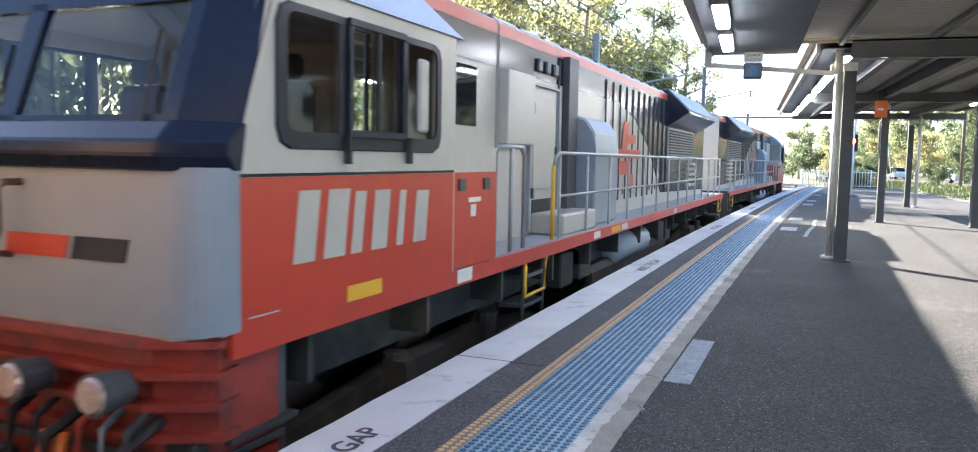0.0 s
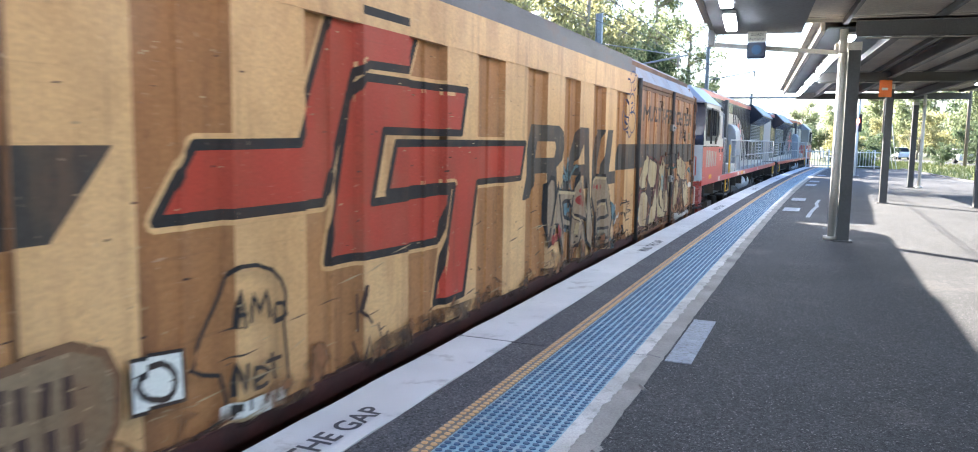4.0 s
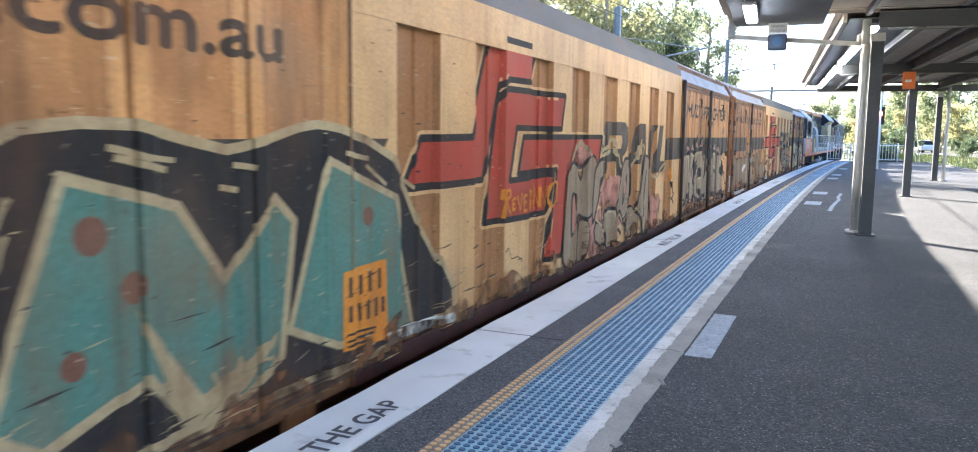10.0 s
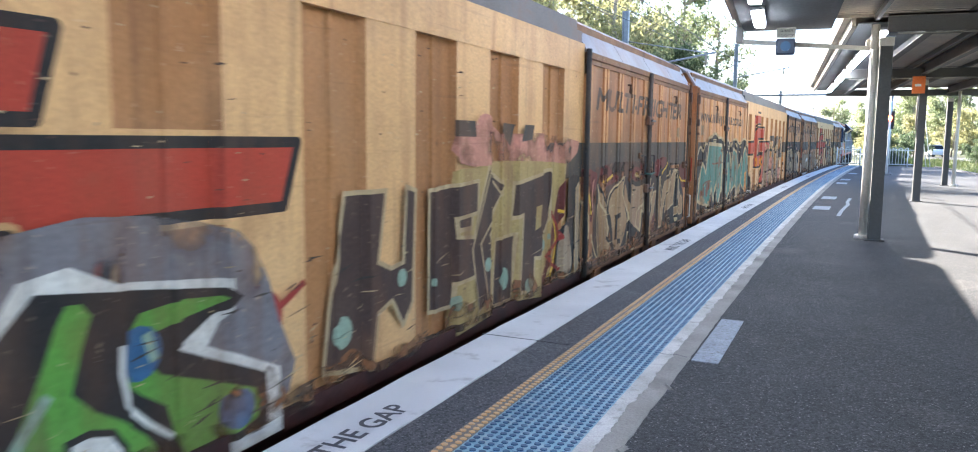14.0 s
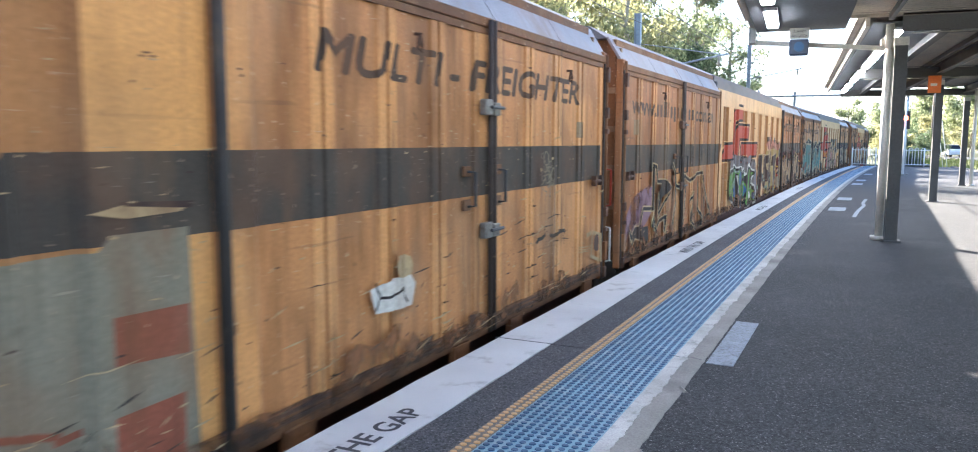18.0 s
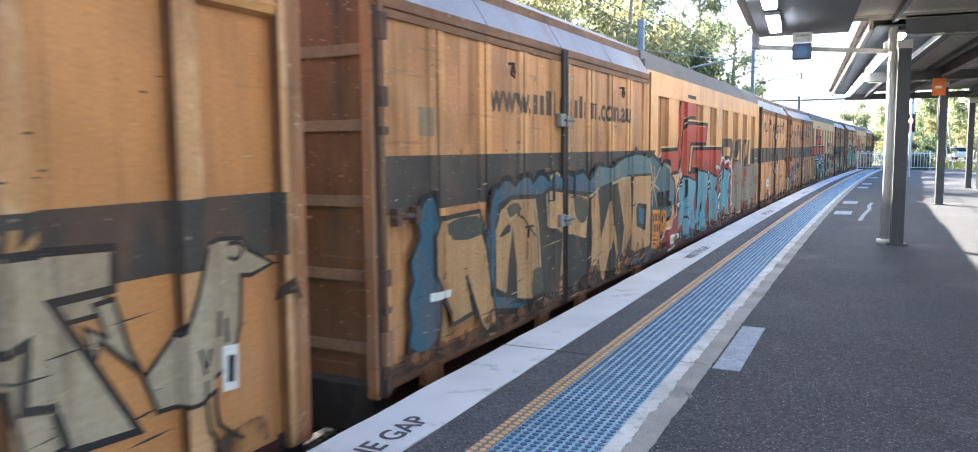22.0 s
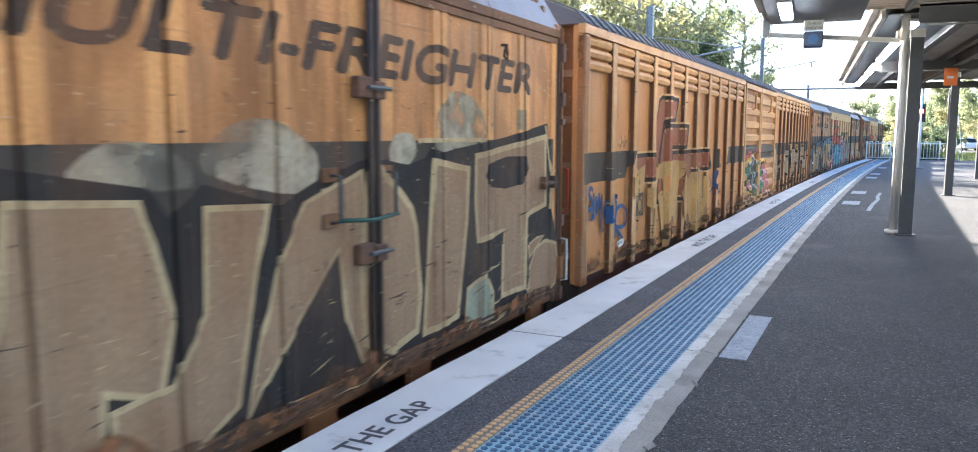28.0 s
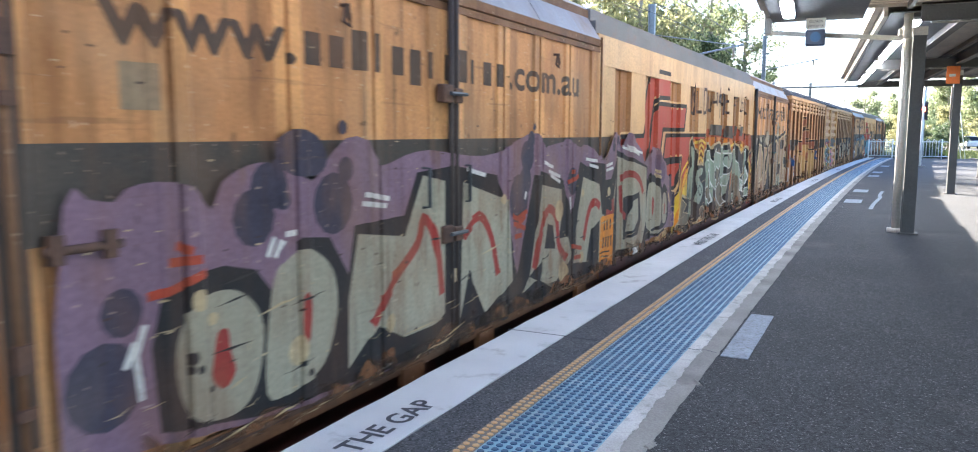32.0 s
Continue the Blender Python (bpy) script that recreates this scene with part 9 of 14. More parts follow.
s.lines("graffiti_bolt", [[(11.49, 1.24), (11.62, 1.29), (11.87, 1.29), (12.03, 1.39), (12.18, 1.39), (12.19, 1.31)], [(12.19, 1.29), (12.22, 1.21), (12.3, 1.19), (12.36, 1.08), (12.46, 1.04)], [(11.57, 1.49), (11.59, 1.35), (11.68, 1.28)], [(11.77, 1.45), (11.75, 1.32)], [(11.71, 1.2), (12.06, 1.26)], [(13.09, 1.03), (13.38, 1.13), (13.41, 1.29), (13.63, 1.31), (13.67, 1.23), (13.5, 1.05), (13.55, 0.86)], [(14.28, 0.95), (14.42, 0.85), (14.62, 0.82), (14.76, 0.92), (15.12, 1.01), (15.17, 0.94), (14.92, 0.86)], [(14.26, 0.17), (14.43, 0.22), (14.58, 0.15), (14.73, 0.26), (14.85, 0.43)]], 0.05, P_CREAM, 2, label="cream lightning line")
s.shape("graffiti_halo", [(11.97, 0.95), (12.09, 0.97), (12.2, 0.86), (12.2, 0.75), (12.16, 0.56), (11.98, 0.65), (11.94, 0.82)], P_PINK_VEIL, soft=3, label="pink spray patch")
s.shape("graffiti_halo", [(14.38, 0.5), (14.72, 0.55), (14.85, 0.39), (14.74, 0.07), (14.44, 0.04), (14.28, 0.3)], P_PINK_VEIL, soft=3, label="pink spray patch")
s.shape("chipped_corner", [(12.65, 0.17), (12.99, 0.12), (12.99, 0.09), (12.65, 0.12)], P_OCHRE)
s.lines("graffiti_bolt", [[(10.56, 1.18), (10.71, 1.34), (10.87, 1.37), (11.01, 1.31), (11.13, 1.21)]], 0.045, P_CREAM, 2)
s.lines("graffiti_tag", [[(8.65, 0.98), (8.65, 0.86), (8.63, 0.73)], [(8.62, 0.89), (8.63, 0.97), (8.72, 0.97), (8.73, 0.92), (8.65, 0.88), (8.74, 0.75)], [(8.78, 0.89), (8.78, 0.79), (8.85, 0.8)], [(8.78, 0.84), (8.83, 0.84)], [(8.79, 0.89), (8.85, 0.89)], [(8.89, 0.91), (8.96, 0.77), (9, 0.93)], [(9.05, 0.9), (9.05, 0.76), (9.13, 0.76)], [(9.05, 0.83), (9.11, 0.84)], [(9.05, 0.9), (9.12, 0.9)], [(9.19, 0.75), (9.18, 0.95), (9.33, 0.77), (9.35, 0.94)], [(9.41, 0.75), (9.41, 0.96), (9.52, 0.77), (9.53, 0.95)], [(9.61, 0.75), (9.6, 0.95), (9.73, 0.76), (9.75, 0.95)], [(9.82, 0.95), (9.79, 0.82), (9.83, 0.74), (9.94, 0.8), (9.95, 0.97), (9.87, 0.99), (9.82, 0.95)]], 0.028, P_ORANGE, 0, label="orange sprayed tag")
s.lines("graffiti_tag", [[(8.65, 0.43), (8.71, 0.46), (8.76, 0.36), (8.91, 0.36), (9.03, 0.3)], [(8.92, 0.33), (9.02, 0.33)]], 0.011, P_SHADE, 2)
s.lines("graffiti_tag", [[(15.77, 0.68), (15.82, 0.51), (15.93, 0.47), (15.78, 0.4), (15.94, 0.3)]], 0.04, P_BLACK, 0)
s.lines("graffiti_tag", [[(14.95, 0.83), (15.09, 0.89), (15.15, 0.74)], [(15.37, 0.87), (15.4, 0.71), (15.56, 0.72)], [(15.62, 0.8), (15.75, 0.89), (15.77, 0.73)]], 0.03, P_ORANGE, 0)
s.shape("graffiti_cloud", [(0.11, 0.79), (0.13, 0.93), (0.2, 1.03), (0.26, 1.13), (0.38, 1.22), (0.47, 1.3), (0.61, 1.33), (0.77, 1.25), (0.89, 1.35), (1.06, 1.4), (1.26, 1.38), (1.32, 1.48), (1.5, 1.52), (1.7, 1.54), (1.9, 1.59), (2.15, 1.59), (2.34, 1.51), (2.72, 1.52), (2.95, 1.46), (3.07, 1.35), (3.31, 1.42), (3.71, 1.46), (3.96, 1.33), (4.25, 1.46), (4.76, 1.48), (5.27, 1.37), (5.8, 1.48), (6.14, 1.48), (6.79, 1.29), (7.16, 0.84), (7.47, 0.51), (7.64, 0.15), (6.76, 0.07), (4.99, 0.11), (3.78, 0.08), (2.62, 0.01), (1.65, 0.04), (0.76, 0.1), (0.42, 0.12), (0.1, 0.25), (0.08, 0.56)], P_BLACK, P_CREAM, 0.05, soft=2, label="black sprayed cloud with a pale edge")
s.shape("letter_fill", [(0.44, 0.34), (0.55, 0.57), (0.75, 1.01), (1.18, 0.82), (1.41, 1.39), (2.87, 1.35), (2.96, 1.09), (2.94, 0.38), (2.71, 0.12), (2.4, 0.07), (2.27, 0.6), (2.1, 0.19), (1.75, 0.55), (1.55, 0.14), (1.09, 0.18), (0.47, 0.3)], P_TEAL, P_CREAM, 0.07, label="teal sprayed letter with a cream rim")
s.shape("letter_fill", [(3.33, 1.07), (3.57, 1.2), (3.95, 1.16), (4, 0.3), (3.8, 0.13), (3.17, 0.2), (3.19, 0.62)], P_TEAL, P_CREAM, 0.05, label="teal sprayed letter with a cream rim")
s.shape("letter_fill", [(4.06, 0.4), (4.41, 1.28), (4.96, 1.13), (5.23, 0.77), (5.6, 1.12), (5.75, 0.99), (5.63, 0.29), (5.09, 0.06), (4.76, 0.41), (4.27, 0.26)], P_TEAL, P_CREAM, 0.05, label="teal sprayed letter with a cream rim")
s.shape("letter_fill", [(5.7, 0.41), (6.05, 1.3), (6.81, 1.04), (7.1, 0.1), (6.11, 0.23)], P_TEAL, P_CREAM, 0.045, label="teal sprayed letter with a cream rim")
s.shape("letter_counter", [(3.55, 0.81), (3.68, 0.85), (3.73, 0.45), (3.58, 0.42)], P_BLACK)
s.lines("cloud_glint", [[(1.81, 1.47), (2.18, 1.47)], [(1.86, 1.43), (2.14, 1.42)], [(1.17, 1.22), (1.12, 1.04)], [(1.21, 1.21), (1.15, 0.98)], [(0.48, 0.76), (0.44, 0.51)], [(0.59, 0.85), (0.52, 0.59)], [(0.52, 0.81), (0.48, 0.55)], [(3.6, 1.34), (3.77, 1.31)], [(3.79, 1.34), (3.86, 1.22)], [(4.68, 1.36), (4.95, 1.33)], [(6.45, 1.26), (6.68, 1.13)]], 0.025, P_CREAM, 0, label="pale glint")
s.dots("letter_spot", [(2.56, 0.99, 0.13), (1.43, 0.55, 0.1), (1.33, 0.45, 0.12), (0.91, 0.46, 0.1), (0.72, 0.4, 0.1), (2.73, 0.74, 0.06), (2.76, 1.1, 0.07), (2.63, 0.48, 0.07), (4.52, 1.05, 0.08), (4.7, 0.82, 0.07), (4.42, 0.56, 0.06), (6.47, 0.95, 0.06)], P_DULL_RED, "dull red sprayed spot")
s.lines("graffiti_stroke", [[(1.74, 0.99), (2.07, 0.97), (2.64, 1)], [(0.84, 0.58), (1.19, 0.63), (1.56, 0.64)], [(1.19, 0.56), (1.38, 0.62)]], 0.035, P_DULL_RED, 2)
s.shape("letter_counter", [(3.67, 0.97), (3.74, 0.96), (3.73, 0.79), (3.74, 0.67), (3.62, 0.68)], P_CREAM)
s.shape("letter_counter", [(3.63, 0.54), (3.71, 0.53), (3.69, 0.26), (3.59, 0.3)], P_CREAM)
s.shape("letter_fill", [(4.7, 0.73), (5.07, 0.25), (5.61, 0.43), (5.31, 0.19), (5.01, -0.02)], P_CREAM)
s.lines("cloud_glint", [[(3.65, 1.32), (3.8, 1.31)], [(3.62, 1.28), (3.77, 1.26)], [(4.2, 1.22), (4.01, 0.95)], [(4.18, 1.09), (4.06, 0.86)], [(4.61, 1.39), (4.82, 1.34)], [(4.63, 1.35), (4.9, 1.29)], [(5.3, 1.3), (5.45, 1.28)], [(5.21, 1.2), (5.32, 1.18)], [(6.2, 1.34), (6.47, 1.3)], [(6.86, 1.19), (7.12, 1.08)]], 0.03, P_CREAM, 0)
s.shape("stencil_panel", [(6.16, 0.65), (6.67, 0.66), (6.69, 0.13), (6.15, 0.18)], P_ORANGE, label="orange stencil panel with plain bars")
s.lines("stencil_bars", [[(6.23, 0.61), (6.23, 0.49)], [(6.38, 0.6), (6.38, 0.48)], [(6.48, 0.61), (6.48, 0.48)], [(6.59, 0.61), (6.59, 0.48)], [(6.23, 0.44), (6.23, 0.34)], [(6.36, 0.43), (6.37, 0.32)], [(6.46, 0.43), (6.46, 0.31)], [(6.55, 0.43), (6.55, 0.31)], [(6.63, 0.42), (6.63, 0.32)]], 0.035, P_BLACK, 0)
s.lines("stencil_bars", [[(6.19, 0.27), (6.55, 0.24)], [(6.19, 0.23), (6.53, 0.21)], [(6.19, 0.2), (6.48, 0.17)]], 0.015, P_BLACK, 0)
s.shape("white_sticker", [(6.69, 0.17), (7.65, 0.11), (7.65, 0.04), (6.69, 0.08)], SIGN_WHITE)
s.lines("stencil_bars", [[(6.79, 0.14), (6.79, 0.1)], [(6.99, 0.11), (6.99, 0.06)], [(7.1, 0.1), (7.1, 0.06)], [(7.31, 0.09), (7.31, 0.04)], [(7.43, 0.09), (7.43, 0.03)]], 0.015, P_BLACK, 0)
s.lines("graffiti_tag", [[(5.13, 0.34), (5.19, 0.22)], [(5.19, 0.31), (5.25, 0.24), (5.31, 0.36), (5.35, 0.26), (5.41, 0.37)], [(5.45, 0.39), (5.41, 0.32), (5.53, 0.31), (5.58, 0.4), (5.45, 0.39)]], 0.02, P_CREAM, 0, label="pale small tag")
s.lines("graffiti_tag", [[(0.62, 0.29), (0.66, 0.39), (0.71, 0.3), (0.77, 0.38), (0.77, 0.27)], [(0.83, 0.26), (0.86, 0.35), (0.91, 0.26), (0.97, 0.34), (1, 0.23)], [(1.05, 0.28), (1.13, 0.28), (1.11, 0.23), (1.04, 0.2), (1.14, 0.2)], [(1.22, 0.26), (1.19, 0.21), (1.29, 0.19)], [(1.42, 0.21), (1.39, 0.17), (1.48, 0.16), (1.49, 0.23), (1.42, 0.21)]], 0.022, P_CREAM, 0, label="pale sprayed initials")
scratches(s, 0.2, 22.1, 0.0, 0.7, 150, P_CREAM, 22)
soiled(s, 72)

# third van
s = livery(VANS[2], rail=False)
s.shape("grimy_fill", [(16.86, 1.12), (16.97, 1.14), (17.75, 1.18), (19.07, 1.16), (21.91, 1.06), (22.09, -0.04), (19.08, -0.12), (17.62, -0.02), (16.93, 0.06), (16.82, 0.03)], P_BROWN_VEIL, label="grimy brown sprayed ground")
s.shape("graffiti_cloud", [(16.39, 1.11), (16.51, 1.14), (16.86, 1.09), (16.97, 1.03), (16.88, 0.81), (16.78, 0.52), (16.65, 0.61), (16.41, 0.84)], P_MAROON_VEIL, soft=2, label="dark maroon sprayed cloud")
s.shape("graffiti_cloud", [(17.09, 1.12), (17.35, 1.16), (17.59, 1.06), (17.81, 1), (17.76, 0.94), (17.39, 0.9), (17.19, 0.91), (17.08, 0.99)], P_MAROON_VEIL, soft=2, label="dark maroon sprayed cloud")
s.shape("graffiti_cloud", [(18.56, 1.06), (18.84, 1.09), (19.12, 1), (19.07, 0.9), (18.8, 0.83), (18.57, 0.93)], P_MAROON_VEIL, soft=2, label="dark maroon sprayed cloud")
s.shape("graffiti_cloud", [(19.77, 1.03), (20.31, 1.05), (20.48, 0.88), (19.94, 0.81)], P_MAROON_VEIL, soft=2)
s.shape("graffiti_cloud", [(21.49, 0.96), (21.92, 0.99), (22.18, 0.85), (22.1, 0.66), (21.75, 0.69)], P_MAROON, soft=2)
s.shape("letter_shade", [(16.93, 0.97), (17.05, 0.94), (17.38, 0.63), (17.43, 0.54), (17.58, 0.39), (17.42, 0.28), (17.57, 0.15), (16.97, 0.08), (16.93, 0.48)], P_BLACK)
s.shape("letter_fill", [(17, 0.92), (17.36, 0.63), (17.39, 0.5), (17.57, 0.36), (17.38, 0.27), (17.63, 0.17), (17.57, 0.05), (17.05, 0.05), (17.01, 0.46)], P_KHAKI, P_BLACK, 0.04, soft=2, label="khaki sprayed letter")
s.shape("letter_shade", [(17.36, 0.63), (17.49, 0.79), (17.76, 0.91), (18.19, 1.01), (18.44, 0.87), (18.52, 0.62), (18.68, 0.31), (19.17, 0.48), (19.08, 0.05), (18.37, 0), (17.73, -0)], P_BLACK)
s.shape("letter_fill", [(17.43, 0.62), (17.55, 0.8), (18.11, 0.96), (18.14, 0.75), (18.34, 0.61), (18.38, 0.41), (18.1, 0.08), (17.73, 0.07), (17.63, 0.31), (17.53, 0.47)], P_KHAKI, P_BLACK, 0.04, soft=2, label="khaki sprayed letter")
s.lines("letter_line", [[(17.78, 0.52), (17.77, 0.21)], [(17.74, 0.49), (18.01, 0.51)], [(17.83, 0.18), (18, 0.17)], [(17.57, 0.15), (17.63, 0.31), (17.5, 0.54)]], 0.06, P_BLACK, 0)
s.shape("letter_fill", [(18.21, 0.92), (18.38, 0.68), (18.52, 0.5), (18.48, 0.35), (18.38, 0.41), (18.16, 0.71)], P_KHAKI, P_BLACK, 0.03, soft=2, label="khaki sprayed letter")
s.lines("letter_highlight", [[(16.97, 0.94), (17.1, 0.68), (17.31, 0.58), (17.45, 0.4), (17.42, 0.28)], [(17.36, 0.63), (17.49, 0.81), (17.84, 0.91), (18.14, 0.98)], [(18.18, 0.99), (18.09, 0.76), (18.38, 0.49), (18.36, 0.37)], [(16.76, 0.38), (16.86, 0.21), (17.01, 0.07)], [(16.98, 0.71), (16.98, 0.35), (17.06, 0.08)], [(18.38, 0.25), (18.32, 0.06)]], 0.03, P_CREAM, 2, label="cream highlight line")
s.shape("letter_fill", [(16.05, 0.9), (16.15, 1), (16.23, 0.87), (16.3, 0.64), (16.24, 0.33), (15.97, 0.27), (15.85, 0.39)], P_KHAKI, P_BLACK, 0.05, soft=2, label="khaki sprayed letter")
s.shape("letter_fill", [(16.38, 0.78), (16.55, 0.63), (16.59, 0.46), (16.57, 0.13), (16.34, 0.17)], P_KHAKI, P_BLACK, 0.05, soft=2, label="khaki sprayed letter")
s.lines("letter_highlight", [[(16.05, 0.83), (16.15, 0.98), (16.29, 0.81)], [(16.37, 0.8), (16.57, 0.61), (16.6, 0.35)], [(16, 0.71), (16.05, 0.85)]], 0.04, P_CREAM, 2)
s.lines("graffiti_stroke", [[(17.13, 0.95), (17.16, 0.98)], [(17.28, 0.97), (17.39, 0.98), (17.59, 1.02)], [(18.64, 0.98), (18.74, 1.01), (18.97, 0.95)], [(16.58, 0.85), (16.62, 0.77), (16.72, 0.62), (16.75, 0.65)]], 0.035, P_YELLOW, 2, label="yellow sprayed stroke")
s.lines("graffiti_stroke", [[(16.82, 1), (16.76, 0.86), (16.79, 0.63)]], 0.03, P_PINK, 2)
s.shape("faded_ground", [(18.46, 0.87), (18.8, 0.82), (18.95, 0.82), (19.19, 0.86), (19.18, 0.58), (18.86, 0.48), (18.77, 0.26), (18.42, 0.37)], P_NULT, label="faded brown-grey sprayed ground")
s.shape("graffiti_cloud", [(18.47, 1.08), (18.66, 1.05), (18.94, 1.04), (18.97, 1.14), (19.23, 1.1), (19.36, 1.1), (19.73, 1.08), (19.89, 1.14), (20.23, 1.19), (20.68, 1.18), (20.57, 0.99), (20.22, 0.96), (19.8, 0.92), (19.44, 0.91), (18.93, 0.92), (18.58, 0.93), (18.46, 0.96)], P_MAROON_VEIL, soft=2, label="dark maroon sprayed cloud")
s.shape("graffiti_shade", [(18.46, 0.93), (18.72, 0.89), (18.96, 0.9), (19.22, 0.93), (19.44, 0.91), (19.72, 0.97), (20.01, 0.89), (20.18, 1.03), (20.45, 1.01), (20.68, 1.08), (20.9, 1.01), (21.59, 0.98), (22.12, 0.54), (22.15, 0.11), (21.64, 0.01), (20.89, 0.09), (20.43, 0.09), (20.03, 0.1), (19.85, 0.04), (19.48, 0.06), (19.32, 0.29), (19.2, 0.35), (19.19, 0.85), (18.98, 0.82), (18.71, 0.83), (18.46, 0.88)], P_BLACK, label="black sprayed ground of letters")
s.shape("letter_fill", [(18.83, 0.44), (18.86, 0.48), (19.17, 0.58), (19.17, 0.45), (19.05, 0.47), (19.02, 0.2), (18.79, 0.28)], P_NULT, P_CREAM, 0.035, label="brown-grey sprayed letter")
s.shape("letter_fill", [(19.37, 0.88), (19.62, 0.89), (19.5, 0.61), (19.4, 0.43), (19.47, 0.36), (19.35, 0.31), (19.32, 0.55)], P_KHAKI, P_CREAM, 0.025, label="khaki sprayed letter")
s.shape("letter_fill", [(19.55, 0.71), (19.8, 0.81), (19.69, 0.57), (19.49, 0.4), (19.42, 0.42)], P_KHAKI, P_CREAM, 0.02, label="khaki sprayed letter")
s.shape("letter_fill", [(19.71, 0.57), (19.83, 0.69), (19.98, 0.69), (19.86, 0.39), (19.69, 0.06), (19.46, 0.1), (19.56, 0.24), (19.72, 0.42)], P_KHAKI, P_CREAM, 0.028, label="khaki sprayed letter")
s.shape("letter_fill", [(19.8, 0.32), (19.95, 0.39), (19.92, 0.08), (19.71, 0.07)], P_MAROON)
s.shape("letter_fill", [(20.11, 0.9), (20.2, 0.9), (20.25, 0.58), (20.4, 0.39), (20.45, 0.12), (20.13, 0.13), (20.08, 0.49)], P_KHAKI, P_CREAM, 0.025, label="khaki sprayed letter")
s.shape("letter_fill", [(20.42, 0.68), (20.62, 0.84), (20.91, 0.98), (20.87, 0.75), (20.68, 0.6), (20.51, 0.43), (20.45, 0.2), (20.36, 0.33)], P_KHAKI, P_CREAM, 0.025, label="khaki sprayed letter")
s.shape("letter_fill", [(20.91, 0.78), (21.27, 0.98), (21.44, 0.96), (21.28, 0.54), (21.28, 0.41), (20.89, 0.37), (20.61, 0.32), (20.71, 0.56)], P_KHAKI, P_CREAM, 0.022, label="khaki sprayed letter")
s.shape("letter_fill", [(21.53, 0.84), (21.84, 0.54), (21.71, 0.48), (21.62, 0.41), (21.53, 0.54)], P_SILVER, P_CREAM, 0.015)
s.shape("letter_fill", [(21.74, 0.42), (21.93, 0.52), (22.06, 0.37), (22.03, 0.2), (21.65, 0.22)], P_KHAKI, P_CREAM, 0.02, soft=2, label="khaki sprayed letter")
s.shape("letter_fill", [(21.33, 0.34), (21.59, 0.35), (21.6, 0.24), (21.35, 0.21)], P_KHAKI, P_CREAM, 0.015)
s.shape("letter_fill", [(21.35, 0.17), (21.59, 0.16), (21.59, 0.12), (21.42, 0.1)], P_CREAM)
s.lines("letter_line", [[(20.67, 0.33), (20.89, 0.32), (21.27, 0.37)], [(20.67, 0.26), (21.05, 0.22), (21.26, 0.23)], [(20.53, 0.83), (20.73, 0.86), (20.86, 0.89)], [(21.06, 0.73), (20.96, 0.45)], [(20.19, 0.75), (20.34, 0.43)]], 0.045, P_BLACK, 2)
s.shape("graffiti_cloud", [(21.59, 1.01), (22.18, 1), (22.16, 0.63), (21.86, 0.72), (21.62, 0.89)], P_MAROON, soft=2, label="maroon sprayed disc")
s.lines("graffiti_stroke", [[(21.64, 0.88), (21.89, 0.77), (22.16, 0.75)], [(20.32, 0.94), (20.45, 0.99), (20.59, 1.02), (20.72, 1.1)]], 0.03, P_YELLOW, 2, label="yellow sprayed stroke")
s.lines("graffiti_stroke", [[(18.58, 1.01), (18.72, 0.97), (18.91, 0.96), (18.94, 0.97)]], 0.035, P_MUSTARD, 2, label="yellow sprayed stroke")
s.lines("drip_mark", [[(19.1, 1.22), (19.09, 0.99)], [(19.66, 1.15), (19.66, 0.94)]], 0.018, P_CREAM, 0, label="pale drip")
s.lines("letter_highlight", [[(19.46, 0.11), (19.61, 0.1), (19.77, 0.03)], [(20.13, 0.91), (20.29, 0.63), (20.41, 0.43)], [(20.76, 0.2), (20.89, 0.21), (20.87, 0.06)], [(21.2, 0.93), (21.47, 0.96), (21.44, 0.83)]], 0.02, P_CREAM, 2, label="cream highlight line")
s.shape("graffiti_ground", [(13.38, 1.21), (13.43, 1.23), (13.7, 1.23), (13.95, 1.27), (14.4, 1.27), (15.06, 1.25), (15.54, 1.27), (15.88, 1.34), (15.79, 0.91), (15.65, 0.38), (15.33, -0.07), (14.48, 0.03), (13.3, -0.04)], P_MUSTARD, label="mustard sprayed ground")
s.shape("graffiti_haze", [(13.39, 1.47), (13.59, 1.47), (13.77, 1.63), (13.97, 1.64), (14.27, 1.5), (15.07, 1.51), (16.25, 1.43), (15.94, 1.22), (15.59, 1.23), (14.37, 1.27), (13.95, 1.24), (13.44, 1.27)], P_PINK_VEIL, soft=2, label="faded pink spray haze")
s.shape("word_top", [(13.39, 1.59), (13.69, 1.59), (13.71, 1.47), (13.39, 1.47)], BAND)
s.shape("word_top", [(14.29, 1.59), (14.57, 1.58), (14.49, 1.39), (14.28, 1.51)], BAND)
s.shape("word_top", [(14.7, 1.58), (14.93, 1.58), (14.88, 1.45), (14.63, 1.43)], BAND)
s.shape("letter_fill", [(13.95, 1.23), (14.35, 1.07), (13.99, 0.68), (14.1, 0.42), (14.1, 0.07), (13.78, 0.19), (13.79, 0.41), (13.69, 0.71), (13.79, 0.93)], P_BROWN, P_CREAM, 0.035, label="dark brown sprayed letter")
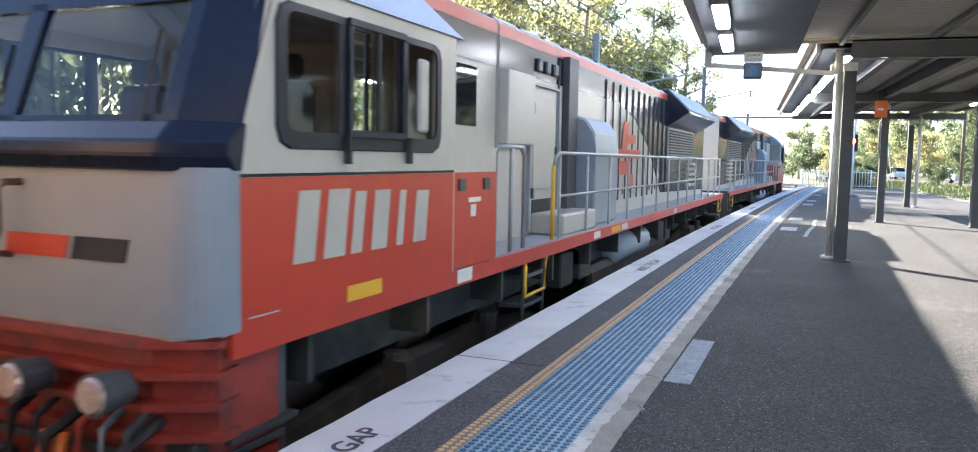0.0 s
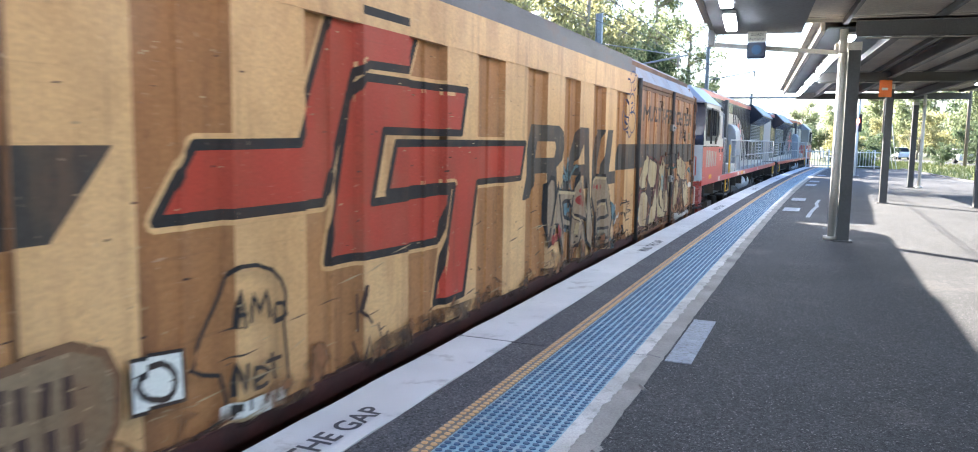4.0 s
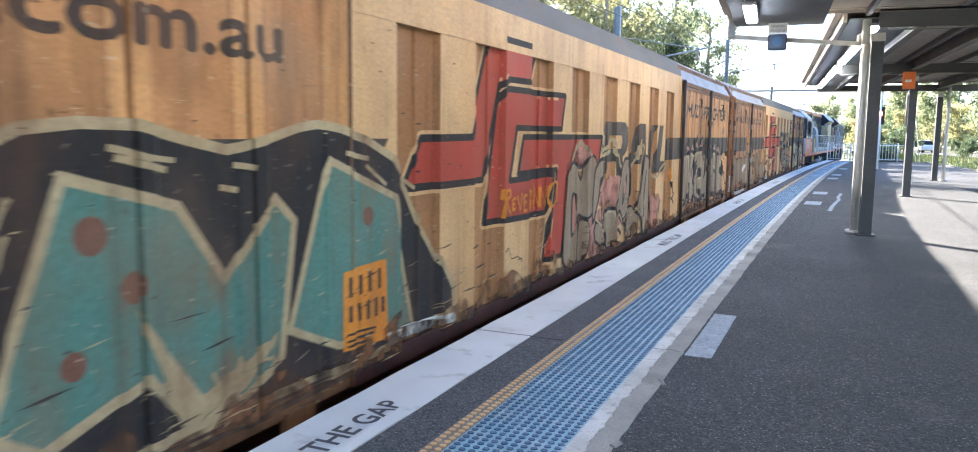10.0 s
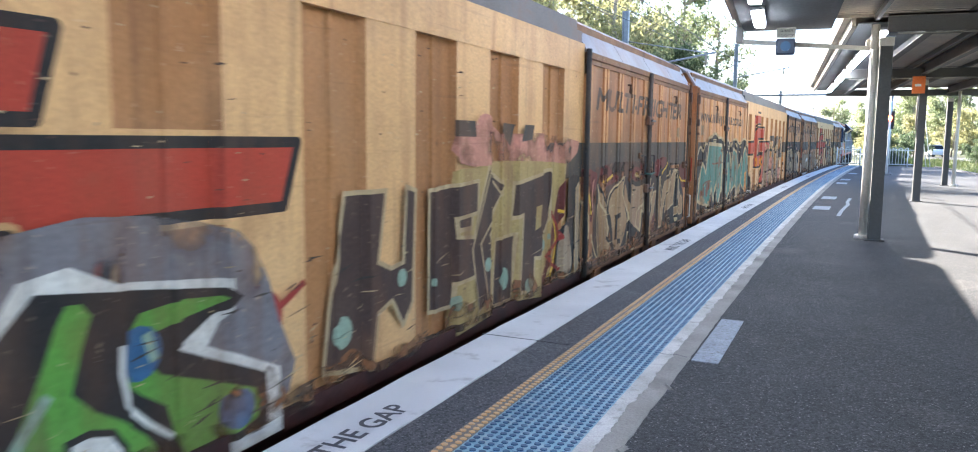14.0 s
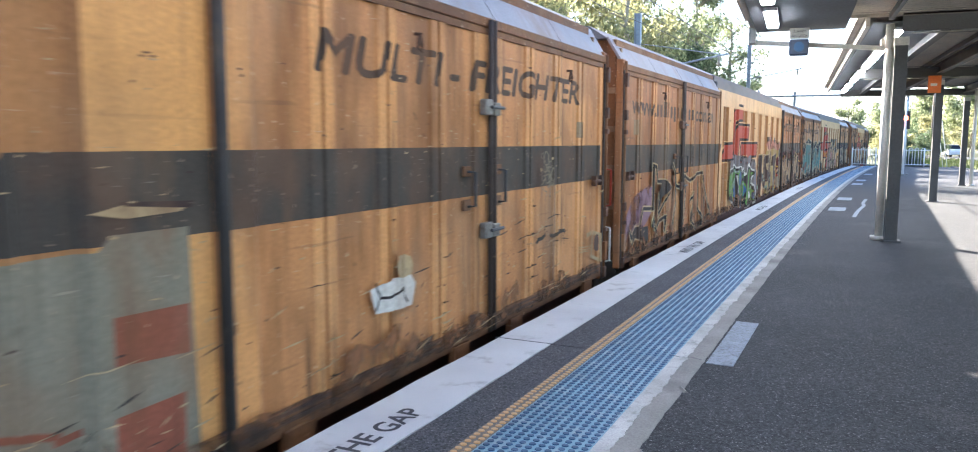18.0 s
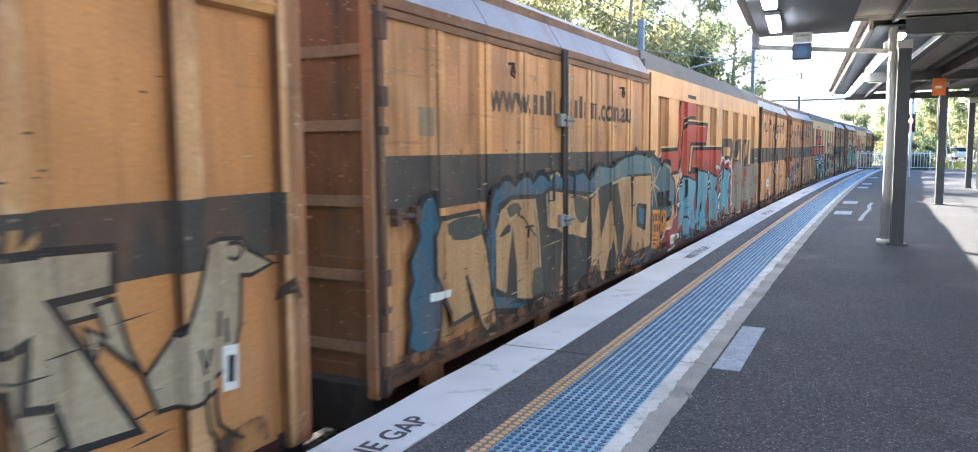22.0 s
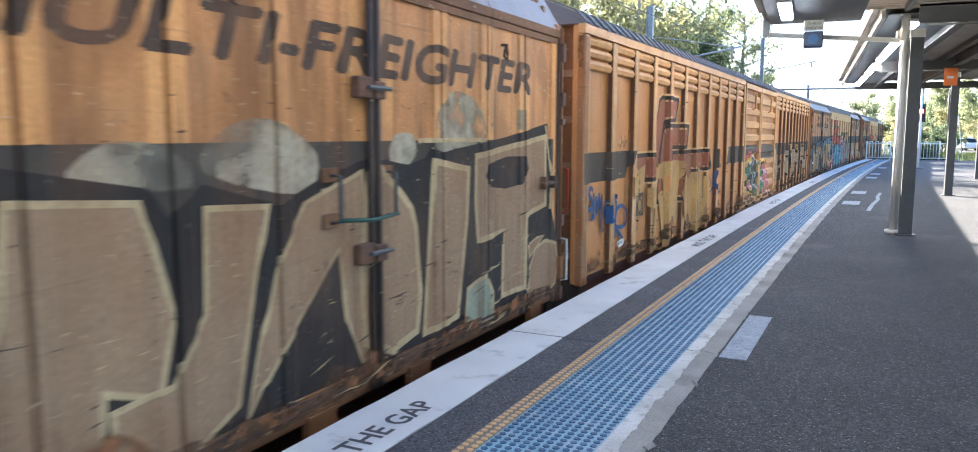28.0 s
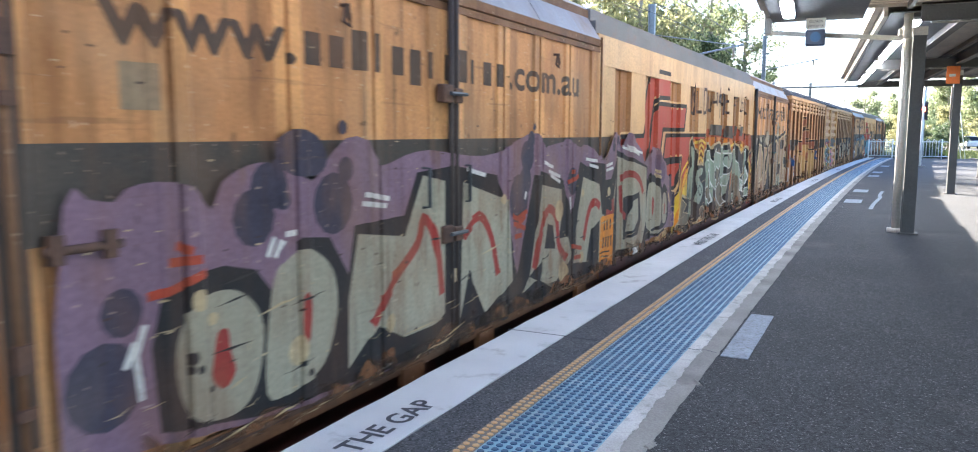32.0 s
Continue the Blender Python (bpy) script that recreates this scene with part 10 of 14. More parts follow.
s.shape("letter_fill", [(14.56, 1.07), (15.47, 1.16), (15.54, 1.12), (15.49, 0.87), (15.47, 0.68), (15.15, 0.33), (14.99, 0.35), (14.98, 0.04), (14.65, 0.08), (14.7, 0.78), (14.54, 0.76)], P_BROWN, P_CREAM, 0.035, label="dark brown sprayed letter")
s.shape("letter_fill", [(14.19, 0.61), (14.58, 0.62), (14.54, 0.04), (14.14, 0.05), (14.16, 0.4)], P_BROWN, P_CREAM, 0.03, label="dark brown sprayed letter")
s.shape("letter_fill", [(13.33, 1.1), (13.69, 1.12), (13.63, 0.77), (13.31, 0.77)], P_BROWN, P_CREAM, 0.035, label="dark brown sprayed letter")
s.shape("letter_fill", [(13.3, 0.64), (13.51, 0.68), (13.5, 0.5), (13.29, 0.47)], P_BROWN, P_CREAM, 0.03, label="dark brown sprayed letter")
s.shape("letter_counter", [(15.01, 0.83), (15.16, 0.84), (15.13, 0.63), (14.99, 0.61)], P_MUSTARD)
s.dots("green_spot", [(14.37, 0.25, 0.1), (14.86, 0.11, 0.08), (15.31, 0.43, 0.06), (13.94, 0.44, 0.06), (15.46, 0.5, 0.03)], P_MINT, "pale green sprayed spot")
s.shape("maroon_drape", [(15.72, 0.92), (15.83, 1.03), (15.79, 0.68), (15.65, 0.46), (15.47, 0.19), (15.33, 0), (15.15, -0.01), (15.39, 0.21)], P_MAROON, soft=2, label="maroon sprayed drape")
s.shape("letter_fill", [(15.79, 0.56), (15.92, 0.58), (16.06, 0.45), (16.09, 0.22), (16.03, 0.06), (15.79, 0.04), (15.68, 0.14)], P_SILVER, P_BLACK, 0.035, soft=2, label="silver sprayed letter")
s.shape("letter_shade", [(15.9, 1.04), (16.17, 1.08), (16.29, 0.99), (16.09, 0.64), (16.13, 0.12), (15.93, 0.58)], P_BLACK, soft=2)
s.shape("letter_fill", [(16.15, 0.94), (16.25, 1), (16.27, 0.09), (16.16, 0.03)], P_SILVER, P_CREAM, 0.02)
s.lines("graffiti_stroke", [[(15.59, 0.66), (15.67, 0.46), (15.58, 0.17), (15.45, 0.08)], [(15.72, 0.74), (15.79, 0.72)]], 0.03, P_YELLOW, 2)
s.shape("letter_fill", [(12.01, 1.13), (12.39, 1.13), (12.3, 0.69), (12.45, 0.63), (12.6, 0.65), (12.64, 1.14), (12.76, 1.11), (12.72, 0.37), (12.6, 0.23), (12.46, 0.42), (12.3, 0.37), (12.23, 0.03), (11.79, 0.11), (11.85, 0.46)], P_BROWN, P_CREAM, 0.03, label="dark brown sprayed letter")
s.shape("letter_fill", [(13.03, 1.09), (13.74, 1.13), (13.73, 0.88), (13.4, 0.86), (13.41, 0.72), (13.73, 0.69), (13.79, 0.38), (13.39, 0.37), (13.38, 0.2), (13.02, 0.22)], P_BROWN, P_CREAM, 0.03, label="dark brown sprayed letter")
s.shape("letter_fill", [(13.97, 1.19), (14.29, 0.99), (13.79, 0.63), (13.95, 0.15), (13.77, 0.08), (13.64, 0.6)], P_BROWN, P_CREAM, 0.02)
s.dots("green_spot", [(11.98, 0.31, 0.1), (12.58, 0.55, 0.06), (13.41, 0.22, 0.06), (13.09, 0.43, 0.03), (14.36, 0.26, 0.07), (14.8, 0.13, 0.06)], P_MINT, "pale green sprayed spot")
s.lines("graffiti_stroke", [[(15.5, 0.74), (15.78, 0.46), (15.4, 0.31), (15.76, 0.13)], [(10.95, 0.79), (11.03, 0.69), (11.18, 0.47), (11.36, 0.36)], [(11.57, 0.69), (11.32, 0.57), (11.02, 0.45), (10.89, 0.41)]], 0.04, P_RED, 2, label="red sprayed scrawl")
s.lines("graffiti_stroke", [[(11.18, 0.71), (11.33, 0.64), (11.36, 0.53), (11.31, 0.42), (11.17, 0.42), (11.07, 0.5), (11.03, 0.61), (11.09, 0.69)]], 0.045, P_RED, label="red sprayed ring", closed=True)
s.shape("graffiti_haze", [(7.66, 1.08), (7.92, 1.06), (8.22, 1.18), (8.5, 1.19), (8.73, 1.15), (9.11, 1.18), (9.68, 1.08), (10.25, 1.15), (10.9, 1.07), (11.19, 0.92), (11.36, 0.52), (11.42, 0.12), (10.1, 0.31), (7.76, 0.63), (7.64, 0.75)], P_GREY_VEIL, soft=2, label="grey spray haze")
s.shape("letter_edge", [(7.6, 0.88), (7.77, 0.92), (7.98, 0.92), (8.04, 1.03), (8.16, 1.02), (8.62, 0.92), (9.1, 0.93), (9.24, 0.82), (9.64, 0.9), (9.83, 0.74), (9.98, 0.94), (10.18, 0.97), (10.4, 0.87), (11.05, 0.79), (11.05, 0.66), (10.91, 0.49), (11.36, 0.28), (11.37, -0.06), (9.84, -0.09), (8.62, 0.03), (7.57, 0.26)], P_WHITE, label="white rim of sprayed letters")
s.shape("letter_shade", [(7.6, 0.84), (7.77, 0.88), (8.01, 0.9), (8.1, 1), (8.18, 0.98), (8.62, 0.88), (9.01, 0.91), (9.19, 0.76), (9.64, 0.85), (9.79, 0.67), (9.84, 0.7), (10.04, 0.89), (10.33, 0.85), (11, 0.75), (11, 0.66), (10.72, 0.52), (11.25, 0.28), (11.26, 0.01), (9.84, -0.05), (8.62, 0.05), (7.57, 0.28)], P_BLACK)
s.shape("letter_fill", [(7.6, 0.76), (7.77, 0.83), (7.9, 0.82), (8.03, 0.85), (8, 0.66), (7.83, 0.33), (7.57, 0.34)], P_GREEN, P_BLACK, 0.05, soft=2, label="bright green sprayed letter")
s.shape("letter_fill", [(8.14, 0.94), (8.62, 0.85), (8.92, 0.85), (9.09, 0.71), (9.67, 0.76), (9.53, 0.6), (9, 0.67), (9.08, 0.4), (8.99, 0.23), (8.75, 0.45), (8.65, 0.73), (8.41, 0.72), (8.34, 0.47), (8.23, 0.18), (7.88, 0.31), (7.96, 0.53), (8.12, 0.78)], P_GREEN, P_BLACK, 0.05, soft=2, label="bright green sprayed letter")
s.shape("letter_fill", [(9.14, 0.58), (9.67, 0.58), (9.84, 0.51), (9.82, 0.21), (9.33, 0.13), (9.18, 0.37)], P_GREEN, P_BLACK, 0.045, soft=2, label="bright green sprayed letter")
s.shape("letter_fill", [(9.84, 0.21), (10.04, 0.63), (10.15, 0.85), (10.29, 0.77), (10.19, 0.49), (10.4, 0.33), (10.64, 0.1), (10.4, 0.03), (10.19, 0.11), (10.1, -0.01), (9.83, -0.02)], P_GREEN, P_BLACK, 0.04, soft=2, label="bright green sprayed letter")
s.shape("letter_fill", [(10.52, 0.74), (11.01, 0.73), (11, 0.66), (10.6, 0.6), (10.64, 0.45), (11.18, 0.24), (11.19, 0.05), (10.91, 0.01), (10.72, -0.01), (10.64, 0.27), (10.4, 0.45)], P_GREEN, P_BLACK, 0.04, soft=2, label="bright green sprayed letter")
s.shape("letter_counter", [(10.14, 0.3), (10.34, 0.28), (10.4, 0.12), (10.19, 0.12)], P_WHITE, P_BLACK, 0.03, soft=2)
s.shape("letter_counter", [(8.02, 0.66), (8.2, 0.78), (8.21, 0.66), (8.05, 0.45), (8, 0.32), (7.98, 0.47)], P_BLACK, soft=2)
s.dots("blue_spot", [(8.91, 0.65, 0.16), (8.41, 0.34, 0.2), (9.69, 0.35, 0.15), (10.52, 0.55, 0.12), (11.06, 0.15, 0.1), (9.07, 0.04, 0.08)], P_BLUESPOT, "blue sprayed spot")
s.lines("letter_highlight", [[(7.78, 0.65), (7.86, 0.79), (7.93, 0.8)], [(7.89, 0.5), (8.02, 0.61)], [(8.21, 0.88), (8.48, 0.81), (8.72, 0.81)], [(8.36, 0.68), (8.31, 0.47)], [(9.9, 0.31), (10.07, 0.51)], [(9.44, 0.51), (9.72, 0.5)], [(10.56, 0.63), (10.6, 0.5)]], 0.05, P_MINT, 2, label="pale green highlight")
s.lines("letter_line", [[(10.4, 0.62), (10.42, 0.37), (10.69, 0.13)], [(8.63, 0.73), (8.67, 0.5), (8.78, 0.32)], [(7.79, 0.49), (7.81, 0.34)], [(8.26, 0.75), (8.28, 0.54)]], 0.03, P_WHITE, 2)
s.shape("chipped_corner", [(9.24, 0.18), (9.59, 0.15), (9.59, 0.11), (9.24, 0.14)], P_OCHRE)
s.shape("purple_haze", [(0.21, 0.4), (0.51, 0.73), (1.08, 0.84), (1.45, 0.84), (1.45, 0.5), (0.97, 0.3), (0.61, 0.23), (0.38, 0.14), (0.2, 0.2)], P_PURPLE_VEIL, soft=2, label="faint purple spray haze")
s.lines("graffiti_outline", [[(0.44, 0.34), (0.52, 0.23), (0.66, 0.34), (0.81, 0.34), (0.98, 0.58), (1.5, 0.54), (1.5, 1.13), (1.62, 1.11), (1.69, 0.91), (2.17, 0.89), (2.55, 0.78), (1.84, 0.44), (1.84, 0.76)], [(2.6, 1.13), (2.78, 1.01), (2.84, 0.8), (3.26, 0.71), (3.32, 0.93), (3.81, 0.83), (4.31, 0.92), (4.72, 0.93), (5.01, 0.27)], [(0.55, 0.14), (0.66, 0.25), (1.29, 0.11)], [(0.58, 0.29), (0.8, 0.26), (1.29, 0.19)], [(1.5, 0.28), (1.52, 0.41), (1.67, 0.2), (1.88, 0.34), (2.21, 0.37), (2.18, 0.14)], [(2.78, 1.01), (2.85, 0.54), (2.67, 0.2)], [(3.5, 1.03), (3.4, 0.59), (3.31, 0.15)], [(3.82, 0.48), (4.02, 0.58), (3.91, 0.16), (4.35, -0.03)], [(4.4, 0.79), (4.42, 0.34), (4.91, 0.08), (5.39, 0.15)], [(4.72, 0.9), (5.1, 0.53), (5.51, 0.1)]], 0.085, P_CREAM, 0, label="cream rim of a sprayed name")
s.lines("graffiti_outline", [[(0.44, 0.34), (0.52, 0.23), (0.66, 0.34), (0.81, 0.34), (0.98, 0.58), (1.5, 0.54), (1.5, 1.13), (1.62, 1.11), (1.69, 0.91), (2.17, 0.89), (2.55, 0.78), (1.84, 0.44), (1.84, 0.76)], [(2.6, 1.13), (2.78, 1.01), (2.84, 0.8), (3.26, 0.71), (3.32, 0.93), (3.81, 0.83), (4.31, 0.92), (4.72, 0.93), (5.01, 0.27)], [(0.55, 0.14), (0.66, 0.25), (1.29, 0.11)], [(0.58, 0.29), (0.8, 0.26), (1.29, 0.19)], [(1.5, 0.28), (1.52, 0.41), (1.67, 0.2), (1.88, 0.34), (2.21, 0.37), (2.18, 0.14)], [(2.78, 1.01), (2.85, 0.54), (2.67, 0.2)], [(3.5, 1.03), (3.4, 0.59), (3.31, 0.15)], [(3.82, 0.48), (4.02, 0.58), (3.91, 0.16), (4.35, -0.03)], [(4.4, 0.79), (4.42, 0.34), (4.91, 0.08), (5.39, 0.15)], [(4.72, 0.9), (5.1, 0.53), (5.51, 0.1)]], 0.045, P_BLACK, 0, label="black sprayed outline")
s.shape("letter_shade", [(0.64, 0.34), (0.84, 0.34), (1.29, 0.32), (1.33, 0.12), (0.67, 0.25), (0.55, 0.19)], P_BLACK)
s.shape("letter_shade", [(1.98, 0.88), (2.29, 0.88), (2.51, 0.77), (1.98, 0.65), (1.84, 0.49), (1.9, 0.75)], P_BLACK)
scratches(s, 0.2, 22.1, 0.0, 0.6, 150, P_CREAM, 23)
soiled(s, 73)

# fourth van
s = livery(VANS[3], mf=(17.15, 4.3, 1.84, 0.23), www=(1.7, 5.45, 1.76), text="MULTI - FREIGHTER", bold=0.013)
s.shape("grey_overpaint", [(13.42, 1.03), (13.66, 1.02), (13.77, 1.02), (14, 1.02), (14.53, 1.01), (14.96, 1.01), (15.64, 1.03), (15.81, 1.03), (15.88, 1.09), (16.27, 1.09), (16.3, 0.05), (15.61, 0.01), (14.83, 0.04), (14.29, 0.03), (13.38, 0.09)], P_GREYGREEN, label="flaking grey-green overpaint")
s.shape("red_block", [(14.39, 0.99), (14.8, 0.99), (14.79, 0.7), (14.58, 0.79), (14.41, 0.84)], P_OLD_RED)
s.shape("red_block", [(14.42, 0.83), (14.58, 0.79), (14.57, 0.49), (14.18, 0.6), (14.27, 0.74)], P_OLD_RED)
s.shape("red_block", [(15.11, 0.77), (15.36, 0.76), (15.34, 0.53), (15.11, 0.55)], P_OLD_RED, P_PINK, 0.02)
s.shape("red_block", [(15.87, 0.76), (16.26, 0.75), (16.26, 0.53), (15.87, 0.56)], P_OLD_RED)
s.shape("red_block", [(15.86, 0.35), (16.22, 0.36), (16.21, 0.07), (15.86, 0.08)], P_OLD_RED)
s.shape("red_block", [(13.96, 0.32), (14.23, 0.31), (14.58, 0.23), (14.55, -0.08), (13.89, 0.09)], P_OLD_RED, soft=2)
s.lines("graffiti_stroke", [[(14.5, 0.73), (14.7, 0.69), (15.03, 0.55), (14.99, 0.51)], [(15.17, 0.36), (15.34, 0.42), (15.65, 0.34)], [(15.62, 0.32), (15.74, 0.33)]], 0.03, P_OLD_RED, 2, label="faded red line")
s.lines("graffiti_stroke", [[(13.66, 1.07), (13.75, 1.01), (13.81, 0.88), (13.82, 0.69), (13.79, 0.52), (13.7, 0.55), (13.55, 0.65)]], 0.05, P_OLD_RED, 2, label="faded red ring")
s.shape("flaked_patch", [(15.78, 1.18), (15.95, 1.21), (16.29, 1.19), (16.23, 1.16), (15.95, 1.15)], P_CREAM)
s.shape("flaked_patch", [(15.92, 1.22), (16.31, 1.2), (16.29, 1.17), (15.95, 1.2)], P_BROWN)
s.shape("chipped_corner", [(15.17, 0.23), (15.48, 0.21), (15.48, 0.16), (15.17, 0.18)], P_CREAM)
s.shape("grey_overpaint", [(12.76, 0.72), (13.28, 1.1), (13.51, 1.16), (13.79, 1.07), (13.79, 0.15), (13.02, 0.03), (12.74, 0.08)], P_GREYGREEN, soft=2, label="flaking grey-green overpaint")
s.lines("graffiti_stroke", [[(13.08, 0.83), (13.28, 1.1), (13.54, 1.15), (13.79, 1.02), (13.77, 0.56)], [(12.76, 0.74), (13.18, 0.75), (13.67, 0.62)], [(13.39, 0.85), (13.22, 0.63)]], 0.03, P_OLD_RED, 2, label="faded red line")
s.shape("graffiti_cloud", [(9.59, 1.25), (9.76, 1.26), (9.83, 1.21), (9.87, 1.13), (9.98, 1.21), (10.11, 1.23), (10.23, 1.19), (10.29, 1.14), (10.38, 1.23), (10.56, 1.27), (10.67, 1.23), (10.71, 1.17), (10.86, 1.19), (11.01, 1.15), (11.1, 1.05), (11.22, 1.09), (11.35, 1.09), (11.47, 1.17), (11.69, 1.19), (11.81, 1.24), (11.91, 1.24), (12.14, 1.16), (12.28, 1.17), (12.39, 1.07), (12.55, 1.01), (12.6, 0.71), (12.62, 0.5), (12.53, 0.32), (12.66, 0.31), (12.65, 0.01), (12.25, -0.01), (11.1, 0), (10.53, 0.06), (9.52, 0.27)], P_RED, soft=2, label="red sprayed cloud with a white edge")
s.shape("letter_fill", [(10.4, 1.04), (10.81, 0.97), (11.19, 0.87), (11.04, 0.76), (11, 0.58), (11.03, 0.32), (11.21, 0.19), (11.06, 0.08), (10.49, 0.07), (10.02, 0.22), (10.18, 0.52), (10.37, 0.36), (10.43, 0.73), (10.4, 0.92)], P_BLUE, P_BLACK, 0.035, label="sky-blue sprayed letter")
s.shape("letter_fill", [(11.89, 1.13), (12.47, 0.93), (12.34, 0.63), (12.27, 0.35), (12.45, 0.12), (11.77, 0.07), (11.36, 0.11), (11.36, 0.33), (11.43, 0.52), (11.5, 0.86), (11.46, 1.03)], P_BLUE, P_BLACK, 0.035, label="sky-blue sprayed letter")
s.shape("letter_fill", [(9.55, 1.11), (9.74, 1.06), (10.02, 1), (10.26, 0.96), (10.21, 0.77), (10.07, 0.6), (10.01, 0.26), (9.5, 0.28)], P_BLUE, P_BLACK, 0.035, label="sky-blue sprayed letter")
s.shape("letter_fill", [(10.2, 0.77), (10.32, 0.68), (10.38, 0.46), (10.33, 0.32), (10.16, 0.21), (10.02, 0.27), (10.08, 0.55)], P_REDORANGE, P_BLACK, 0.03, soft=2, label="orange-red sprayed shape")
s.shape("letter_fill", [(11.09, 0.78), (11.24, 0.84), (11.33, 0.71), (11.12, 0.49), (11.21, 0.23), (11.03, 0.3), (10.99, 0.55)], P_REDORANGE, P_BLACK, 0.03, soft=2, label="orange-red sprayed shape")
s.shape("letter_fill", [(10.23, 0.82), (10.4, 0.92), (10.48, 0.82), (10.42, 0.56), (10.37, 0.47), (10.32, 0.67)], P_WHITE, P_BLACK, 0.025, label="white sprayed stripe block")
s.shape("letter_fill", [(11.24, 0.87), (11.46, 1.03), (11.5, 0.89), (11.41, 0.7), (11.32, 0.67)], P_WHITE, P_BLACK, 0.025, label="white sprayed stripe block")
s.shape("letter_fill", [(11.14, 0.43), (11.3, 0.53), (11.36, 0.43), (11.34, 0.23), (11.21, 0.19)], P_WHITE, P_BLACK, 0.025)
s.shape("letter_fill", [(10.21, 1.01), (10.32, 1.05), (10.4, 0.97), (10.27, 0.99)], P_WHITE, P_BLACK, 0.02)
s.shape("letter_fill", [(11.35, 0.61), (11.49, 0.57), (11.34, 0.55)], P_WHITE, P_BLACK, 0.02)
s.lines("letter_line", [[(10.24, 0.79), (10.43, 0.81)], [(10.3, 0.71), (10.43, 0.73)], [(11.27, 0.79), (11.47, 0.86)], [(11.31, 0.72), (11.47, 0.77)], [(11.14, 0.4), (11.33, 0.49)], [(11.19, 0.27), (11.35, 0.38)]], 0.05, P_BLACK, 0)
s.lines("letter_line", [[(11.9, 1.1), (11.88, 0.88), (11.76, 0.75)], [(11.59, 0.24), (11.72, 0.29), (11.81, 0.26), (11.84, 0.17)], [(10.52, 0.28), (10.55, 0.38), (10.64, 0.39), (10.72, 0.26)], [(9.74, 0.41), (9.81, 0.57), (9.82, 0.67)]], 0.03, P_BLACK, 2)
s.lines("letter_highlight", [[(10.92, 0.81), (10.86, 0.63), (10.88, 0.44)], [(11.59, 0.27), (11.56, 0.14), (11.61, -0.06)], [(10.49, 0.32), (10.5, 0.14)], [(9.99, 0.57), (10.11, 0.79), (10.21, 0.87)]], 0.05, P_WHITE, 2, label="pale highlight line")
s.dots("purple_spot", [(10.86, 0.32, 0.08), (10.86, 0.42, 0.04), (10.88, 0.16, 0.1), (10.93, 0.48, 0.03)], P_PURPLESPOT, "purple sprayed spot")
s.shape("letter_shade", [(11.58, 0.09), (12.41, 0.07), (12.44, -0), (11.76, -0.08), (11.35, -0.03), (11.05, -0.02)], P_SEA)
s.shape("graffiti_cloud", [(11.07, 1.03), (11.17, 1.1), (11.34, 1.04), (11.48, 1.18), (11.68, 1.2), (11.77, 1.16), (11.84, 1.22), (11.99, 1.24), (12.16, 1.12), (12.26, 1.18), (12.41, 1.05), (12.58, 1.03), (12.64, 0.89), (12.55, 0.73), (12.62, 0.62), (12.57, 0.45), (12.6, 0.3), (12.75, 0.27), (12.72, 0.05), (12.51, 0.08), (12.46, 0.52), (12.29, 0.56), (12.43, 0.71), (12.47, 0.94), (11.9, 1.13), (11.47, 1.02), (11.36, 1.01), (11.06, 0.91)], P_RED, label="red sprayed cloud")
s.lines("cloud_edge", [[(11.04, 1.13), (11.04, 1.08), (11.07, 1.03)], [(11.07, 1.03), (11.11, 1.1), (11.17, 1.1), (11.26, 1.08), (11.34, 1.05)], [(11.34, 1.05), (11.38, 1.13), (11.48, 1.19), (11.6, 1.21), (11.74, 1.2), (11.78, 1.15)], [(11.76, 1.16), (11.81, 1.23), (11.91, 1.25), (12.06, 1.22), (12.16, 1.12)], [(12.16, 1.12), (12.2, 1.18), (12.27, 1.19), (12.37, 1.15), (12.41, 1.06)], [(12.41, 1.07), (12.54, 1.05), (12.63, 0.97), (12.65, 0.84), (12.54, 0.73)], [(12.54, 0.73), (12.62, 0.68), (12.63, 0.55), (12.56, 0.46)], [(12.56, 0.46), (12.62, 0.36), (12.59, 0.27)], [(12.59, 0.27), (12.71, 0.32), (12.76, 0.2), (12.72, 0.04)]], 0.042, P_WHITE, label="white scalloped edge of a sprayed cloud")
s.shape("letter_fill", [(11.46, 1.01), (11.88, 1.13), (12.17, 1.03), (12.47, 0.93), (12.36, 0.85), (12.31, 0.73), (12.34, 0.6), (12.24, 0.6), (12.34, 0.52), (12.32, 0.32), (12.38, 0.18), (12.54, 0.11), (12.23, 0.05), (12.04, -0.01), (11.44, 0.2), (11.53, 0.54), (11.38, 0.67), (11.49, 0.83)], P_BLUE, P_BLACK, 0.03, label="sky-blue sprayed letter")
s.lines("letter_line", [[(11.89, 1.12), (11.9, 0.98), (11.88, 0.8), (11.81, 0.73), (11.75, 0.76)], [(11.59, 0.15), (11.62, 0.26), (11.75, 0.28), (11.82, 0.16)]], 0.028, P_BLACK, 2)
s.lines("letter_highlight", [[(12.48, 0.93), (12.31, 0.86), (12.24, 0.74), (12.26, 0.61)], [(12.34, 0.52), (12.24, 0.4), (12.26, 0.22), (12.36, 0.12)]], 0.028, P_WHITE, 2, label="pale highlight line")
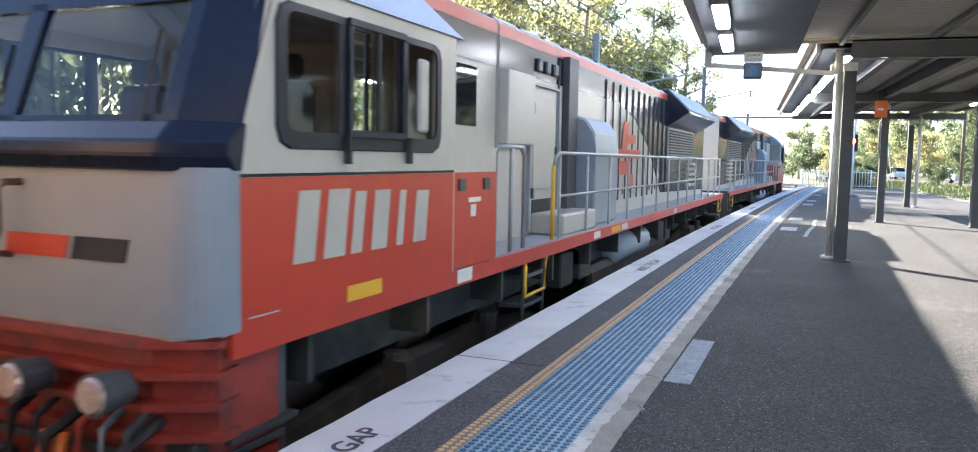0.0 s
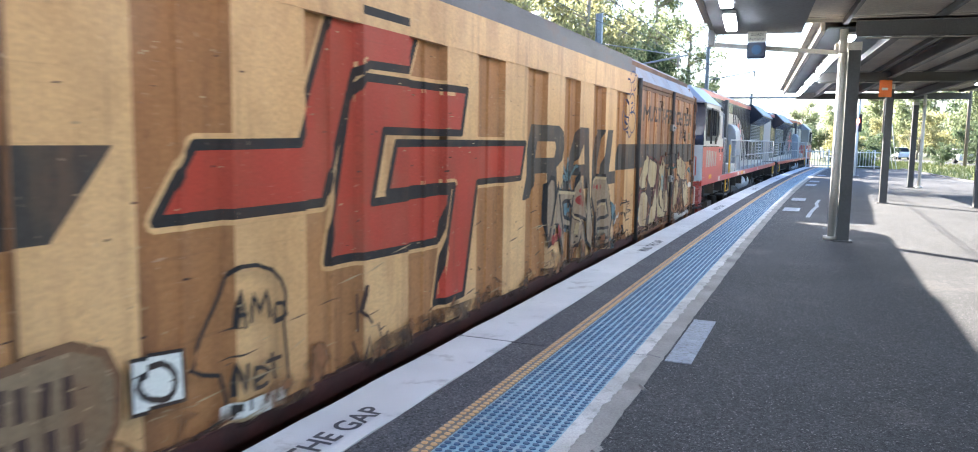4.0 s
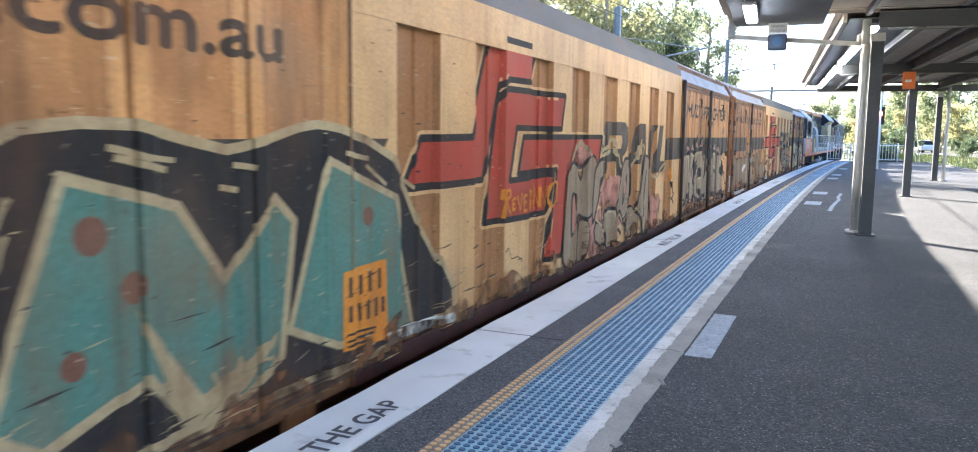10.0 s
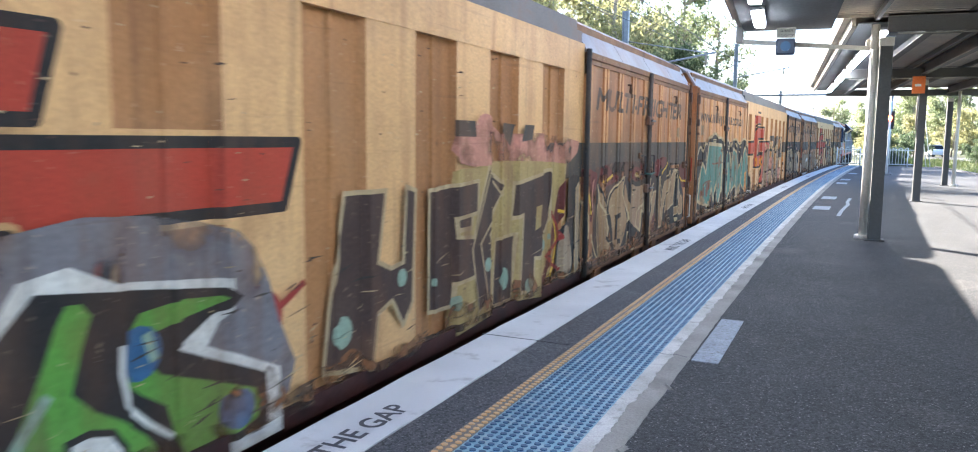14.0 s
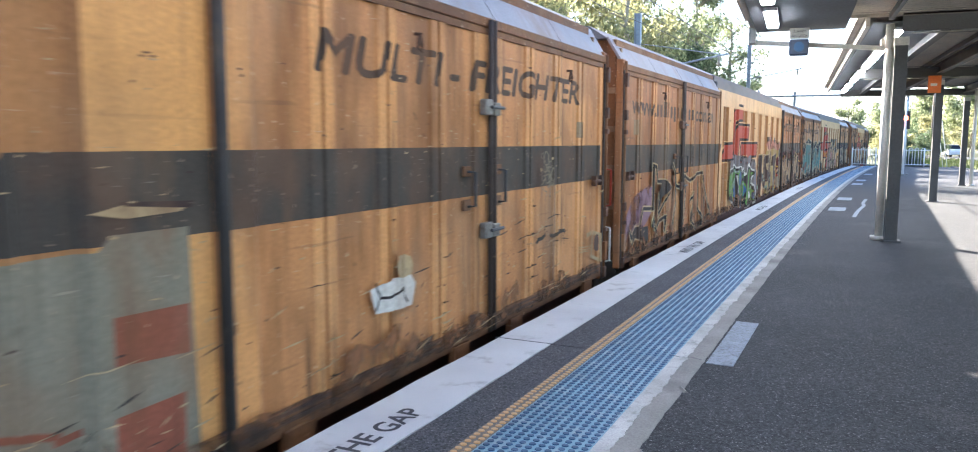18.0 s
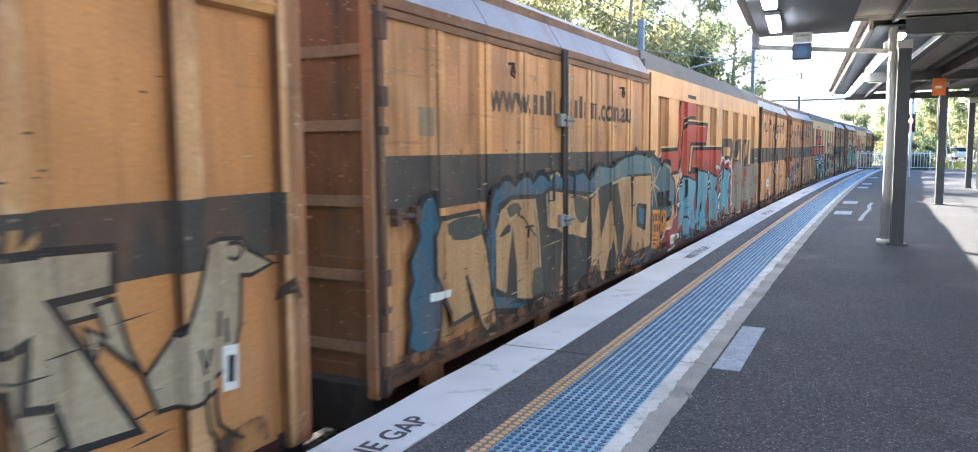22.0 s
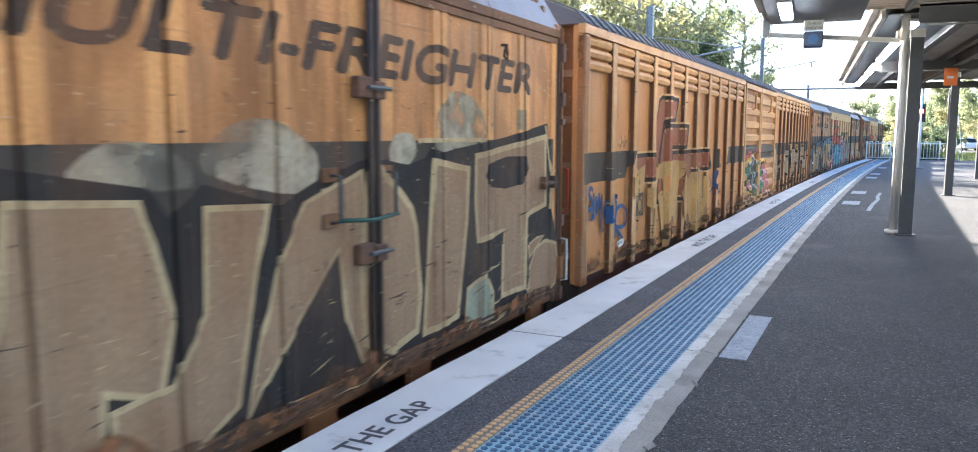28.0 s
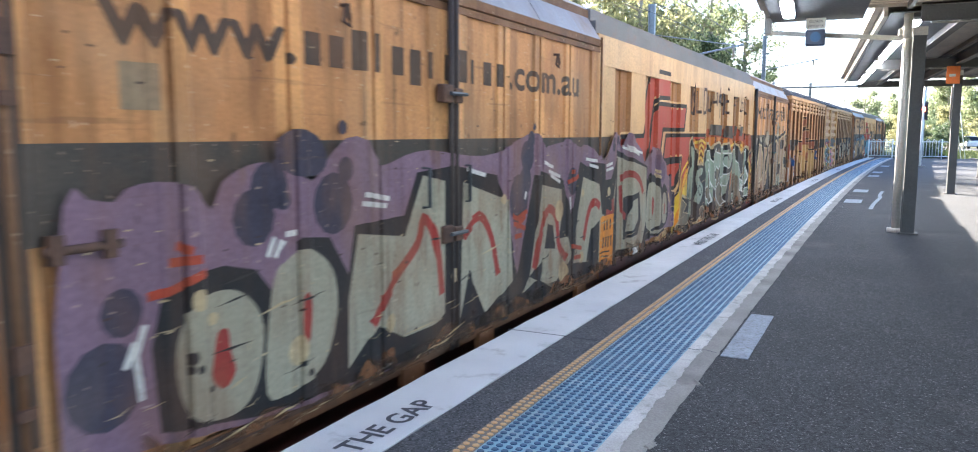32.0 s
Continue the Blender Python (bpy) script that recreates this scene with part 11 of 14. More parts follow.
s.shape("letter_fill", [(11.21, 0.88), (11.41, 1), (11.47, 0.95), (11.43, 0.84), (11.38, 0.65), (11.3, 0.78)], P_WHITE, P_BLACK, 0.025, label="white sprayed stripe block")
s.lines("letter_line", [[(11.24, 0.86), (11.45, 0.94)], [(11.3, 0.78), (11.47, 0.88)]], 0.05, P_BLACK, 0)
s.shape("letter_fill", [(11, 0.76), (11.14, 0.84), (11.29, 0.8), (11.34, 0.68), (11.21, 0.56), (11.03, 0.42), (10.97, 0.39)], P_REDORANGE, P_BLACK, 0.03, soft=2, label="orange-red sprayed shape")
s.shape("letter_fill", [(11.16, 0.53), (11.34, 0.61), (11.52, 0.58), (11.41, 0.55), (11.23, 0.46)], P_WHITE, P_BLACK, 0.02)
s.shape("letter_fill", [(11.2, 0.36), (11.35, 0.47), (11.35, 0.26), (11.22, 0.29)], P_WHITE, P_BLACK, 0.025)
s.shape("graffiti_cloud", [(8.34, 1.06), (8.18, 0.95), (8.01, 0.84), (7.9, 0.76), (7.87, 0.61), (7.91, 0.45), (7.71, 0.42), (7.59, 0.29), (7.43, 0.29), (7.34, 0.19), (7.15, 0.14), (7.03, 0.11), (6.98, -0.03), (7.41, -0.04), (7.95, 0.02), (8.17, 0.12), (8.21, 0.71)], P_RED, P_WHITE, 0.035, soft=2, label="red sprayed cloud with a white edge")
s.shape("letter_fill", [(8.54, 1.01), (9.36, 0.89), (9.1, 0.54), (9.37, 0.06), (8.62, -0.02), (8.19, 0.07), (8.23, 0.47), (8.18, 0.85)], P_BLUE, P_BLACK, 0.035, label="sky-blue sprayed letter")
s.shape("letter_fill", [(9.38, 0.79), (9.5, 0.63), (9.37, 0.31), (9.16, 0.35), (9.12, 0.59)], P_REDORANGE, P_BLACK, 0.03, soft=2)
s.shape("letter_fill", [(9.52, 1.09), (10.24, 1), (10.19, 0.6), (9.99, 0.36), (10.16, 0.01), (9.48, -0.01), (9.2, 0.15), (9.5, 0.43)], P_BLUE, P_BLACK, 0.03, label="sky-blue sprayed letter")
s.shape("letter_fill", [(10.61, 1), (11.08, 0.91), (11.02, 0.68), (11.21, 0.42), (11.1, 0.07), (10.36, 0.08), (10.29, 0.53)], P_BLUE, P_BLACK, 0.03, label="sky-blue sprayed letter")
s.lines("letter_line", [[(8.63, 0.95), (8.63, 0.7), (8.53, 0.63)], [(8.47, 0.08), (8.54, 0.32), (8.65, 0.36), (8.76, 0.3)], [(9.76, 0.24), (9.81, 0.49), (9.65, 0.21)], [(8.32, 0.57), (8.23, 0.47)]], 0.035, P_BLACK, 2)
s.shape("letter_fill", [(8.22, 0.85), (8.54, 1), (8.56, 0.95), (8.32, 0.86)], P_WHITE, P_BLACK, 0.025)
s.shape("letter_fill", [(7.87, 0.61), (8.18, 0.68), (8.18, 0.48), (8, 0.55)], P_WHITE, P_BLACK, 0.025)
s.dots("purple_spot", [(8.91, 0.39, 0.06), (8.96, 0.27, 0.06), (8.84, 0.14, 0.1), (9.03, 0.0, 0.04)], P_PURPLESPOT, "purple sprayed spot")
s.shape("white_sticker", [(7.54, 0.18), (8.15, 0.16), (8.14, 0), (7.53, 0.05)], SIGN_WHITE)
s.lines("stencil_bars", [[(7.61, 0.14), (7.61, 0.09)], [(7.67, 0.14), (7.67, 0.09)], [(7.73, 0.14), (7.73, 0.08)], [(7.81, 0.14), (7.81, 0.09)], [(7.87, 0.13), (7.87, 0.08)], [(7.99, 0.13), (7.99, 0.08)]], 0.02, P_BLACK, 0)
s.shape("graffiti_cloud", [(5.59, 1.39), (5.75, 1.4), (5.88, 1.38), (5.93, 1.34), (6, 1.37), (6.12, 1.38), (6.23, 1.36), (6.31, 1.32), (6.44, 1.34), (6.6, 1.31), (6.73, 1.26), (6.78, 1.22), (7, 1.3), (7.11, 1.21), (7.27, 1.26), (7.44, 1.26), (7.51, 1.15), (7.53, 1.05), (7.73, 0.96), (7.77, 0.81), (7.72, 0.64), (7.54, 0.6), (7.59, 0.52), (7.33, 0.36), (7.08, 0.16), (6.34, 0.17), (5.51, 0.4)], P_SEA, P_BLACK, 0.05, soft=2, label="sea-blue sprayed cloud")
s.shape("graffiti_cloud", [(1.62, 1.07), (1.79, 1.16), (1.9, 1.22), (2.02, 1.21), (2.12, 1.16), (2.22, 1.23), (2.37, 1.23), (2.48, 1.17), (2.58, 1.23), (2.72, 1.24), (2.86, 1.18), (2.97, 1.24), (3.14, 1.2), (3.28, 1.24), (3.43, 1.2), (3.78, 1.23), (3.94, 1.15), (4.13, 1.27), (4.37, 1.28), (4.56, 1.19), (4.65, 1.25), (5.03, 1.32), (5.33, 1.35), (5.74, 1.38), (6.06, 1.32), (6.81, 1.28), (6.83, 0.04), (5.3, 0.02), (3.96, 0.01), (2.93, 0.08), (1.55, 0.19)], P_SEADEEP, P_BLACK, 0.05, soft=2, label="deep blue sprayed cloud")
s.shape("graffiti_cloud", [(4, 1.11), (4.3, 1.26), (4.65, 1.23), (5.07, 1.31), (5.63, 1.37), (6.25, 1.31), (6.39, 1.11), (4.76, 1.05), (4.64, 0.94), (4.29, 0.89)], P_SEA, soft=2, label="paler blue sprayed cloud")
s.shape("graffiti_shadow", [(1.78, 1.02), (2.04, 1.08), (2.53, 1.05), (2.71, 1.06), (2.82, 1.1), (3.99, 1), (4.93, 1.11), (6.39, 1.11), (6.4, 0.12), (5.3, 0.07), (3.97, 0.03), (3.23, 0.02), (2.55, 0.11), (1.73, 0.28)], P_SHADE, label="dark sprayed shadow under letters")
s.shape("letter_fill", [(1.82, 0.98), (2.03, 1.06), (2.51, 1.04), (2.58, 0.74), (2.68, 0.08), (2.12, 0.18), (2.11, 0.48), (2.05, 0.77), (1.99, 0.52), (1.94, 0.25), (1.68, 0.35), (1.72, 0.82)], P_TAN, P_SHADE, 0.04, label="tan sprayed letter")
s.shape("letter_counter", [(1.83, 0.78), (1.98, 0.85), (2, 0.78), (1.81, 0.75)], P_SHADE, soft=2)
s.shape("letter_patch", [(2, 1), (2.18, 1), (2.2, 0.91), (2.03, 0.87), (1.91, 0.94)], P_SEAGREY, soft=2, label="grey-green sprayed patch")
s.shape("letter_patch", [(2.46, 0.38), (2.67, 0.37), (2.68, 0.07), (2.41, 0.17)], P_SEAGREY, soft=2)
s.shape("letter_fill", [(2.84, 1.09), (3.92, 0.97), (3.93, 0.85), (3.85, 0.51), (3.4, 0.6), (3.26, 0.61), (3.25, 0.28), (3.22, -0.01), (3.03, 0.09), (3.07, 0.33), (3.12, 0.64), (3, 0.69), (2.8, 0.72)], P_TAN, P_SHADE, 0.035, label="tan sprayed letter")
s.shape("letter_patch", [(3.44, 0.99), (3.89, 0.92), (3.85, 0.72), (3.65, 0.71), (3.51, 0.83)], P_SEAGREY, soft=2)
s.shape("letter_fill", [(3.93, 0.93), (4.22, 1.03), (4.29, 0.81), (4.32, 0.49), (4.64, 0.9), (4.72, 0.67), (4.99, 0.18), (5.1, -0.03), (4.92, -0.03), (4.72, 0.42), (4.42, -0.03), (4.1, 0.21), (3.93, 0.1), (3.98, 0.55)], P_TAN, P_SHADE, 0.03, label="tan sprayed letter")
s.shape("letter_fill", [(4.89, 1.08), (5.38, 1.12), (5.45, 0.48), (5.2, 0.14), (5.06, 0.22), (5.16, 0.52)], P_TAN, P_SHADE, 0.03, label="tan sprayed letter")
s.shape("letter_fill", [(5.48, 1.12), (6.36, 1.11), (6.42, 0.56), (6.26, 0.17), (5.62, 0.15), (5.39, 0.22), (5.45, 0.67)], P_TAN, P_SHADE, 0.03, label="tan sprayed letter")
s.shape("letter_counter", [(5.68, 0.78), (6.1, 0.73), (6.04, 0.4), (5.69, 0.49)], P_SHADE)
s.shape("letter_counter", [(5.8, 0.71), (6.02, 0.68), (6.01, 0.48), (5.81, 0.52)], P_SEADEEP)
s.lines("letter_highlight", [[(1.91, 0.97), (1.98, 0.88), (2.13, 0.91)], [(2.5, 1.02), (2.58, 0.74), (2.63, 0.39)], [(2.86, 1.18), (2.97, 1.23), (3.05, 1.2)], [(3.92, 0.96), (4.24, 1.03)], [(4.65, 1.06), (5.12, 1.1), (5.36, 1.1)], [(5.45, 1.06), (5.74, 0.79), (5.63, 0.73)], [(3.26, 0.61), (3.23, 0.32)], [(2.78, 1.05), (2.81, 0.75)]], 0.03, P_CREAM, 2, label="pale highlight line")
s.lines("letter_line", [[(2.14, 0.92), (2.23, 0.87), (2.35, 0.78), (2.53, 0.69)], [(2.25, 0.79), (2.4, 0.79), (2.48, 0.78)], [(2.35, 0.78), (2.28, 0.51)], [(2.82, 0.33), (3.01, 0.22), (3.24, 0.28)]], 0.02, P_SHADE, 2)
s.lines("graffiti_scrawl", [[(2.96, 0.11), (3.05, 0.21), (3.21, 0.19), (3.23, 0.09), (3.09, 0.03), (3, 0.13)], [(3.03, 0.15), (3.14, 0.13)]], 0.02, P_MAROON)
s.shape("graffiti_cloud", [(0.77, 1.16), (0.55, 1.03), (0.58, 0.88), (0.45, 0.73), (0.49, 0.6), (0.42, 0.49), (0.46, 0.31), (0.43, 0.15), (0.76, 0.07), (0.83, 0.59)], P_SEADEEP, P_BLACK, 0.04, soft=2)
s.shape("letter_fill", [(0.84, 0.98), (1.45, 0.99), (1.5, 0.78), (1.7, 0.06), (1.49, 0.05), (1.22, 0.53), (1.33, 0.23), (1.02, 0.2), (0.76, 0.6), (0.76, 0.86)], P_TAN, P_SHADE, 0.035, label="tan sprayed letter")
s.shape("letter_patch", [(0.92, 0.94), (1.41, 0.96), (1.48, 0.81), (1.04, 0.81)], P_SEAGREY, soft=2)
s.shape("white_sticker", [(0.7, 0.48), (0.96, 0.47), (0.95, 0.42), (0.7, 0.42)], SIGN_WHITE)
s.lines("graffiti_star", [[(6.52, 0.97), (6.32, 1.32)], [(6.53, 0.97), (6.86, 1.19)], [(6.53, 0.97), (6.82, 0.88)], [(6.51, 0.96), (6.72, 0.63)], [(6.51, 0.97), (6.45, 0.69)], [(6.51, 0.97), (6.27, 0.83)], [(6.51, 0.98), (6.31, 1.02)], [(6.53, 0.97), (6.58, 1.21)]], 0.035, P_CREAM, 0, label="cream sprayed star")
s.lines("graffiti_tag", [[(6.78, 0.85), (6.8, 0.64)], [(6.97, 0.85), (6.8, 0.75), (7.01, 0.61)], [(7.12, 0.83), (7.11, 0.64), (7.03, 0.84)], [(7.14, 0.84), (7.16, 0.65), (7.24, 0.78), (7.29, 0.64), (7.34, 0.83)], [(7.41, 0.84), (7.4, 0.65), (7.54, 0.65)]], 0.075, P_BLACK, 0, label="black sprayed tag")
s.shape("stencil_panel", [(6.49, 0.63), (7.01, 0.59), (6.98, 0.03), (6.45, 0.12)], P_ORANGE, label="orange stencil panel with plain bars")
s.shape("stencil_panel", [(7.1, 0.57), (7.42, 0.55), (7.4, 0.24), (7.09, 0.28)], P_ORANGE, label="orange stencil panel with a ring")
s.lines("stencil_bars", [[(6.54, 0.57), (6.54, 0.47)], [(6.62, 0.57), (6.61, 0.47)], [(6.69, 0.56), (6.68, 0.46)], [(6.77, 0.56), (6.77, 0.46)], [(6.86, 0.55), (6.85, 0.46)], [(6.58, 0.43), (6.58, 0.32)], [(6.66, 0.42), (6.66, 0.32)], [(6.75, 0.42), (6.74, 0.31)], [(6.84, 0.41), (6.83, 0.31)]], 0.045, P_BLACK, 0)
s.lines("stencil_bars", [[(6.51, 0.28), (6.65, 0.27)], [(6.51, 0.22), (6.73, 0.2)], [(6.5, 0.17), (6.67, 0.15)]], 0.02, P_BLACK, 0)
s.lines("stencil_ring", [[(7.26, 0.53), (7.34, 0.44), (7.33, 0.36), (7.25, 0.31), (7.16, 0.39), (7.15, 0.48)]], 0.03, P_BLACK, closed=True)
s.lines("cloud_glint", [[(7.32, 1.21), (7.44, 1.18), (7.46, 1.09)], [(7.54, 0.6), (7.66, 0.65)], [(7.51, 0.57), (7.65, 0.43)]], 0.03, P_CREAM, 2)
s.shape("white_patch", [(17.6, 0.58), (18.04, 0.63), (18.13, 0.54), (18.08, 0.4), (17.66, 0.42)], P_WHITE, soft=1, label="white painted patch with a black squiggle")
s.lines("graffiti_tag", [[(17.66, 0.61), (17.72, 0.51), (17.88, 0.51), (17.96, 0.54)], [(17.7, 0.51), (17.66, 0.44)], [(17.93, 0.54), (18.03, 0.43)]], 0.018, P_BLACK, 2)
s.shape("white_patch", [(17.9, 0.75), (18.07, 0.72), (18.08, 0.61), (17.9, 0.61)], P_CREAM, soft=2)
s.lines("graffiti_tag", [[(20.35, 1.36), (20.36, 1.31)], [(20.4, 1.36), (20.4, 1.31), (20.44, 1.26), (20.5, 1.25), (20.53, 1.3), (20.52, 1.34), (20.46, 1.37), (20.43, 1.33), (20.45, 1.27)], [(20.54, 1.34), (20.54, 1.25)], [(20.42, 1.24), (20.42, 1.19), (20.46, 1.19), (20.48, 1.25)], [(20.49, 1.24), (20.54, 1.18), (20.61, 1.13), (20.68, 1.06)], [(20.55, 1.25), (20.57, 1.28), (20.61, 1.27), (20.62, 1.19), (20.58, 1.13), (20.55, 1.18), (20.55, 1.25)], [(20.37, 1.19), (20.38, 1.12), (20.43, 1.11), (20.46, 1.18)], [(20.64, 1.2), (20.67, 1.22), (20.69, 1.16), (20.68, 1.07), (20.64, 1.06), (20.61, 1.12), (20.64, 1.2)], [(20.47, 1.15), (20.52, 1.16), (20.56, 1.09), (20.54, 1.04), (20.48, 1.07), (20.47, 1.15)], [(20.56, 1.16), (20.6, 1.1), (20.55, 1.04)], [(20.35, 1.07), (20.42, 1.09), (20.47, 1.13)], [(20.41, 1.08), (20.43, 1.02), (20.5, 1)], [(20.5, 1), (20.46, 0.92)], [(20.35, 1.05), (20.39, 1.02), (20.36, 0.97)], [(20.55, 1.05), (20.6, 1.05), (20.57, 0.94)], [(20.61, 1.05), (20.64, 1.06)], [(20.44, 1.19), (20.5, 1.19), (20.54, 1.2)], [(20.47, 1.22), (20.55, 1.23), (20.6, 1.22)], [(20.4, 1.15), (20.45, 1.15)], [(20.49, 1.08), (20.59, 1.09)]], 0.011, P_GREYGREEN, label="thin pale looped scribble")
s.shape("graffiti_dab", [(20.61, 1.31), (20.65, 1.32), (20.67, 1.31), (20.65, 1.29), (20.62, 1.29)], P_CREAM)
s.shape("graffiti_dab", [(20.34, 1.22), (20.37, 1.22), (20.37, 1.2), (20.34, 1.19)], P_CREAM)
s.lines("scrape_mark", [[(20.2, 0.56), (20.28, 0.58), (20.38, 0.58), (20.47, 0.61)], [(20.59, 0.59), (20.7, 0.57), (20.8, 0.6), (20.95, 0.6)]], 0.035, P_SHADE, 2, label="dark scrape")
s.lines("scrape_mark", [[(20.4, 0.68), (20.51, 0.68), (20.66, 0.68)], [(20.53, 0.75), (20.74, 0.77)], [(20.67, 0.52), (20.77, 0.52)], [(20.91, 0.58), (20.92, 0.47)], [(20.87, 0.53), (21.11, 0.5)], [(20.5, 0.32), (20.56, 0.33)], [(20.49, 0.29), (20.56, 0.3)], [(19.83, 0.63), (19.92, 0.64), (20.17, 0.65)], [(19.83, 0.52), (20.01, 0.53)], [(20.01, 0.36), (20.22, 0.37)], [(20.92, 0.75), (20.96, 0.73)], [(20.95, 0.57), (21.05, 0.59)]], 0.009, P_SHADE, 0)
s.lines("chipped_line", [[(20.3, 0.67), (20.42, 0.68)], [(20.36, 0.7), (20.44, 0.68)], [(20.41, 0.43), (20.5, 0.43)], [(20.31, 0.41), (20.45, 0.45)], [(21.42, 0.37), (21.65, 0.35), (21.83, 0.34)], [(21.43, 0.35), (21.69, 0.31), (21.81, 0.32)], [(21.42, 0.32), (21.58, 0.31), (21.75, 0.29)], [(21.46, 0.69), (21.6, 0.68)], [(19.85, 0.82), (19.96, 0.81)], [(19.86, 0.97), (20, 0.97)], [(20.02, 0.57), (20.1, 0.57)], [(20.69, 0.97), (20.8, 1)], [(20.38, 1.55), (20.45, 1.56)], [(20.67, 1.48), (20.8, 1.51)]], 0.009, P_CREAM, 0)
s.lines("graffiti_tag", [[(21.89, 0.48), (22.14, 0.43), (22.16, 0.14), (21.85, 0.22), (21.89, 0.48)]], 0.04, P_CREAM, 0, label="cream sprayed square tag")
s.shape("chipped_corner", [(21.63, 0.49), (21.85, 0.5), (21.85, 0.46), (21.63, 0.44)], P_CREAM)
s.shape("rust_patch", [(21.97, 0.43), (22.09, 0.43), (22.1, 0.26), (21.94, 0.29)], RUST, soft=2, label="rusty patch")
s.lines("handle_smear", [[(22.05, 1.26), (22.04, 1.04)]], 0.03, P_BROWN, 0)
s.shape("chipped_corner", [(22.1, 0.91), (22.21, 0.94), (22.16, 0.9)], P_CREAM)
scratches(s, 0.2, 22.1, 0.0, 1.9, 260, P_CREAM, 24, 0.35)
soiled(s, 74)

# fifth van
s = Side(VANS[4], LOUVRE_PROFILE)
s.n = 1
for q in ([(13.99, 0.93), (22.25, 0.93), (22.25, 1.25), (14.0, 1.25)], [(9.4, 0.9), (14.0, 0.9), (14.0, 1.25), (9.4, 1.25)], [(0.05, 0.95), (1.7, 0.95), (1.95, 1.27), (0.05, 1.27)], [(7.6, 0.92), (9.4, 0.92), (9.4, 1.24), (7.75, 1.24)]):
    s.lay("dark_band", polygon(q), BAND, "dark brown painted band", 1, True)
emblem(s, -5.1, -0.2, 0.93, P_FADED)
s.lay("van_lettering", word("ON THE RIGHT TRACK", 17.85, 1.0, 0.2, shear=0.25, thick=0.007, width=3.1), P_OCHRE, "orange painted words")
s.lines("track_symbol", [[(17.56, 1.21), (17.56, 1.03)], [(17.63, 1.2), (17.59, 1.07)], [(17.68, 1.17), (17.67, 1.09)], [(17.49, 1.19), (17.85, 1.12)], [(17.55, 1.11), (17.85, 1.1)], [(17.85, 1.12), (17.85, 1.1)]], 0.022, CREAM_O, 0, label="orange painted track symbol")
s.shape("letter_fill", [(17.22, 1.07), (17.53, 1.05), (17.58, 0.36), (18.25, 1.05), (18.43, 1.06), (18.36, 0.23), (18.09, 0.24), (18.26, 0.88), (17.6, 0.32), (17.54, 0.84), (17.44, 0.25), (17.12, 0.26)], P_STONE, P_BLACK, 0.03, label="grey sprayed letter with a black edge")
s.shape("letter_fill", [(18.83, 1.01), (19.13, 1.04), (19.29, 0.42), (19.9, 1), (19.96, 0.99), (19.96, 0.25), (19.74, 0.26), (19.85, 0.79), (19.3, 0.31), (19.05, 0.79), (18.99, 0.26), (18.69, 0.26)], P_STONE, P_BLACK, 0.025, label="grey sprayed letter with a black edge")
s.shape("letter_fill", [(20.33, 1.02), (21.22, 1.04), (21.22, 0.82), (20.79, 0.8), (21.29, 0.35), (20.8, 0.32), (20.75, 0.62), (20.65, 0.6), (20.6, 0.26), (20.34, 0.28), (20.51, 0.9)], P_STONE, P_BLACK, 0.022, label="grey sprayed letter with a black edge")
s.shape("letter_counter", [(16.48, 0.83), (16.59, 0.67), (16.47, 0.77)], P_STONE, P_BLACK, 0.025)
s.shape("letter_fill", [(16.16, 1.05), (16.33, 1.08), (16.89, 1.03), (16.89, 0.87), (16.75, 0.86), (17.08, 0.3), (16.76, 0.32), (16.59, 0.67), (16.31, 0.67), (16.3, 0.56), (16.09, 0.56)], P_STONE, P_BLACK, 0.035, label="grey sprayed letter with a black edge")
s.shape("letter_counter", [(16.23, 0.78), (16.32, 0.84), (16.5, 0.83), (16.58, 0.67), (16.31, 0.68)], PANEL_O, P_BLACK, 0.03)
s.shape("graffiti_bird", [(21.44, 0.34), (21.37, 0.53), (21.18, 0.71), (21.15, 0.63), (21.11, 0.78), (21.21, 0.72), (21.16, 0.86), (21.25, 0.87), (21.31, 0.65), (21.38, 0.51), (21.54, 0.65), (21.63, 0.83), (21.69, 1.02), (21.84, 1.05), (21.98, 1.04), (22.02, 0.98), (22.2, 0.89), (22.04, 0.85), (21.97, 0.86), (21.95, 0.62), (21.89, 0.45), (21.61, 0.33)], P_STONE, P_BLACK, 0.022, label="grey sprayed bird with a raised claw")
s.lines("letter_line", [[(21.89, 1.02), (21.96, 1.02), (21.98, 0.98), (21.94, 0.94), (21.89, 0.96)], [(21.65, 0.43), (21.66, 0.19), (21.82, 0.02)], [(21.78, 0.35), (21.79, 0.17), (21.95, 0.05)], [(21.62, 0.58), (21.65, 0.46)], [(21.82, 0.71), (21.81, 0.59)], [(21.86, 0.67), (21.86, 0.55)], [(21.68, 0.57), (21.66, 0.49)]], 0.02, P_BLACK, 2)
s.shape("letter_fill", [(20.68, 1.1), (20.85, 1.1), (21.26, 1.08), (21.25, 0.91), (20.98, 0.9), (21.34, 0.29), (21.02, 0.31), (20.96, 0.52), (20.8, 0.55), (20.83, 0.79), (20.65, 0.72)], P_STONE, P_BLACK, 0.035, label="grey sprayed letter with a black edge")
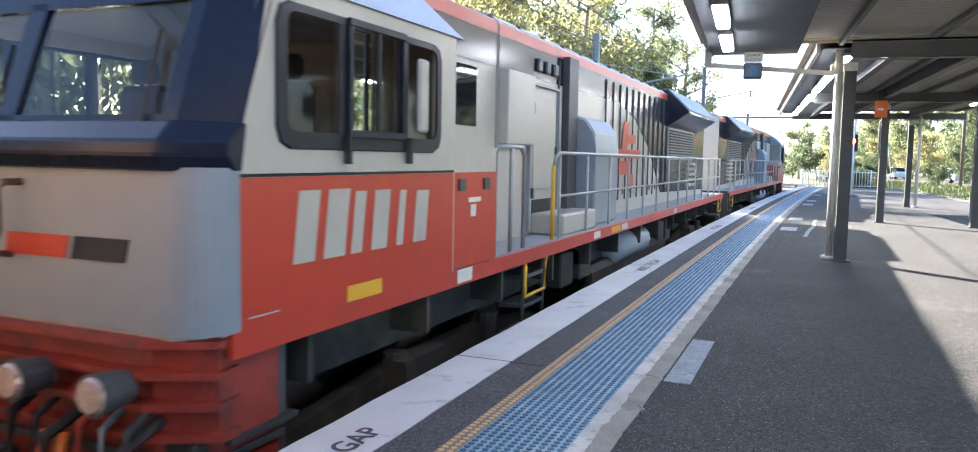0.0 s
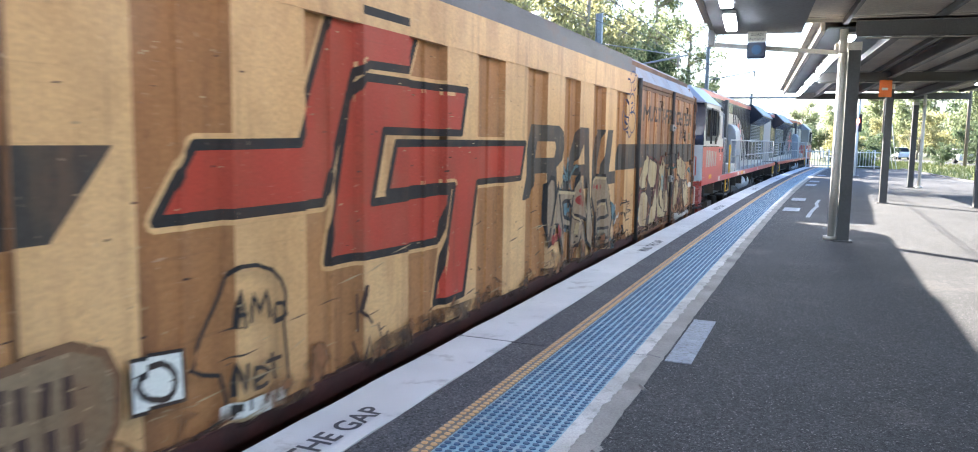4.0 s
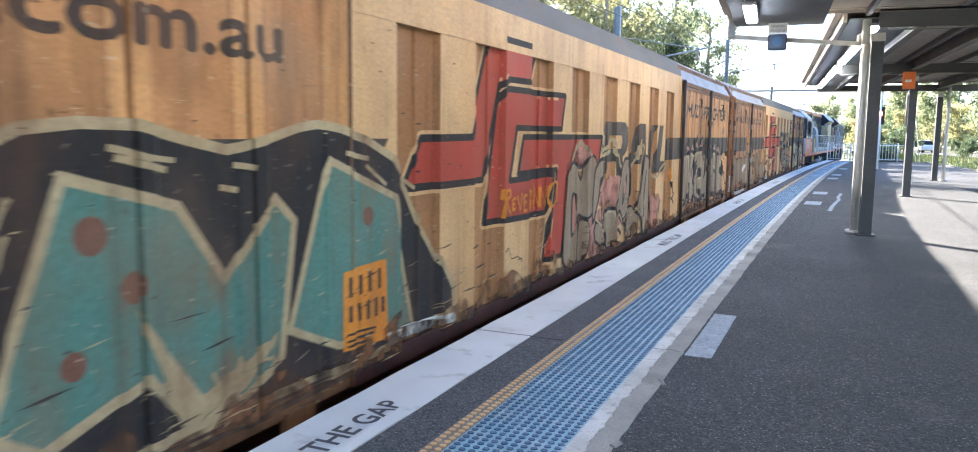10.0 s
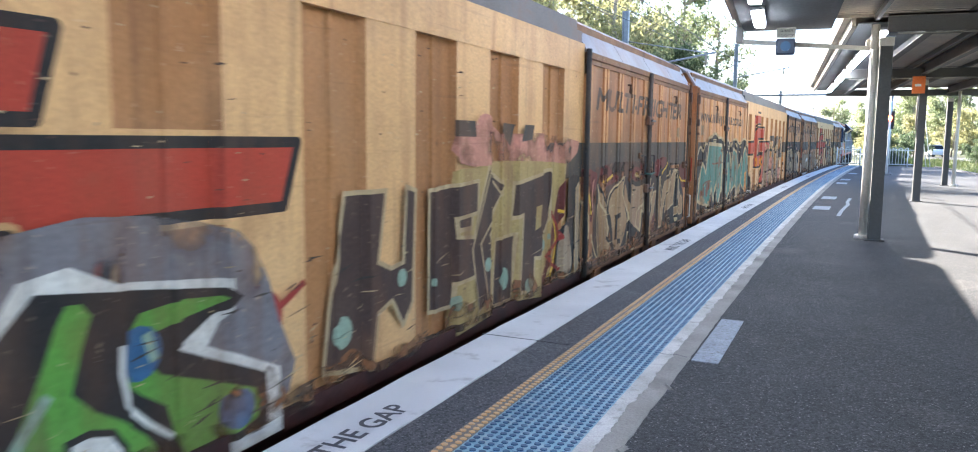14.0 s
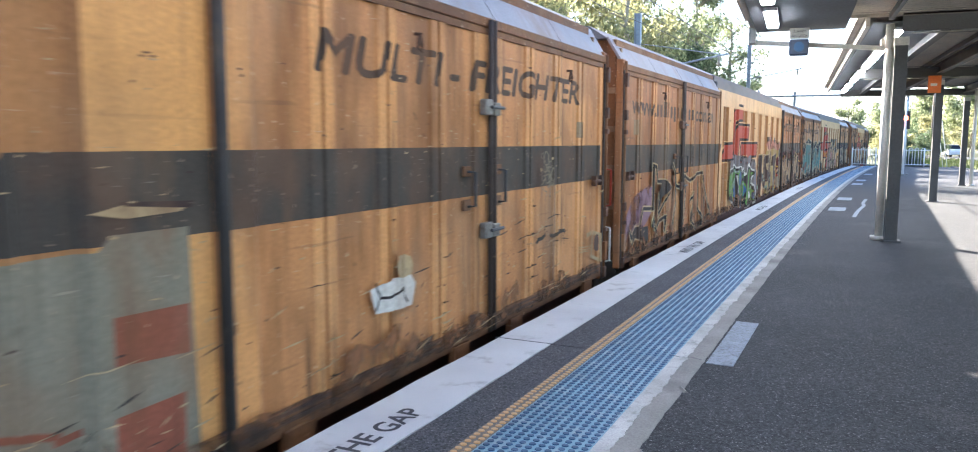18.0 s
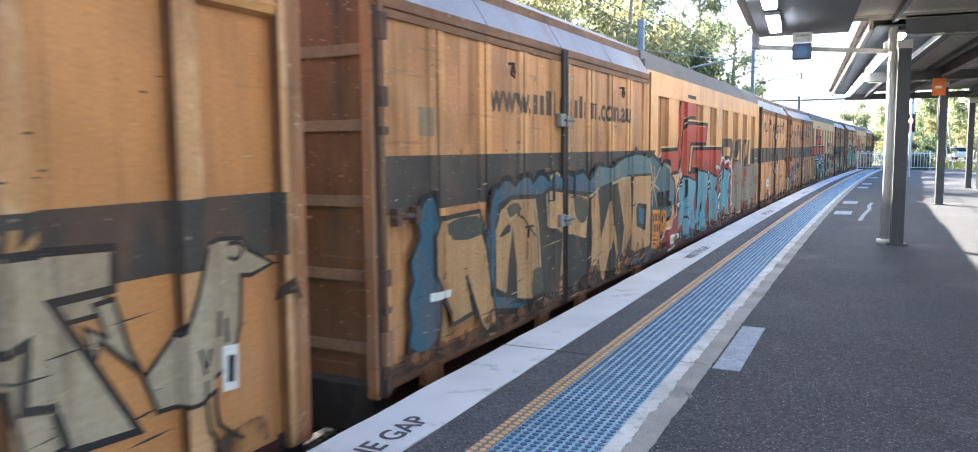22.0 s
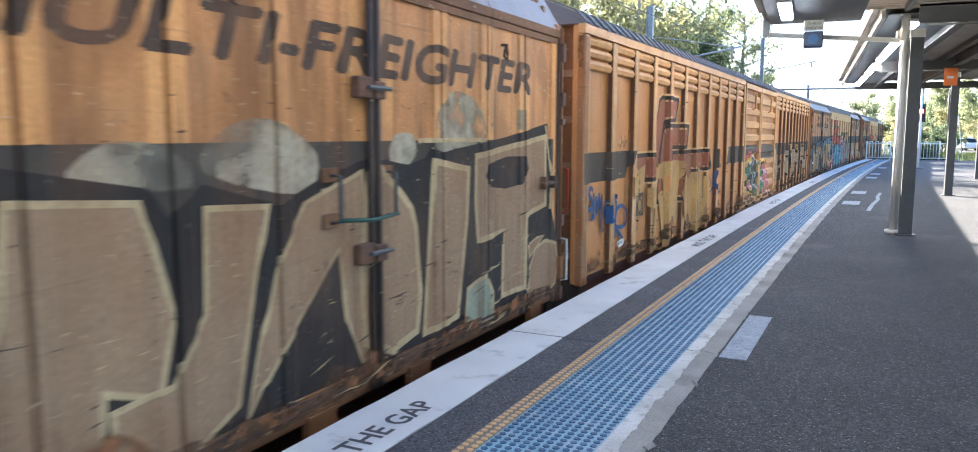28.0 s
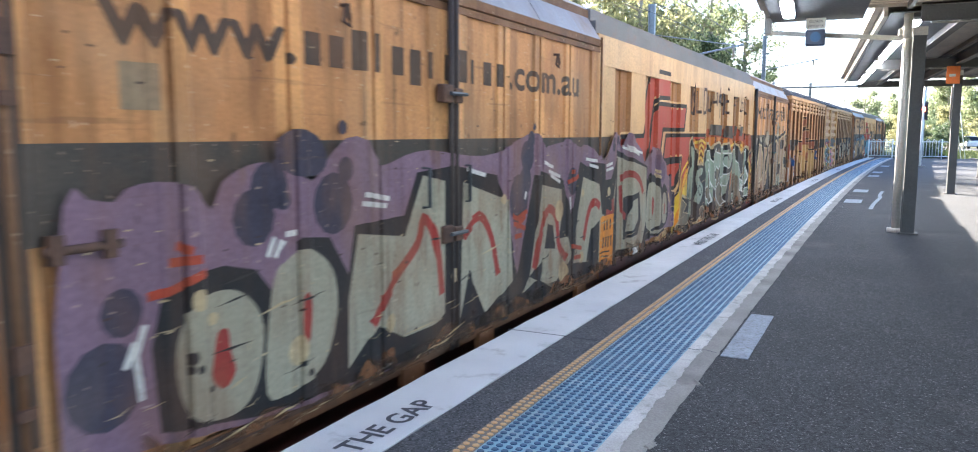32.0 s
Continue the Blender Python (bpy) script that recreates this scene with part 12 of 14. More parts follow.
s.shape("white_sticker", [(21.83, 0.54), (21.93, 0.53), (21.92, 0.31), (21.82, 0.32)], SIGN_WHITE)
s.shape("white_sticker", [(21.86, 0.49), (21.91, 0.48), (21.9, 0.35), (21.85, 0.36)], P_BLACK)
s.shape("letter_fill", [(14.43, 1.11), (14.76, 1.1), (15.04, 0.69), (15.13, 0.66), (15.16, 0.78), (15.62, 1.07), (15.84, 1.07), (15.77, 0.26), (15.48, 0.28), (15.54, 0.86), (15.16, 0.57), (15.15, 0.27), (15.1, 0.25), (14.96, 0.42), (14.77, 0.93), (14.7, 0.27), (14.37, 0.27)], P_STONE, P_BLACK, 0.03, label="grey sprayed letter with a black edge")
s.lines("graffiti_tag", [[(13.96, 0.88), (13.96, 0.8)], [(13.96, 0.88), (14.01, 0.87), (13.96, 0.84), (14.08, 0.8), (13.96, 0.8)], [(14.11, 0.87), (14.11, 0.78)], [(14.14, 0.77), (14.14, 0.87), (14.19, 0.85), (14.15, 0.82), (14.21, 0.77)], [(14.25, 0.77), (14.25, 0.86), (14.32, 0.83), (14.34, 0.79), (14.25, 0.77)], [(13.95, 0.75), (13.95, 0.64)], [(13.95, 0.75), (13.99, 0.72), (13.95, 0.7), (14, 0.66), (13.95, 0.64)], [(14.01, 0.66), (14.07, 0.73), (14.12, 0.72), (14.08, 0.69), (14.13, 0.64)], [(14.13, 0.64), (14.17, 0.72), (14.19, 0.64)], [(14.14, 0.68), (14.19, 0.68)], [(14.22, 0.64), (14.22, 0.72)], [(14.24, 0.63), (14.24, 0.72), (14.3, 0.63), (14.3, 0.72)], [(13.93, 0.59), (14, 0.61), (14.18, 0.59), (14.29, 0.55)]], 0.02, P_BLACK, 0, label="small black tag")
s.shape("bare_patch", [(14.08, 1.37), (14.18, 1.41), (14.44, 1.4), (14.45, 1.35), (14.21, 1.33), (14.1, 1.34)], P_BROWN, P_CREAM, 0.012, soft=2, label="rusted dent with a chipped edge")
s.shape("bare_patch", [(13.91, 0.51), (14.12, 0.44), (14.31, 0.45), (14.28, 0.4), (14.12, 0.39), (13.92, 0.43)], P_BROWN, P_CREAM, 0.012, soft=2, label="rusted dent with a chipped edge")
s.lines("chipped_line", [[(13.98, 1.06), (14.16, 1.05)], [(14.09, 1.03), (14.19, 0.98), (14.1, 0.95)], [(14.08, 1.04), (14.14, 0.99), (13.99, 0.95)], [(13.93, 0.39), (13.99, 0.32), (13.96, 0.27)], [(14.09, 0.37), (14.15, 0.32)], [(14.14, 0.46), (14.33, 0.44)]], 0.012, P_CREAM, 0)
s.shape("graffiti_haze", [(9.95, 1.11), (10.24, 1.11), (10.6, 1.1), (10.82, 1.16), (11.21, 1.15), (11.65, 1.14), (11.91, 1.14), (11.96, 1), (12.32, 0.91), (12.74, 0.73), (12.32, 0.74), (11.28, 0.89), (10.1, 0.93), (9.94, 0.95)], P_PINKRED_VEIL, soft=2, label="pink spray haze")
s.shape("graffiti_cloud", [(12.32, 0.74), (12.59, 0.78), (12.77, 0.64), (12.79, 0.43), (13.07, 0.27), (13.12, 0.15), (12.57, 0.03), (12.3, 0.06), (12.18, 0.47)], P_HOT, soft=2, label="hot pink sprayed cloud")
s.shape("letter_edge", [(9.94, 0.91), (10.1, 0.94), (10.46, 0.98), (10.59, 0.97), (10.66, 1.06), (10.92, 1.08), (11.07, 0.97), (11.18, 0.87), (11.33, 0.96), (11.72, 0.99), (11.75, 0.9), (12.32, 0.91), (12.35, 0.81), (12.25, 0.64), (12.12, 0.5), (12.34, 0.44), (12.51, 0.17), (12.4, 0.04), (11.71, 0.03), (10.55, 0.18), (9.89, 0.26)], P_YELLOW, label="yellow rim of sprayed letters")
s.shape("letter_shade", [(9.93, 0.85), (10.1, 0.88), (10.43, 0.9), (10.59, 0.9), (10.66, 1), (10.91, 1.02), (11.07, 0.89), (11.28, 0.83), (11.33, 0.93), (11.7, 0.93), (11.74, 0.84), (12.26, 0.85), (12.19, 0.65), (12.06, 0.49), (12.31, 0.39), (12.38, 0.08), (11.72, 0.07), (10.55, 0.21), (9.89, 0.28)], P_BLACK, label="black sprayed shade")
s.shape("letter_fill", [(10.63, 0.85), (10.72, 0.97), (10.91, 0.98), (11.05, 0.84), (11.22, 0.87), (11.23, 0.6), (11.25, 0.23), (10.94, 0.18), (10.58, 0.22), (10.57, 0.54)], P_DEEPGREEN, soft=2, label="dark green sprayed letter")
s.shape("letter_fill", [(9.93, 0.79), (10.09, 0.83), (10.4, 0.86), (10.39, 0.68), (10.21, 0.59), (10.08, 0.58), (9.91, 0.53)], P_EMERALD, label="emerald sprayed letter")
s.shape("letter_fill", [(11.77, 0.79), (12.13, 0.81), (12.1, 0.67), (11.95, 0.59), (12.03, 0.5), (12.31, 0.37), (12.3, 0.14), (11.67, 0.1), (11.69, 0.43)], P_EMERALD, label="emerald sprayed letter")
s.shape("letter_fill", [(10.94, 0.15), (11.02, 0.27), (11.26, 0.26), (11.62, 0.12), (11.33, 0.04)], P_EMERALD, label="emerald sprayed letter")
s.shape("letter_fill", [(10.2, 0.43), (10.47, 0.49), (10.44, 0.26), (10.15, 0.33)], P_HOT, P_YELLOW, 0.03, label="hot pink sprayed wedge")
s.shape("letter_fill", [(10.4, 0.85), (10.59, 0.86), (10.6, 0.71), (10.45, 0.77)], P_PURPLE, soft=2)
s.lines("letter_highlight", [[(10.58, 0.48), (10.58, 0.74), (10.64, 0.9), (10.81, 1.01), (10.98, 0.96), (11.08, 0.83)], [(10.89, 0.56), (10.9, 0.45), (10.98, 0.31), (11.18, 0.3), (11.32, 0.21), (11.36, 0.07)], [(10.09, 0.85), (10.4, 0.88)], [(11.92, 0.43), (12.24, 0.43), (12.34, 0.32)], [(10.86, 0.62), (10.83, 0.55)], [(10.53, 0.5), (10.51, 0.25)], [(10.95, 0.66), (10.95, 0.6)]], 0.05, P_WHITE, 2, label="white highlight line")
s.lines("letter_highlight", [[(10.75, 0.51), (10.75, 0.27)], [(10.79, 0.56), (10.79, 0.28)], [(10.83, 0.46), (10.84, 0.3)], [(10.87, 0.45), (10.87, 0.31)], [(10.95, 0.48), (11.18, 0.46)], [(11.16, 0.85), (11.26, 0.77)], [(10.45, 0.86), (10.45, 0.67)]], 0.06, P_TEALBRIGHT, 0, label="turquoise sprayed stroke")
s.shape("letter_fill", [(11.66, 0.32), (12, 0.31), (11.96, 0.16), (11.8, 0.11)], P_TEALBRIGHT, P_BLACK, 0.03, label="turquoise sprayed triangle")
s.shape("letter_fill", [(11.75, 0.28), (11.93, 0.27), (11.89, 0.2), (11.8, 0.18)], P_EMERALD)
s.lines("letter_line", [[(11.73, 0.42), (11.84, 0.61), (11.89, 0.53), (11.75, 0.42)], [(11.79, 0.72), (12.07, 0.71)], [(11.41, 0.72), (11.46, 0.86), (11.6, 0.89)]], 0.035, P_BLACK, 0)
s.lines("graffiti_star", [[(12.13, 0.62), (12.66, 0.56)], [(12.32, 0.71), (12.51, 0.44)], [(12.35, 0.66), (12.43, 0.5)], [(12.25, 0.53), (12.55, 0.65)]], 0.02, P_WHITE, 0, label="white sprayed star")
s.lines("letter_line", [[(12.65, 0.19), (12.69, 0.25), (12.74, 0.17)], [(12.77, 0.44), (12.93, 0.28)]], 0.02, P_MAROON, 2)
s.lines("graffiti_tag", [[(12.99, 0.42), (12.99, 0.5), (13.1, 0.51), (13.05, 0.45), (13.16, 0.36)], [(13.21, 0.49), (13.23, 0.37)], [(13.34, 0.48), (13.28, 0.44), (13.39, 0.39), (13.32, 0.36)]], 0.022, P_BROWN, 0, label="small brown tag")
s.shape("letter_fill", [(1.81, 0.95), (2.49, 1.08), (2.45, 0.8), (2.39, 0.66), (2.08, 0.43), (2.06, 0.71), (1.82, 0.73)], P_SAND, label="sand-coloured sprayed letter")
s.shape("letter_fill", [(1.67, 0.87), (1.8, 0.88), (1.73, 0.64)], P_SAND, label="sand-coloured sprayed letter")
s.shape("letter_fill", [(2.57, 0.71), (2.65, 0.78), (2.94, 0.73), (2.98, 0.57), (3.04, 0.22), (3.12, -0.05), (3.4, -0.08), (3.32, 0.25), (3.13, 0.63), (3.41, 0.69), (3.59, 0.61), (3.58, 0.11), (3.46, -0.11), (3.23, -0.12), (2.69, -0.01), (2.74, 0.45), (2.64, 0.51)], P_SAND, soft=2, label="sand-coloured sprayed letter")
s.shape("letter_fill", [(3.02, 0.99), (3.33, 1.09), (4.3, 1.08), (4.3, 0.86), (4.17, 0.43), (4.28, 0.31), (3.96, 0.22), (3.41, 0.67), (3.33, 0.86), (3.02, 0.87)], P_SAND, soft=2, label="sand-coloured sprayed letter")
s.shape("letter_fill", [(4.35, 0.86), (4.87, 0.78), (5, 0.88), (5.73, 0.85), (5.82, 0.6), (5.76, -0.06), (5.12, -0.06), (4.95, 0.09), (4.41, 0.22), (4.31, 0.36)], P_SAND, soft=2, label="sand-coloured sprayed letter")
s.shape("letter_fill", [(5.89, 0.69), (6.04, 0.77), (5.98, 0.03), (5.84, -0.08)], P_SAND, soft=2, label="sand-coloured sprayed letter")
s.lines("letter_line", [[(2.3, 0.39), (2.26, 0.25)], [(2.28, 0.13), (2.28, 0.08)], [(5.49, 1.04), (5.24, 1), (5.73, 0.85)], [(2.77, 1.07), (3.02, 1.01)]], 0.05, P_SAND, 2)
s.shape("letter_counter", [(3.41, 0.89), (3.54, 0.9), (3.47, 0.67)], PANEL_O)
s.shape("letter_counter", [(4.41, 0.5), (4.81, 0.49), (4.77, 0.25), (4.41, 0.29)], PANEL_O, soft=2)
s.shape("graffiti_box", [(2.09, 0.73), (2.43, 0.73), (2.43, 0.43), (2.12, 0.45)], P_BROWN)
s.shape("graffiti_box", [(2.15, 0.68), (2.36, 0.68), (2.36, 0.48), (2.18, 0.48)], P_SAND)
s.lines("graffiti_ring", [[(2.27, 0.67), (2.35, 0.59), (2.33, 0.51), (2.25, 0.48), (2.19, 0.54), (2.19, 0.63)]], 0.035, P_BROWN, closed=True)
s.lines("graffiti_line", [[(2.25, 0.74), (2.15, 0.84), (2.18, 0.9), (2.25, 0.84)]], 0.03, P_BROWN)
s.lines("graffiti_tag", [[(0.53, 0.87), (0.44, 0.9), (0.41, 0.84), (0.5, 0.76), (0.53, 0.68), (0.4, 0.68), (0.34, 0.77)], [(0.55, 0.84), (0.56, 0.67), (0.5, 0.57), (0.59, 0.59)], [(0.63, 0.8), (0.63, 0.63), (0.69, 0.74), (0.67, 0.59)], [(0.72, 0.83), (0.77, 0.67), (0.82, 0.79), (0.81, 0.5), (0.88, 0.38)], [(0.96, 0.73), (0.9, 0.56), (0.99, 0.65), (0.99, 0.47)], [(1.04, 0.78), (1.11, 0.6), (1.02, 0.48)], [(1.12, 0.77), (1.32, 0.69), (1.3, 0.49), (1.22, 0.45)], [(1.34, 0.6), (1.53, 0.63), (1.72, 0.54), (1.67, 0.39), (1.44, 0.38), (1.29, 0.4), (1.6, 0.22), (1.72, 0.05)], [(1.32, 0.63), (1.28, 0.26)]], 0.05, P_NAVYBLUE, label="blue sprayed tag")
s.lines("graffiti_tag", [[(6.38, 0.74), (6.52, 0.63), (6.34, 0.55)], [(6.61, 0.79), (6.73, 0.37)], [(6.78, 0.84), (6.81, 0.44), (7.37, 0.44)], [(6.43, 0.47), (6.91, 0.6)]], 0.025, P_NAVYBLUE, 2, label="blue sprayed tag")
s.shape("white_sticker", [(1.39, 0.22), (1.63, 0.23), (1.63, 0.15), (1.39, 0.14)], SIGN_WHITE)
s.lines("stencil_bars", [[(1.44, 0.21), (1.44, 0.17)], [(1.49, 0.21), (1.49, 0.17)], [(1.56, 0.21), (1.55, 0.17)]], 0.02, P_BLACK, 0)
s.shape("dust_patch", [(1.33, 1.33), (1.5, 1.51), (1.67, 1.38), (1.53, 1.27)], P_SAND_VEIL, label="pale dusty patch")
s.lay("painted_letter", word("A", 6.05, 0.9, 0.32, thick=0.02, width=0.45), BAND)
s.lay("painted_letter", word("L", 6.75, 0.9, 0.32, thick=0.02, width=0.4), BAND)
s.lay("stencil_letter", word("B", 0.3, 0.62, 0.14, thick=0.006), P_BROWN)
s.lay("stencil_letter", word("A", 22.19, 0.7, 0.12, thick=0.005), P_BROWN)
scratches(s, 0.2, 22.1, 0.0, 1.9, 200, P_CREAM, 25, 0.4)
soiled(s, 75)

# sixth van
s = livery(VANS[5], rail=False)
s.shape("spray_puff", [(20.06, 1.55), (20.19, 1.68), (20.38, 1.76), (20.66, 1.71), (20.79, 1.57), (20.82, 1.42), (20.4, 1.33), (20.1, 1.34)], P_PALE_VEIL, soft=3, label="pale sprayed puff")
s.shape("spray_puff", [(19.5, 1.38), (19.61, 1.46), (19.79, 1.46), (19.84, 1.35), (19.73, 1.26), (19.54, 1.27)], P_PALE_VEIL, soft=3, label="pale sprayed puff")
s.shape("spray_puff", [(16.75, 1.26), (16.9, 1.36), (17.07, 1.33), (17.01, 1.19)], P_PALE_VEIL, soft=3, label="pale sprayed puff")
s.shape("spray_puff", [(17.4, 1.27), (17.55, 1.42), (17.84, 1.4), (17.96, 1.23)], P_PALE_VEIL, soft=3, label="pale sprayed puff")
s.shape("spray_puff", [(18.05, 1.29), (18.17, 1.48), (18.48, 1.53), (18.83, 1.36), (18.72, 1.15)], P_PALE_VEIL, soft=3, label="pale sprayed puff")
s.shape("letter_shade", [(16.4, 1.13), (16.44, 1.06), (16.89, 1.2), (17.1, 1.35), (17.74, 1.24), (17.83, 1.11), (18.04, 1.24), (18.53, 1.11), (18.84, 1.22), (19.28, 1.33), (19.73, 1.27), (20.17, 1.34), (21.94, 1.51), (22.15, 0.63), (22.24, -0.08), (19.61, 0), (18.21, -0.01), (16.97, 0.02), (16.38, 0.03)], P_BLACK, label="black sprayed shade")
s.shape("letter_fill", [(16.45, 1.05), (16.84, 1.14), (16.88, 0.95), (16.99, 0.47), (16.95, 0.22), (16.85, 0.02), (16.45, 0.08), (16.54, 0.39), (16.47, 0.74)], P_NULT, P_CREAM, 0.03, label="brown-grey sprayed letter with a pale rim")
s.shape("letter_fill", [(17.14, 1.22), (17.7, 1.18), (17.84, 0.69), (17.75, 0.36), (17.5, 0.45), (17.45, -0.03), (16.97, 0.06), (17.02, 0.5), (17.11, 0.86)], P_NULT, P_CREAM, 0.03, label="brown-grey sprayed letter with a pale rim")
s.shape("letter_fill", [(18.05, 1.13), (18.43, 1.11), (18.33, 0.71), (18.21, 0.18), (17.82, 0), (17.56, -0.02), (17.53, 0.36), (17.82, 0.39), (18.03, 0.66)], P_NULT, P_CREAM, 0.03, label="brown-grey sprayed letter with a pale rim")
s.shape("letter_fill", [(18.72, 1.1), (19.21, 1.25), (19.28, 0.81), (19.43, 0.15), (19.19, 0.14), (19.05, 0.42), (19.01, 0.83), (18.42, 0.28), (18.26, 0.08), (18.36, 0.43), (18.48, 0.79)], P_NULT, P_CREAM, 0.025, label="brown-grey sprayed letter with a pale rim")
s.shape("letter_shade", [(19.45, 1.32), (19.62, 1.22), (19.78, 1.18), (20.02, 1.37), (20.29, 1.31), (20.56, 1.28), (20.69, 1.39), (21.13, 1.43), (22.08, 1.56), (22.15, 0.79), (22.31, 0.47), (22.29, -0.01), (21.31, 0.01), (20.42, 0.06), (19.86, 0.16), (19.81, 0.81), (19.63, 1.03), (19.44, 1.21)], P_BLACK, label="black sprayed shade")
s.shape("letter_fill", [(20.05, 1.28), (20.56, 1.21), (20.53, 0.86), (20.39, 0.16), (19.92, 0.14), (19.97, 0.57)], P_NULT, P_CREAM, 0.045, label="brown-grey sprayed letter with a pale rim")
s.shape("letter_fill", [(20.68, 1.3), (22.03, 1.44), (22.05, 0.84), (21.59, 0.78), (21.57, 0.17), (21.14, 0.17), (21.16, 0.69), (20.71, 0.67), (20.67, 0.96)], P_NULT, P_CREAM, 0.045, label="brown-grey sprayed letter with a pale rim")
s.shape("letter_shade", [(20.87, 1.24), (21.57, 1.28), (21.5, 1.05), (20.89, 1.06)], P_BLACK, soft=2)
s.shape("letter_shade", [(20.57, 0.6), (21.16, 0.69), (21.15, 0.59), (20.99, 0.55), (20.94, 0.33), (20.82, 0.41), (20.52, 0.37)], P_BLACK)
s.shape("letter_fill", [(20.54, 0.33), (20.82, 0.39), (20.94, 0.23), (20.93, 0.02), (20.5, 0.03)], P_SAGE, P_CREAM, 0.03, label="sage sprayed patch")
s.shape("letter_fill", [(21.62, 0.51), (21.86, 0.56), (22.01, 0.56), (21.65, 0.39)], P_NULT, P_CREAM, 0.02)
s.shape("letter_fill", [(21.82, 0.47), (22.26, 0.46), (22.25, 0.09), (21.85, 0.04), (21.61, 0.1)], P_NULT, P_CREAM, 0.03, soft=2, label="brown-grey sprayed letter with a pale rim")
s.shape("letter_fill", [(19.27, 1.23), (19.49, 1.18), (19.76, 0.99), (19.83, 0.7), (19.82, 0.18), (19.21, 0.25)], P_NULT, P_CREAM, 0.05, soft=2, label="brown-grey sprayed letter with a pale rim")
s.lines("graffiti_line", [[(22.02, 1.54), (22.15, 1.12), (22.14, 0.79)], [(19.85, 1.42), (20.81, 1.42)]], 0.03, P_CREAM, 0)
s.shape("graffiti_haze", [(11.71, 1.49), (12.13, 1.47), (12.81, 1.53), (13.4, 1.54), (14.11, 1.62), (15.1, 1.46), (16.05, 1.43), (16.21, 1.02), (16.23, -0.04), (14.74, 0.18), (12.61, 0.54), (11.61, 0.5)], P_RUST_VEIL, soft=2, label="orange-red spray haze")
s.shape("graffiti_flame", [(10.33, 1), (10.65, 1.34), (11.3, 1.37), (12.24, 1.4), (14.61, 1.31), (15.86, 1.15), (16.08, 0.08), (12.24, 0.08), (10.61, 0.02), (9.54, 0.01), (9.76, 0.39), (10, 0.77)], P_ORANGE_VEIL, soft=2, label="orange sprayed flames")
s.shape("graffiti_flame", [(9.85, 0.57), (10.22, 0.84), (10.58, 1), (10.41, 0.82), (10.32, 0.55), (10.1, 0.52), (9.93, 0.22), (9.74, 0.07), (9.61, 0.02)], P_YELLOW, soft=2, label="yellow sprayed flame")
s.lines("graffiti_flame", [[(9.82, 0.05), (9.84, 0.31), (10, 0.61), (10.33, 0.83)], [(9.74, 0.14), (9.71, 0.4), (9.85, 0.57), (10, 0.8)], [(10, 0.67), (10.22, 0.88), (10.58, 0.98)]], 0.05, P_ORANGE, label="orange flame line")
s.lines("graffiti_flame", [[(9.55, 0.08), (9.66, 0.29), (9.6, 0.43), (9.81, 0.51), (9.91, 0.79), (10.01, 0.9), (10.33, 1.04)], [(11.06, 1.21), (11.22, 1.28), (11.42, 1.22)], [(11.07, 1.13), (11.23, 1.19), (11.39, 1.11)], [(11.04, 1.05), (11.21, 1.08), (11.36, 1.01)], [(10.92, 1.3), (11.22, 1.35), (11.55, 1.29)], [(14.62, 0.99), (14.82, 1.08), (15.16, 0.93)], [(14.59, 0.86), (14.83, 0.93), (15.05, 0.8)], [(13.63, 1.2), (14.18, 1.26), (14.55, 1.2)]], 0.045, P_YELLOW, label="yellow flame line")
s.lines("graffiti_flame", [[(14.85, 1.16), (15, 1.12), (15.09, 1), (15.13, 0.81)], [(14.85, 1.08), (14.97, 1.05), (15.05, 0.94), (15.09, 0.77)], [(14.84, 1), (14.94, 0.97), (15.01, 0.86), (15.04, 0.69)], [(14.86, 1.22), (15.03, 1.2), (15.13, 1.06), (15.16, 0.88)], [(15.84, 0.95), (16.02, 0.81), (16.1, 0.82), (16.16, 0.69), (16.27, 0.64)], [(15.86, 0.66), (16.01, 0.57), (16.13, 0.42), (16.25, 0.33)], [(15.89, 0.48), (16, 0.39), (16.07, 0.25)]], 0.06, P_YELLOW, label="yellow flame line")
s.lines("graffiti_flame", [[(15.84, 0.61), (15.97, 0.52), (16.06, 0.35)], [(15.86, 0.4), (15.96, 0.32)], [(14.84, 1.04), (14.95, 1.01), (15.03, 0.9), (15.06, 0.73)]], 0.05, P_ORANGE)
s.shape("letter_edge", [(10.39, 0.93), (10.64, 1.01), (10.64, 1.31), (10.72, 1.37), (10.92, 1.26), (11.03, 1.14), (11.02, 0.96), (11.42, 0.94), (11.48, 1.15), (11.87, 1.28), (12.2, 1.19), (12.24, 1.25), (12.65, 1.29), (12.95, 1.21), (13.63, 1.27), (13.88, 1.06), (14.45, 1.28), (14.93, 1.04), (15.65, 1.17), (15.77, 0.56), (15.73, -0.03), (14.23, -0), (13.38, 0.02), (12.6, -0.02), (11.9, 0.05), (11.2, 0.13), (10.89, 0.03), (10.3, 0.01), (9.84, 0.1), (10.04, 0.53), (10.32, 0.48)], P_CREAM, P_CREAM, 0.08, label="cream rim of sprayed letters")
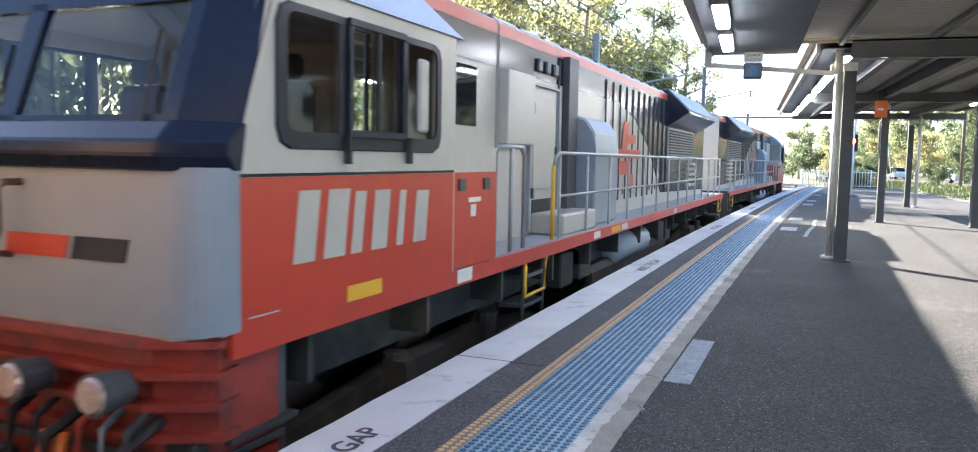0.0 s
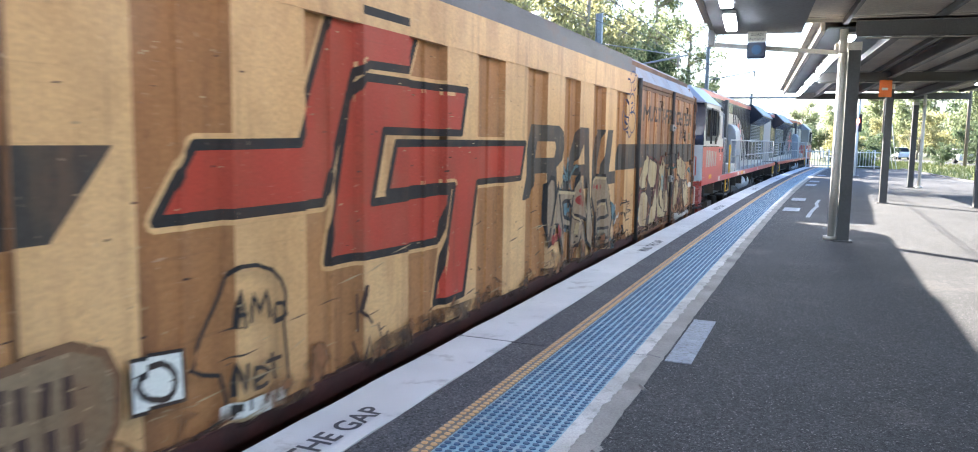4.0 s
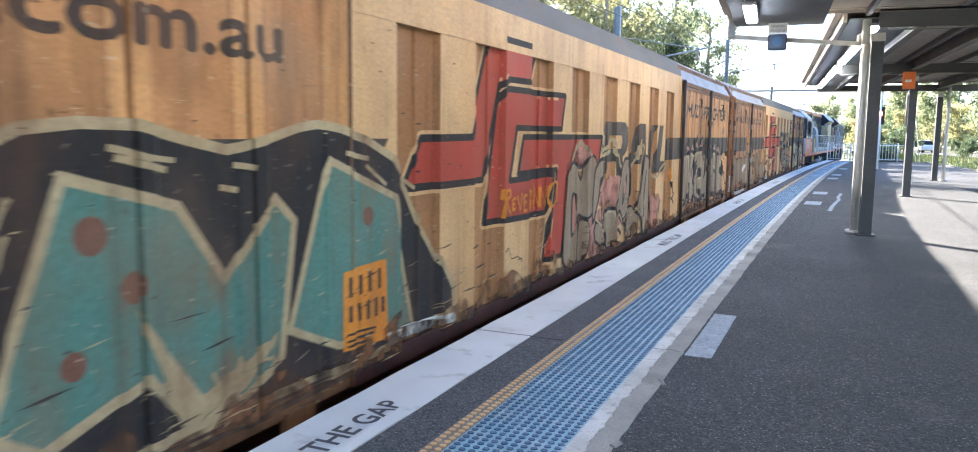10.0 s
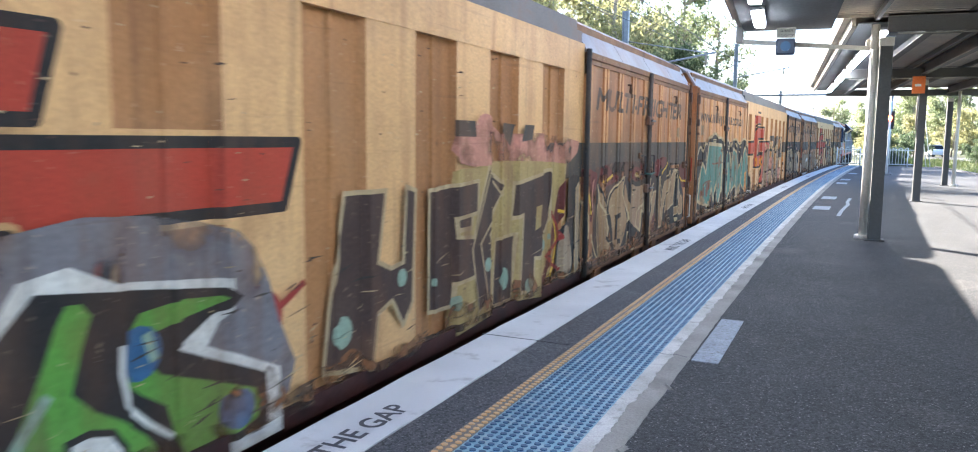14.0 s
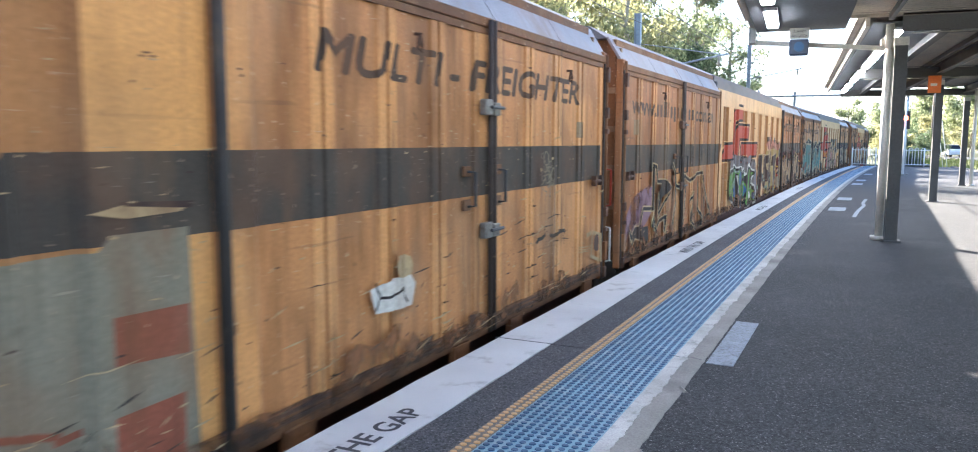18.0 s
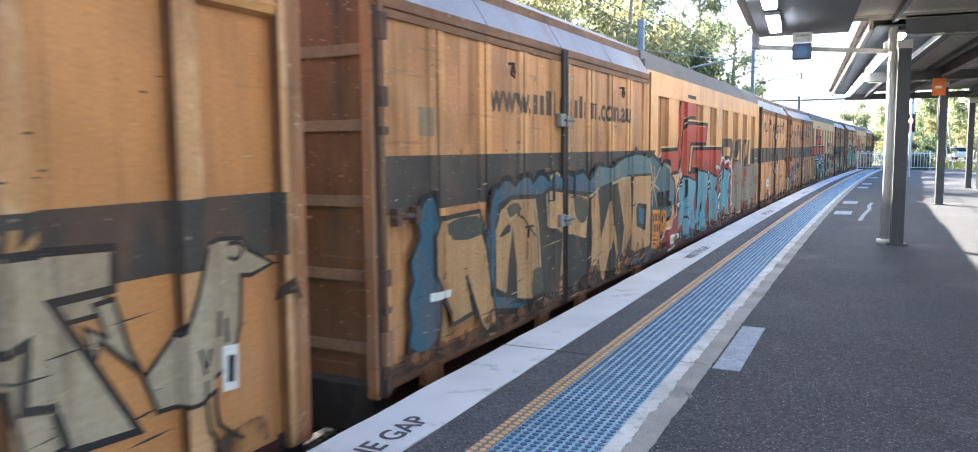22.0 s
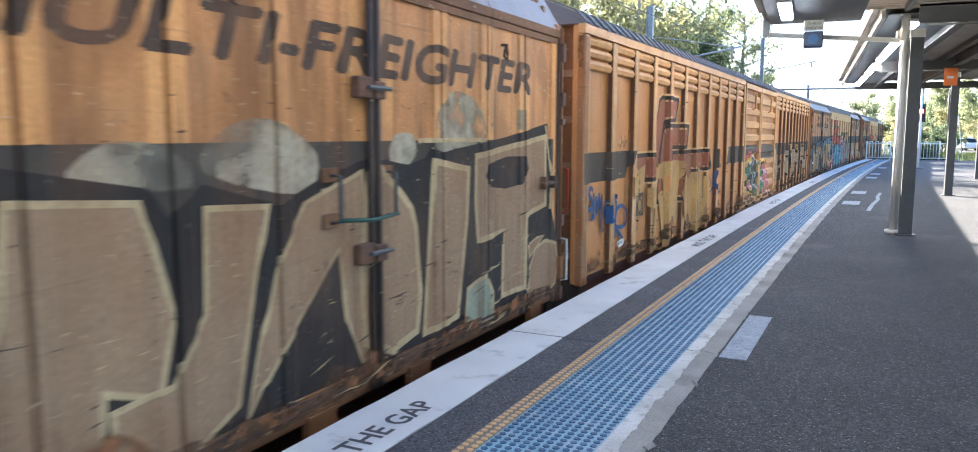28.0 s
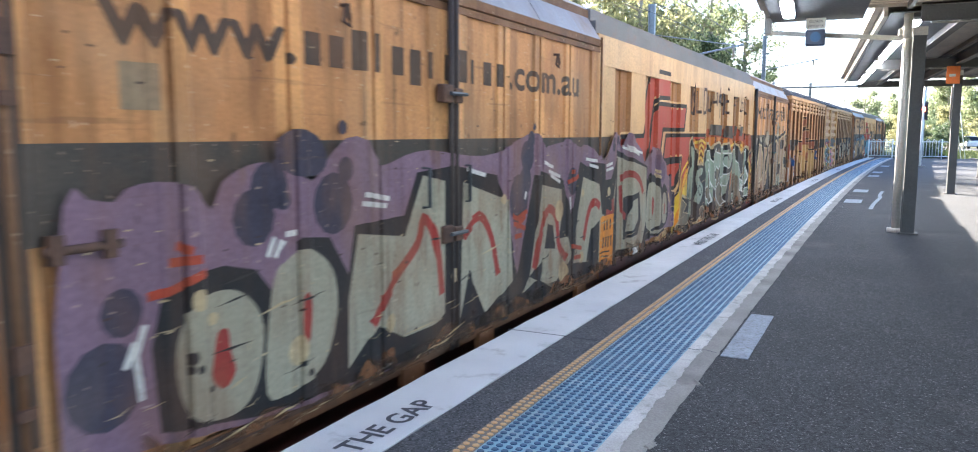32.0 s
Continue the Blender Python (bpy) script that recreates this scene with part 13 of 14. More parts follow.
s.shape("letter_shade", [(10.39, 0.93), (10.64, 1.01), (10.64, 1.31), (10.72, 1.37), (10.92, 1.26), (11.03, 1.14), (11.02, 0.96), (11.42, 0.94), (11.48, 1.15), (11.87, 1.28), (12.2, 1.19), (12.24, 1.25), (12.65, 1.29), (12.95, 1.21), (13.63, 1.27), (13.88, 1.06), (14.45, 1.28), (14.93, 1.04), (15.65, 1.17), (15.77, 0.56), (15.73, -0.03), (14.23, -0), (13.38, 0.02), (12.6, -0.02), (11.9, 0.05), (11.2, 0.13), (10.89, 0.03), (10.3, 0.01), (9.84, 0.1), (10.04, 0.53), (10.32, 0.48)], P_BLACK, label="black sprayed shade")
s.shape("letter_fill", [(10.68, 1.28), (10.99, 1.18), (10.91, 0.75), (10.79, 0.22), (10.55, 0.08), (10.3, 0.15), (10.62, 0.29), (10.68, 0.63), (10.56, 0.42), (10.36, 0.47), (10.34, 0.86), (10.57, 0.87), (10.71, 0.97)], P_SAGE, P_BLACK, 0.04, soft=2, label="sage sprayed letter")
s.shape("letter_fill", [(9.88, 0.14), (10.05, 0.49), (10.31, 0.4), (10.14, 0.3), (10.62, 0.22), (10.36, 0.1), (10.08, 0.08)], P_TAUPE, P_CREAM, 0.02, label="taupe sprayed letter")
s.shape("letter_fill", [(11, 0.9), (11.39, 0.92), (11.33, 0.78), (11.13, 0.76), (11.41, 0.64), (11.44, 0.47), (11.2, 0.32), (10.97, 0.38), (11.01, 0.58)], P_SAGE, P_BLACK, 0.04, soft=2, label="sage sprayed letter")
s.lines("letter_line", [[(11.13, 0.64), (11.28, 0.6), (11.33, 0.51), (11.2, 0.48), (11.09, 0.57), (11.13, 0.62)]], 0.025, P_BLACK)
s.shape("letter_fill", [(11.46, 0.98), (11.93, 1.2), (12.2, 0.68), (12.3, 0.77), (12.24, 0.23), (12.07, 0.55), (11.99, 0.13), (11.58, 0.22), (11.8, 0.63), (11.59, 0.8)], P_SAGE, P_BLACK, 0.04, label="sage sprayed letter")
s.shape("letter_fill", [(12.24, 1.11), (12.65, 1.22), (12.95, 1.02), (12.69, 0.73), (12.96, 0.26), (13.38, 0.14), (13.25, -0.01), (12.54, 0.05), (12.33, 0.57)], P_TAUPE, P_BLACK, 0.04, label="taupe sprayed letter")
s.shape("letter_fill", [(12.77, 1.14), (13.63, 1.19), (13.72, 0.92), (13.38, 0.83), (13.31, 0.66), (13.65, 0.57), (13.38, 0.31), (13.1, 0.24), (12.95, 0.7)], P_SAGE, P_BLACK, 0.04, label="sage sprayed letter")
s.shape("letter_fill", [(13.81, 0.79), (14.31, 1.19), (14.68, 0.59), (15.04, 0.21), (15.44, 0.66), (15.15, 1.03), (15.65, 1.08), (15.72, 0.12), (14.41, 0.06), (13.99, 0.35), (13.88, 0.12), (13.58, 0.17)], P_TAUPE, P_BLACK, 0.04, label="taupe sprayed letter")
s.shape("letter_fill", [(11.2, 0.25), (11.45, 0.29), (11.77, 0.08), (11.28, 0.13)], P_TAUPE, P_CREAM, 0.015, soft=2)
s.shape("letter_fill", [(12.24, 1.09), (12.38, 1.2), (12.45, 1.13), (12.79, 1.11), (12.76, 0.9), (12.63, 0.83), (12.44, 0.89), (12.36, 0.8), (12.29, 0.91), (12.31, 0.71), (12.46, 0.65), (12.42, 0.48), (12.21, 0.56), (12.03, 1), (11.87, 1.02), (11.88, 1.17), (12.05, 1.17), (12.22, 0.97)], P_SAGE, P_WHITE, 0.02, label="sage sprayed letter with a pale edge")
s.shape("letter_fill", [(12.04, 0.86), (12.21, 0.31), (12.05, 0.29), (11.83, 0.42), (11.84, 0.55), (11.97, 0.6)], P_TAUPE, P_WHITE, 0.02, soft=2, label="taupe sprayed letter")
s.shape("letter_fill", [(12.94, 1.04), (13.07, 1.21), (13.24, 1.2), (13.24, 1.1), (13.85, 1.09), (13.9, 0.98), (13.7, 0.83), (13.46, 0.83), (13.23, 0.95), (13.18, 0.8), (13.04, 0.64), (12.93, 0.78), (12.88, 0.93)], P_SAGE, P_WHITE, 0.02, soft=2, label="sage sprayed letter with a pale edge")
s.shape("letter_fill", [(12.77, 0.75), (13.04, 0.58), (13.34, 0.25), (13.4, 0.2), (13.09, 0.16), (12.74, 0.22), (12.47, 0.36), (12.48, 0.52), (12.69, 0.6)], P_TAUPE, P_WHITE, 0.02, soft=2, label="taupe sprayed letter")
s.shape("letter_fill", [(13.09, 0.54), (13.31, 0.71), (13.69, 0.72), (13.66, 0.62), (13.39, 0.5)], P_SAGE, P_WHITE, 0.02, label="sage sprayed letter")
s.shape("letter_fill", [(14.13, 1.11), (14.41, 1.19), (14.57, 0.91), (14.92, 0.62), (15.1, 0.55), (15.14, 0.91), (15.47, 1.13), (15.75, 1.09), (15.59, 0.86), (15.77, 0.7), (15.5, 0.59), (15.77, 0.4), (15.38, 0.13), (14.91, 0.05), (14.42, 0.08), (14.14, 0.23), (14.35, 0.34), (14.09, 0.62)], P_SAGE, P_WHITE, 0.02, label="sage sprayed letter with a pale edge")
s.shape("letter_fill", [(14.17, 0.61), (14.51, 0.68), (14.91, 0.4), (15.38, 0.22), (15, 0.12), (14.66, 0.02), (14.35, 0.18)], P_TAUPE, soft=2, label="taupe sprayed shade")
s.shape("graffiti_flame", [(13.75, 0.71), (13.9, 0.76), (13.86, 0.52), (13.68, 0.34)], P_RUSTRED, P_CREAM, 0.03)
s.lines("letter_line", [[(14.79, 0.47), (14.96, 0.33)], [(14.96, 0.45), (14.81, 0.34)], [(15.05, 0.4), (15.19, 0.26)], [(15.3, 0.38), (15.05, 0.28)]], 0.02, P_WHITE, 0)
s.lines("letter_line", [[(12.32, 0.79), (12.39, 0.8), (12.41, 0.73), (12.35, 0.69), (12.31, 0.74)], [(13.23, 0.95), (13.4, 1.06), (13.62, 0.97)], [(14.08, 0.32), (14.21, 0.13), (13.94, 0.09)]], 0.035, P_BLACK)
s.shape("graffiti_ground", [(12.3, 0.38), (12.43, 0.34), (12.4, 0.28), (12.32, 0.33)], P_OCHRE)
s.shape("letter_edge", [(15.15, 1.15), (15.76, 1.21), (15.85, 1.11), (15.81, 0.84), (15.92, 0.74), (15.89, 0.48), (15.96, 0.22), (15.86, 0.02), (15, 0.15), (14.75, 0.34), (14.77, 0.59), (15.07, 0.66), (15.17, 0.71)], P_CREAM, label="cream rim of a sprayed letter")
s.shape("letter_shade", [(15.18, 1.11), (15.74, 1.17), (15.8, 1.09), (15.77, 0.87), (15.88, 0.69), (15.85, 0.43), (15.92, 0.24), (15.83, 0.04), (15, 0.17), (14.75, 0.36), (14.77, 0.57), (15.09, 0.63), (15.24, 0.67)], P_BLACK)
s.shape("letter_fill", [(15.27, 1.06), (15.71, 1.12), (15.71, 0.91), (15.57, 0.88), (15.48, 0.63), (15.58, 0.71), (15.73, 0.78), (15.76, 0.68), (15.79, 0.56), (15.74, 0.4), (15.58, 0.44), (15.42, 0.38), (15.38, 0.19), (15.1, 0.29), (15.12, 0.49), (15.08, 0.59), (15.3, 0.67)], P_SAGE, P_WHITE, 0.025, label="sage sprayed letter with a pale edge")
s.shape("letter_fill", [(15.3, 0.7), (15.45, 0.89), (15.47, 0.63), (15.37, 0.5), (15.15, 0.52)], P_TAUPE, soft=2, label="taupe sprayed shade")
s.shape("letter_counter", [(15.5, 0.91), (15.61, 0.91), (15.64, 0.86), (15.53, 0.59), (15.47, 0.53)], P_BLACK)
s.shape("letter_fill", [(14.77, 0.56), (15.08, 0.5), (15.07, 0.3), (14.75, 0.34)], P_SAGE, P_WHITE, 0.025, label="sage sprayed letter")
s.shape("letter_fill", [(15.41, 0.25), (15.6, 0.3), (15.8, 0.33), (15.79, 0.16), (15.48, 0.14)], P_SAGE, P_WHITE, 0.02)
s.lines("letter_line", [[(14.91, 0.46), (14.99, 0.33)], [(15.01, 0.43), (14.91, 0.35)]], 0.04, P_WHITE, 0)
s.lines("graffiti_line", [[(15.84, 1.06), (16.1, 1.11), (16.11, 0.91), (16.03, 0.95)], [(16.11, 0.91), (16.23, 0.83), (16.28, 1.01), (16.33, 1.1)]], 0.05, P_CREAM, 0, label="cream sprayed line")
s.lines("graffiti_line", [[(15.86, 1.02), (16.09, 1.06), (16.16, 0.78), (16.28, 0.83), (16.32, 1.04)], [(16.31, 1.07), (16.34, 0.75), (16.3, 0.38)]], 0.05, P_BLACK, 0)
s.lines("graffiti_tag", [[(15.96, 0.34), (16.04, 0.41), (16.17, 0.35), (16.2, 0.24)], [(15.95, 0.2), (15.99, 0.24), (16.07, 0.13), (16.11, 0.18), (16.2, 0.05)], [(15.94, 0.08), (16.02, 0.08), (16.11, 0), (16.2, 0.09)], [(15.97, 0.29), (16.2, 0.2)]], 0.025, P_BLACK, label="black bubble tag")
s.shape("word_top", [(12.02, 1.61), (12.77, 1.6), (12.73, 1.41), (11.87, 1.44)], BAND)
s.shape("word_top", [(13.33, 1.6), (13.78, 1.59), (13.87, 1.36), (13.11, 1.4)], BAND)
s.shape("word_top", [(14.25, 1.6), (14.54, 1.59), (14.45, 1.41), (14.14, 1.41)], BAND)
s.shape("word_top", [(14.63, 1.6), (14.96, 1.59), (14.85, 1.41), (14.59, 1.41)], BAND)
s.lines("graffiti_tag", [[(10.68, 2.13), (10.62, 2.02), (10.56, 1.91), (10.57, 1.77), (10.7, 1.76), (10.74, 1.89), (10.71, 2.01), (10.74, 2.12), (10.71, 2.19), (10.63, 2.15), (10.61, 2.06), (10.72, 2.03)], [(10.94, 2.11), (10.93, 1.79), (11.09, 1.79)], [(11.23, 2.14), (11.22, 1.77), (11.4, 1.8), (11.45, 1.97), (11.41, 2.15), (11.21, 2.15)], [(11.78, 2.08), (11.75, 1.84), (11.9, 1.83), (11.97, 1.99)], [(12.14, 2.1), (12.12, 1.98), (12.29, 1.99)], [(12.24, 2.15), (12.26, 1.92)], [(12.46, 2.1), (12.4, 2), (12.58, 2), (12.6, 2.11), (12.46, 2.1)], [(12.52, 2.23), (12.52, 1.72)], [(12.8, 2.16), (12.77, 1.78)], [(13.09, 2.16), (13.07, 1.79)], [(12.78, 1.96), (13.09, 1.99)], [(13.27, 2.25), (13.24, 1.82)], [(13.27, 2.23), (13.4, 2.26)], [(13.26, 2.03), (13.4, 2.04)], [(13.24, 1.84), (13.41, 1.83)]], 0.05, P_BROWN, 0, label="brown sprayed words")
s.lines("graffiti_tag", [[(13.93, 2.12), (14.23, 2.14), (14.19, 1.99), (13.88, 1.98), (13.93, 2.12)], [(14.29, 2.13), (14.51, 2.16), (14.41, 1.91)], [(14.66, 2.14), (14.6, 1.89), (14.78, 1.9), (14.81, 2.06), (14.61, 2.05)], [(14.88, 1.9), (14.93, 2.13), (15.09, 1.98), (14.95, 1.85)], [(15.19, 2.18), (15.48, 2.19), (15.4, 2.06), (15.17, 1.85), (15.6, 1.86)]], 0.03, P_BROWN, 0, label="brown sprayed date")
s.shape("graffiti_cloud", [(0.35, 1.19), (0.45, 1.21), (0.56, 1.19), (0.62, 1.24), (0.76, 1.26), (0.94, 1.23), (1.05, 1.12), (1.12, 1.24), (1.29, 1.31), (1.46, 1.31), (1.73, 1.21), (1.84, 1.3), (2.03, 1.43), (2.22, 1.42), (2.34, 1.27), (2.61, 1.32), (2.9, 1.35), (3.42, 1.3), (3.89, 1.31), (4.46, 1.45), (4.68, 1.32), (5.33, 1.39), (6.09, 1.23), (6.47, 1.14), (6.59, 0.21), (5.03, 0.13), (3.19, 0.04), (1.74, 0.03), (0.73, 0.15), (0.29, 0.28)], P_PURPLE, soft=2, label="purple sprayed cloud")
s.shape("graffiti_cloud", [(4.08, 1.3), (4.3, 1.36), (4.42, 1.44), (4.57, 1.46), (4.69, 1.44), (4.79, 1.34), (4.83, 1.3), (4.94, 1.34), (5.11, 1.3), (5.22, 1.37), (5.33, 1.41), (5.48, 1.36), (5.59, 1.28), (5.77, 1.35), (6.02, 1.31), (6.39, 1.16), (6.66, 1.34), (6.8, 1.47), (7.1, 1.43), (7.15, 1.28), (7.43, 1.47), (7.58, 1.36), (7.83, 1.25), (8.04, 1.06), (8.49, 1.29), (8.76, 1.18), (9.05, 0.89), (9.06, 0.22), (8.04, 0.08), (6.36, 0.04), (4.94, 0.16), (4.01, 0.32)], P_PURPLE, soft=2, label="purple sprayed cloud")
s.dots("dark_spot", [(4.45, 1.27, 0.13), (4.41, 1.07, 0.12), (4.27, 0.93, 0.2), (4.53, 1.41, 0.07), (4.59, 1.51, 0.03), (5.45, 1.01, 0.13), (6.76, 1.39, 0.03), (6.76, 1.31, 0.05), (7.1, 1.34, 0.02)], P_DARKSPOT, "dark sprayed spot")
s.shape("graffiti_cloud", [(1.47, 1.38), (1.5, 1.45), (1.63, 1.48), (1.79, 1.44), (1.86, 1.32), (1.78, 1.24), (1.57, 1.25), (1.48, 1.31)], P_DARKSPOT, soft=3, label="dark sprayed cloud")
s.dots("dark_spot", [(2.0, 1.49, 0.04), (2.02, 1.26, 0.07), (1.41, 1.2, 0.12), (1.31, 1.06, 0.14), (1.91, 1.08, 0.17), (1.5, 1.13, 0.05), (1.48, 1.3, 0.04), (1.38, 1.03, 0.03), (2.25, 1.09, 0.03), (4.29, 0.92, 0.1), (4.53, 1.32, 0.05), (0.48, 0.47, 0.18), (0.57, 0.75, 0.1), (7.02, 1.38, 0.05)], P_DARKSPOT, "dark sprayed spot")
s.shape("letter_shade", [(0.76, 0.77), (0.89, 0.84), (1.11, 0.86), (1.31, 0.81), (1.47, 0.63), (1.62, 0.93), (1.87, 0.9), (2.03, 0.67), (2.09, 0.94), (2.34, 0.95), (2.6, 0.95), (2.75, 1.21), (3.19, 1.24), (3.89, 1.14), (4.26, 0.31), (4.59, 1.11), (5.22, 1.05), (5.36, 0.37), (5.96, 1.17), (6.47, 1.14), (6.6, 0.07), (4.62, 0.03), (3.19, 0.01), (2.07, 0.04), (1.28, 0.09), (0.73, 0.2), (0.7, 0.57)], P_BLACK, label="black sprayed shade")
s.shape("letter_fill", [(0.81, 0.54), (0.89, 0.69), (1.07, 0.75), (1.24, 0.7), (1.35, 0.53), (1.3, 0.26), (1.16, 0.15), (0.92, 0.19), (0.82, 0.34)], P_SILVERG, soft=4, label="pale grey bubble letter")
s.shape("letter_fill", [(1.41, 0.67), (1.51, 0.83), (1.7, 0.86), (1.89, 0.72), (1.92, 0.47), (1.8, 0.22), (1.57, 0.15), (1.36, 0.18)], P_SILVERG, soft=4, label="pale grey bubble letter")
s.shape("letter_fill", [(1.06, 0.56), (1.12, 0.56), (1.13, 0.46), (1.16, 0.36), (1.09, 0.29), (1.02, 0.35), (1.03, 0.45)], P_RED, soft=3, label="dark red sprayed blob")
s.shape("letter_fill", [(1.63, 0.62), (1.69, 0.6), (1.67, 0.39), (1.62, 0.36)], P_RED, soft=2, label="dark red sprayed blob")
s.shape("letter_fill", [(2.12, 0.89), (2.6, 0.82), (2.82, 1.19), (3.07, 1.14), (3.06, 0.24), (2.92, 0.18), (2.59, 0.18), (2.29, 0.32), (2.01, 0.13), (2.02, 0.52)], P_SILVERG, label="pale grey sprayed letter")
s.shape("letter_fill", [(3.32, 1.12), (4.06, 0.94), (4.14, 0.28), (3.69, 0.11), (3.41, 0.49), (3.27, 0.15)], P_SILVERG, label="pale grey sprayed letter")
s.shape("letter_fill", [(4.61, 0.36), (4.82, 0.94), (5.18, 0.97), (5.3, 0.2), (5.06, 0.18), (4.96, 0.42), (4.76, 0.23), (4.36, 0.13)], P_SILVERG, label="pale grey sprayed letter")
s.shape("letter_fill", [(5.45, 0.24), (5.88, 0.99), (6.06, 1.04), (6.46, 0.22), (6, 0.28)], P_SILVERG, label="pale grey sprayed letter")
s.lines("letter_line", [[(2.23, 0.34), (2.46, 0.56), (2.74, 0.75), (2.82, 0.91), (2.95, 0.77), (3.02, 0.38)], [(3.32, 0.73), (3.59, 0.86), (3.79, 0.67), (3.9, 0.37)], [(4.48, 0.27), (4.83, 0.72), (5.08, 0.8), (5.14, 0.4)], [(5.65, 0.33), (5.98, 0.73), (6.13, 0.4)]], 0.07, P_RED, label="dark red inner line")
s.dots("letter_spot", [(0.9, 0.48, 0.03), (0.94, 0.42, 0.02), (0.89, 0.43, 0.02), (1.01, 0.31, 0.015), (1.62, 0.27, 0.02), (1.67, 0.21, 0.02)], P_BLACK)
s.dots("letter_spot", [(0.95, 0.73, 0.05), (1.03, 0.63, 0.03), (1.58, 0.35, 0.08), (2.42, 0.31, 0.06), (3.19, 0.48, 0.05), (3.97, 0.95, 0.04)], P_CREAM, "pale yellow sprayed dab")
s.lines("graffiti_glint", [[(0.67, 0.68), (0.62, 0.56), (0.64, 0.37)], [(0.62, 0.62), (0.57, 0.52)], [(1.39, 0.86), (1.44, 0.95)], [(1.44, 0.85), (1.49, 0.93)], [(1.5, 0.96), (1.58, 0.96)], [(2.16, 1.06), (2.38, 1.03)], [(2.19, 1.11), (2.41, 1.07)], [(3.37, 1.21), (3.69, 1.15)], [(7.14, 1.31), (7.84, 1.22)], [(4.76, 1.21), (5, 1.16)]], 0.03, P_WHITE, 0, label="white glint")
s.lines("graffiti_stroke", [[(0.79, 0.92), (0.97, 0.91)], [(0.83, 0.99), (0.92, 0.95)], [(0.69, 0.79), (0.79, 0.8), (1, 0.85)], [(2.46, 0.6), (2.6, 0.65)], [(4.23, 0.7), (4.41, 0.78)], [(4.13, 0.81), (4.35, 0.74)]], 0.04, P_REDORANGE, 0, label="orange-red sprayed stroke")
s.shape("letter_shade", [(4.37, 0.3), (4.6, 1.03), (4.68, 1.14), (5.24, 1.03), (5.41, 0.68), (5.67, 1.19), (6.16, 1.05), (6.45, 0.97), (6.65, 0.97), (6.95, 1.28), (8.04, 1.06), (8.28, 0.85), (8.65, 0.84), (9.05, 0.56), (9.06, 0.22), (8.04, 0.08), (6.36, 0.04), (5.67, 0.07), (4.94, 0.09)], P_BLACK, label="black sprayed shade")
s.shape("letter_fill", [(4.71, 1.02), (5.2, 0.95), (5.22, 0.74), (5.14, 0.5), (5.33, 0.5), (5.45, 0.3), (5.24, 0.2), (5.01, 0.07), (4.69, 0.19), (4.76, 0.38), (4.58, 0.29), (4.5, 0.26), (4.63, 0.68)], P_SILVERG, label="pale grey sprayed letter")
s.shape("letter_counter", [(4.84, 0.67), (5, 0.64), (5.06, 0.42), (4.77, 0.46)], P_BLACK)
s.shape("letter_fill", [(5.65, 0.76), (5.76, 1.04), (6.19, 0.94), (6.27, 0.66), (6.64, 0.52), (6.83, 0.98), (6.74, 0.47), (6.74, 0.18), (6.19, 0.13), (6.21, 0.57), (6, 0.5), (5.88, 0.18), (5.47, 0.23)], P_SILVERG, label="pale grey sprayed letter")
s.shape("letter_fill", [(6.96, 1.21), (8.02, 1.04), (8.04, 0.38), (7.88, 0.11), (7.46, 0.11), (6.85, 0.16)], P_SILVERG, label="pale grey sprayed letter")
s.shape("letter_counter", [(7.24, 0.72), (7.73, 0.76), (7.81, 0.42), (7.68, 0.25), (7.27, 0.23)], P_BLACK)
s.shape("letter_counter", [(7.49, 0.67), (7.68, 0.69), (7.71, 0.43), (7.53, 0.32), (7.34, 0.31)], P_SILVERG)
s.shape("letter_fill", [(8.28, 0.54), (8.47, 0.8), (8.7, 0.76), (9.06, 0.44), (8.92, 0.18), (8.34, 0.17)], P_SILVERG, P_BLACK, 0.03, soft=2, label="pale grey bubble letter")
s.lines("letter_line", [[(4.58, 0.31), (4.69, 0.61), (4.79, 0.77), (4.95, 0.79), (5.08, 0.68), (5.14, 0.44), (5.32, 0.3)], [(5.79, 0.41), (5.9, 0.65), (6.04, 0.77), (6.21, 0.71)], [(7.1, 0.95), (7.43, 0.99), (7.73, 0.9), (7.88, 0.74)], [(7.1, 0.87), (7.15, 0.6), (7.34, 0.49)], [(6.5, 0.62), (6.71, 0.59), (6.71, 0.75)]], 0.08, P_RED, label="dark red inner line")
s.lines("letter_line", [[(8.43, 0.68), (8.62, 0.71), (8.64, 0.6)], [(8.77, 0.59), (8.94, 0.46), (8.81, 0.26)]], 0.025, P_BLACK, 2)
s.dots("letter_spot", [(5.14, 0.76, 0.1), (6.58, 0.84, 0.05), (5.24, 0.18, 0.1), (5.73, 0.25, 0.06), (5.75, 0.88, 0.04)], P_CREAM, "pale yellow sprayed dab")
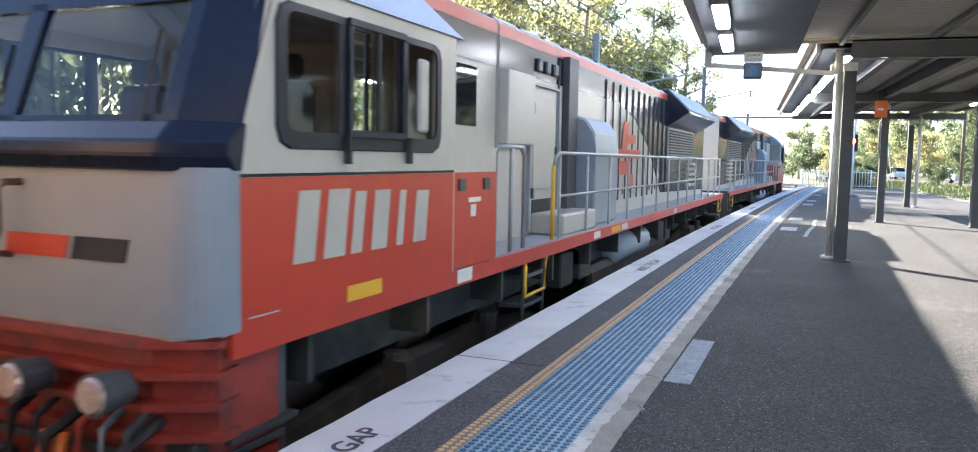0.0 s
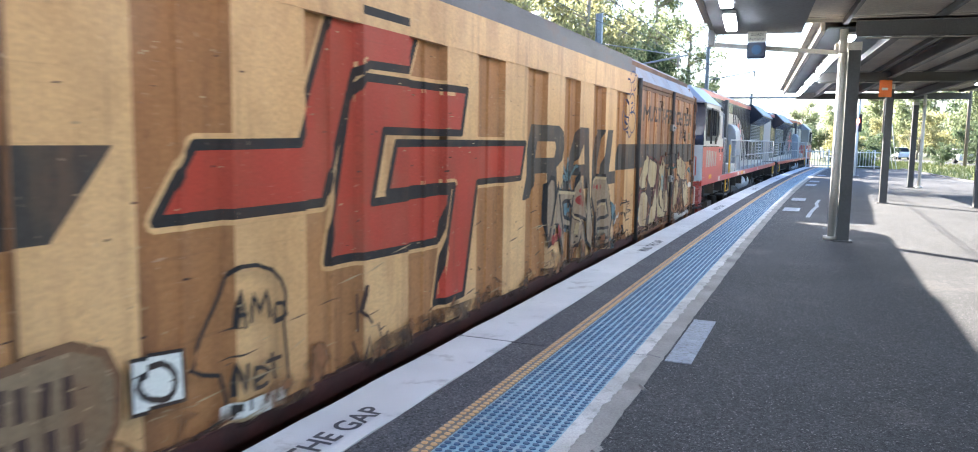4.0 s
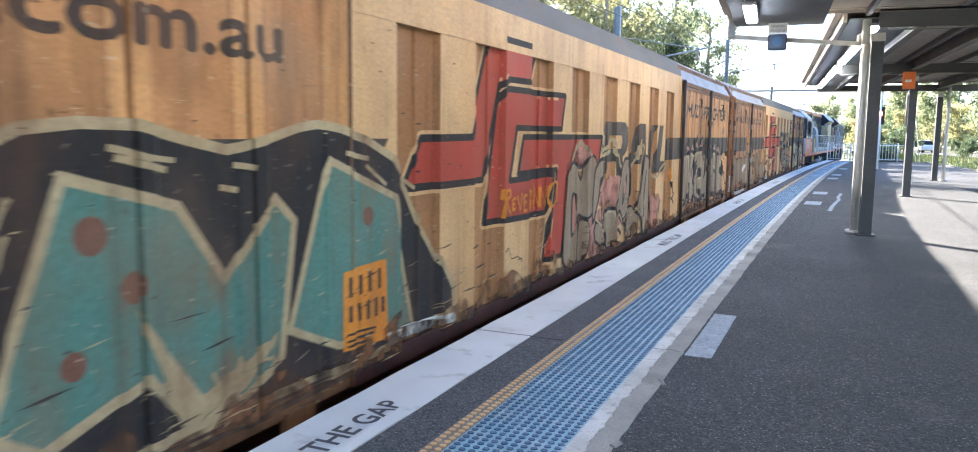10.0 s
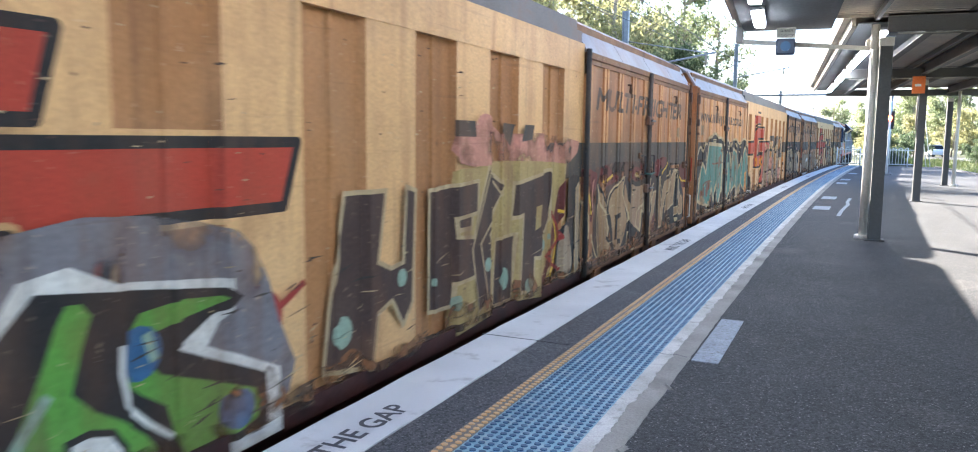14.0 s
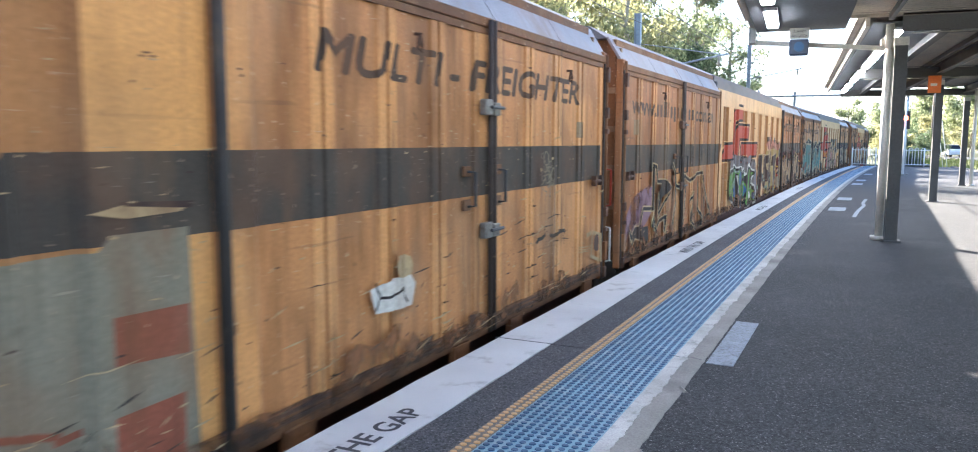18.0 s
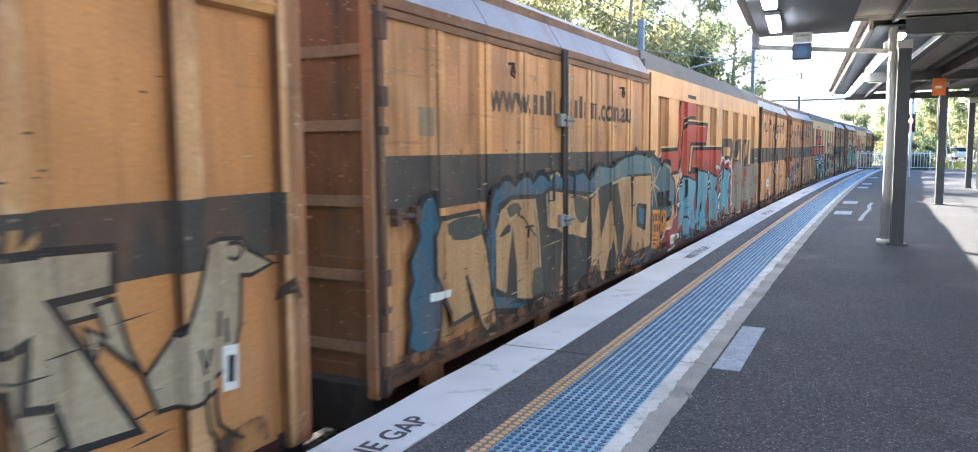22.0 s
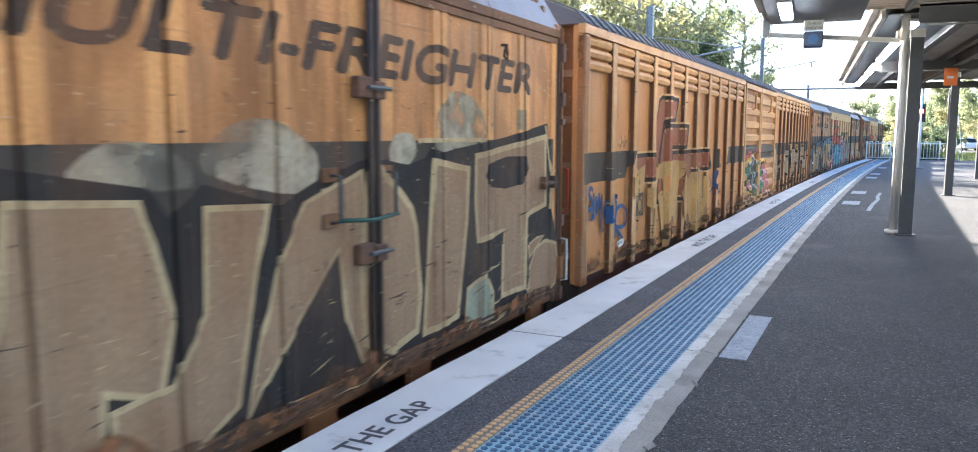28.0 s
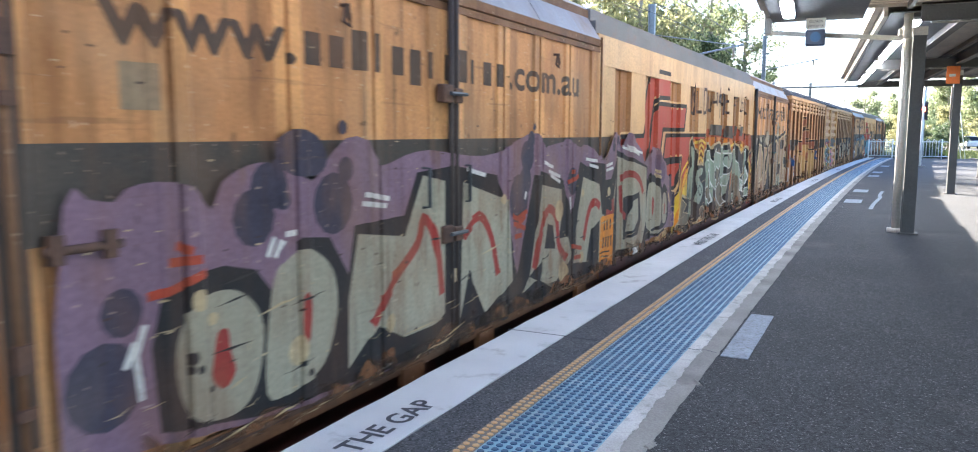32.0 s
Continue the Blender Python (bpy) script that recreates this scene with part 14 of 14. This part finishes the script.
s.lines("graffiti_glint", [[(4.88, 1.13), (5.15, 1.07)], [(4.93, 1.09), (5.15, 1.02)], [(5.82, 1.21), (6.11, 1.18)], [(5.92, 1.15), (6.14, 1.11)], [(7.35, 1.32), (7.58, 1.26)], [(7.43, 1.26), (7.68, 1.21)], [(6.48, 1.12), (6.69, 1.14)], [(6.48, 1.07), (6.71, 1.09)], [(5.36, 0.87), (5.38, 0.75)], [(4.38, 0.92), (4.41, 0.98)], [(8.55, 0.98), (8.7, 0.93)]], 0.03, P_WHITE, 0, label="white glint")
s.lines("graffiti_stroke", [[(4.17, 0.74), (4.39, 0.68)], [(4.19, 0.63), (4.33, 0.63)], [(4.26, 0.78), (4.43, 0.82)], [(5.39, 1.1), (5.49, 1.1)], [(5.32, 1.01), (5.62, 1.05)], [(5.42, 0.4), (5.73, 0.34)], [(5.48, 0.28), (5.71, 0.26)]], 0.04, P_REDORANGE, 0, label="orange-red sprayed stroke")
s.shape("stencil_panel", [(6.23, 0.59), (6.75, 0.59), (6.73, 0.02), (6.21, 0.09)], P_ORANGE, label="orange stencil panel with plain bars")
s.lines("stencil_bars", [[(6.35, 0.54), (6.35, 0.42)], [(6.44, 0.54), (6.44, 0.43)], [(6.53, 0.54), (6.53, 0.43)], [(6.64, 0.54), (6.64, 0.43)], [(6.35, 0.37), (6.34, 0.26)], [(6.42, 0.36), (6.41, 0.25)], [(6.5, 0.36), (6.49, 0.25)], [(6.58, 0.36), (6.57, 0.24)], [(6.67, 0.36), (6.67, 0.24)]], 0.04, P_BLACK, 0)
s.lines("stencil_bars", [[(6.26, 0.22), (6.63, 0.19)], [(6.26, 0.18), (6.59, 0.14)], [(6.25, 0.14), (6.56, 0.09)]], 0.015, P_BLACK, 0)
s.shape("white_sticker", [(7.44, 0.11), (7.91, 0.11), (7.91, 0.04), (7.44, 0.03)], SIGN_WHITE)
s.lines("stencil_bars", [[(7.46, 0.12), (7.46, 0.07)], [(7.55, 0.11), (7.55, 0.07)], [(7.65, 0.11), (7.65, 0.07)], [(7.75, 0.1), (7.75, 0.06)]], 0.015, P_BLACK, 0)
s.shape("graffiti_cloud", [(8.34, 1.23), (8.53, 1.25), (8.63, 1.25), (8.71, 1.2), (8.78, 1.1), (8.89, 1.09), (8.97, 1.01), (8.99, 0.9), (9.12, 0.88), (9.2, 0.65), (9.35, 0.54), (9.5, 0.43), (9.56, 0.26), (9.52, 0.15), (9.15, 0.19), (8.29, 0.32)], P_PURPLE, soft=2, label="purple sprayed cloud")
s.shape("graffiti_cloud", [(9.12, 0.83), (9.18, 0.9), (9.37, 0.88), (9.42, 0.74), (9.36, 0.67), (9.59, 0.62), (9.63, 0.42), (9.53, 0.36), (9.31, 0.47), (9.17, 0.63)], P_DARKSPOT, soft=2, label="dark sprayed cloud")
s.dots("dark_spot", [(8.64, 1.09, 0.1), (8.79, 1.02, 0.07), (8.77, 0.95, 0.13), (9.38, 0.34, 0.09), (9.32, 0.21, 0.05), (9.49, 0.25, 0.03), (9.16, 0.41, 0.03)], P_DARKSPOT2, "dark sprayed spot")
s.shape("letter_shade", [(8.25, 0.91), (8.42, 0.93), (8.55, 0.92), (8.68, 0.86), (8.75, 0.74), (8.84, 0.8), (9.01, 0.71), (9.09, 0.45), (9.05, 0.3), (8.83, 0.21), (8.21, 0.27)], P_BLACK, soft=2, label="black sprayed shade")
s.shape("letter_fill", [(8.24, 0.77), (8.41, 0.84), (8.59, 0.81), (8.72, 0.66), (8.75, 0.43), (8.7, 0.26), (8.21, 0.27)], P_SILVERG, soft=3, label="pale grey bubble letter")
s.shape("letter_fill", [(8.8, 0.64), (8.88, 0.68), (8.98, 0.62), (9.02, 0.42), (8.97, 0.28), (8.82, 0.28), (8.79, 0.44)], P_SILVERG, soft=3, label="pale grey bubble letter")
s.shape("letter_fill", [(8.45, 0.64), (8.53, 0.62), (8.54, 0.51), (8.5, 0.4), (8.46, 0.44)], P_RED, soft=2, label="dark red sprayed blob")
s.shape("letter_fill", [(8.89, 0.54), (8.93, 0.51), (8.91, 0.4), (8.87, 0.39)], P_RED, soft=2, label="dark red sprayed blob")
s.lines("graffiti_glint", [[(8.55, 0.99), (8.69, 0.95)], [(8.53, 0.94), (8.71, 0.88)], [(9.07, 0.66), (9.16, 0.52)]], 0.04, P_CREAM, 2, label="pale glint")
scratches(s, 0.2, 22.1, 0.0, 0.7, 170, P_CREAM, 26)
soiled(s, 76)


# ---- tactile tiles, two rows of raised dots along the edge ----
def tile_mesh(name, tan_columns):
    bm = bmesh.new()
    box(bm, -0.149, 0.149, -0.149, 0.149, -0.03, 0.0, 0)
    if tan_columns:
        vs = [bm.verts.new(p) for p in ((-0.149, -0.149, 0.0006), (-0.05, -0.149, 0.0006), (-0.05, 0.149, 0.0006), (-0.149, 0.149, 0.0006))]
        bm.faces.new(vs).material_index = 2
    for i in range(6):
        for j in range(6):
            cx, cy = -0.125 + 0.05 * i, -0.125 + 0.05 * j
            mi = 3 if tan_columns and i < 2 else 1
            low = [bm.verts.new((cx + 0.0185 * math.cos(a), cy + 0.0185 * math.sin(a), 0.0)) for a in (k * math.pi / 4 for k in range(8))]
            top = [bm.verts.new((cx + 0.0165 * math.cos(a), cy + 0.0165 * math.sin(a), 0.0045)) for a in (k * math.pi / 4 for k in range(8))]
            for k in range(8):
                bm.faces.new((low[k], low[(k + 1) % 8], top[(k + 1) % 8], top[k])).material_index = mi
            bm.faces.new(top).material_index = mi
    me = bpy.data.meshes.new(name)
    bm.to_mesh(me)
    bm.free()
    for m in (TILE_BLUE, DOT_BLUE, TILE_TAN, DOT_TAN):
        me.materials.append(m)
    return me


tactile = tagged(new("tactile_paving"), "blue tactile tiles with two yellow rows of dots", "tactile paving", kind="structure")
mesh_edge, mesh_blue = tile_mesh("tile_edge", True), tile_mesh("tile", False)
TILE_Y0 = 1.05
rest_v, rest_f, rest_m = [], [], []
for r in range(176):
    y = TILE_Y0 + 0.3 * r
    for c, me in ((0, mesh_edge), (1, mesh_blue)):
        m = pose(-1.56 + 0.3 * c + bend(y), y, 0.0015, 0, 0, turn(y))
        if r < 150:
            ob = bpy.data.objects.new("tile", me)
            scene.collection.objects.link(ob)
            ob.parent = tactile
            ob.matrix_basis = m
        else:
            n0 = len(rest_v)
            rest_v += [tuple(m @ v.co) for v in me.vertices]
            for p in me.polygons:
                rest_f.append(tuple(n0 + i for i in p.vertices))
                rest_m.append(p.material_index)
me = bpy.data.meshes.new("far_tiles")
me.from_pydata(rest_v, [], rest_f)
for m in (TILE_BLUE, DOT_BLUE, TILE_TAN, DOT_TAN):
    me.materials.append(m)
me.polygons.foreach_set("material_index", rest_m)
far_tiles = tagged(new("far_tiles", me), kind="stuff")
far_tiles.parent = tactile


# ---- motion ----
def front_of_first_van(t):
    slowing = 0.05 * max(0.0, t - 28.5) ** 2
    return 1.925 + 3.927 * t + 0.020076 * t * t - 2.6448e-4 * t ** 3 - slowing


def on_track(rear, length, z=RAIL_Z):
    """The pose of a vehicle whose rear stands at that distance along the track."""
    a, b = rear + 0.14 * length, rear + 0.86 * length
    p, q = Vector((TRACK_X + bend(a), a, z)), Vector((TRACK_X + bend(b), b, z))
    d = (q - p).normalized()
    base = p - d * 0.14 * length
    return pose(*base, 0, 0, math.degrees(math.atan2(-d.x, d.y)))


def motions():
    times = [i * 1.0 for i in range(33)]
    for i, v in enumerate(VANS):
        walk(v, [(t, on_track(front_of_first_van(t) - 22.3 - i * VAN_PITCH, VAN_L)) for t in times])
    walk(loco, [(t, on_track(front_of_first_van(t) + 0.72, LOCO_L)) for t in times])
    walk(lead_loco, [(t, on_track(front_of_first_van(t) + 0.72 + LOCO_L + 0.75, LOCO_L) @ pose(0, LOCO_L, 0, 0, 0, 180)) for t in times])


motions()
